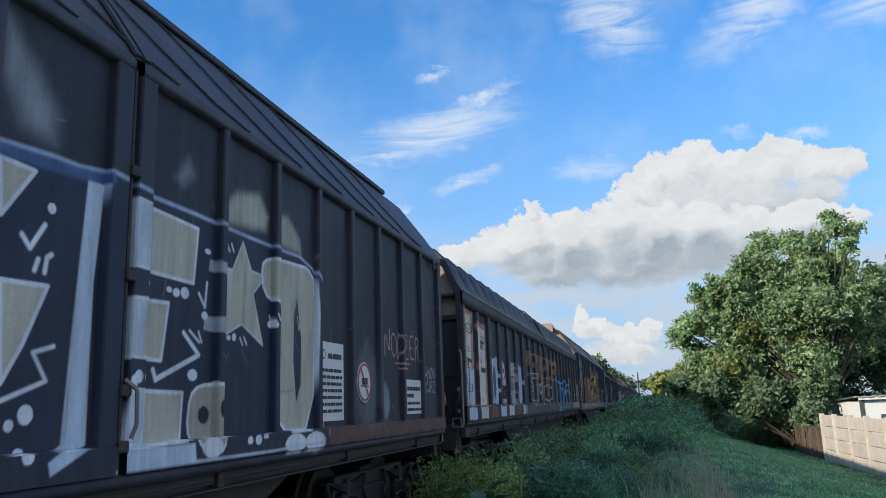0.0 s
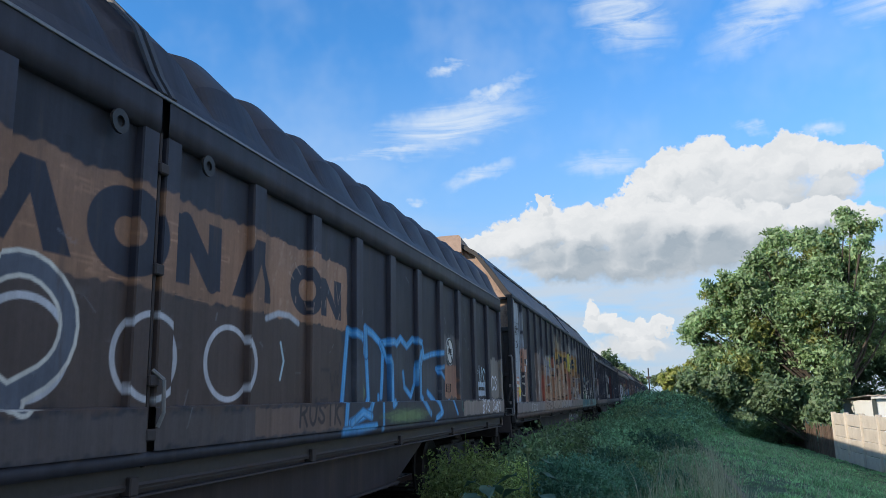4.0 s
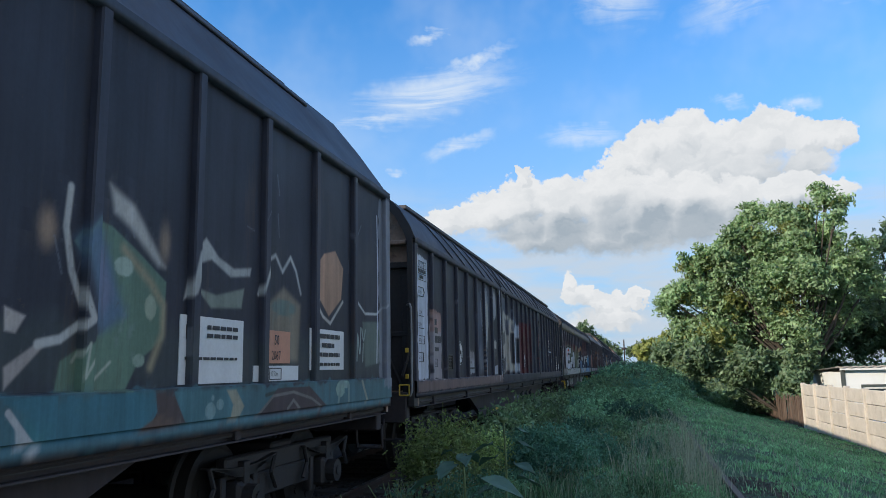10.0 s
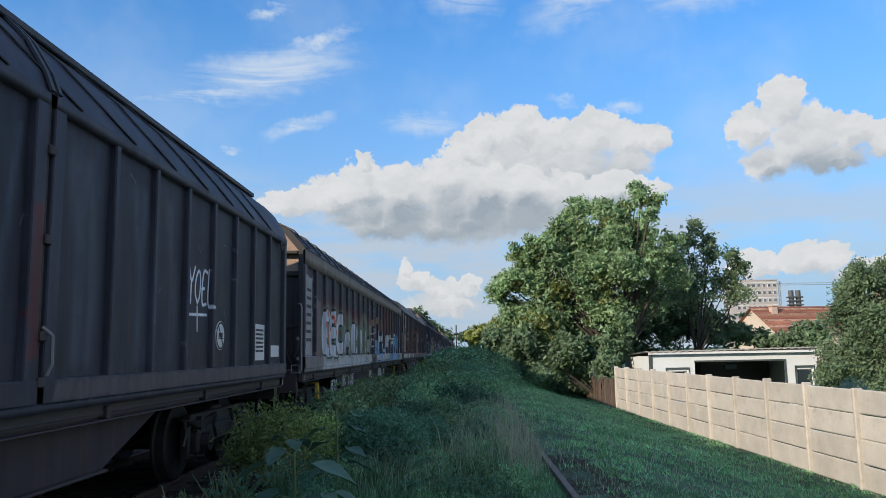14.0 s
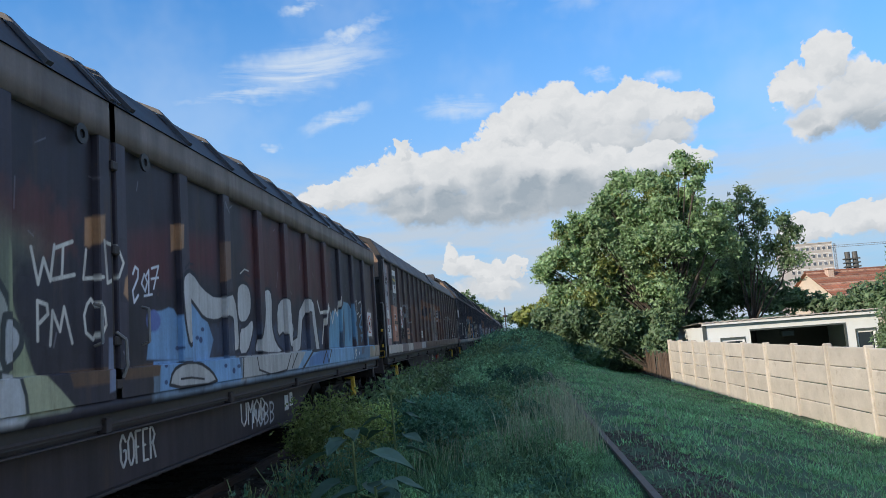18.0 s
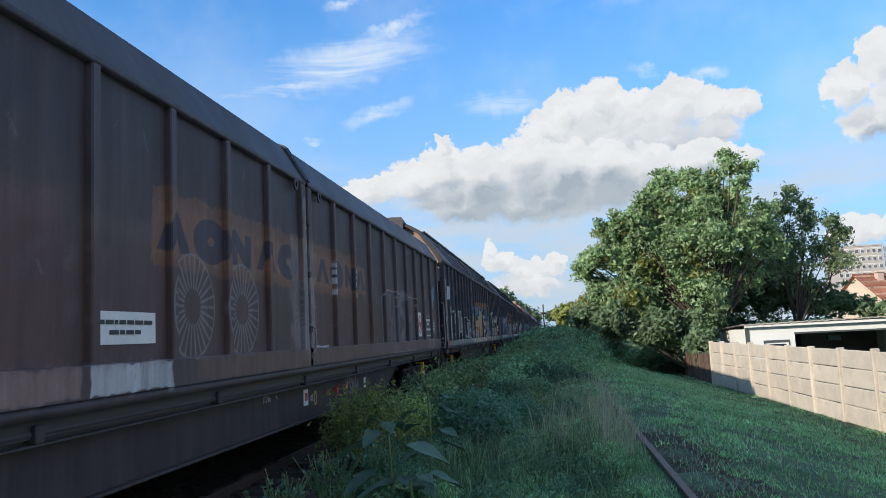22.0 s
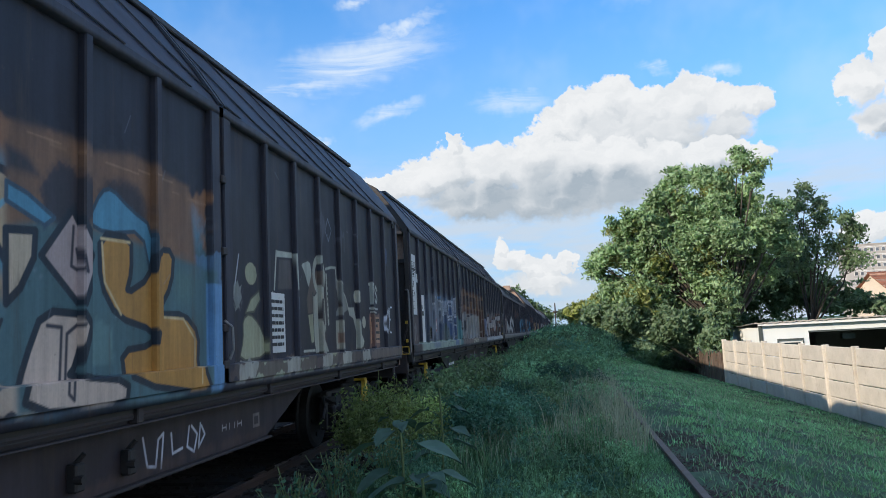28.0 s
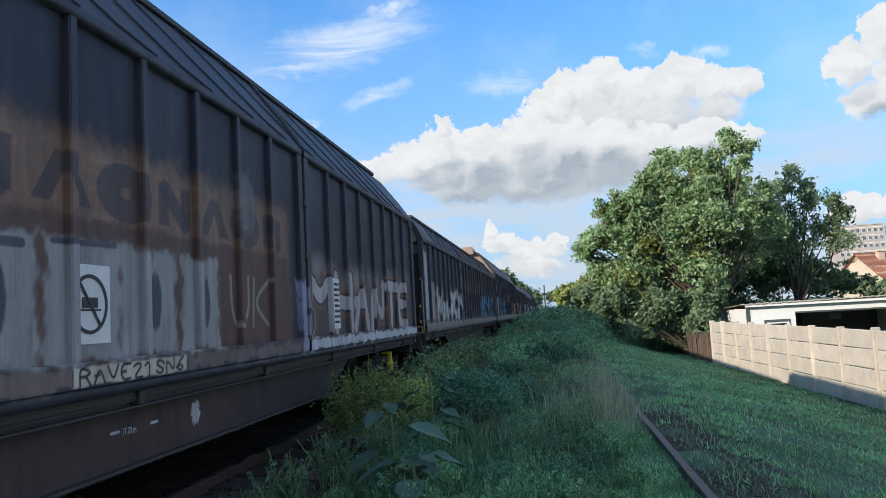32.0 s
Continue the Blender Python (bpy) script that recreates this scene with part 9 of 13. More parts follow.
p.line([(14.66, 1.92), (14.68, 1.58)], 0.035, DEEP, 0.012)
bubble(p, [(15.15, 2.06), (15.39, 2.18), (15.61, 2.16), (15.60, 1.94), (15.90, 1.81), (15.73, 1.58), (15.50, 1.49), (15.43, 1.74), (15.12, 1.65)], OFF, DEEP, 0.03)
p.line([(15.68, 1.50), (16.07, 1.57), (16.23, 1.96), (16.52, 2.12), (16.91, 2.10), (17.00, 1.77), (17.10, 1.48)], 0.24, DEEP, 0.012)
p.line([(15.68, 1.50), (16.07, 1.57), (16.23, 1.96), (16.52, 2.12), (16.91, 2.10), (17.00, 1.77), (17.10, 1.48)], 0.17, OFF, 0.012)
p.poly([(17.59, 1.47), (17.66, 1.80), (18.19, 2.09), (18.55, 2.07), (18.87, 2.28), (19.42, 2.26), (19.73, 2.13), (19.61, 1.47)], (0.14, 0.27, 0.35), 0.03)
p.line([(18.62, 1.51), (18.84, 2.07)], 0.16, (0.06, 0.07, 0.09), 0.03, 0.8)
p.line([(17.21, 2.20), (17.35, 2.03), (17.65, 2.05), (17.83, 2.27), (17.67, 2.12), (17.39, 1.56)], 0.05, BONE, 0.012)
p.line([(17.91, 2.21), (18.14, 1.88), (18.37, 2.12), (18.54, 2.01), (18.67, 2.33)], 0.04, BONE, 0.012)
p.poly([(11.74, 1.48), (13.54, 1.47), (13.62, 1.22), (11.70, 1.23)], (0.17, 0.29, 0.42), 0.02)
bubble(p, [(11.87, 1.24), (11.95, 1.39), (12.19, 1.45), (12.51, 1.44), (12.81, 1.34), (12.95, 1.22)], (0.36, 0.36, 0.33), BLACK, 0.03)
p.line([(12.11, 1.31), (12.32, 1.31), (12.61, 1.28)], 0.02, BLACK, 0.012)
p.poly([(13.64, 1.46), (16.22, 1.47), (15.76, 1.24), (13.64, 1.22)], (0.34, 0.34, 0.31), 0.02)
p.line([(14.12, 1.45), (14.18, 1.29), (14.63, 1.21), (15.24, 1.24), (15.46, 1.44)], 0.025, BLACK, 0.012)
p.line([(13.69, 1.46), (13.65, 1.24)], 0.03, BLACK, 0.012)
p.line([(15.77, 1.45), (15.46, 1.25)], 0.025, BLACK, 0.012)
p.poly([(16.22, 1.47), (21.49, 1.46), (21.41, 1.21), (15.73, 1.23)], (0.18, 0.30, 0.40), 0.02)
p.line([(16.01, 1.23), (16.58, 1.45), (17.58, 1.45)], 0.04, BLACK, 0.012)
p.poly([(16.38, 1.36), (16.96, 1.44), (17.58, 1.44), (17.43, 1.24), (16.27, 1.24)], (0.10, 0.18, 0.32), 0.03)
p.line([(17.12, 1.26), (17.36, 1.43), (17.47, 1.24), (17.69, 1.44)], 0.035, BLACK, 0.012)
p.blob(13.53, 1.36, 0.05, 0.02, (0.05, 0.08, 0.15), 0.012, 0.05)
p.blob(13.38, 1.32, 0.04, 0.03, (0.05, 0.08, 0.15), 0.012, 0.05)
p.blob(13.16, 1.38, 0.04, 0.02, (0.05, 0.08, 0.15), 0.012, 0.05)
p.blob(11.83, 1.44, 0.03, 0.02, (0.05, 0.08, 0.15), 0.012, 0.05)
p.blob(11.82, 1.3, 0.03, 0.02, (0.05, 0.08, 0.15), 0.012, 0.05)
p.blob(12.2, 1.58, 0.04, 0.02, (0.05, 0.08, 0.15), 0.012, 0.05)
p.blob(12.77, 1.75, 0.04, 0.02, (0.05, 0.08, 0.15), 0.012, 0.05)
p.blob(12.72, 1.65, 0.04, 0.03, (0.05, 0.08, 0.15), 0.012, 0.05)
p.blob(12.45, 1.64, 0.04, 0.02, (0.05, 0.08, 0.15), 0.012, 0.05)
p.blob(12.64, 1.67, 0.04, 0.02, (0.05, 0.08, 0.15), 0.012, 0.05)
p.poly([(19.36, 2.23), (19.56, 2.20), (19.56, 1.67), (19.36, 1.55)], (0.09, 0.18, 0.25), 0.03)
bubble(p, [(19.66, 2.25), (19.73, 2.27), (19.82, 2.09), (19.98, 2.11), (20.16, 1.97), (20.13, 1.76), (19.92, 1.67), (20.14, 1.46), (19.67, 1.48)], (0.10, 0.195, 0.27), (0.06, 0.09, 0.13), 0.02)
p.poly([(19.77, 1.91), (19.85, 1.93), (19.82, 1.83), (19.76, 1.84)], (0.06, 0.05, 0.06), 0.015)
p.line([(20.57, 2.19), (20.65, 2.03), (20.39, 1.87), (20.57, 1.75)], 0.06, (0.10, 0.195, 0.27), 0.012)
p.line([(20.44, 1.66), (20.65, 1.67), (20.48, 1.55)], 0.05, (0.10, 0.195, 0.27), 0.012)
p.line([(20.36, 1.84), (20.64, 1.83)], 0.04, (0.10, 0.195, 0.27), 0.012)
p.poly([(20.84, 1.75), (21.00, 1.66), (20.99, 1.42), (20.80, 1.43)], (0.13, 0.24, 0.34), 0.02)
p.line([(19.87, 2.33), (19.89, 2.22), (20.16, 2.32)], 0.028, BONE, 0.012)
p.line([(20.01, 2.28), (19.98, 2.10)], 0.028, BONE, 0.012)
p.line([(20.23, 2.34), (20.19, 2.07), (20.36, 2.11)], 0.028, BONE, 0.012)
p.line([(20.40, 2.29), (20.60, 2.34), (20.70, 2.24), (20.61, 2.09), (20.38, 2.02)], 0.028, BONE, 0.012)
p.poly([(19.36, 1.45), (20.99, 1.44), (20.94, 1.24), (19.36, 1.19)], (0.10, 0.175, 0.24), 0.02)
p.poly([(20.99, 1.44), (22.02, 1.45), (22.01, 1.19), (20.93, 1.23)], (0.30, 0.26, 0.19), 0.02)
p.poly([(21.31, 1.44), (21.52, 1.42), (21.40, 1.33)], (0.16, 0.30, 0.36), 0.02)
p.poly([(21.59, 1.23), (21.76, 1.44), (21.49, 1.24)], (0.13, 0.10, 0.08), 0.02)
p.poly([(20.15, 1.43), (20.42, 1.45), (20.35, 1.32), (20.06, 1.29)], (0.10, 0.10, 0.12), 0.02, 0.8)
p.line([(19.65, 1.40), (19.55, 1.35), (19.61, 1.32), (19.50, 1.24)], 0.03, BONE, 0.012)
p.line([(19.59, 1.43), (19.45, 1.31)], 0.02, BONE, 0.012)
p.blob(19.88, 1.33, 0.03, 0.03, WHITE, 0.01, 0.0)
p.rect(20.9, 21.95, 2.0, 3.1, (0.085, 0.065, 0.06), 0.10, 0.06, 0.8)
p.rect(20.95, 21.75, 1.6, 2.18, (0.24, 0.20, 0.17), 0.06, 0.05, 0.7)
p.rect(0.1, 1.9, 1.17, 1.445, (0.20, 0.18, 0.165), 0.03, 0.04, 0.9)
p.scratches(0.2, 22, 1.5, 3.1, 90, (0.35, 0.35, 0.36), 0.3)
girder_paint = Paint((0.050, 0.040, 0.042), 53)
girder_paint.word("MOBB", 14.55, 0.60, 0.9, 0.24, (0.46, 0.46, 0.45), 0.03)
girder_paint.word("GOFER", 16.35, 0.80, 0.35, 0.13, (0.42, 0.41, 0.40), 0.016)
girder_paint.ring(17.2, 0.94, 0.05, 0.05, 0.015, (0.40, 0.36, 0.34))
E = wagon("E", 82.85, p, "sliding-wall freight wagon with white bubble-letter graffiti and a pale band", head=(0.17, 0.145, 0.125), fine=0.018, yellow=True, girder=girder_paint)
plate_low(E, 15.85, 0.68, 0.16, 0.20, WHITEINK)
plate_low(E, 16.08, 0.72, 0.13, 0.18, WHITEINK)
lettering("E", 0.13, (16.11, 0.76), INK, E, 1.20)
no_humping(E, 21.37, 1.89, 0.19, True)
plate(E, 20.90, 21.10, 1.53, 1.76, DARKPLATE)
bars(E, [(20.92, 21.08, 1.69, 0.03), (20.92, 21.08, 1.63, 0.03), (20.92, 21.08, 1.57, 0.03)], WHITEINK)
bars(E, [(0.3, 0.85, 2.7 - 0.16 * i, 0.06) for i in range(7)], INK)
bm = bmesh.new()
for y in (10.75, 11.45):
    bent(bm, [(HALF + 0.0, y, 1.92), (HALF + 0.06, y, 1.90), (HALF + 0.06, y, 1.64), (HALF + 0.0, y, 1.62)], 0.012, 6)
part("door_grip", bm, BARE, E)
for word, y, z, w, h in (("DIME", 6.9, 0.62, 1.2, 0.30), ("IFEC", 5.9, 0.66, 0.55, 0.28), ("GOFER", 11.5, 0.66, 0.62, 0.26), ("UMOB", 14.2, 0.66, 0.9, 0.26), ("MEPA", 4.2, 0.6, 0.9, 0.26)):
    bm = bmesh.new()
    rng = random.Random(word)
    for i, ch in enumerate(word):
        for run in STROKES.get(ch, "").split("|"):
            digits = [c for c in run if c.isdigit()]
            pts = [(1.187, y + (i + int(a) / 2 * 0.74 + rng.uniform(-0.05, 0.05)) * w / len(word), z + int(b) / 4 * h) for a, b in zip(digits[::2], digits[1::2])]
            if len(pts) > 1:
                bent(bm, pts, 0.011, 4)
    tagged(part("sprayed_tag", bm, WHITEINK, E), kind="stuff")

# F: brown wagon, pale plates, ghostly sprayed wheels
p = Paint((0.062, 0.052, 0.052), 61)
p.rect(2.2, 21.0, 1.42, 2.75, (0.10, 0.068, 0.060), 0.5, 0.2, 0.5)
p.rect(2.25, 3.2, 2.2, 3.3, (0.078, 0.050, 0.048), 0.25, 0.15, 0.7)
p.rect(4.5, 5.3, 1.44, 2.52, (0.16, 0.085, 0.066), 0.06, 0.05, 0.75)
p.rect(5.45, 6.3, 1.44, 2.50, (0.14, 0.080, 0.064), 0.06, 0.05, 0.7)
p.rect(6.45, 9.9, 1.44, 2.46, (0.115, 0.085, 0.075), 0.06, 0.05, 0.6)
p.rect(10.5, 15.0, 1.42, 2.15, (0.105, 0.058, 0.048), 0.25, 0.15, 0.6)
p.rect(0.05, 0.14, 1.2, 3.45, (0.30, 0.29, 0.28), 0.03, 0.02, 0.8)
p.rect(0.14, 0.97, 1.43, 3.40, (0.30, 0.22, 0.20), 0.03, 0.02)
p.rect(0.20, 0.80, 2.10, 3.30, (0.30, 0.31, 0.32), 0.08, 0.04, 0.9)
p.rect(1.19, 2.12, 2.36, 2.78, (0.145, 0.14, 0.13), 0.02, 0.01)
p.rect(1.19, 2.12, 1.50, 2.39, (0.42, 0.23, 0.165), 0.012, 0.01)
p.rect(1.3, 2.0, 1.52, 1.75, (0.33, 0.17, 0.13), 0.08, 0.08, 0.6)
p.blob(1.66, 2.58, 0.20, 0.19, (0.05, 0.045, 0.045), 0.02, 0.05)
for i in range(9):
    p.line([(1.52 + 0.035 * i, 2.46 + 0.004 * (i - 4) ** 2), (1.50 + 0.02 * i, 2.58), (1.46 + 0.05 * i, 2.72 - 0.005 * (i - 4) ** 2)], 0.012, GREYW, 0.01)
p.rect(0.1, 2.27, 1.22, 1.42, (0.41, 0.37, 0.31), 0.02, 0.02)
p.rect(2.3, 3.4, 1.22, 1.42, (0.20, 0.165, 0.15), 0.03, 0.02, 0.9)
p.rect(3.40, 4.42, 1.22, 1.42, (0.42, 0.39, 0.34), 0.02, 0.02)
p.rect(4.5, 6.4, 1.22, 1.42, (0.22, 0.15, 0.125), 0.03, 0.02, 0.9)
p.rect(6.5, 7.58, 1.22, 1.42, (0.34, 0.34, 0.33), 0.02, 0.02)
p.word("S", 2.35, 1.24, 0.3, 0.16, (0.28, 0.20, 0.18), 0.02)
p.blob(2.7, 2.05, 0.5, 0.32, (0.13, 0.12, 0.11), 0.12, 0.25, 0.7)
p.word("SIK", 3.05, 2.05, 1.25, 0.46, (0.24, 0.25, 0.25), 0.04, 0.25, 0.02)
p.line([(2.72, 2.72), (2.80, 2.40), (2.92, 2.55)], 0.03, (0.20, 0.20, 0.20), 0.02, 0.8)
p.line([(4.0, 2.05), (4.25, 1.98), (4.5, 2.04)], 0.03, (0.24, 0.25, 0.25), 0.02)
p.word("GHE", 4.3, 1.6, 1.9, 0.55, (0.15, 0.08, 0.065), 0.05, 0.0, 0.03)
p.word("YG", 5.6, 1.7, 1.4, 0.55, (0.15, 0.12, 0.11), 0.05, 0.0, 0.03)
p.rect(5.0, 9.8, 1.44, 2.30, (0.085, 0.05, 0.043), 0.10, 0.06, 0.6)
p.rect(7.4, 13.6, 2.14, 2.78, (0.17, 0.092, 0.062), 0.04, 0.04, 0.8)
livery_band(p, 0.85, 7.4, 14.2, 2.22, 2.66, (0.19, 0.105, 0.07), (0.040, 0.042, 0.055), 10)
for y in (12.28, 13.42):
    for z in (2.15, 2.30, 2.42, 2.52):
        p.rect(y - 0.045, y + 0.035, z, z + 0.07, (0.42, 0.40, 0.36), 0.02, 0.02, 0.8)
p.rect(10.55, 11.32, 1.40, 2.75, (0.22, 0.20, 0.18), 0.08, 0.10, 0.55)
for z in (2.9, 2.6, 2.3, 1.95, 1.7):
    p.rect(10.98, 11.06, z, z + 0.16, (0.40, 0.34, 0.30), 0.03, 0.03, 0.8)
for y in (8.05, 9.1, 11.05):
    for i in range(26):
        a = 2 * math.pi * i / 26
        p.line([(y + 0.16 * math.cos(a), 1.85 + 0.16 * math.sin(a)), (y + 0.40 * math.cos(a), 1.85 + 0.42 * math.sin(a))], 0.022, (0.22, 0.22, 0.21), 0.02, 0.6)
    p.ring(y, 1.85, 0.42, 0.44, 0.02, (0.22, 0.22, 0.21), 0.02, 0.6)
p.rect(10.9, 11.0, 1.3, 3.3, (0.20, 0.18, 0.16), 0.03, 0.03, 0.7)
p.rect(10.75, 11.3, 1.3, 1.7, (0.22, 0.20, 0.19), 0.05, 0.08, 0.6)
p.rect(15.5, 18.95, 1.30, 2.30, (0.060, 0.050, 0.050), 0.05, 0.02, 0.5)
p.line([(15.4, 1.25), (15.35, 2.2), (15.6, 2.40), (17.3, 2.38), (18.8, 2.34), (19.0, 2.15), (19.0, 1.3), (18.6, 1.24), (17.0, 1.22), (15.4, 1.25)], 0.025, (0.30, 0.28, 0.26), 0.012, 0.8)
p.poly([(15.60, 2.33), (15.89, 2.34), (15.91, 2.02), (15.85, 1.85), (15.92, 1.59), (15.85, 1.46), (15.64, 1.45), (15.59, 1.84)], (0.145, 0.14, 0.14), 0.03, 0.75)
p.poly([(15.98, 2.34), (16.25, 2.34), (16.10, 1.93), (15.99, 1.72), (15.93, 1.86)], (0.145, 0.14, 0.14), 0.03, 0.8)
p.poly([(16.00, 1.72), (16.15, 1.73), (16.28, 1.58), (16.22, 1.44), (16.04, 1.45)], (0.145, 0.14, 0.14), 0.03, 0.6)
p.poly([(16.33, 2.02), (16.53, 2.35), (16.92, 2.35), (16.95, 1.57), (16.76, 1.42), (16.34, 1.44)], (0.145, 0.14, 0.14), 0.03, 0.6)
p.line([(17.53, 2.35), (17.24, 2.35), (17.05, 2.18), (17.11, 2.04), (17.40, 1.94), (17.48, 1.75), (17.33, 1.57), (17.10, 1.49)], 0.22, (0.145, 0.14, 0.14), 0.03, 0.85)
p.line([(17.87, 2.35), (17.84, 1.47)], 0.22, (0.145, 0.14, 0.14), 0.03, 0.75)
p.line([(18.31, 2.34), (18.23, 1.48)], 0.22, (0.145, 0.14, 0.14), 0.03, 0.75)
p.line([(17.85, 1.89), (18.29, 1.91)], 0.16, (0.145, 0.14, 0.14), 0.03, 0.7)
p.line([(15.62, 2.26), (15.62, 1.59)], 0.015, (0.05, 0.045, 0.048), 0.015, 0.8)
p.line([(15.71, 2.26), (15.70, 1.59)], 0.015, (0.05, 0.045, 0.048), 0.015, 0.8)
p.line([(15.79, 2.26), (15.79, 1.59)], 0.015, (0.05, 0.045, 0.048), 0.015, 0.8)
p.line([(15.88, 2.26), (15.87, 1.59)], 0.015, (0.05, 0.045, 0.048), 0.015, 0.8)
p.line([(15.97, 2.26), (15.96, 1.59)], 0.015, (0.05, 0.045, 0.048), 0.015, 0.8)
p.line([(16.07, 2.27), (16.06, 1.59)], 0.015, (0.05, 0.045, 0.048), 0.015, 0.8)
p.line([(16.17, 2.27), (16.16, 1.59)], 0.015, (0.05, 0.045, 0.048), 0.015, 0.8)
p.line([(16.28, 2.27), (16.26, 1.58)], 0.015, (0.05, 0.045, 0.048), 0.015, 0.8)
p.line([(16.39, 2.27), (16.37, 1.58)], 0.015, (0.05, 0.045, 0.048), 0.015, 0.8)
p.line([(16.50, 2.28), (16.48, 1.58)], 0.015, (0.05, 0.045, 0.048), 0.015, 0.8)
p.line([(16.62, 2.28), (16.60, 1.58)], 0.015, (0.05, 0.045, 0.048), 0.015, 0.8)
p.line([(16.75, 2.28), (16.72, 1.58)], 0.015, (0.05, 0.045, 0.048), 0.015, 0.8)
p.line([(16.88, 2.28), (16.85, 1.58)], 0.015, (0.05, 0.045, 0.048), 0.015, 0.8)
p.line([(17.02, 2.29), (16.98, 1.57)], 0.015, (0.05, 0.045, 0.048), 0.015, 0.8)
p.line([(17.16, 2.29), (17.12, 1.57)], 0.015, (0.05, 0.045, 0.048), 0.015, 0.8)
p.line([(17.31, 2.29), (17.27, 1.57)], 0.015, (0.05, 0.045, 0.048), 0.015, 0.8)
p.line([(17.48, 2.30), (17.43, 1.57)], 0.015, (0.05, 0.045, 0.048), 0.015, 0.8)
p.line([(17.64, 2.30), (17.60, 1.56)], 0.015, (0.05, 0.045, 0.048), 0.015, 0.8)
p.line([(17.82, 2.30), (17.77, 1.56)], 0.015, (0.05, 0.045, 0.048), 0.015, 0.8)
p.line([(18.01, 2.31), (17.95, 1.56)], 0.015, (0.05, 0.045, 0.048), 0.015, 0.8)
p.line([(18.21, 2.31), (18.15, 1.56)], 0.015, (0.05, 0.045, 0.048), 0.015, 0.8)
p.line([(18.43, 2.32), (18.36, 1.55)], 0.015, (0.05, 0.045, 0.048), 0.015, 0.8)
p.line([(16.10, 1.88), (16.14, 1.73)], 0.02, (0.26, 0.17, 0.13), 0.02)
p.line([(16.15, 1.88), (16.19, 1.73)], 0.02, (0.26, 0.17, 0.13), 0.02)
p.line([(16.21, 1.89), (16.23, 1.73)], 0.02, (0.26, 0.17, 0.13), 0.02)
p.line([(16.27, 1.89), (16.28, 1.73)], 0.02, (0.26, 0.17, 0.13), 0.02)
p.line([(17.14, 1.68), (17.20, 1.60), (17.14, 1.53)], 0.02, (0.26, 0.20, 0.17), 0.02)
p.line([(17.19, 1.66), (17.25, 1.60), (17.19, 1.54)], 0.02, (0.26, 0.20, 0.17), 0.02)
p.line([(17.24, 1.65), (17.30, 1.60), (17.24, 1.55)], 0.02, (0.26, 0.20, 0.17), 0.02)
p.poly([(15.62, 1.41), (15.90, 1.42), (15.87, 1.34), (15.62, 1.32)], (0.16, 0.14, 0.13), 0.03, 0.7)
p.poly([(15.98, 1.39), (16.40, 1.40), (16.36, 1.31), (15.98, 1.29)], (0.16, 0.14, 0.13), 0.03, 0.7)
p.poly([(16.46, 1.36), (16.98, 1.37), (16.93, 1.27), (16.46, 1.25)], (0.16, 0.14, 0.13), 0.03, 0.7)
p.poly([(17.06, 1.32), (17.62, 1.34), (17.56, 1.23), (17.06, 1.20)], (0.16, 0.14, 0.13), 0.03, 0.7)
p.poly([(17.62, 1.29), (18.02, 1.32), (17.95, 1.20), (17.61, 1.16)], (0.16, 0.14, 0.13), 0.03, 0.7)
p.word("ERD", 16.4, 2.10, 0.6, 0.18, (0.28, 0.20, 0.16), 0.02)
p.word("FLASH", 18.35, 2.08, 0.65, 0.17, (0.28, 0.20, 0.18), 0.02)
p.word("2017", 16.0, 1.24, 0.5, 0.14, (0.28, 0.24, 0.20), 0.02)
p.word("MURC", 17.4, 1.25, 0.7, 0.14, (0.30, 0.27, 0.24), 0.02)
p.word("UBA", 19.95, 2.1, 0.8, 0.5, (0.085, 0.09, 0.10), 0.04, 0.0, 0.04)
p.rect(19.9, 20.75, 1.95, 2.02, (0.22, 0.22, 0.22), 0.05, 0.06, 0.7)
p.word("GUN", 20.92, 2.20, 0.55, 0.35, (0.30, 0.30, 0.29), 0.035)
p.word("ZNK", 21.05, 2.42, 0.60, 0.32, (0.11, 0.24, 0.31), 0.05)
p.word("RASK", 20.92, 1.55, 0.9, 0.65, (0.20, 0.075, 0.06), 0.04)
p.rect(20.0, 20.95, 1.22, 1.42, (0.33, 0.31, 0.29), 0.02, 0.02)
p.rect(8.0, 22.0, 1.22, 1.42, (0.13, 0.088, 0.072), 0.03, 0.02, 0.85)
p.line([(11.35, 1.43), (11.5, 1.445), (11.7, 1.43), (12.0, 1.445)], 0.02, (0.40, 0.38, 0.36))
p.scratches(0.2, 22, 1.5, 3.3, 80, (0.2, 0.19, 0.19), 0.3)
girder_paint = Paint((0.050, 0.040, 0.042), 63)
girder_paint.word("XSNA", 13.35, 0.66, 0.9, 0.26, (0.17, 0.15, 0.15), 0.045, 0.2, 0.03)
girder_paint.ring(11.9, 0.76, 0.05, 0.08, 0.015, (0.55, 0.42, 0.08))
girder_paint.word("KE", 11.70, 0.74, 0.12, 0.07, (0.45, 0.43, 0.40), 0.012)
girder_paint.blob(12.5, 0.78, 0.10, 0.04, (0.30, 0.07, 0.06), 0.02, 0.3)
F = wagon("F", 106.11, p, "dark brown sliding-wall freight wagon with pale plates and faint sprayed outlines", head=(0.075, 0.068, 0.070), yellow=True, girder=girder_paint)
grid_table(F, 0.28, 2.88, 0.52, 0.28)
framed(F, "61.0 m2", 0.30, 2.60, 0.08, "hex")
framed(F, "21.9m", 0.34, 2.34, 0.085, "line")
plate(F, 0.24, 0.78, 2.06, 2.26)
lettering("23.24m", 0.10, (0.32, 2.12), INK, F, HALF - 0.044)
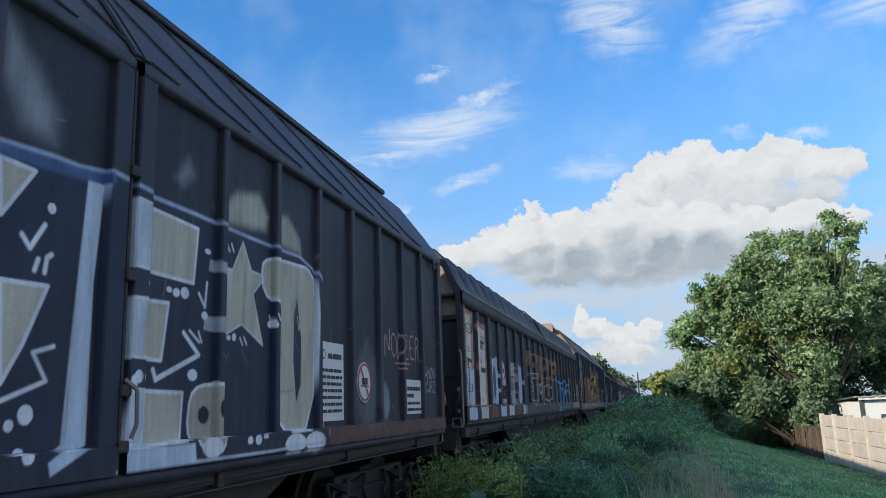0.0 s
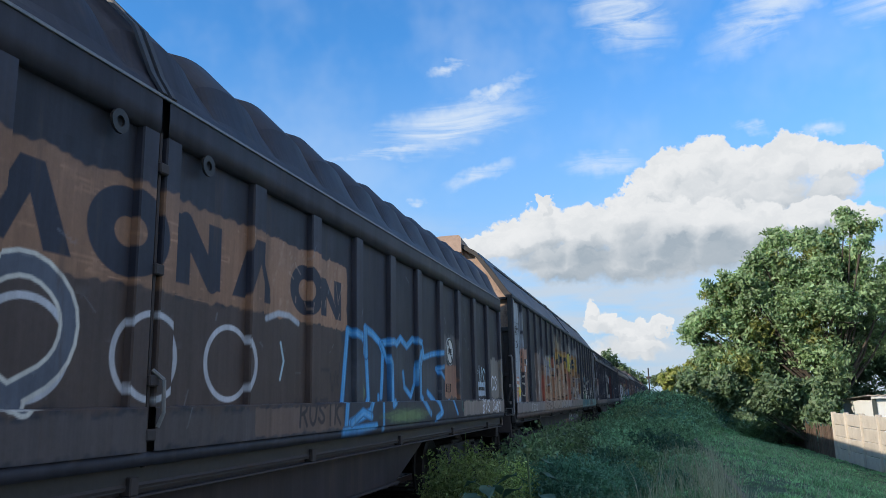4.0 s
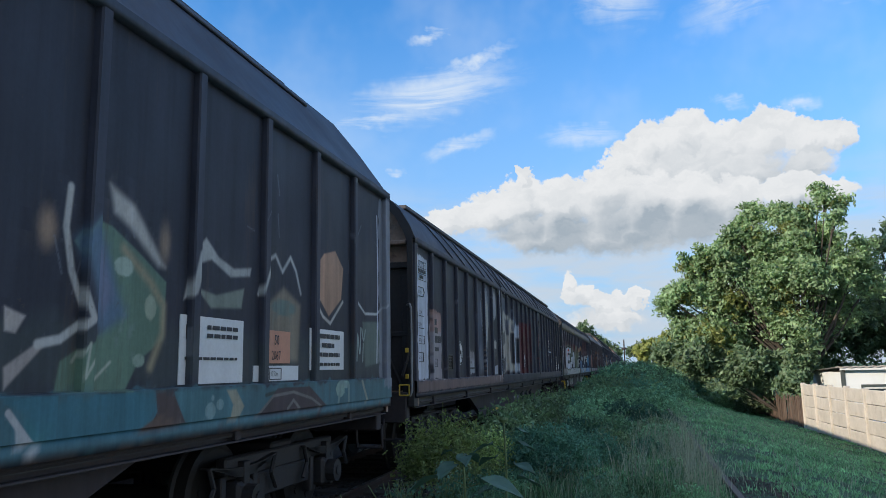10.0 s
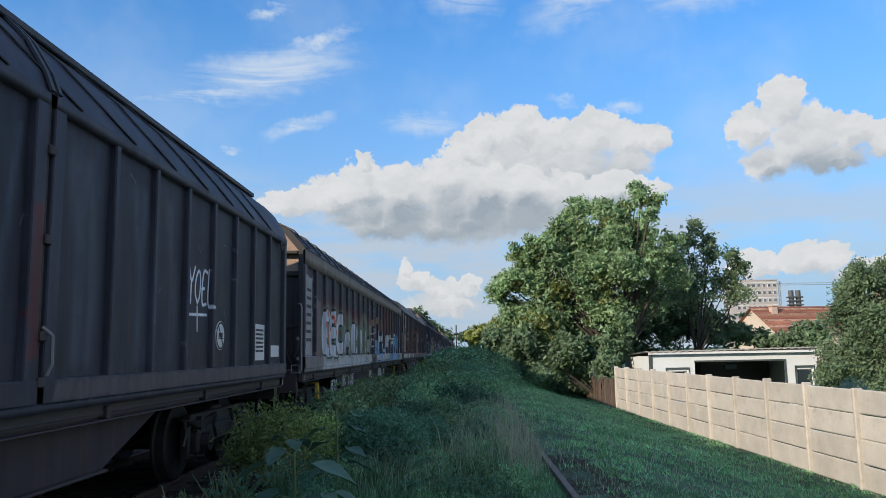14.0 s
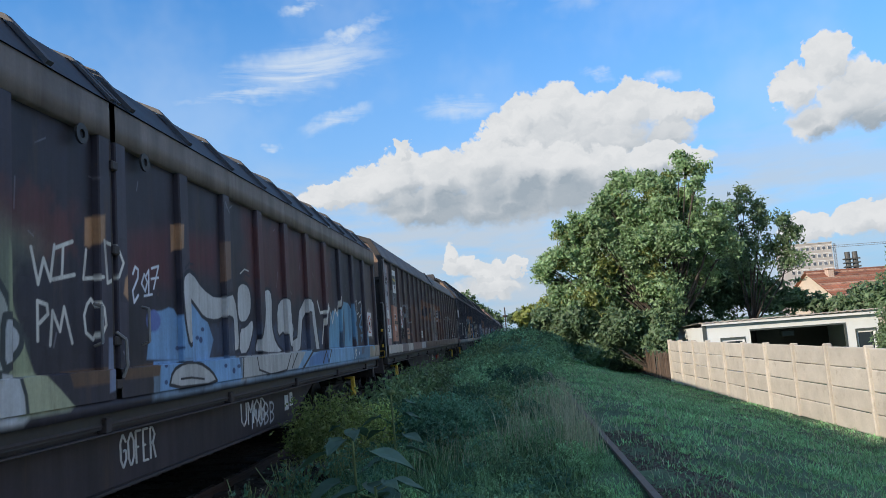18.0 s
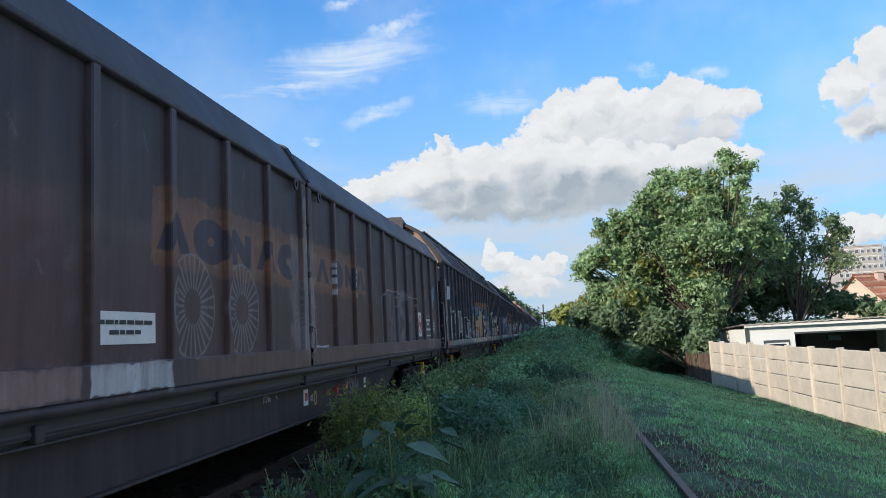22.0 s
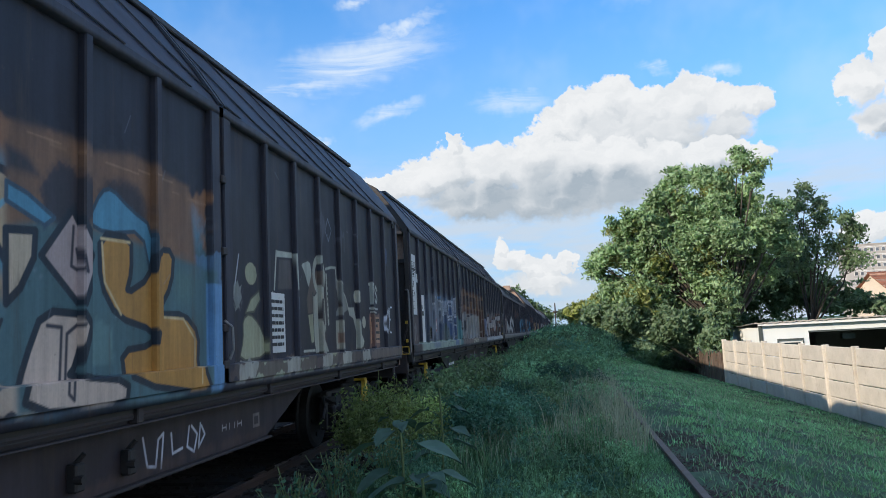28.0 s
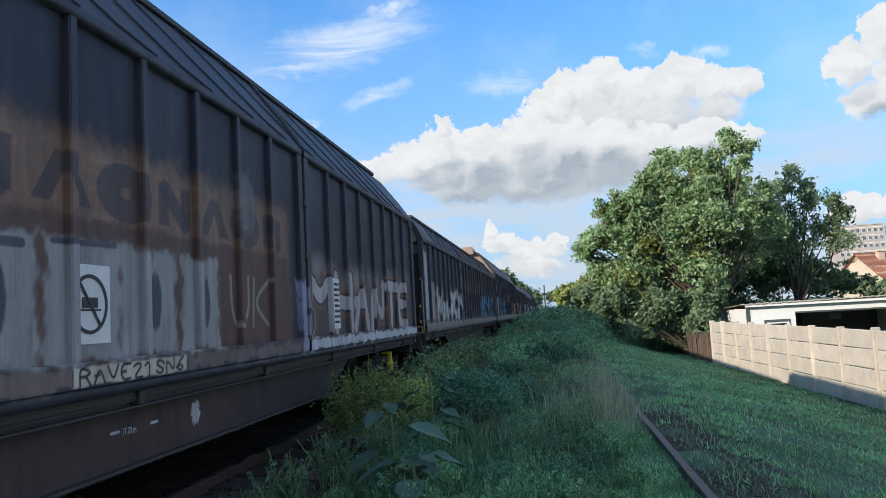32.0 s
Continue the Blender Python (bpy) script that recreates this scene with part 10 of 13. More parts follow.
framed(F, "27 500kg", 0.28, 1.92, 0.07, "box", REDINK)
plate(F, 0.24, 0.92, 1.58, 2.04 - 0.14)
framed(F, "163.0 m3", 0.34, 1.62, 0.07, "none")
bm = bmesh.new()
for a, b in (((0.36, 1.74), (0.62, 1.74)), ((0.62, 1.74), (0.62, 1.82)), ((0.36, 1.74), (0.36, 1.82)), ((0.36, 1.82), (0.62, 1.82)), ((0.36, 1.82), (0.46, 1.88)), ((0.46, 1.88), (0.74, 1.88)), ((0.62, 1.82), (0.74, 1.88)),
             ((0.74, 1.88), (0.74, 1.80)), ((0.74, 1.80), (0.62, 1.74))):
    rod(bm, (HALF - 0.044, *a), (HALF - 0.044, *b), 0.006, 4)
part("volume_mark", bm, INK, F)
logo = plate(F, 1.21, 2.11, 2.74, 3.33)
bm = bmesh.new()
box(bm, (HALF - 0.046, 1.36, 2.95), (HALF - 0.040, 1.98, 3.18))
part("logo_field", bm, DARKPLATE, logo)
bm = bmesh.new()
box(bm, (HALF - 0.040, 1.44, 3.06), (HALF - 0.036, 1.56, 3.11))
box(bm, (HALF - 0.040, 1.64, 3.05), (HALF - 0.036, 1.74, 3.10))
box(bm, (HALF - 0.040, 1.82, 3.04), (HALF - 0.036, 1.91, 3.09))
part("logo_mark", bm, GLOWYELLOW, logo)
for y in (1.46, 1.88):
    bm = bmesh.new()
    lathe(bm, [(HALF - 0.046, 0.0), (HALF - 0.040, 0.0), (HALF - 0.040, 0.045), (HALF - 0.046, 0.045)], 12)
    bmesh.ops.translate(bm, verts=bm.verts, vec=(0, y, 2.89))
    part("logo_wheel", bm, DARKPLATE, logo)
lettering("33 RIV", 0.10, (1.24, 2.22), INK, F, HALF - 0.046)
plate(F, 1.37, 1.80, 2.075, 2.185)
bars(F, [(1.41, 1.77, 2.10, 0.06), (1.235, 1.33, 2.08, 0.09)], INK)
bars(F, [(1.235, 1.50, 1.93, 0.09), (1.58, 1.84, 1.93, 0.09), (1.90, 2.0, 1.93, 0.08)], INK)
plate(F, 1.65, 1.77, 1.77, 1.89)
lettering("Habiins", 0.10, (1.24, 1.79), INK, F, HALF - 0.046)
framed(F, "Bf. Maschen Rbf.", 1.38, 1.62, 0.062)
no_humping(F, 2.70, 2.13, 0.21, True)
vent(F, 2.66, 1.56)
plate(F, 3.44, 4.22, 1.54, 1.84, TAN)
bars(F, [(3.5, 4.1, 1.74, 0.04), (3.5, 4.15, 1.64, 0.03)], INK)
plate(F, 6.56, 7.42, 1.55, 1.78)
bars(F, [(6.6, 7.38, 1.69, 0.03), (6.8, 7.2, 1.62, 0.03)], INK)
no_humping(F, 19.22, 1.78, 0.21, True)
plate(F, 19.92, 20.76, 1.43, 1.97, DARKPLATE)
bars(F, [(20.0, 20.65, 1.86, 0.055), (20.2, 20.5, 1.77, 0.055), (19.98, 20.68, 1.64, 0.05), (19.98, 20.66, 1.50, 0.035)], WHITEINK, HALF - 0.041)
plate(F, 21.12, 21.48, 1.58, 1.92, material("grey_label", (0.13, 0.15, 0.155), 0.6, 0, 0.15, 3, 30, 0.1))
bars(F, [(21.2, 21.36, 1.8 - 0.07 * i, 0.04) for i in range(3)], WHITEINK, HALF - 0.041)
lettering("17.70m", 0.10, (10.02, 0.86), WHITEINK, F, 1.192)
lettering("<", 0.10, (10.42, 0.86), WHITEINK, F, 1.192)
mark = plate_low(F, 11.40, 0.70, 0.17, 0.20, PLATE)
plate_low(F, 11.44, 0.76, 0.09, 0.10, REDINK, 0.006, mark)
plate_low(F, 14.52, 0.70, 0.12, 0.17, WHITEINK)
for y in (12.75, 13.25):
    bm = bmesh.new()
    rod(bm, (1.18, y, 0.80), (1.25, y, 0.80), 0.045, 10)
    rod(bm, (1.22, y, 0.80), (1.26, y + 0.03, 0.88), 0.014, 6)
    rod(bm, (1.22, y - 0.02, 0.76), (1.22, y - 0.02, 0.70), 0.02, 6)
    part("brake_valve", bm, REDINK if y < 13 else SALMON, F)

# G: sand and teal wild letters over an orange band
p = Paint((0.034, 0.034, 0.042), 71)
p.rect(0.13, 0.78, 1.36, 3.12, (0.28, 0.22, 0.18), 0.03, 0.03, 0.9)
p.rect(1.05, 1.70, 1.38, 2.36, (0.33, 0.32, 0.29), 0.03, 0.03, 0.9)
p.rect(0.9, 1.1, 2.55, 2.95, WHITE, 0.02, 0.01, 0.8)
p.rect(0.1, 7.3, 1.19, 1.33, (0.20, 0.20, 0.18), 0.03, 0.05, 0.9)
p.blob(0.3, 1.4, 0.25, 0.25, (0.26, 0.09, 0.07), 0.08, 0.2, 0.8)
p.poly([(0.05, 2.01), (0.19, 2.04), (0.27, 1.97), (0.23, 1.79), (0.09, 1.77)], (0.38, 0.39, 0.36), 0.03)
p.poly([(0.12, 1.54), (0.27, 1.62), (0.28, 1.42), (0.13, 1.45)], (0.38, 0.39, 0.36), 0.03)
p.line([(1.90, 2.22), (2.14, 2.19), (2.17, 1.76), (1.95, 1.50)], 0.06, (0.38, 0.39, 0.36), 0.02)
p.blob(2.42, 1.94, 0.18, 0.15, (0.38, 0.39, 0.36), 0.015, 0.06)
p.blob(2.66, 2.12, 0.08, 0.06, (0.38, 0.39, 0.36), 0.015, 0.05)
p.poly([(2.20, 1.86), (2.63, 1.85), (2.55, 1.43), (2.18, 1.45)], (0.035, 0.035, 0.042), 0.03)
bubble(p, [(2.87, 1.42), (2.98, 1.77), (3.15, 2.22), (3.61, 2.29), (3.77, 2.17), (3.63, 1.46)], (0.20, 0.205, 0.20), (0.38, 0.39, 0.36), 0.04)
p.poly([(3.23, 2.02), (3.47, 2.06), (3.40, 1.59), (3.20, 1.58)], (0.035, 0.035, 0.042), 0.02)
bubble(p, [(3.84, 2.07), (4.45, 2.07), (4.35, 1.48), (3.82, 1.49)], (0.25, 0.20, 0.16), (0.38, 0.39, 0.36), 0.03)
p.line([(3.95, 1.65), (4.24, 1.72), (4.35, 1.48)], 0.02, (0.035, 0.035, 0.042), 0.02)
p.line([(4.66, 2.36), (4.77, 2.16), (5.12, 1.80), (5.38, 1.42)], 0.05, (0.38, 0.39, 0.36), 0.02)
p.line([(4.91, 2.09), (5.79, 2.09), (6.38, 1.98)], 0.035, (0.38, 0.39, 0.36), 0.02)
bubble(p, [(5.43, 1.80), (6.37, 1.94), (6.60, 1.74), (6.29, 1.39), (5.48, 1.41)], (0.23, 0.23, 0.22), (0.38, 0.39, 0.36), 0.03)
p.blob(3.91, 2.24, 0.09, 0.06, (0.38, 0.39, 0.36), 0.012, 0.05)
p.blob(4.15, 2.19, 0.06, 0.04, (0.38, 0.39, 0.36), 0.012, 0.05)
p.blob(5.77, 2.14, 0.11, 0.06, (0.38, 0.39, 0.36), 0.012, 0.05)
p.blob(6.85, 1.88, 0.16, 0.08, (0.38, 0.39, 0.36), 0.012, 0.05)
p.blob(6.92, 1.65, 0.14, 0.07, (0.38, 0.39, 0.36), 0.012, 0.05)
p.blob(3.94, 2.38, 0.06, 0.04, (0.38, 0.39, 0.36), 0.012, 0.05)
p.poly([(2.66, 1.32), (2.87, 1.39), (2.98, 1.26)], (0.30, 0.30, 0.29), 0.02, 0.8)
p.poly([(3.62, 1.32), (3.89, 1.41), (4.03, 1.25)], (0.30, 0.30, 0.29), 0.02, 0.8)
p.poly([(4.42, 1.32), (4.74, 1.42), (4.91, 1.25)], (0.30, 0.30, 0.29), 0.02, 0.8)
p.poly([(5.37, 1.32), (5.76, 1.43), (5.97, 1.24)], (0.30, 0.30, 0.29), 0.02, 0.8)
p.poly([(6.53, 1.33), (7.02, 1.44), (7.28, 1.24)], (0.30, 0.30, 0.29), 0.02, 0.8)
p.poly([(7.52, 1.33), (8.10, 1.46), (8.40, 1.23)], (0.30, 0.30, 0.29), 0.02, 0.8)
p.poly([(0.18, 1.37), (0.42, 1.40), (0.46, 1.24), (0.18, 1.22)], (0.33, 0.06, 0.06), 0.05)
p.rect(9.2, 14.5, 2.30, 2.80, (0.27, 0.14, 0.075), 0.05, 0.07, 0.9)
p.rect(9.2, 14.5, 1.34, 2.42, (0.085, 0.155, 0.165), 0.08, 0.08, 0.95)
haze_top(p, 7.4, 14.4, 2.40, (0.13, 0.25, 0.31), 10, 0.8, 0.22)
p.rect(7.35, 9.4, 1.34, 2.2, (0.26, 0.17, 0.10), 0.08, 0.1, 0.8)
p.piece("SHAHYS", 7.4, 1.42, 6.9, 0.92, (0.38, 0.29, 0.185), (0.030, 0.036, 0.046), 0.27, 0.05, (0.11, 0.21, 0.25), 0.05, (0.38, 0.22, 0.10))
p.poly([(9.35, 1.75), (9.65, 2.15), (9.95, 1.75), (9.65, 1.42)], (0.46, 0.38, 0.27), 0.02)
p.poly([(9.50, 1.75), (9.65, 1.95), (9.82, 1.75), (9.65, 1.58)], (0.05, 0.07, 0.08), 0.02)
p.piece("S", 12.85, 1.44, 1.2, 0.92, (0.38, 0.205, 0.07), (0.035, 0.04, 0.05), 0.26, 0.05, None, 0.0)
for y, z in ((7.7, 1.5), (8.7, 1.6), (9.9, 1.5), (10.8, 1.6), (11.9, 1.55), (12.6, 1.6), (13.5, 1.5)):
    p.line([(y, z + 0.55), (y + 0.03, z + 0.2), (y + 0.10, z - 0.05), (y + 0.20, z + 0.15)], 0.025, (0.035, 0.04, 0.05))
    p.line([(y - 0.2, z + 0.75), (y + 0.05, z + 0.68), (y + 0.2, z + 0.8)], 0.035, (0.16, 0.33, 0.38), 0.02)
p.rect(7.4, 14.6, 1.18, 1.33, (0.44, 0.35, 0.26), 0.02, 0.04, 0.9)
for y in (8.2, 9.1, 10.2, 11.2, 12.4, 13.3):
    p.poly([(y, 1.18), (y + 0.2, 1.33), (y + 0.45, 1.33), (y + 0.3, 1.18)], TEAL, 0.02)
p.rect(14.25, 14.7, 1.2, 2.3, (0.11, 0.19, 0.27), 0.04, 0.06, 0.8)
p.poly([(12.11, 2.82), (12.43, 2.85), (12.69, 2.86), (12.87, 2.81), (13.39, 2.91), (14.22, 2.82), (14.35, 2.03), (12.12, 2.15)], (0.20, 0.115, 0.07), 0.05, 0.95)
p.line([(12.29, 2.79), (12.59, 2.79)], 0.012, (0.33, 0.20, 0.12), 0.015, 0.7)
p.line([(12.48, 2.77), (12.81, 2.77)], 0.012, (0.33, 0.20, 0.12), 0.015, 0.7)
p.line([(13.05, 2.78), (13.46, 2.78)], 0.012, (0.33, 0.20, 0.12), 0.015, 0.7)
p.line([(13.46, 2.81), (13.95, 2.81)], 0.012, (0.33, 0.20, 0.12), 0.015, 0.7)
p.line([(13.95, 2.73), (14.52, 2.72)], 0.012, (0.33, 0.20, 0.12), 0.015, 0.7)
p.blob(12.65, 2.46, 0.24, 0.21, (0.055, 0.05, 0.055), 0.05, 0.15)
p.poly([(12.11, 2.68), (12.29, 2.64), (12.39, 2.55), (12.12, 2.55)], (0.05, 0.05, 0.055), 0.05)
p.blob(13.28, 2.53, 0.28, 0.16, (0.06, 0.05, 0.05), 0.06, 0.15)
p.poly([(12.12, 2.21), (12.39, 2.28), (12.93, 2.30), (13.69, 2.25), (14.61, 2.15), (14.62, 1.09), (12.14, 1.18)], (0.085, 0.15, 0.155), 0.05)
bubble(p, [(12.12, 2.47), (12.29, 2.43), (12.53, 2.32), (12.44, 2.26), (12.12, 2.36)], (0.10, 0.25, 0.33), (0.06, 0.10, 0.13), 0.03)
bubble(p, [(12.85, 2.34), (13.00, 2.57), (13.12, 2.61), (13.35, 2.50), (13.64, 2.41), (13.62, 2.03), (13.50, 2.36), (13.05, 2.29)], (0.10, 0.24, 0.31), (0.05, 0.08, 0.10), 0.03)
bubble(p, [(12.12, 2.20), (12.36, 2.22), (12.35, 2.06), (12.24, 1.88), (12.13, 1.79)], (0.45, 0.37, 0.26), (0.03, 0.04, 0.05), 0.05)
bubble(p, [(12.70, 2.40), (12.91, 2.13), (12.76, 1.81), (12.41, 2.08)], (0.37, 0.30, 0.27), (0.03, 0.04, 0.05), 0.05)
p.line([(12.71, 2.29), (12.69, 2.04), (12.78, 2.01), (12.74, 2.15)], 0.025, (0.05, 0.05, 0.06), 0.02)
bubble(p, [(12.43, 1.76), (12.85, 1.74), (12.73, 1.42), (12.66, 1.36), (13.22, 1.30), (13.19, 1.13), (12.18, 1.18), (12.28, 1.47)], (0.46, 0.37, 0.29), (0.03, 0.04, 0.05), 0.05)
p.line([(12.47, 1.67), (12.60, 1.66), (12.58, 1.26), (12.63, 1.22), (12.65, 1.62), (12.76, 1.68)], 0.025, (0.05, 0.05, 0.06), 0.02)
bubble(p, [(12.98, 2.28), (13.36, 2.30), (13.36, 2.05), (13.29, 1.89), (13.59, 2.02), (13.66, 2.25), (13.96, 2.26), (13.92, 1.99), (13.70, 1.76), (14.12, 1.77), (14.36, 1.61), (14.33, 1.34), (14.49, 1.10), (13.28, 1.27), (13.23, 1.50), (13.62, 1.53), (13.65, 1.64), (13.18, 1.73), (12.99, 1.95)], (0.40, 0.215, 0.07), (0.03, 0.04, 0.05), 0.05)
p.line([(13.00, 2.25), (13.34, 2.26)], 0.02, (0.50, 0.40, 0.22), 0.02)
p.line([(13.01, 2.22), (13.04, 1.96), (13.23, 1.75)], 0.02, (0.50, 0.40, 0.22), 0.02)
p.line([(13.72, 1.74), (14.10, 1.73), (14.29, 1.57), (14.28, 1.21)], 0.02, (0.50, 0.40, 0.22), 0.02)
p.poly([(13.98, 2.10), (14.30, 2.13), (14.29, 1.85), (14.02, 1.82)], (0.10, 0.17, 0.155), 0.02)
p.poly([(14.50, 2.04), (14.69, 2.03), (14.74, 1.56), (14.66, 1.13), (14.49, 1.14)], (0.13, 0.25, 0.38), 0.03)
p.poly([(12.93, 1.73), (13.11, 1.66), (13.15, 1.43), (12.87, 1.41)], (0.12, 0.20, 0.19), 0.02)
LEAD = (0.33, 0.33, 0.26)
p.line([(15.18, 2.35), (15.04, 1.92)], 0.02, WHITE, 0.02, 0.7)
p.blob(15.13, 1.96, 0.10, 0.13, (0.22, 0.23, 0.20), 0.03, 0.4, 0.8)
p.line([(15.01, 2.46), (14.99, 1.33)], 0.03, (0.26, 0.28, 0.27), 0.02, 0.7)
p.blob(15.46, 2.19, 0.14, 0.11, (0.31, 0.31, 0.20), 0.015, 0.04)
bubble(p, [(15.31, 1.80), (15.44, 1.94), (15.65, 2.03), (15.68, 1.94), (15.52, 1.82)], (0.31, 0.31, 0.20), (0.10, 0.10, 0.07), 0.02)
bubble(p, [(15.25, 1.74), (15.41, 1.80), (15.63, 1.70), (15.78, 1.54), (15.78, 1.37), (15.15, 1.35), (15.25, 1.55)], (0.31, 0.31, 0.20), (0.10, 0.10, 0.07), 0.02)
p.poly([(16.15, 2.49), (16.63, 2.51), (16.63, 2.45), (16.15, 2.42)], (0.36, 0.37, 0.30), 0.015)
p.line([(16.15, 2.48), (16.07, 2.07)], 0.035, (0.36, 0.37, 0.30), 0.012)
p.line([(16.65, 2.49), (16.67, 2.10)], 0.03, (0.36, 0.37, 0.30), 0.012)
p.poly([(16.23, 2.40), (16.57, 2.42), (16.60, 2.10), (16.17, 2.07)], (0.10, 0.09, 0.085), 0.03)
p.line([(16.02, 2.03), (15.95, 1.36)], 0.03, (0.36, 0.37, 0.30), 0.02, 0.8)
bubble(p, [(16.90, 2.41), (17.25, 2.49), (17.31, 2.32), (17.24, 2.11), (17.14, 2.17), (17.03, 2.32)], (0.36, 0.37, 0.30), (0.05, 0.05, 0.05), 0.02)
p.poly([(17.30, 2.33), (17.76, 2.41), (17.78, 2.03), (17.49, 1.84), (17.13, 1.80), (17.09, 2.00)], (0.13, 0.10, 0.08), 0.03)
bubble(p, [(17.12, 1.82), (17.46, 1.86), (17.39, 1.49), (17.22, 1.47)], (0.31, 0.31, 0.20), (0.05, 0.05, 0.05), 0.02)
p.line([(16.95, 1.39), (17.37, 1.39)], 0.03, (0.36, 0.37, 0.30), 0.012)
p.poly([(15.12, 1.33), (16.23, 1.31), (16.24, 1.17), (15.11, 1.18)], (0.32, 0.34, 0.23), 0.015)
p.poly([(16.54, 1.32), (17.18, 1.32), (17.15, 1.17), (16.53, 1.17)], (0.24, 0.25, 0.18), 0.02)
p.poly([(17.76, 1.34), (18.08, 1.34), (18.00, 1.16), (17.66, 1.17)], (0.31, 0.31, 0.20), 0.02)
p.poly([(18.32, 1.33), (18.91, 1.32), (18.89, 1.17), (18.10, 1.17)], (0.24, 0.24, 0.19), 0.02)
p.line([(18.02, 3.10), (17.90, 2.92), (18.03, 2.80), (18.17, 2.96), (18.02, 3.10)], 0.02, (0.16, 0.17, 0.19), 0.015, 0.8)
bubble(p, [(17.30, 2.10), (17.36, 2.04), (17.50, 2.12), (17.78, 2.14), (17.84, 1.60), (17.66, 1.52), (17.54, 1.36), (17.34, 1.34)], LEAD, MUD, 0.02)
p.poly([(17.52, 2.02), (17.76, 2.04), (17.70, 1.92), (17.62, 1.80), (17.82, 1.58), (17.86, 1.36), (17.56, 1.36), (17.66, 1.58), (17.50, 1.78)], (0.05, 0.042, 0.044), 0.02)
p.poly([(17.52, 1.35), (17.60, 1.56), (17.68, 1.60), (17.90, 1.36)], LEAD, 0.02, 0.9)
p.ring(17.58, 2.32, 0.20, 0.20, 0.095, LEAD, 0.015)
p.line([(17.88, 2.34), (17.92, 1.72)], 0.06, LEAD, 0.015)
for i in range(8):
    p.blob(17.91, 2.28 - 0.07 * i, 0.014, 0.018, BLACK, 0.01, 0.0)
p.line([(17.86, 2.42), (18.10, 2.46), (18.30, 2.47), (18.32, 2.32), (18.52, 2.22), (18.74, 2.09), (18.86, 1.94)], 0.035, LEAD, 0.02)
p.poly([(18.28, 2.34), (18.44, 2.26), (18.74, 2.08), (18.84, 1.92), (18.50, 1.84), (18.26, 1.82), (18.30, 2.10)], (0.22, 0.22, 0.185), 0.03, 0.9)
p.poly([(18.20, 2.26), (18.34, 2.16), (18.40, 1.96), (18.24, 1.86)], (0.05, 0.045, 0.046), 0.03)
p.poly([(18.24, 1.76), (18.55, 1.77), (18.58, 1.38), (18.24, 1.38)], (0.31, 0.30, 0.23), 0.03)
p.poly([(18.30, 1.60), (18.52, 1.60), (18.52, 1.46), (18.30, 1.46)], (0.22, 0.14, 0.10), 0.03, 0.9)
p.poly([(18.84, 1.95), (19.14, 1.96), (19.24, 1.80), (19.40, 1.70), (19.68, 1.46), (19.60, 1.38), (19.20, 1.36), (19.24, 1.60), (19.10, 1.80), (18.90, 1.84)], LEAD, 0.025)
p.rect(14.8, 19.8, 1.18, 1.33, (0.105, 0.08, 0.07), 0.02, 0.06, 0.85)
for y in (15.0, 16.2, 17.42, 18.3, 19.32):
    p.rect(y, y + 0.42, 1.18, 1.33, (0.34, 0.33, 0.27), 0.03, 0.05, 0.85)
for y, z in ((19.26, 2.12), (19.44, 1.93), (19.70, 1.75)):
    p.blob(y, z, 0.10, 0.09, CREAM, 0.02, 0.05)
p.rect(19.8, 22.0, 1.18, 1.33, (0.16, 0.13, 0.11), 0.03, 0.03, 0.85)
p.word("TMS", 20.05, 2.05, 0.58, 0.30, (0.33, 0.34, 0.29), 0.045, 0.05)
p.line([(20.05, 1.97), (20.58, 1.97)], 0.03, (0.33, 0.34, 0.29))
p.line([(20.1, 1.91), (20.5, 1.91)], 0.025, (0.33, 0.34, 0.29))
p.word("SHR", 21.03, 2.75, 0.42, 0.28, (0.06, 0.09, 0.17), 0.03)
p.word("OXE", 20.96, 1.60, 0.65, 0.42, WHITE, 0.026, 0.2)
p.ring(21.2, 2.13, 0.10, 0.08, 0.025, WHITE)
p.rect(20.0, 20.68, 1.36, 1.88, (0.22, 0.13, 0.10), 0.04, 0.04, 0.8)
p.poly([(17.5, 3.0), (17.75, 3.18), (17.95, 3.0), (17.75, 2.72)], (0.085, 0.085, 0.10), 0.05)
p.word("WFM", 18.3, 2.75, 0.5, 0.30, (0.07, 0.07, 0.085), 0.04)
p.scratches(0.2, 22, 1.4, 3.4, 60, GREYW, 0.2)
girder_paint = Paint((0.046, 0.037, 0.039), 71)
for loop in ([(13.80, 0.84), (13.86, 0.62), (13.98, 0.60), (14.02, 0.80), (14.10, 0.84), (14.06, 0.58)], [(14.22, 0.82), (14.24, 0.66), (14.40, 0.68)], [(14.52, 0.84), (14.48, 0.68), (14.60, 0.62), (14.66, 0.76), (14.56, 0.84)], [(14.72, 0.84), (14.68, 0.64), (14.80, 0.74), (14.74, 0.82)]):
    girder_paint.line(loop, 0.024, (0.44, 0.44, 0.44), 0.012)
girder_paint.word("HIIH", 15.15, 0.72, 0.45, 0.05, (0.36, 0.34, 0.32), 0.012, 0.0)
girder_paint.rect(13.0, 16.5, 0.55, 0.62, (0.10, 0.065, 0.05), 0.05, 0.05, 0.6)
girder_paint.rect(15.85, 16.02, 0.66, 0.80, (0.20, 0.17, 0.15), 0.012)
girder_paint.rect(15.88, 15.99, 0.69, 0.77, (0.06, 0.05, 0.05), 0.012)
G = wagon("G", 129.43, p, "sliding-wall freight wagon with sand, teal and orange wild-style letters", fine=0.018, yellow=True, girder=girder_paint)
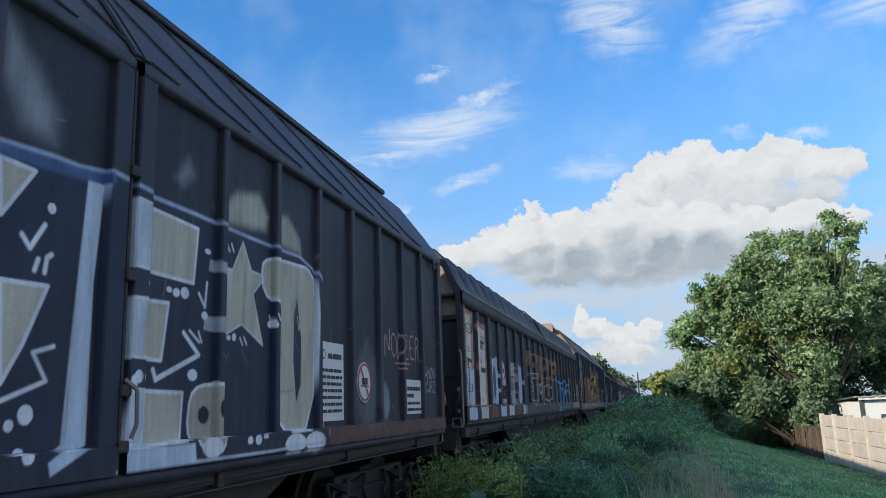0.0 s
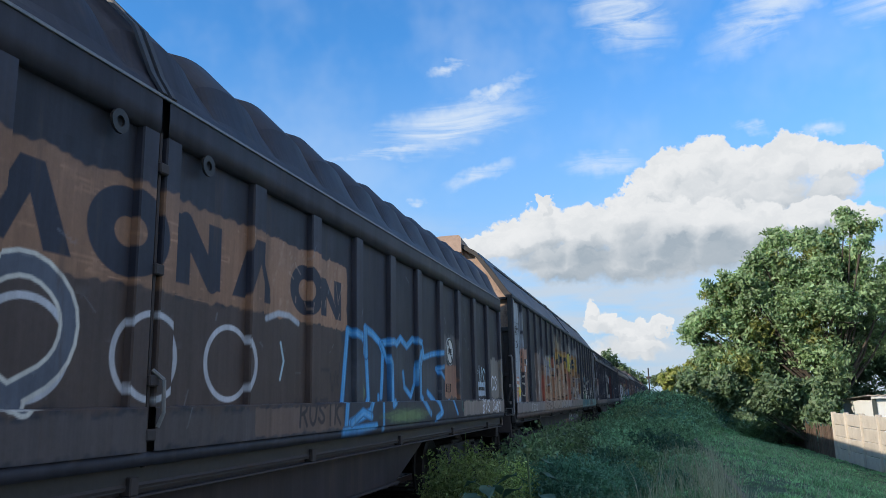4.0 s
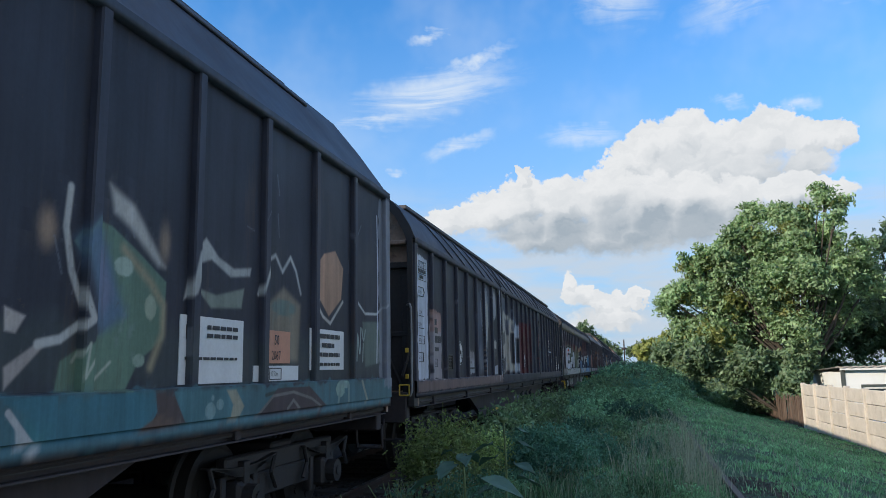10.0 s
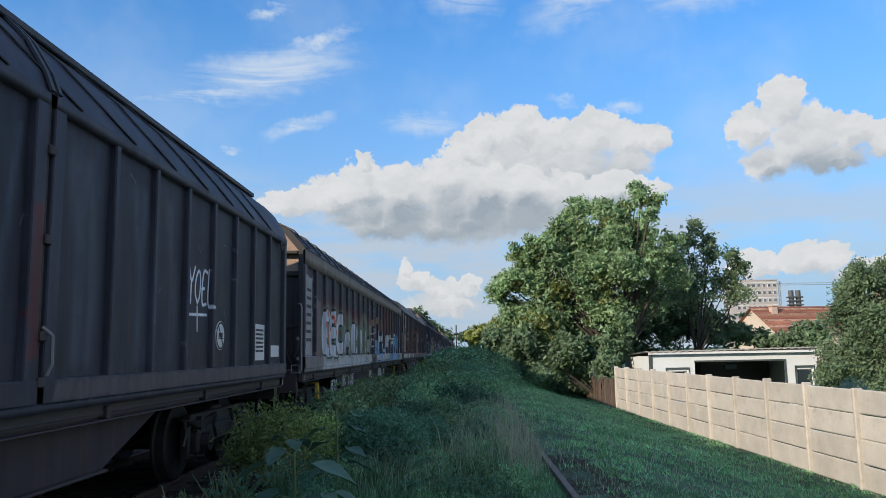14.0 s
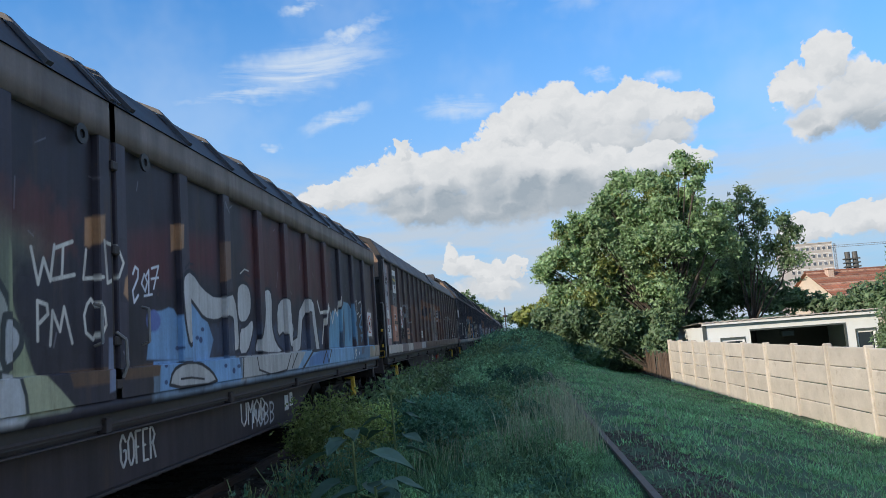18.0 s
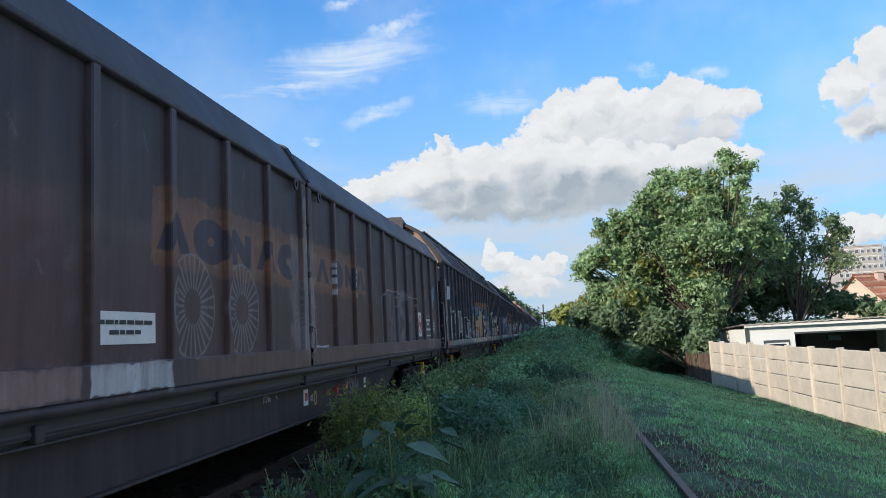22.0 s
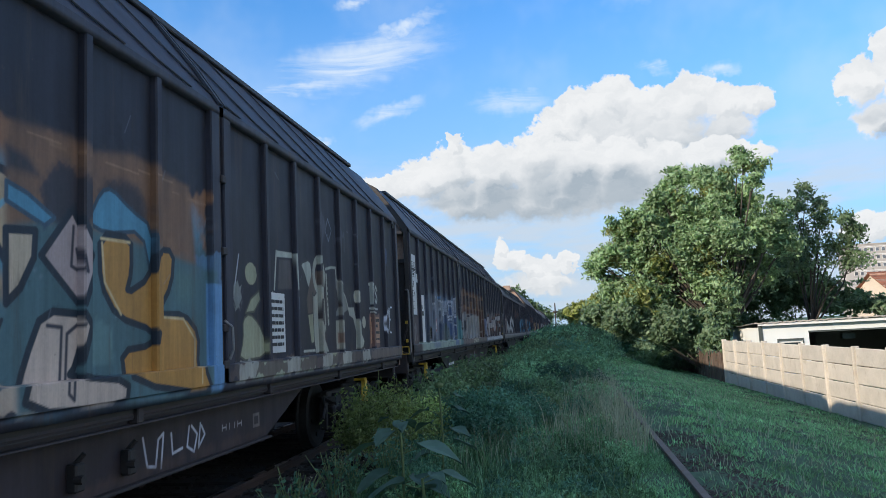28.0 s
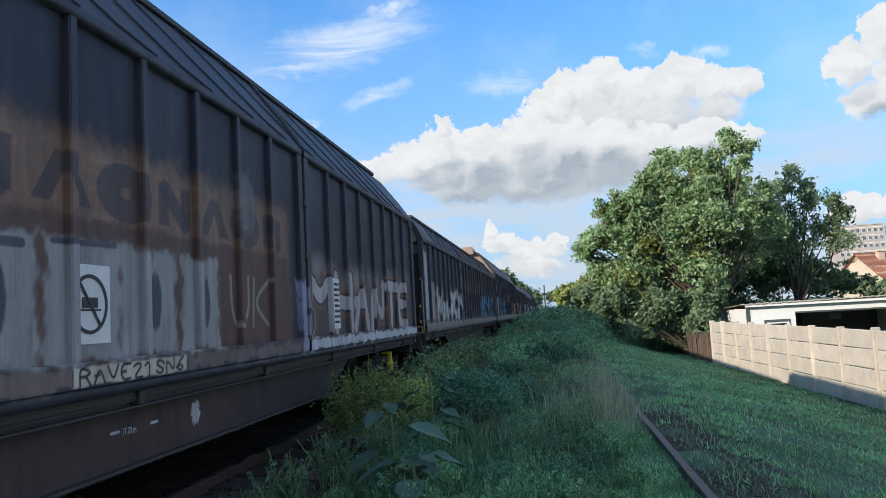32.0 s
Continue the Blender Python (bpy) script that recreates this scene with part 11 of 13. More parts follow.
grid_table(G, 0.24, 2.70, 0.46, 0.26)
framed(G, "61.0m", 0.28, 2.44, 0.075, "hex")
framed(G, "21.9m", 0.28, 2.22, 0.08, "line")
framed(G, "23.24m", 0.22, 2.04, 0.08, "none")
framed(G, "27 500", 0.24, 1.78, 0.08)
bars(G, [(1.1, 1.5, 2.22, 0.08), (1.1, 1.6, 2.07, 0.10), (1.1, 1.35, 1.95, 0.06)], INK)
no_humping(G, 11.20, 1.74, 0.20, False, INK)
plate(G, 15.90, 16.34, 1.40, 2.03)
bars(G, [(15.95, 16.28, 1.92 - 0.075 * i, 0.035) for i in range(7)], INK)
plate(G, 20.06, 20.64, 1.42, 1.84, TAN)
bars(G, [(20.1, 20.6, 1.76, 0.05), (20.2, 20.5, 1.67, 0.05), (20.1, 20.6, 1.57, 0.04), (20.1, 20.6, 1.47, 0.03)], INK)

# H: washed blue and white letters, brown middle with a faded band
p = Paint((0.034, 0.034, 0.043), 81)
p.rect(0.13, 0.90, 1.32, 1.9, (0.11, 0.08, 0.075), 0.06, 0.05, 0.8)
p.word("VA", 0.2, 1.45, 0.6, 0.4, (0.17, 0.16, 0.15), 0.06, 0.0, 0.03)
haze_top(p, 1.8, 4.4, 2.1, (0.16, 0.17, 0.18), 8, 0.55, 0.42)
p.rect(1.7, 6.7, 1.34, 2.30, (0.085, 0.10, 0.125), 0.14, 0.12, 0.9)
p.rect(3.6, 6.3, 1.34, 1.90, (0.085, 0.125, 0.20), 0.12, 0.12, 0.8)
p.poly([(4.2, 1.34), (4.2, 1.76), (4.6, 1.80), (5.2, 1.62), (5.5, 1.34)], (0.11, 0.135, 0.11), 0.10, 0.8)
haze_top(p, 4.1, 6.6, 2.30, (0.20, 0.26, 0.32), 10, 0.6, 0.22)
p.poly([(2.65, 2.39), (2.82, 2.48), (3.27, 2.61), (3.41, 2.59), (3.52, 2.44), (3.52, 1.37), (2.64, 1.33)], (0.15, 0.165, 0.18), 0.1, 0.85)
p.poly([(3.58, 2.44), (3.89, 2.45), (4.37, 2.40), (4.36, 1.34), (3.56, 1.35)], (0.125, 0.14, 0.155), 0.1, 0.8)
p.poly([(2.24, 2.67), (2.42, 2.51), (2.59, 2.14), (2.61, 1.42), (2.25, 1.37)], (0.13, 0.15, 0.165), 0.16, 0.7)
p.poly([(2.25, 1.80), (2.61, 1.78), (2.64, 1.38), (2.25, 1.36)], (0.085, 0.11, 0.16), 0.1, 0.7)
p.poly([(3.60, 1.80), (4.31, 1.87), (4.33, 1.32), (3.56, 1.36)], (0.065, 0.085, 0.12), 0.06, 0.8)
p.line([(2.78, 2.23), (2.73, 1.98), (2.68, 1.44)], 0.025, (0.33, 0.35, 0.36), 0.03, 0.6)
p.line([(2.84, 2.25), (2.80, 1.99), (2.74, 1.44)], 0.025, (0.33, 0.35, 0.36), 0.03, 0.6)
p.line([(2.91, 2.28), (2.86, 1.99), (2.81, 1.44)], 0.025, (0.33, 0.35, 0.36), 0.03, 0.6)
p.line([(2.98, 2.30), (2.93, 2.00), (2.87, 1.44)], 0.025, (0.33, 0.35, 0.36), 0.03, 0.6)
p.line([(3.05, 2.32), (3.00, 2.00), (2.94, 1.43)], 0.025, (0.33, 0.35, 0.36), 0.03, 0.6)
p.line([(3.12, 2.35), (3.07, 2.01), (3.01, 1.43)], 0.025, (0.33, 0.35, 0.36), 0.03, 0.6)
p.line([(3.20, 2.37), (3.14, 2.01), (3.08, 1.43)], 0.025, (0.33, 0.35, 0.36), 0.03, 0.6)
p.line([(3.27, 2.40), (3.22, 2.02), (3.15, 1.42)], 0.025, (0.33, 0.35, 0.36), 0.03, 0.6)
p.line([(3.35, 2.43), (3.30, 2.02), (3.22, 1.42)], 0.025, (0.33, 0.35, 0.36), 0.03, 0.6)
p.line([(2.74, 2.22), (2.99, 2.30), (3.24, 2.42), (3.30, 2.40)], 0.05, (0.36, 0.38, 0.39), 0.03, 0.8)
p.line([(3.52, 2.41), (3.82, 2.41), (4.06, 2.38)], 0.06, (0.10, 0.18, 0.28), 0.03)
p.line([(3.65, 2.34), (3.62, 2.13), (3.52, 1.76)], 0.025, (0.30, 0.32, 0.33), 0.03, 0.55)
p.line([(3.74, 2.34), (3.71, 2.14), (3.61, 1.76)], 0.025, (0.30, 0.32, 0.33), 0.03, 0.55)
p.line([(3.84, 2.34), (3.80, 2.14), (3.70, 1.76)], 0.025, (0.30, 0.32, 0.33), 0.03, 0.55)
p.line([(3.94, 2.33), (3.90, 2.15), (3.79, 1.77)], 0.025, (0.30, 0.32, 0.33), 0.03, 0.55)
p.line([(4.04, 2.33), (4.00, 2.16), (3.89, 1.77)], 0.025, (0.30, 0.32, 0.33), 0.03, 0.55)
p.line([(4.14, 2.33), (4.10, 2.17), (3.99, 1.77)], 0.025, (0.30, 0.32, 0.33), 0.03, 0.55)
p.line([(4.25, 2.33), (4.21, 2.18), (4.09, 1.77)], 0.025, (0.30, 0.32, 0.33), 0.03, 0.55)
p.line([(3.58, 2.36), (3.74, 2.26), (3.57, 2.04)], 0.04, (0.36, 0.38, 0.39), 0.03, 0.8)
p.line([(3.85, 2.26), (4.23, 2.33), (4.21, 2.22)], 0.04, (0.34, 0.36, 0.37), 0.03, 0.7)
p.poly([(2.87, 1.33), (3.22, 1.33), (3.38, 1.27), (2.98, 1.22)], (0.10, 0.15, 0.23), 0.04, 0.9)
CHALK = (0.36, 0.38, 0.40)
rng = random.Random(8)
for fat in ([(4.20, 2.30), (4.36, 2.36), (4.42, 2.05), (4.30, 1.98), (4.18, 2.0)], [(4.50, 2.34), (4.62, 2.34), (4.62, 2.10), (4.52, 2.08)], [(4.70, 2.36), (4.92, 2.34), (4.82, 2.05), (4.70, 1.90), (4.56, 1.98), (4.68, 2.08)],
            [(5.70, 2.40), (5.90, 2.38), (5.86, 2.02), (5.70, 2.06)], [(5.98, 2.40), (6.16, 2.38), (6.12, 2.02), (5.98, 2.02)], [(6.22, 2.44), (6.30, 2.52), (6.40, 2.34), (6.34, 2.0), (6.22, 1.96)], [(6.44, 2.40), (6.58, 2.50), (6.52, 2.14), (6.42, 2.0)]):
    p.poly(fat, (0.24, 0.26, 0.28), 0.03)
    p.line(fat + fat[:1], 0.035, CHALK, 0.02)
    low, high = min(q[0] for q in fat), max(q[0] for q in fat)
    for _ in range(4):
        y = rng.uniform(low + 0.03, high - 0.03)
        p.line([(y + 0.02, 2.30 + rng.uniform(-0.05, 0.05)), (y - 0.02, 2.10 + rng.uniform(-0.08, 0.05))], 0.016, (0.06, 0.075, 0.10), 0.012, 0.7)
for run, w in (([(5.02, 1.96), (5.06, 2.20), (5.24, 2.38), (5.46, 2.36), (5.66, 2.20), (5.88, 1.96)], 0.07), ([(5.14, 1.96), (5.20, 2.16), (5.32, 2.28), (5.46, 2.24), (5.60, 2.06)], 0.035), ([(5.12, 1.94), (5.30, 1.98), (5.62, 1.98), (5.86, 1.92)], 0.05),
               ([(5.10, 1.88), (5.36, 1.90), (5.62, 1.84), (5.80, 1.66), (5.90, 1.36)], 0.05), ([(5.36, 1.82), (5.60, 1.74), (5.76, 1.56), (5.82, 1.36)], 0.02), ([(6.0, 1.86), (6.08, 1.60), (6.24, 1.44), (6.06, 1.40)], 0.035),
               ([(6.1, 1.9), (6.3, 1.7), (6.5, 1.5)], 0.03), ([(4.26, 1.80), (4.34, 1.98), (4.5, 2.02)], 0.035)):
    p.line(run, w + 0.02, (0.05, 0.065, 0.09), 0.02, 0.8)
    p.line(run, w, CHALK, 0.02)
p.blob(5.10, 2.12, 0.06, 0.22, (0.03, 0.035, 0.05), 0.03, 0.2)
p.blob(5.45, 2.10, 0.18, 0.10, (0.08, 0.12, 0.20), 0.04, 0.2, 0.9)
p.poly([(6.30, 2.06), (6.66, 2.08), (6.90, 1.60), (6.84, 1.34), (6.2, 1.34), (6.42, 1.66)], (0.125, 0.155, 0.125), 0.05, 0.85)
p.word("DE", 4.6, 1.45, 0.6, 0.2, (0.05, 0.06, 0.08), 0.04)
p.poly([(6.86, 1.20), (6.84, 1.96), (6.95, 2.04), (7.16, 1.90), (7.30, 1.90), (7.60, 1.52), (7.64, 1.20)], (0.10, 0.21, 0.21), 0.05, 0.9)
p.rect(0.9, 7.0, 1.19, 1.37, (0.27, 0.32, 0.26), 0.02, 0.02, 0.9)
p.rect(5.93, 6.56, 1.19, 1.37, (0.10, 0.14, 0.22), 0.05, 0.05, 0.9)
p.line([(4.5, 1.22), (4.9, 1.33), (5.5, 1.30)], 0.02, (0.10, 0.13, 0.12), 0.015)
p.blob(2.9, 1.28, 0.5, 0.07, (0.13, 0.17, 0.24), 0.05, 0.3, 0.8)
p.rect(7.5, 14.3, 1.32, 2.86, (0.115, 0.068, 0.053), 0.08, 0.07, 0.9)
p.rect(7.5, 9.6, 2.22, 2.80, (0.155, 0.095, 0.075), 0.05, 0.05, 0.9)
p.rect(8.3, 14.2, 2.30, 2.80, (0.19, 0.125, 0.085), 0.08, 0.08, 0.75)
livery_band(p, 0.7, 7.6, 14.1, 2.28, 2.74, (0.20, 0.125, 0.085), (0.045, 0.042, 0.05), 9)
for y, w in ((8.25, 0.40), (9.45, 0.42), (10.35, 0.40), (11.15, 0.40), (12.0, 0.34)):
    p.rect(y - w, y + w, 1.34, 2.12, (0.27, 0.27, 0.25), 0.05, 0.05, 0.9)
    p.blob(y + 0.08, 1.74, 0.09, 0.22, (0.07, 0.07, 0.075), 0.03, 0.1)
p.line([(9.2, 2.05), (9.75, 2.06)], 0.06, (0.08, 0.08, 0.09))
p.line([(10.02, 2.10), (10.7, 2.12)], 0.04, (0.08, 0.08, 0.09))
p.word("UK", 12.6, 1.5, 1.1, 0.5, (0.24, 0.20, 0.16), 0.05)
p.blob(13.0, 2.75, 0.28, 0.30, (0.15, 0.14, 0.14), 0.10, 0.3, 0.7)
p.rect(10.12, 11.58, 1.19, 1.31, (0.40, 0.36, 0.28), 0.02, 0.01)
p.word("RAVE21SN6", 10.18, 1.195, 1.38, 0.105, BLACK, 0.02, 0.0, 0.01, 1.0, 0.03)
p.rect(7.5, 10.1, 1.19, 1.31, (0.20, 0.15, 0.13), 0.04, 0.04, 0.8)
p.rect(11.6, 14.4, 1.19, 1.31, (0.16, 0.13, 0.115), 0.04, 0.04, 0.8)
p.rect(14.5, 15.0, 1.2, 2.0, (0.24, 0.26, 0.32), 0.06, 0.08, 0.8)
p.rect(14.9, 22.0, 1.34, 2.15, (0.10, 0.085, 0.08), 0.10, 0.08, 0.7)
haze_top(p, 14.9, 21.8, 2.15, (0.27, 0.25, 0.23), 14, 0.6, 0.3)
p.piece("MHANTE", 15.0, 1.42, 6.6, 0.72, (0.33, 0.31, 0.29), (0.06, 0.05, 0.055), 0.20, 0.04, (0.19, 0.10, 0.07))
p.rect(14.8, 22.0, 1.19, 1.31, (0.40, 0.41, 0.41), 0.02, 0.04, 0.9)
p.scratches(0.2, 22, 1.4, 3.4, 60, GREYW, 0.2)
girder_paint = Paint((0.046, 0.037, 0.039), 72)
girder_paint.rect(8.0, 13.0, 0.54, 0.90, (0.085, 0.052, 0.045), 0.15, 0.10, 0.6)
girder_paint.blob(12.2, 0.78, 0.08, 0.10, (0.42, 0.42, 0.42), 0.012, 0.3)
girder_paint.line([(10.9, 0.80), (11.0, 0.80)], 0.02, (0.44, 0.44, 0.43))
girder_paint.line([(11.45, 0.80), (11.55, 0.80)], 0.02, (0.44, 0.44, 0.43))
H = wagon("G", 152.62, p, "sliding-wall freight wagon with washed blue letters and a faded brown band", fine=0.018, yellow=True, girder=girder_paint)
plate(H, 0.17, 0.82, 1.94, 3.18)
plate(H, 0.82, 1.00, 2.62, 2.80)
grid_table(H, 0.30, 2.72, 0.46, 0.30, 3)
framed(H, "162 m3", 0.24, 2.50, 0.08)
framed(H, "61.0m", 0.28, 2.32, 0.075, "hex")
framed(H, "21.9 m", 0.26, 2.20, 0.075, "line")
framed(H, "23.24 m", 0.24, 2.06, 0.08, "none")
plate(H, 1.02, 1.66, 1.36, 2.38)
bars(H, [(1.08, 1.16, 2.20, 0.09), (1.08, 1.4, 2.08, 0.08), (1.06, 1.52, 1.93, 0.10)], INK)
lettering("Habiis", 0.11, (1.08, 1.80), INK, H, HALF - 0.045)
no_humping(H, 3.00, 1.73, 0.21, False)
vent(H, 2.02, 1.42)
no_humping(H, 10.38, 1.71, 0.20, True, INK)
plate(H, 15.98, 16.30, 1.42, 2.12)
bars(H, [(16.02, 16.26, 2.02 - 0.075 * i, 0.035) for i in range(8)], INK)
bars(H, [(6.0, 7.0, 0.66, 0.07)], WHITEINK, 1.190)
bm = bmesh.new()
box(bm, (1.188, 7.2, 0.55), (1.194, 7.95, 0.605))
part("yellow_stripe", bm, YELLOW, H)
bm = bmesh.new()
box(bm, (1.188, 7.2, 0.55), (1.194, 7.95, 0.605))
part("yellow_stripe", bm, YELLOW, D)

# wagons further along: plainer, in the same mixed shades
FAR = (("D", "dark sliding-wall freight wagon with pale sprayed letters"), ("C", "dark sliding-wall freight wagon with a faded band"), ("F", "dark brown sliding-wall freight wagon"),
       ("B", "dark sliding-wall freight wagon with sagging tarpaulin roof"), ("G", "dark sliding-wall freight wagon with sprayed letters"), ("E", "dark sliding-wall freight wagon with pale head band"))
for n, (kind, label) in enumerate(FAR):
    p = Paint((0.036, 0.034, 0.042), 100 + n)
    p.rect(0.13, 0.9, 1.45, 3.1, (0.36, 0.36, 0.36), 0.03, 0.03, 0.9)
    p.rect(1.1, 1.9, 1.45, 2.4, (0.32, 0.27, 0.24), 0.03, 0.03, 0.9)
    livery_band(p, 0.6, 8.5, 14.0, 2.3, 2.7, (0.20, 0.10, 0.06))
    tones = ((0.40, 0.39, 0.36), (0.10, 0.22, 0.30), (0.38, 0.26, 0.16), (0.33, 0.33, 0.30))
    p.piece("KASON", 2.4, 1.5, 5.6, 0.7, tones[n % 4], BLACK, 0.24, 0.04, (0.12, 0.12, 0.12))
    p.piece("REMBE", 14.6, 1.5, 6.0, 0.7, tones[(n + 1) % 4], BLACK, 0.24, 0.04, (0.12, 0.11, 0.10))
    p.rect(0.1, 22, 1.18, 1.40, (0.22, 0.20, 0.18), 0.03, 0.06, 0.8)
    far_wagon = wagon(kind, 175.95 + 23.33 * n, p, label, fine=0.05 if n < 2 else 0.12, detail=n < 2, head=(0.17, 0.145, 0.125) if kind == "E" else None)
    no_humping(far_wagon, 18.8, 1.75, 0.2, True)
# wagon out of view, added so the train's shadow runs on unbroken
p = Paint((0.036, 0.034, 0.042), 130)
p.rect(0.1, 22, 1.18, 1.40, (0.22, 0.20, 0.18), 0.03, 0.06, 0.8)
wagon("G", -34.15, p, "plain freight wagon behind the viewer, added to carry on the train's shadow", fine=0.2, detail=False)

# small gear bolted to the girders
for host, spots in ((D, (11.7, 12.6, 13.55)), (G, (12.95, 13.55)), (H, (7.9, 9.2))):
    for y in spots:
        bm = bmesh.new()
        box(bm, (1.18, y - 0.05, 0.62), (1.26, y + 0.05, 0.80), 0.012)
        rod(bm, (1.20, y, 0.78), (1.27, y + 0.02, 0.86), 0.016, 6)
        rod(bm, (1.24, y - 0.03, 0.70), (1.30, y - 0.03, 0.70), 0.030, 10)
        part("valve_box", bm, BOGIE, host)
lettering("17.70 m", 0.075, (11.03, 0.765), WHITEINK, H, 1.192)


# ---------------------------------------------------------------- ground, tracks
def fence_x(y):
    return 8.5 - 0.028 * y


def ground_z(x, y):
    """Level by the tracks, then a grass bank down to the garden walls."""
    if x < -7.0:
        return -0.30
    if x < -2.3:
        return -0.18
    if x < 1.6:
        return -0.10
    foot = fence_x(max(min(y, 60.0), -20.0)) - 0.5
    u = (x - 1.6) / (foot - 1.6)
    if u < 1:
        return -0.10 - 1.30 * (u * u * (3 - 2 * u) * 0.5 + u * 0.5)
    return -1.42 - min(0.25, (x - foot) * 0.01)


def make_ground():
    xs = np.concatenate([np.array([-1500, -500, -150, -50, -20, -9, -7.2, -6.8, -6.0, -5.0, -4.0, -3.0, -2.4, -2.1]), np.arange(-1.8, 9.6, 0.3), np.array([10, 12, 16, 25, 50, 150, 500, 1500])])
    ys = np.concatenate([np.array([-1500, -400, -100, -40, -20, -10, -5]), np.arange(-2, 50, 0.4), np.arange(50, 120, 3.0), np.array([125, 150, 200, 300, 500, 900, 1500, 3000])])
    verts, faces = [], []
    for y in ys:
        for x in xs:
            bump = 0.035 * noise.noise(Vector((x * 0.9, y * 0.9, 0))) + 0.02 * noise.noise(Vector((x * 3, y * 3, 5))) if -2 < x < 10 and y < 130 else 0.0
            verts.append((x, y, ground_z(x, y) + bump))
    w = len(xs)
    for j in range(len(ys) - 1):
        for i in range(w - 1):
            faces.append((j * w + i, j * w + i + 1, (j + 1) * w + i + 1, (j + 1) * w + i))
    tagged(raw("ground", verts, faces, SOIL, None, "shaded turf bank falling from the tracks to the garden walls", True), kind="structure", category="ground")


make_ground()


def rail(bm, x, y0, y1, top):
    prof = [(-0.036, 0.0), (0.036, 0.0), (0.036, -0.035), (0.009, -0.05), (0.009, -0.135), (0.07, -0.15), (0.07, -0.162), (-0.07, -0.162), (-0.07, -0.15), (-0.009, -0.135), (-0.009, -0.05), (-0.036, -0.035)]
    loft(bm, [[(x + a, y, top + b) for a, b in prof] + [(x + prof[0][0], y, top + prof[0][1])] for y in (y0, y1)])


track = thing("railway_track", pose(TRACK_X, 0, 0), "running track with rusty rails on dark oily ballast", "railway track", kind="structure")
for s in (-1, 1):
    bm = bmesh.new()
    rail(bm, s * 0.7535, -150, 400, 0.0)
    r = part("rail", bm, RAIL, track)
    bm = bmesh.new()
    box(bm, (s * 0.7535 - 0.033, -150, 0.0005), (s * 0.7535 + 0.033, 400, 0.003))
    part("rail_head", bm, RAILTOP, r)
bm = bmesh.new()
prof = [(-3.62, -0.27), (-2.6, -0.20), (-1.7, -0.13), (1.55, -0.13), (2.05, -0.20)]
loft(bm, [[(x, y, z + 0.02 * noise.noise(Vector((x * 2, y * 2, 1)))) for x, z in prof] for y in [-150] + list(np.arange(-10, 60, 0.5)) + [400]])
part("ballast_bed", bm, BALLAST, track)
bm = bmesh.new()
box(bm, (-1.25, -0.13, -0.28), (1.25, 0.13, -0.105), 0.02)
first = part("sleeper", bm, material("tarred_sleeper", (0.03, 0.026, 0.024), 0.85, 0, 0.3, 3, 20, 0.4), track)
first.location = (0, -6, 0)
for i in range(1, 90):
    o = new("sleeper", first.data)
    o.parent, o.location = track, (0, -6 + 0.62 * i, 0)


def stones(name, count, x0, x1, y0, y1, z, size, mat, label, parent=None, seed=3):
    rng = np.random.default_rng(seed)
    tri = np.array([(1, 0, 0), (0, 1, 0), (-1, 0, 0), (0, -1, 0)])
    out = []
    ys = y0 + (y1 - y0) * rng.random(count) ** 1.7
    xs = rng.uniform(x0, x1, count)
    for x, y in zip(xs, ys):
        r = size * rng.uniform(0.5, 1.3)
        j = 1 + rng.uniform(-0.35, 0.35, (6, 1))
        a = rng.uniform(0, 6.28)
        ring = np.stack([np.cos(a + np.arange(4) * 1.571), np.sin(a + np.arange(4) * 1.571), np.zeros(4)], 1) * r * j[:4]
        base = np.array([x, y, (z if z is not None else ground_z(x, y)) + r * 0.25])
        top, low = base + [0, 0, r * 0.7 * j[4, 0]], base - [0, 0, r * 0.6]
        for i in range(4):
            p, q = base + ring[i], base + ring[(i + 1) % 4]
            out += [(p, q, top), (q, p, low)]
    return quads(name, np.array(out), mat, parent, label, 3, "stuff")


stones("ballast_stones", 5200, -2.75, -2.0, 4, 40, -0.17, 0.035, BALLAST, "dark ballast stones at the rail's foot", None, 5)
stones("ballast_between", 4500, -5.5, -2.8, 4, 30, -0.13, 0.035, BALLAST, "dark oily ballast stones between the rails", None, 6)

old = thing("old_siding_rail", pose(0, 0, 0), "dull disused rail half sunk in grass and stones", "rail", kind="structure")
bm = bmesh.new()
rail(bm, 1.14, -12, 60, -0.03)
part("rail", bm, OLDRAIL, old)
stones("siding_stones", 5200, 1.20, 2.05, 4.5, 12, None, 0.017, STONE, "scattered grey stones beside the disused rail", None, 8)

# ---------------------------------------------------------------- garden wall of concrete panels
BAY, WALL_BASE, ROWS = 2.183, -1.42, 4
lean = math.atan(-0.028)
fence = thing("concrete_fence", pose(fence_x(37.93), 37.93, WALL_BASE, 0, 0, math.degrees(-lean)), "garden fence of weathered pale concrete panels slotted between posts", "fence", kind="structure")


def slab(w, d, h, cut=0.012):
    bm = bmesh.new()
    box(bm, (-d / 2, -w / 2, 0), (d / 2, w / 2, h), cut)
    return bm


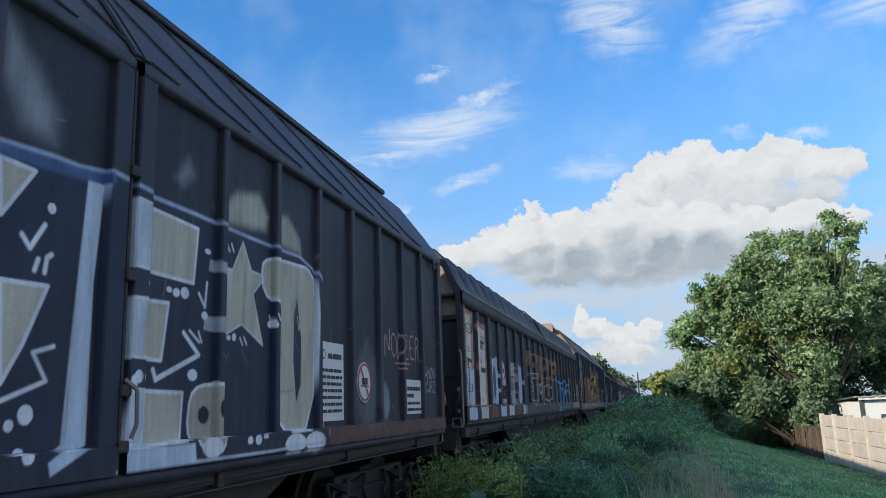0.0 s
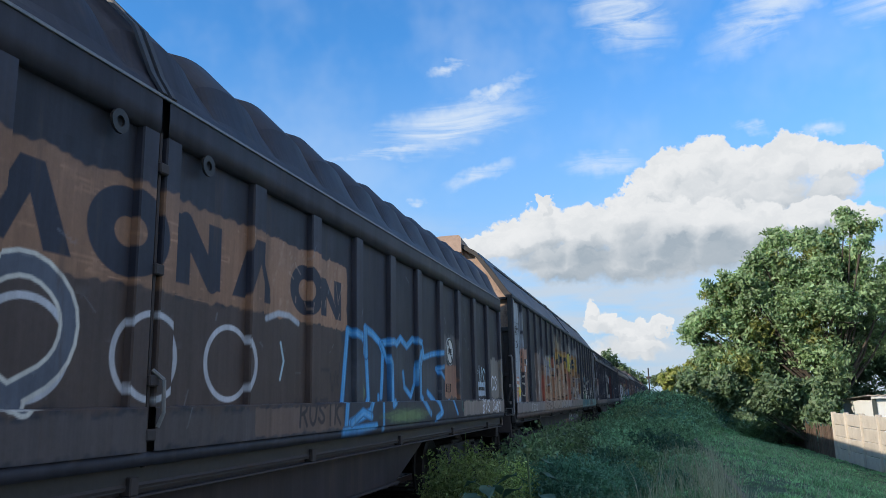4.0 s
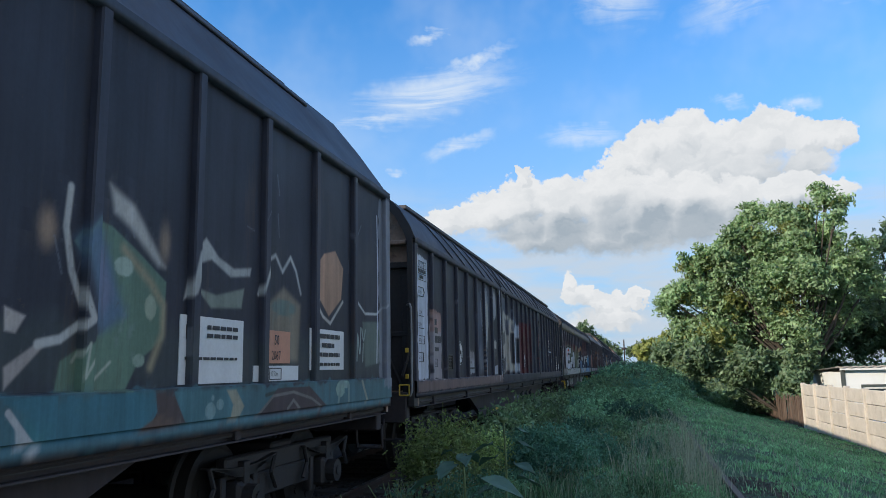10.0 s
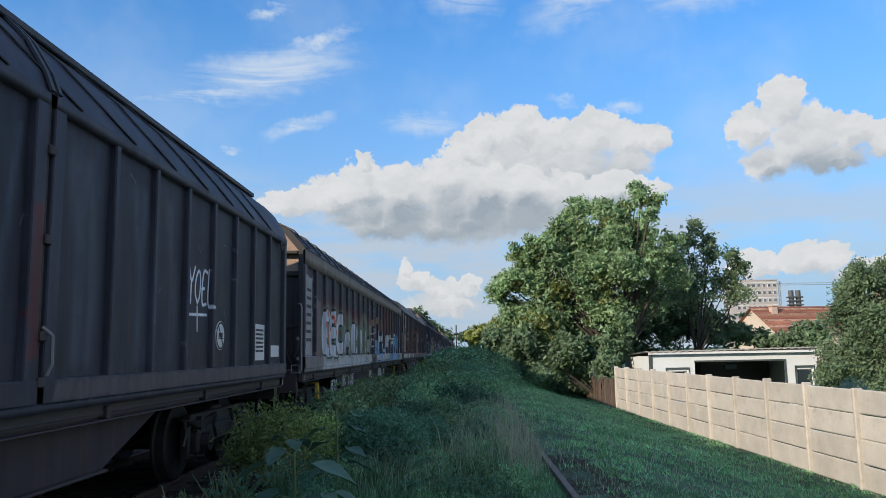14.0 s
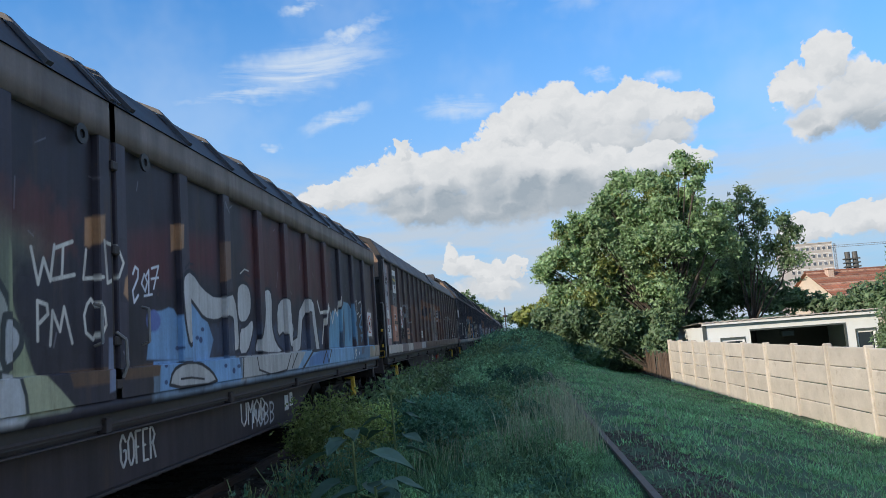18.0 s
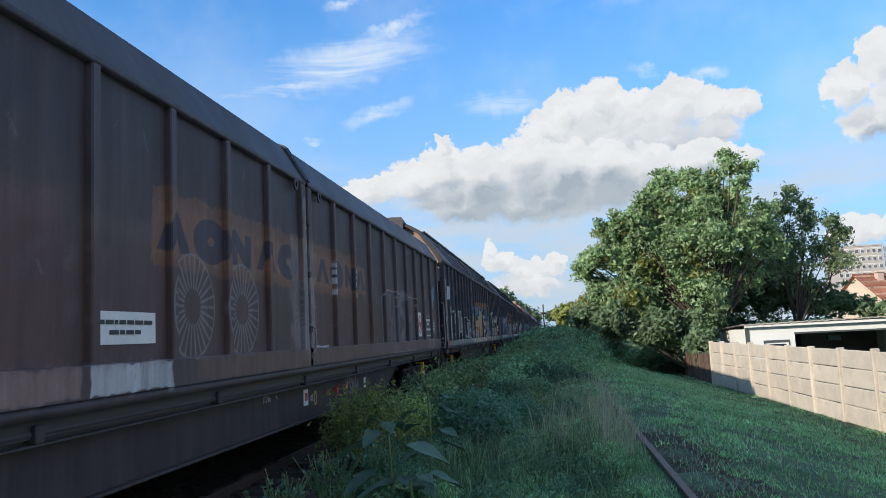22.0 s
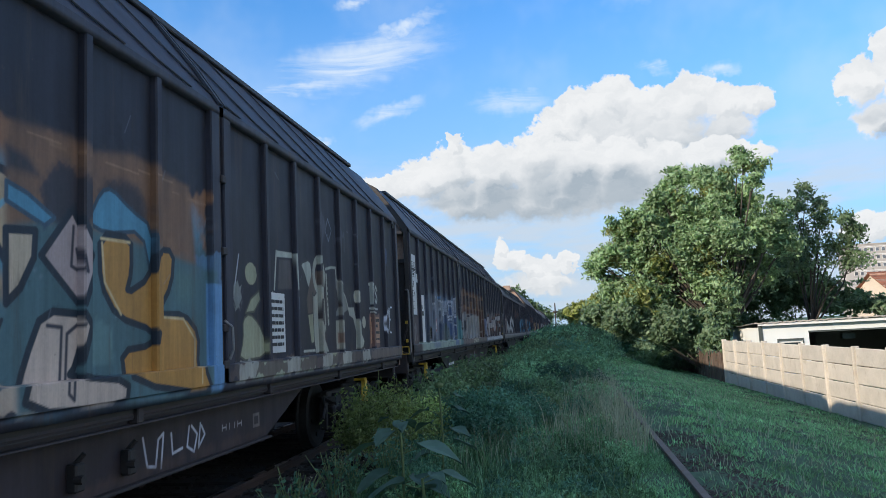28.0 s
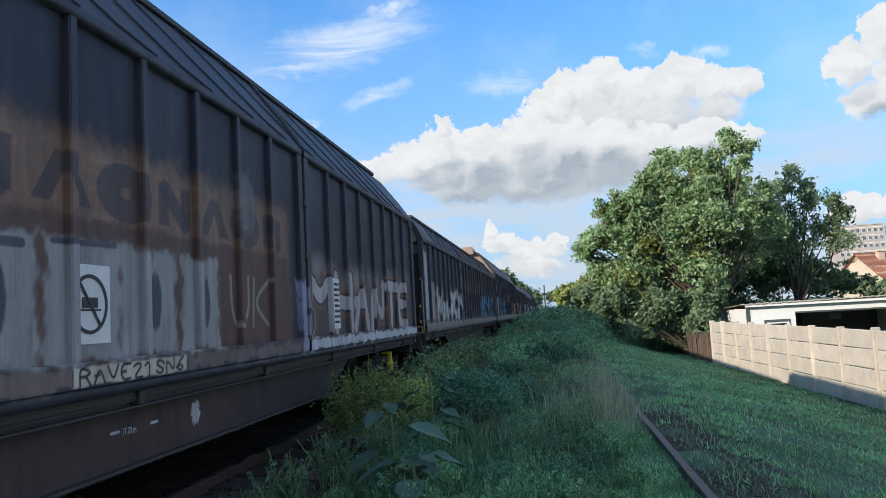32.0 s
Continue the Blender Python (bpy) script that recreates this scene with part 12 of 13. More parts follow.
panel = part("concrete_panel", slab(BAY - 0.02, 0.06, 0.488, 0.024), CONCRETE, fence)
panel.location = (0, -BAY / 2, 0)
post = part("fence_post", slab(0.105, 0.22, 2.04, 0.025), POSTC, fence)
rng = random.Random(5)
for i in range(29):
    if i:
        o = new("fence_post", post.data)
        o.parent, o.location, o.rotation_euler = fence, (0, -BAY * i, rng.uniform(-0.02, 0.03)), (rng.uniform(-0.008, 0.008), rng.uniform(-0.012, 0.006), 0)
    for k in range(ROWS):
        if i == 0 and k == 0:
            continue
        o = new("concrete_panel", panel.data)
        o.parent, o.location = fence, (rng.uniform(-0.008, 0.008), -BAY * (i + 0.5), 0.502 * k + rng.uniform(-0.004, 0.004))
        o.rotation_euler = (rng.uniform(-0.007, 0.007), rng.uniform(-0.02, 0.02), rng.uniform(-0.004, 0.004))

boards = thing("board_fence", pose(fence_x(38) + 0.02, 38.05, -1.45), "rotting brown board fence under the walnut tree", "fence", kind="structure")
bm = bmesh.new()
box(bm, (-0.012, -0.065, 0), (0.012, 0.065, 1.45), 0.004)
first = part("board", bm, OLDWOOD, boards)
for i in range(1, 110):
    o = new("board", first.data)
    o.parent, o.location = boards, (rng.uniform(-0.02, 0.02) - 0.028 * 0.14 * i, 0.142 * i, rng.uniform(-0.15, 0.05))
    o.rotation_euler = (rng.uniform(-0.03, 0.03), rng.uniform(-0.03, 0.03), rng.uniform(-0.1, 0.1))
for z in (0.35, 1.15):
    bm = bmesh.new()
    box(bm, (0.012, 0, z), (0.06, 15.6, z + 0.07))
    bmesh.ops.rotate(bm, verts=bm.verts, cent=(0, 0, 0), matrix=Matrix.Rotation(0.028, 3, "Z"))
    part("board_rail", bm, OLDWOOD, boards)
sheet = thing("pale_sheet_gate", pose(fence_x(55) - 0.02, 55, -1.45), "pale weathered sheet-metal gate panel", "gate", kind="structure")
for i in range(5):
    bm = bmesh.new()
    box(bm, (-0.02, i * 0.5, 0), (0.02, i * 0.5 + 0.47, 1.35), 0.01)
    part("sheet_panel", bm, RENDER, sheet)

# added wall, hidden beyond the train, that keeps low sun out from under it
west = thing("sun_screen_west", pose(-8.0, 0, -0.4), "plain wall added beyond the train to block low sun", "wall", kind="structure")
bm = bmesh.new()
box(bm, (-0.3, -160, 0), (0.0, 420, 4.4))
part("wall_face", bm, GAPDARK, west)

# ---------------------------------------------------------------- shed behind the wall
SX0, SX1, SY0, SY1, SB = 9.55, 18.1, 40.0, 46.0, -1.7
shed = thing("garden_shed", pose(0, 0, 0), "white flat-roofed garden shed with a wide dark opening", "shed")


def shed_wall(name, pieces, mat=SHEDWALL):
    bm = bmesh.new()
    for a, b in pieces:
        box(bm, a, b)
    return part(name, bm, mat, shed)


front = shed_wall("front_wall", [((SX0, SY0, SB), (10.42, SY0 + 0.2, 1.22)), ((10.42, SY0, SB), (11.54, SY0 + 0.2, -0.6)), ((10.42, SY0, 0.36), (11.54, SY0 + 0.2, 1.22)),
                                 ((11.54, SY0, SB), (11.86, SY0 + 0.2, 1.22)), ((11.86, SY0, 0.74), (16.5, SY0 + 0.2, 1.28)), ((16.5, SY0, SB), (17.0, SY0 + 0.2, 1.30)),
                                 ((17.0, SY0, SB), (17.9, SY0 + 0.2, -0.6)), ((17.0, SY0, 0.36), (17.9, SY0 + 0.2, 1.32)), ((17.9, SY0, SB), (SX1, SY0 + 0.2, 1.34))])
shed_wall("side_wall", [((SX0, SY0 + 0.2, SB), (SX0 + 0.2, SY1, 1.05))])
shed_wall("side_wall", [((SX1 - 0.2, SY0 + 0.2, SB), (SX1, SY1, 1.05))])
# dark colour stands in for the unlit inside of the shed
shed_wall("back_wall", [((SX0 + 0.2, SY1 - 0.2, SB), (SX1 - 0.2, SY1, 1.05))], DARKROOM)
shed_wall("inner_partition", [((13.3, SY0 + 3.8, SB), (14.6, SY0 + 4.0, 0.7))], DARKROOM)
shed_wall("corner_trim", [((SX0 - 0.03, SY0 - 0.03, SB), (SX0 + 0.16, SY0 - 0.002, 1.24))], SHEDTRIM)
shed_wall("opening_trim", [((11.84, SY0 - 0.03, 0.72), (16.52, SY0 - 0.002, 0.80)), ((16.42, SY0 - 0.03, SB), (16.52, SY0 - 0.002, 0.72))], SHEDTRIM)
for wx0, wx1 in ((10.42, 11.54), (17.0, 17.9)):
    win = shed_wall("window_trim", [((wx0 - 0.06, SY0 - 0.03, 0.36), (wx1 + 0.06, SY0 - 0.002, 0.46)), ((wx0 - 0.06, SY0 - 0.03, -0.6), (wx0, SY0 - 0.002, 0.36)), ((wx1, SY0 - 0.03, -0.6), (wx1 + 0.06, SY0 - 0.002, 0.36))], SHEDTRIM)
    bm = bmesh.new()
    for a, b in (((wx0, SY0 + 0.05, 0.26), (wx1, SY0 + 0.12, 0.36)), ((wx0, SY0 + 0.05, -0.6), (wx0 + 0.08, SY0 + 0.12, 0.26)), ((wx1 - 0.08, SY0 + 0.05, -0.6), (wx1, SY0 + 0.12, 0.26))):
        box(bm, a, b)
    part("window_frame", bm, FRAMEWHITE, win)
    bm = bmesh.new()
    box(bm, (wx0 + 0.08, SY0 + 0.08, -0.6), (wx1 - 0.08, SY0 + 0.10, 0.26))
    part("pane", bm, GLASS, win)
bm = bmesh.new()
n = 96
rows = []
for y, z in ((SY0 - 0.35, 1.30), (SY1 + 0.2, 1.02)):
    rows.append([(SX0 - 0.3 + (SX1 - SX0 + 0.55) * i / n, y, z + 0.10 * i / n + 0.022 * math.sin(i * 1.5708)) for i in range(n + 1)])
low = [[(x, y, z - 0.05) for x, y, z in r] for r in rows]
loft(bm, [low[0], rows[0], rows[1], low[1]])
part("roof_sheet", bm, SHEDROOF, shed, "corrugated grey roof sheet")
bm = bmesh.new()
box(bm, (SX0 - 0.1, SY0 - 0.28, 1.14), (SX1 + 0.1, SY0 - 0.22, 1.25))
part("fascia", bm, FRAMEWHITE, shed)
bm = bmesh.new()
box(bm, (13.7, SY0 + 0.9, 0.30), (14.3, SY0 + 1.2, 0.58), 0.02)
part("wall_unit", bm, SHEDTRIM, shed)

# ---------------------------------------------------------------- house, flats and crane in the distance
house = thing("red_roofed_house", pose(32.4, 80, -1.6, 0, 0, 11), "old house with a red tiled roof and a pale gable", "house")
prof = [(0, 0), (8.5, 0), (8.5, 4.6), (4.2, 7.1), (0, 4.6)]
for x0, x1 in ((0, 0.3), (10.2, 10.5)):
    bm = bmesh.new()
    a, b = [bm.verts.new((x0, y, z)) for y, z in prof], [bm.verts.new((x1, y, z)) for y, z in prof]
    bm.faces.new(list(reversed(a)))
    bm.faces.new(b)
    for i in range(5):
        bm.faces.new((a[i], a[(i + 1) % 5], b[(i + 1) % 5], b[i]))
    part("gable_wall", bm, RENDER, house)
for y0, y1 in ((0, 0.3), (8.2, 8.5)):
    bm = bmesh.new()
    box(bm, (0.3, y0, 0), (10.2, y1, 4.6))
    part("wall", bm, RENDER, house)
for s in (0, 1):
    bm = bmesh.new()
    rows = []
    for u in (0.0, 1.0):
        y = -0.5 + 4.7 * u if s == 0 else 9.0 - 4.8 * u
        rows.append([(-0.4 + 11.3 * i, y, 4.24 + 2.88 * u) for i in (0, 1)])
    loft(bm, rows)
    slope = part("roof_slope", bm, TILE, house, "red tiled roof slope")
    # overlapping courses of tiles
    for j in range(13):
        rows = []
        for u, dz in ((j / 13, 0.0), (j / 13, 0.16), ((j + 1.1) / 13, 0.03)):
            y = -0.5 + 4.7 * u if s == 0 else 9.0 - 4.8 * u
            rows.append([(-0.4 + 11.3 * i / 60, y, 4.26 + 2.88 * u + dz * (0.7 + 0.3 * abs(math.sin(i * 1.2)))) for i in range(61)])
        bm = bmesh.new()
        loft(bm, rows)
        part("tile_course", bm, TILE if j % 3 else OLDTILE, slope)
bm = bmesh.new()
rod(bm, (-0.4, 4.2, 7.18), (10.9, 4.2, 7.18), 0.14, 8)
part("ridge_tiles", bm, TILE, house)
bm = bmesh.new()
box(bm, (1.5, 3.0, 5.6), (2.2, 3.6, 7.45), 0.03)
box(bm, (1.4, 2.9, 7.3), (2.3, 3.7, 7.42), 0.02)
part("chimney", bm, material("chimney_brick", (0.52, 0.40, 0.33), 0.9, 0, 0.2, 2, 12, 0.3), house)


def flats(name, x, y, wide, deep, storeys, columns, base, wall_mat, label):
    b = thing(name, pose(x, y, base), label, "apartment block")
    h = storeys * 2.9
    bm = bmesh.new()
    box(bm, (0, 0, 0), (wide, deep, h + 0.6))
    wall_ob = part("wall", bm, wall_mat, b)
    bm = bmesh.new()
    box(bm, (-0.2, -0.2, h + 0.6), (wide + 0.2, deep + 0.2, h + 1.0))
    part("roof_edge", bm, wall_mat, b)
    step = wide / columns
    bmw = bmesh.new()
    box(bmw, (0.0, -0.10, 0.0), (step * 0.62, 0.02, 1.35))
    bmp = bmesh.new()
    box(bmp, (0.08, -0.14, 0.08), (step * 0.62 - 0.08, -0.102, 1.27))
    mw, mp = bpy.data.meshes.new("window"), bpy.data.meshes.new("pane")
    bmw.to_mesh(mw), bmp.to_mesh(mp)
    bmw.free(), bmp.free()
    mw.materials.append(FRAMEWHITE), mp.materials.append(material("hazy_window_pane", (0.10, 0.11, 0.13), 0.2, 0, 0.3, 1, 20, 0.0, spread=0.3))
    for s in range(storeys):
        for c in range(columns):
            w = new("window", mw)
            w.parent, w.location = b, (step * (c + 0.19), 0, s * 2.9 + 0.95)
            q = new("pane", mp)
            q.parent = w
        bm = bmesh.new()
        box(bm, (0, -0.06, s * 2.9 + 2.62), (wide, 0.0, s * 2.9 + 2.76))
        part("storey_band", bm, FRAMEWHITE, b)
    return b


flats("apartment_block", 106.5, 300, 16.2, 14, 9, 8, 0, FLATWALL, "tall pale apartment block with rows of windows far behind the gardens")
flats("apartment_block", 161, 290, 30, 14, 8, 10, 0, material("warm_tower_wall", (0.50, 0.36, 0.26), 0.9, 0, 0.1, 0.2, 5, 0.1), "apricot apartment block far behind the gardens")
stack = thing("twin_stack_tower", pose(129.2, 300, 0), "dark twin-stacked tower in scaffolding far off", "tower")
for dx in (-1.35, 1.35):
    bm = bmesh.new()
    rod(bm, (dx, 0, 0), (dx, 0, 22.6), 0.95, 12)
    part("stack", bm, MESHGREY, stack)
for z in (12.2, 13.7, 15.2, 16.7, 18.2, 19.7):
    bm = bmesh.new()
    box(bm, (-2.7, -1.4, z), (2.7, 1.4, z + 0.5))
    part("scaffold_deck", bm, MESHGREY, stack)
crane = thing("tower_crane", pose(124.0, 301, 0), "thin tower crane with a long jib", "crane")
bm = bmesh.new()
for dx, dy in ((-0.3, -0.3), (0.3, -0.3), (0.3, 0.3), (-0.3, 0.3)):
    rod(bm, (dx, dy, 0), (dx, dy, 26.4), 0.07, 4)
for i in range(26):
    rod(bm, (-0.3 if i % 2 else 0.3, -0.3, i), (0.3 if i % 2 else -0.3, -0.3, i + 1), 0.05, 4)
part("mast", bm, BARE, crane)
bm = bmesh.new()
for dz in (0.0, 0.7):
    rod(bm, (-3.5, 0, 24.9 + dz), (24, 0, 24.7 + dz), 0.07, 4)
for i in range(27):
    rod(bm, (-3.5 + i, 0, 24.9 - 0.007 * i), (-3.0 + i, 0, 25.6 - 0.007 * i), 0.04, 4)
part("jib", bm, BARE, crane)
mast = thing("signal_mast", pose(-1.7, 175, -0.2), "distant mast with a round head beside the line", "mast")
bm = bmesh.new()
rod(bm, (0, 0, 0), (0, 0, 7.6), 0.14, 8)
part("pole", bm, UNDER, mast)
bm = bmesh.new()
lathe(bm, [(-0.25, 0.0), (-0.25, 0.45), (0.0, 0.62), (0.25, 0.45), (0.25, 0.0)], 12, "y")
bmesh.ops.rotate(bm, verts=bm.verts, cent=(0, 0, 0), matrix=Matrix.Rotation(math.pi / 2, 3, "X"))
bmesh.ops.translate(bm, verts=bm.verts, vec=(0, 0, 5.6))
part("head", bm, UNDER, mast)

# ---------------------------------------------------------------- leaves, trees, shrubs
RNG = np.random.default_rng(12)


def leaf_quads(centers, size, loose=0.62, lengthen=1.7, rng=RNG, to_light=(-0.62, -0.50, 0.62)):
    """A pointed leaf (four corners) at each centre, its face turned loosely to the light."""
    n = len(centers)
    face = rng.normal(size=(n, 3)) * loose + np.array(to_light)
    face /= np.linalg.norm(face, axis=1, keepdims=True) + 1e-9
    a = rng.normal(size=(n, 3))
    a[:, 2] -= 0.5
    a -= face * (a * face).sum(1, keepdims=True)
    a /= np.linalg.norm(a, axis=1, keepdims=True) + 1e-9
    b = np.cross(face, a)
    s = (size * rng.uniform(0.6, 1.35, n))[:, None]
    return np.stack([centers - a * s * lengthen * 0.5, centers + b * s * 0.42 - a * s * 0.1, centers + a * s * lengthen * 0.5, centers - b * s * 0.42 - a * s * 0.1], 1)


def twig_leaves(start, way, length, each, spread, rng):
    """Leaves along twigs: one row of start, way and length per twig."""
    n = len(start)
    u = rng.random((n, each, 1)) ** 0.7
    droop = np.zeros((n, each, 3))
    droop[:, :, 2:] = -0.28 * length[:, None, None] * u * u
    return (start[:, None] + way[:, None] * length[:, None, None] * u + droop + rng.normal(size=(n, each, 3)) * spread).reshape(-1, 3)


def tree(name, foot, lobes, dist, leaf, size, density, label, depth=2.4, limbs=True, category="tree", bark=BARK, pale=None, trunk_r=0.28, spread=0.10, twig=(0.5, 0.75), tight=0.70, gather=0.55, turn=0.8):
    """A tree whose crown is a heap of leafy boughs: (azimuth, height, radius) in degrees as seen from the path, at a distance of dist metres."""
    rng = np.random.default_rng(int(abs(foot[0] * 100)) + len(lobes))
    t = thing(name, pose(*foot), label, category)
    base = np.array(foot)
    clumps, clumps_pale, ends = [], [], []
    # smaller boughs fill the hollows between the large ones
    fill = [(az + rng.normal() * 0.55 * r, el + rng.normal() * 0.5 * r, r * rng.uniform(0.45, 0.7)) for az, el, r in lobes if r > 0.45 for _ in range(2)] if pale else []
    for az, el, r in list(lobes) + fill:
        d = dist + rng.uniform(-1, 1) * depth * 0.4
        c = np.array([d * math.sin(radians(az)), d * math.cos(radians(az)), 1.5 + d * math.tan(radians(el))])
        rad = d * math.radians(r)
        ends.append((c - base, rad))
        # boughs of the lobe: each a bunch of twigs that grows outwards, with gaps between the bunches
        boughs = 4 + int(3 * r) if r > 0.45 else 2
        many = max(5, int(0.21 * density * r * r / boughs))
        for _ in range(boughs):
            out = rng.normal(size=3) + np.array([0, 0, 0.15])
            out /= np.linalg.norm(out)
            w = out + rng.normal(size=(many, 3)) * gather
            w /= np.linalg.norm(w, axis=1, keepdims=True)
            start = c - base + w * (rad * tight * rng.uniform(0.55, 1.1) * rng.random(many) ** 0.6)[:, None]
            way = out + rng.normal(size=(many, 3)) * 0.5 + np.array([0, 0, 0.15])
            way /= np.linalg.norm(way, axis=1, keepdims=True)
            long = np.minimum(0.22 + 0.22 * rng.exponential(size=many), 1.1) * max(rad, 0.6) * twig[1]
            tip = start + way * long[:, None] - np.array([0, 0, 0.12]) * long[:, None]
            cup = rng.normal(size=(many, 11, 3)) * np.array([1.0, 1.0, 0.6]) * (spread * 1.7 * rng.uniform(0.6, 1.5, (many, 1, 1)))
            pts = (tip[:, None] + cup - way[:, None] * long[:, None, None] * 0.35 * rng.random((many, 11, 1))).reshape(-1, 3)
            (clumps_pale if pale and rng.random() < 0.13 else clumps).append(pts)
    # sprigs that stand out of the crown
    for c, rad in ends:
        way = rng.normal(size=(16, 3)) + np.array([0, 0, 0.45])
        way /= np.linalg.norm(way, axis=1, keepdims=True)
        clumps.append(twig_leaves(c + way * rad * 0.62, way, max(rad, 0.6) * rng.uniform(0.35, 1.0, 16), 22, spread * 1.1, rng))
    quads("crown", leaf_quads(np.concatenate(clumps), size * 1.12, turn, 2.0, rng), leaf, t, "", 4)
    if clumps_pale:
        quads("crown", leaf_quads(np.concatenate(clumps_pale), size * 1.12, turn, 2.0, rng), pale, t, "yellowing sprays", 4)
    fork = Vector((0.1, 0, 2.2)) if limbs else Vector((0, 0, 0.3))
    bm = bmesh.new()
    bent(bm, [(0, 0, -0.3), (0.05, 0, fork.z * 0.5), fork], trunk_r, 10)
    part("trunk", bm, bark, t)
    for c, rad in ends:
        bm = bmesh.new()
        c = Vector(c)
        mid = fork.lerp(c, 0.5) + Vector((rng.uniform(-0.5, 0.5), rng.uniform(-0.5, 0.5), rng.uniform(-0.2, 0.5)))
        rod(bm, fork, mid, trunk_r * 0.34, 6, trunk_r * 0.2)
        rod(bm, mid, c, trunk_r * 0.2, 6, trunk_r * 0.08)
        for _ in range(4 if limbs else 0):
            d = Vector(rng.normal(size=3)).normalized() * rad * 0.95
            rod(bm, c.lerp(mid, rng.uniform(0, 0.4)), c + d, trunk_r * 0.10, 4, 0.008)
        part("limb", bm, bark, t)
    return t


WALNUT = [(2.7, 4.2, 0.6), (3.7, 5.2, 0.8), (4.0, 7.2, 0.4), (4.9, 6.8, 0.6), (5.4, 7.9, 0.3), (6.3, 7.9, 0.65), (7.6, 9.1, 0.65), (8.9, 10.2, 0.75), (10.5, 10.2, 0.7), (12.0, 9.8, 0.7), (13.5, 10.9, 0.3), (14.5, 10.5, 0.25), (13.2, 11.6, 0.2), (14.0, 9.6, 0.4),
          (13.4, 8.1, 1.0), (5.2, 5.6, 1.4), (7.0, 7.1, 1.6), (9.2, 8.0, 1.7), (11.4, 7.7, 1.7), (6.4, 4.2, 1.9), (9.0, 5.2, 2.1), (11.8, 5.2, 2.0), (14.0, 6.2, 1.4), (3.7, 2.6, 1.3), (5.5, 2.0, 1.7), (8.0, 2.4, 2.0), (11.0, 2.6, 2.0),
          (13.4, 3.4, 1.7), (15.2, 6.6, 0.8), (15.4, 5.0, 1.0)]
tree("walnut_tree", (8.9, 45.5, -1.5), WALNUT, 46, LEAF, 0.112, 720, "large bushy walnut tree, sunlit on one side, hanging over the fence", depth=5.0, pale=LEAFPALE, tight=0.68, gather=0.50, turn=1.2)
tree("elder_thicket", (7.6, 44, -1.5), [(2.5, 0.8, 1.0), (4.2, 0.5, 1.2), (6.0, 0.2, 1.4), (8.0, -0.2, 1.4), (10.0, 0.0, 1.5), (6.6, -0.9, 0.9), (8.4, -1.5, 0.9), (10.2, -1.5, 0.9), (11.4, 0.8, 1.1), (4.6, -0.3, 0.9)], 44.5, LEAFDARK, 0.13, 700,
     "dense dark thicket under the walnut tree", limbs=False, category="bush", trunk_r=0.1)
tree("acacia_tree", (14.6, 49, -1.6), [(17.2, 8.4, 0.45), (16.4, 7.4, 0.5), (17.6, 7.5, 0.4), (18.0, 6.5, 0.6), (19.4, 6.1, 0.55), (20.0, 5.5, 0.4), (19.2, 4.6, 0.7), (19.8, 3.4, 0.7), (17.8, 5.0, 0.8), (16.6, 5.6, 0.9), (17.6, 3.4, 1.3), (16.0, 4.0, 1.0)], 50, LEAF,
     0.105, 75, "thin-crowned tree with open twigs against the sky", trunk_r=0.2, twig=(0.9, 1.5), tight=0.8)
tree("dark_shrubs", (16, 52, -1.6), [(12.4, 1.2, 1.4), (12.6, 2.8, 1.3), (13.4, 2.2, 1.4), (16.2, 3.8, 1.3), (14.2, 3.0, 1.5), (15.6, 2.6, 1.5), (14.6, 1.2, 1.4), (16.6, 1.2, 1.4), (18.2, 1.4, 1.5), (19.6, 0.7, 1.0), (21.0, 0.1, 0.8), (22.4, 0.2, 0.8), (23.6, 0.5, 0.8), (24.6, 0.9, 0.9), (11.9, -0.4, 0.5), (12.6, -0.3, 0.5), (13.3, -0.3, 0.5)], 53, LEAFDARK, 0.15, 480,
     "dark shrubs in the shade behind the shed", limbs=False, category="bush", trunk_r=0.1)
tree("plum_tree", (18.2, 33.5, -1.6), [(26.2, 2.2, 0.8), (26.6, 3.2, 0.8), (27.4, 4.2, 0.6), (27.2, 4.9, 0.35), (28.4, 4.2, 0.7), (28.8, 5.0, 0.3), (27.4, 1.6, 1.3), (29.0, 2.2, 1.5), (30.2, 1.5, 1.2), (26.8, 0.3, 1.0), (28.2, -0.2, 1.3), (29.8, 0.2, 1.5),
                                       (32.0, 2.4, 1.5), (33.6, 1.2, 1.7), (27.2, -1.4, 1.1), (28.4, -2.2, 1.3), (29.6, -2.0, 1.5), (31.6, -0.6, 1.5), (25.3, -0.7, 0.6), (25.7, -1.7, 0.75), (24.9, -1.9, 0.5)], 38, LEAF, 0.075, 480, "plum tree behind the concrete fence", trunk_r=0.16, pale=LEAFDARK)
tree("sunlit_hedge", (3.0, 80, -0.6), [(0.7, 0.9, 0.7), (1.5, 1.3, 0.7), (2.4, 1.7, 0.8), (3.3, 1.2, 1.0), (4.2, 0.4, 1.1), (2.2, 0.3, 1.0), (5.2, 0.0, 1.0)], 82, LEAFPALE, 0.20, 900, "sunlit yellow-green hedge far along the line", limbs=False,
     category="hedge", trunk_r=0.12)
tree("far_trees", (-9, 215, -0.5), [(-3.5, 2.3, 0.9), (-2.6, 1.7, 0.7), (-1.9, 1.3, 0.6), (-1.3, 0.8, 0.6)], 215, LEAFDARK, 0.45, 900, "distant trees beyond the train", spread=0.3, trunk_r=0.4)
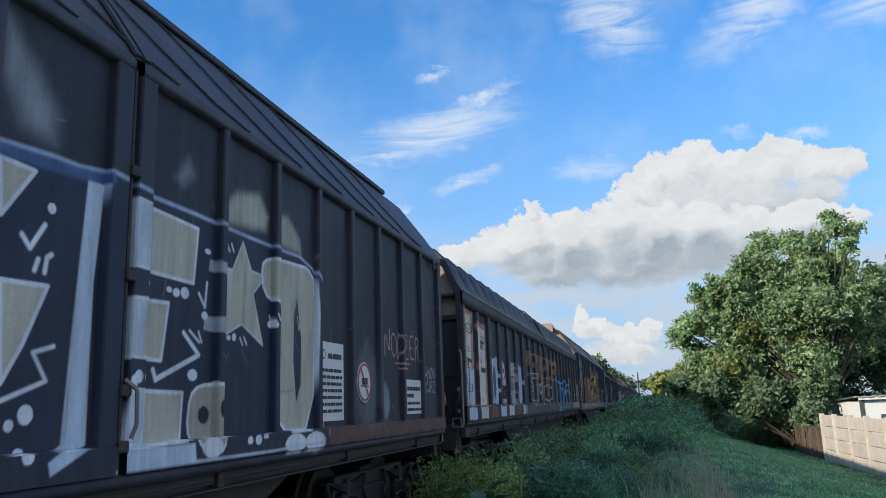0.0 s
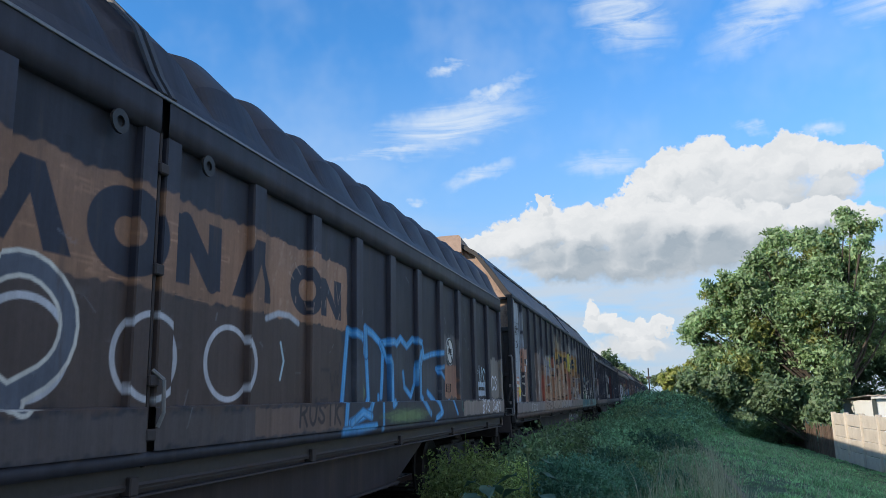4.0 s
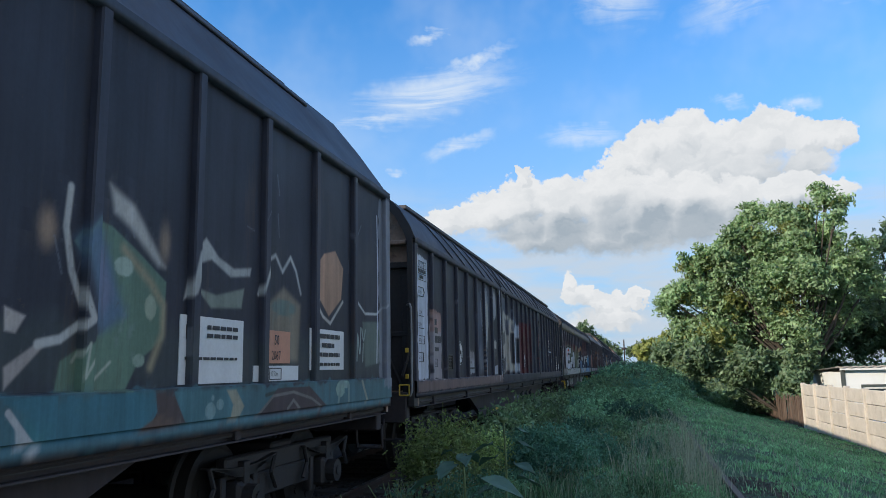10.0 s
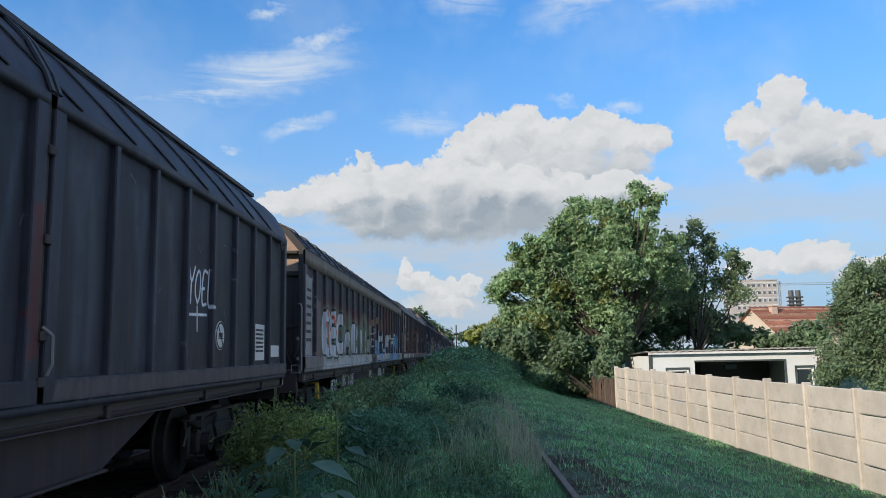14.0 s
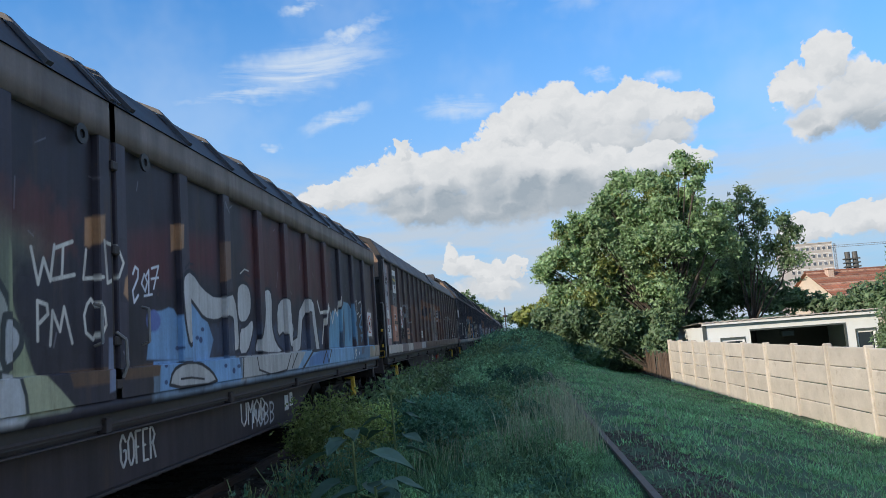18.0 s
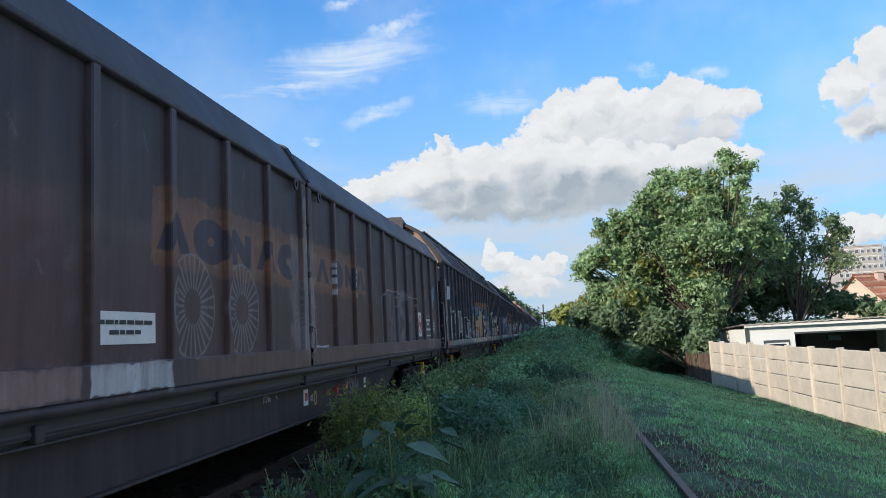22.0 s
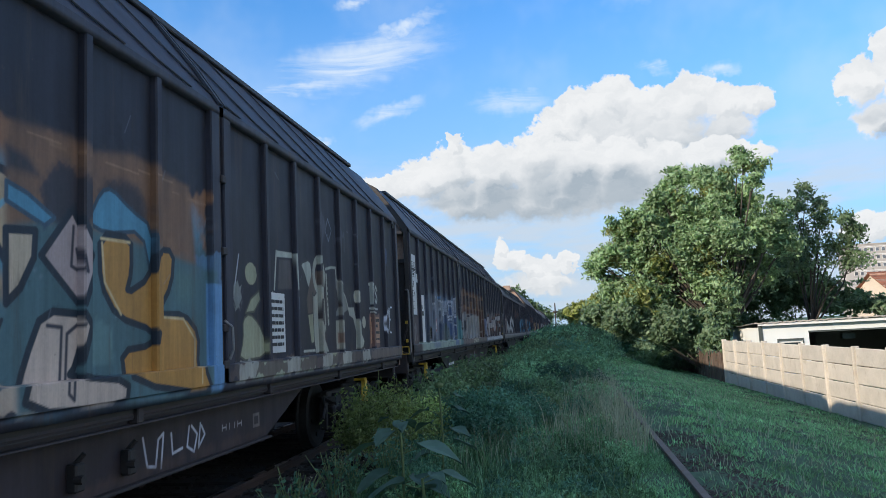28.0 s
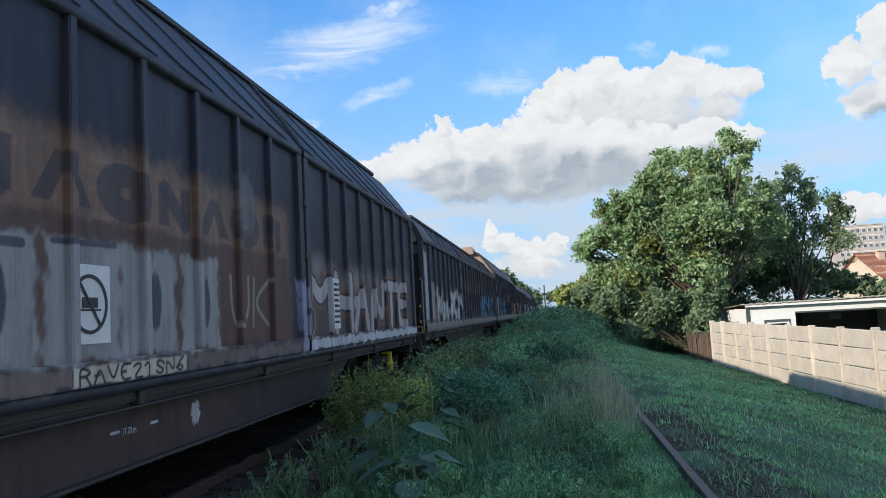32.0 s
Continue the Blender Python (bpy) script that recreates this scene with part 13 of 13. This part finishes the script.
tree("far_trees", (3, 240, -0.5), [(0.1, 1.0, 0.4), (0.6, 1.2, 0.5), (1.1, 1.0, 0.4)], 240, LEAFDARK, 0.45, 1200, "distant trees at the end of the line", spread=0.3, trunk_r=0.4)


def shrub(name, x, y, wide, tall, count, leaf, size, label, rng, group="", cat="bush", twigs=None):
    """Stems that fan out from the root, with leafy twigs along them."""
    z = ground_z(x, y)
    t = thing(name, pose(x, y, z), label, cat, group)
    a = rng.uniform(0, 2 * math.pi, count)
    lean = wide * np.sqrt(rng.random(count))
    up = tall * np.sqrt(np.maximum(0.05, 1 - 0.75 * (lean / wide) ** 2)) * rng.uniform(0.35, 1.0, count)
    start = np.stack([lean * np.cos(a), lean * np.sin(a), up * 0.72], 1)
    way = np.stack([np.cos(a) * 0.5, np.sin(a) * 0.5, np.full(count, 0.8)], 1) + rng.normal(size=(count, 3)) * 0.45
    way /= np.linalg.norm(way, axis=1, keepdims=True)
    pts = twig_leaves(start, way, tall * rng.uniform(0.12, 0.34, count), 8, size * 0.8, rng)
    pts = pts[pts[:, 2] > 0.02]
    quads("foliage", leaf_quads(pts, size * 1.25, 1.1, 2.1, rng, (0.0, -0.2, 0.35)), leaf, t)
    for b in rng.uniform(0, 6.28, 5 if tall > 0.6 else 3):
        bm = bmesh.new()
        rod(bm, (0.06 * math.cos(b), 0.06 * math.sin(b), -0.03), (wide * 0.6 * math.cos(b), wide * 0.6 * math.sin(b), tall * rng.uniform(0.6, 0.95)), 0.010 if tall > 0.6 else 0.005, 4, 0.003)
        part("stem", bm, STALK, t)
    return t


rng2 = np.random.default_rng(77)
# thicket between the tracks: low near by, head-high further on
for i in range(78):
    y = 14.0 + 76 * rng2.random() ** 1.7
    right = min(0.7 + 0.085 * (y - 14), 3.4)
    x = rng2.uniform(-2.1, right - 0.3)
    tall = np.interp(y, [14, 18, 26, 40, 90], [0.62, 0.95, 1.4, 2.05, 2.6]) * rng2.uniform(0.82, 1.06)
    if x < -1.4:
        tall *= 0.74
    elif x > right - 1.0:
        tall *= 0.7
    mat = (WEED, FEATHER, WEED, LEAFDARK)[i % 4]
    shrub("wild_shrub", x, y, tall * rng2.uniform(0.6, 0.9), tall, int(np.interp(y, [14, 30, 90], [430, 340, 190])), mat, float(np.interp(y, [14, 40, 90], [0.024, 0.048, 0.105])), "tangled green shrub between the tracks", rng2,
          "shrubs between the tracks")
for x, y in ((-2.0, 12.6), (-2.3, 13.4), (-1.8, 14.4), (-2.2, 15.2), (-2.4, 16.4), (-1.9, 17.2), (-2.3, 18.6), (-2.5, 20.0), (-2.1, 21.5), (-2.4, 24.0), (-2.5, 27.0)):
    shrub("dark_weed", x, y, 0.42, rng2.uniform(1.05, 1.45), 150, LEAFDARK, 0.036, "dark leggy weed beside the rail", rng2, "weeds beside the rail", "weed")
for i, y in enumerate((46.5, 49.0, 51.5, 54.0, 57.5, 61.0, 65.0)):
    shrub("fence_shrub", fence_x(min(y, 60)) - 0.55 - 0.5 * (i % 2), y, 1.1, 1.5 + 0.25 * (i % 3), 330, LEAFDARK, 0.085, "dark shrub against the garden fence", rng2, "shrubs along the fence")
shrub("goldenrod_bush", -2.42, 9.75, 0.46, 1.36, 1100, GOLD, 0.021, "yellowing bushy herb beside the train", rng2, cat="weed")
shrub("goldenrod_bush", -2.08, 10.9, 0.36, 0.95, 560, GOLD, 0.020, "yellowing bushy herb beside the train", rng2, cat="weed")
shrub("feathery_herb", -1.25, 11.2, 0.62, 1.0, 1700, FEATHER, 0.020, "soft feathery dark-green herb", rng2, cat="weed")
shrub("feathery_herb", -0.75, 12.2, 0.50, 0.80, 900, FEATHER, 0.020, "soft feathery dark-green herb", rng2, cat="weed")


# ---------------------------------------------------------------- grass
def blades(name, x, y, tall, wide, mat, label, droop=0.35, rng=RNG):
    """Blades of two faces each, bent over, one per place."""
    n = len(x)
    z = np.array([ground_z(a, b) for a, b in zip(x, y)]) - 0.02
    a = rng.uniform(0, 2 * math.pi, n)
    side = np.stack([np.cos(a), np.sin(a), np.zeros(n)], 1) * (wide / 2)[:, None]
    b = rng.uniform(0, 2 * math.pi, n)
    over = np.stack([np.cos(b), np.sin(b), np.zeros(n)], 1) * (tall * droop * rng.uniform(0.2, 1.4, n))[:, None]
    root = np.stack([x, y, z], 1)
    mid = root + over * 0.35 + np.stack([0 * x, 0 * x, tall * 0.6], 1)
    tip = root + over + np.stack([0 * x, 0 * x, tall], 1)
    verts = np.stack([root - side, root + side, mid + side * 0.8, mid - side * 0.8, tip], 1).reshape(-1, 3)
    i = np.arange(n)[:, None] * 5
    four, three = (i + np.array([[0, 1, 2, 3]])), (i + np.array([[3, 2, 4]]))
    me = bpy.data.meshes.new(name)
    me.vertices.add(len(verts))
    me.vertices.foreach_set("co", verts.astype(np.float32).reshape(-1))
    loops = np.concatenate([four, three], 1).reshape(-1)
    me.loops.add(len(loops))
    me.loops.foreach_set("vertex_index", loops.astype(np.int32))
    me.polygons.add(2 * n)
    me.polygons.foreach_set("loop_start", (np.arange(n)[:, None] * 7 + np.array([[0, 4]])).reshape(-1).astype(np.int32))
    me.update(calc_edges=True)
    return tagged(finish(name, me, mat, None, label), category="grass", kind="stuff")


def field(n, x0, x1, y0, y1, power=2.0):
    y = y0 + (y1 - y0) * RNG.random(n) ** power
    return RNG.uniform(x0, x1, n), y


def tufts(n, each, wide, x0, x1, y0, y1, power):
    """Places of blades in tufts that lie thicker in some patches than in others."""
    x, y = field(n, x0, x1, y0, y1, power)
    thick = np.sin(x * 3.1 + 1.3 * np.sin(y * 1.7)) * np.sin(y * 2.3 + np.sin(x * 1.9)) + 0.6 * np.sin(x * 7.7 + y * 5.1)
    keep = thick + RNG.normal(size=n) * 0.6 > -0.55
    x, y = x[keep], y[keep]
    grow = np.repeat(RNG.uniform(0.5, 1.5, len(x)) * (1 + 0.35 * thick[keep]), each)
    x, y = np.repeat(x, each), np.repeat(y, each)
    return x + RNG.normal(size=len(x)) * wide, y + RNG.normal(size=len(x)) * wide, grow


x, y, grow = tufts(21000, 7, 0.05, 1.25, 8.3, 4.5, 58, 1.75)
keep = (x < fence_x(y) - 0.05) & ~((x < 1.75) & (y < 14.5) & (RNG.random(len(x)) < 0.70)) & ((np.abs(x - 1.14) > 0.12) | (y > 13.0))
x, y, grow = x[keep], y[keep], grow[keep]
blades("bank_grass", x, y, RNG.uniform(0.03, 0.085, len(x)) * np.clip(grow, 0.4, 1.6), 0.0055 + 0.0009 * y, GRASS, "short shaded grass on the bank", 0.9)
x, y = field(16000, -2.0, 8.2, -7.0, 5.0, 1.0)
blades("near_grass", x, y, RNG.uniform(0.03, 0.10, len(x)), np.full(len(x), 0.014), GRASS, "short grass where the path runs", 0.8)
x, y, grow = tufts(3600, 8, 0.045, -2.1, 0.92, 5.0, 17, 1.3)
keep = (x < 0.62) | (y > 13)
x, y, grow = x[keep], y[keep], grow[keep]
blades("track_grass", x, y, RNG.uniform(0.07, 0.24, len(x)) * np.clip(grow, 0.4, 1.7), np.full(len(x), 0.011), GRASS, "rank grass between the tracks", 0.9)
x, y = field(7000, 0.6, 1.08, 5.0, 13.5, 1.2)
blades("rail_side_grass", x, y, RNG.uniform(0.03, 0.09, len(x)), np.full(len(x), 0.009), GRASS, "short grass along the disused rail", 0.8)
x, y = field(1600, -2.1, 0.55, 5.0, 17, 1.3)
blades("tall_grass", x, y, RNG.uniform(0.2, 0.5, len(x)), np.full(len(x), 0.007), WEED, "taller green stems between the tracks", 0.35)
x, y = field(3000, -0.6, 1.05, 9.6, 19.0, 1.0)
clump = np.sin(x * 7 + 2 * np.sin(y * 3)) * np.sin(y * 5.3 + x) + 0.9 * (x - 0.4)
x, y = x[clump > 0.0], y[clump > 0.0]
blades("dry_grass", x, y, RNG.uniform(0.25, 0.80, len(x)), np.full(len(x), 0.008), STRAW, "pale dry grass stems", 0.30)
x, y = field(700, -1.3, 0.6, 8.5, 14, 1.0)
blades("dry_grass_sparse", x, y, RNG.uniform(0.25, 0.6, len(x)), np.full(len(x), 0.006), STRAW, "single pale dry stems", 0.35)
x, y = field(5000, 1.3, 8.0, 5.0, 40, 1.6)
keep = x < fence_x(y) - 0.1
x, y = x[keep], y[keep]
blades("bank_stems", x, y, RNG.uniform(0.05, 0.17, len(x)), 0.005 + 0.0004 * y, STRAW, "pale seed stems scattered over the bank", 0.4)
x, y = RNG.normal(-2.62, 0.20, 1500), RNG.normal(6.1, 0.35, 1500)
blades("bright_tuft", x, y, RNG.uniform(0.10, 0.34, 1500), np.full(1500, 0.010), GRASS, "fresh green grass tuft at the ballast's edge", 0.6)
# low leafy weeds that fill the strip
for i in range(150):
    y = 5.4 + 10.0 * rng2.random() ** 1.1
    x = rng2.uniform(-2.05, 0.55)
    tall = rng2.uniform(0.14, 0.40)
    shrub("low_weed", x, y, rng2.uniform(0.18, 0.36), tall, 120, (WEED, GRASS, FEATHER, WEED)[i % 4], 0.0155, "low leafy weed in the grass between the tracks", rng2, "low weeds", "weed")


def wispy_weed(x, y, tall, seed):
    """A grey-green many-stemmed weed with pale seed heads."""
    r = np.random.default_rng(seed)
    t = thing("flowering_weed", pose(x, y, ground_z(x, y)), "grey-green many-stemmed weed with pale seed heads", "weed", "flowering weeds")
    bm, heads, leaves = bmesh.new(), [], []
    for _ in range(16):
        a, u = r.uniform(0, 6.28), r.uniform(0.05, 0.26)
        end = Vector((u * math.cos(a), u * math.sin(a), tall * r.uniform(0.6, 1.05)))
        mid = end * 0.5 + Vector((0, 0, 0.06))
        bent(bm, [(0, 0, -0.02), mid, end], 0.004, 4)
        for _ in range(2):
            heads.append(end + Vector(r.normal(size=3)) * 0.025)
        for _ in range(9):
            leaves.append(mid.lerp(end, r.uniform(-0.7, 0.9)) + Vector(r.normal(size=3)) * 0.02)
    tagged(part("stalk", bm, STALK, t), kind="stuff")
    quads("leaves", leaf_quads(np.array(leaves), 0.034, rng=r), FEATHER, t)
    quads("bloom", leaf_quads(np.array(heads), 0.011, lengthen=1.0, rng=r), PALEBLOOM, t, kind="stuff")


for i in range(22):
    wispy_weed(-2.30 + 0.6 * rng2.random() ** 1.5, 5.9 + 5.5 * rng2.random(), rng2.uniform(0.35, 0.62), 300 + i)


def big_leaf_plant(x, y, tall, leaves, seed, label, top=True):
    """An upright sunflower: stout stalk, broad heart-shaped leaves on stems, a green head."""
    r = random.Random(seed)
    z = ground_z(x, y)
    t = thing("sunflower_plant", pose(x, y, z), label, "plant", "sunflower plants")
    bm = bmesh.new()
    bent(bm, [(0, 0, -0.03), (0.015, 0.01, tall * 0.5), (0.0, 0.0, tall)], 0.012, 7)
    part("stalk", bm, STALK, t)
    for u, a, size in leaves:
        up = Vector((0, 0, tall * u))
        out = Vector((math.cos(a), math.sin(a), 0))
        start = up + out * (0.10 + size * 0.15) + Vector((0, 0, 0.05))
        bm = bmesh.new()
        bent(bm, [up, start], 0.005, 5)
        part("leaf_stem", bm, STALK, t)
        bm = bmesh.new()
        rows = []
        side = Vector((-out.y, out.x, 0))
        for j in range(9):
            v = j / 8
            w = size * 0.50 * (math.sin(math.pi * min(1.0, v ** 0.62)) ** 0.8 if 0 < v < 1 else 0.02)
            c = start + out * size * 1.15 * v + Vector((0, 0, -0.55 * size * v * v + 0.10 * size * v))
            rows.append([c + side * w * k + Vector((0, 0, 0.16 * size * abs(k) - 0.12 * size * k * k * v + 0.012 * math.sin(7 * v + 5 * k))) for k in (-1, -0.55, 0, 0.55, 1)])
        loft(bm, rows)
        part("leaf", bm, BIGLEAF, t, smooth=True)
    if top:
        bm = bmesh.new()
        lathe(bm, [(0.0, 0.0), (0.0, 0.02), (0.02, 0.045), (0.05, 0.05), (0.065, 0.0)], 12, "y")
        bmesh.ops.rotate(bm, verts=bm.verts, cent=(0, 0, 0), matrix=Matrix.Rotation(radians(70), 3, "X"))
        bmesh.ops.translate(bm, verts=bm.verts, vec=(0, 0, tall - 0.01))
        part("flower_head", bm, STALK, t)


big_leaf_plant(-1.50, 6.75, 0.86, [(0.70, 3.05, 0.33), (0.66, -0.1, 0.36), (0.42, 3.9, 0.27), (0.36, -0.5, 0.33), (0.26, 0.8, 0.28), (0.22, 2.5, 0.30), (0.12, -1.6, 0.26), (0.90, 1.3, 0.15), (0.93, -1.3, 0.14), (0.84, 4.3, 0.20), (0.97, 2.8, 0.10)], 1,
               "young sunflower plant with broad grey-green leaves", False)
big_leaf_plant(-1.42, 8.5, 1.02, [(0.86, 0.2, 0.14), (0.72, 0.1, 0.17), (0.70, 3.0, 0.20), (0.55, 2.6, 0.22), (0.50, -0.4, 0.22), (0.34, 0.5, 0.24), (0.25, 3.6, 0.24), (0.93, 1.8, 0.08)], 2, "tall sunflower stalk with a green bud")
big_leaf_plant(-1.22, 6.25, 0.45, [(0.9, 0.2, 0.26), (0.8, 3.4, 0.28), (0.6, 1.8, 0.26), (0.5, 4.8, 0.24), (0.98, 5.6, 0.14)], 4, "small sunflower plant with drooping leaves", False)


# ---------------------------------------------------------------- what moves: the train rolls by
RUN = [(0, 0.0), (3, 14.75), (6, 29.47), (9, 44.1), (12, 58.85), (15, 73.75), (18, 88.45), (21, 103.15), (24, 117.9), (27, 132.75), (30, 148.1), (32, 158.4)]


def rolled(t):
    return float(np.interp(t, [a for a, _ in RUN], [b for _, b in RUN]))


def motions():
    for w, start in WAGONS:
        walk(w, [(t, pose(TRACK_X, start - s, 0)) for t, s in RUN])
    turns = [i * 0.125 for i in range(257)]
    walk(WHEELS[0], [(t, pose(0, 0, 0, math.degrees(rolled(t) / 0.46), 0, 0)) for t in turns])
    keys = WHEELS[0].animation_data
    for w in WHEELS[1:]:
        w.rotation_mode = "QUATERNION"
        w.animation_data_create()
        w.animation_data.action = keys.action
        w.animation_data.action_slot = keys.action_slot


motions()
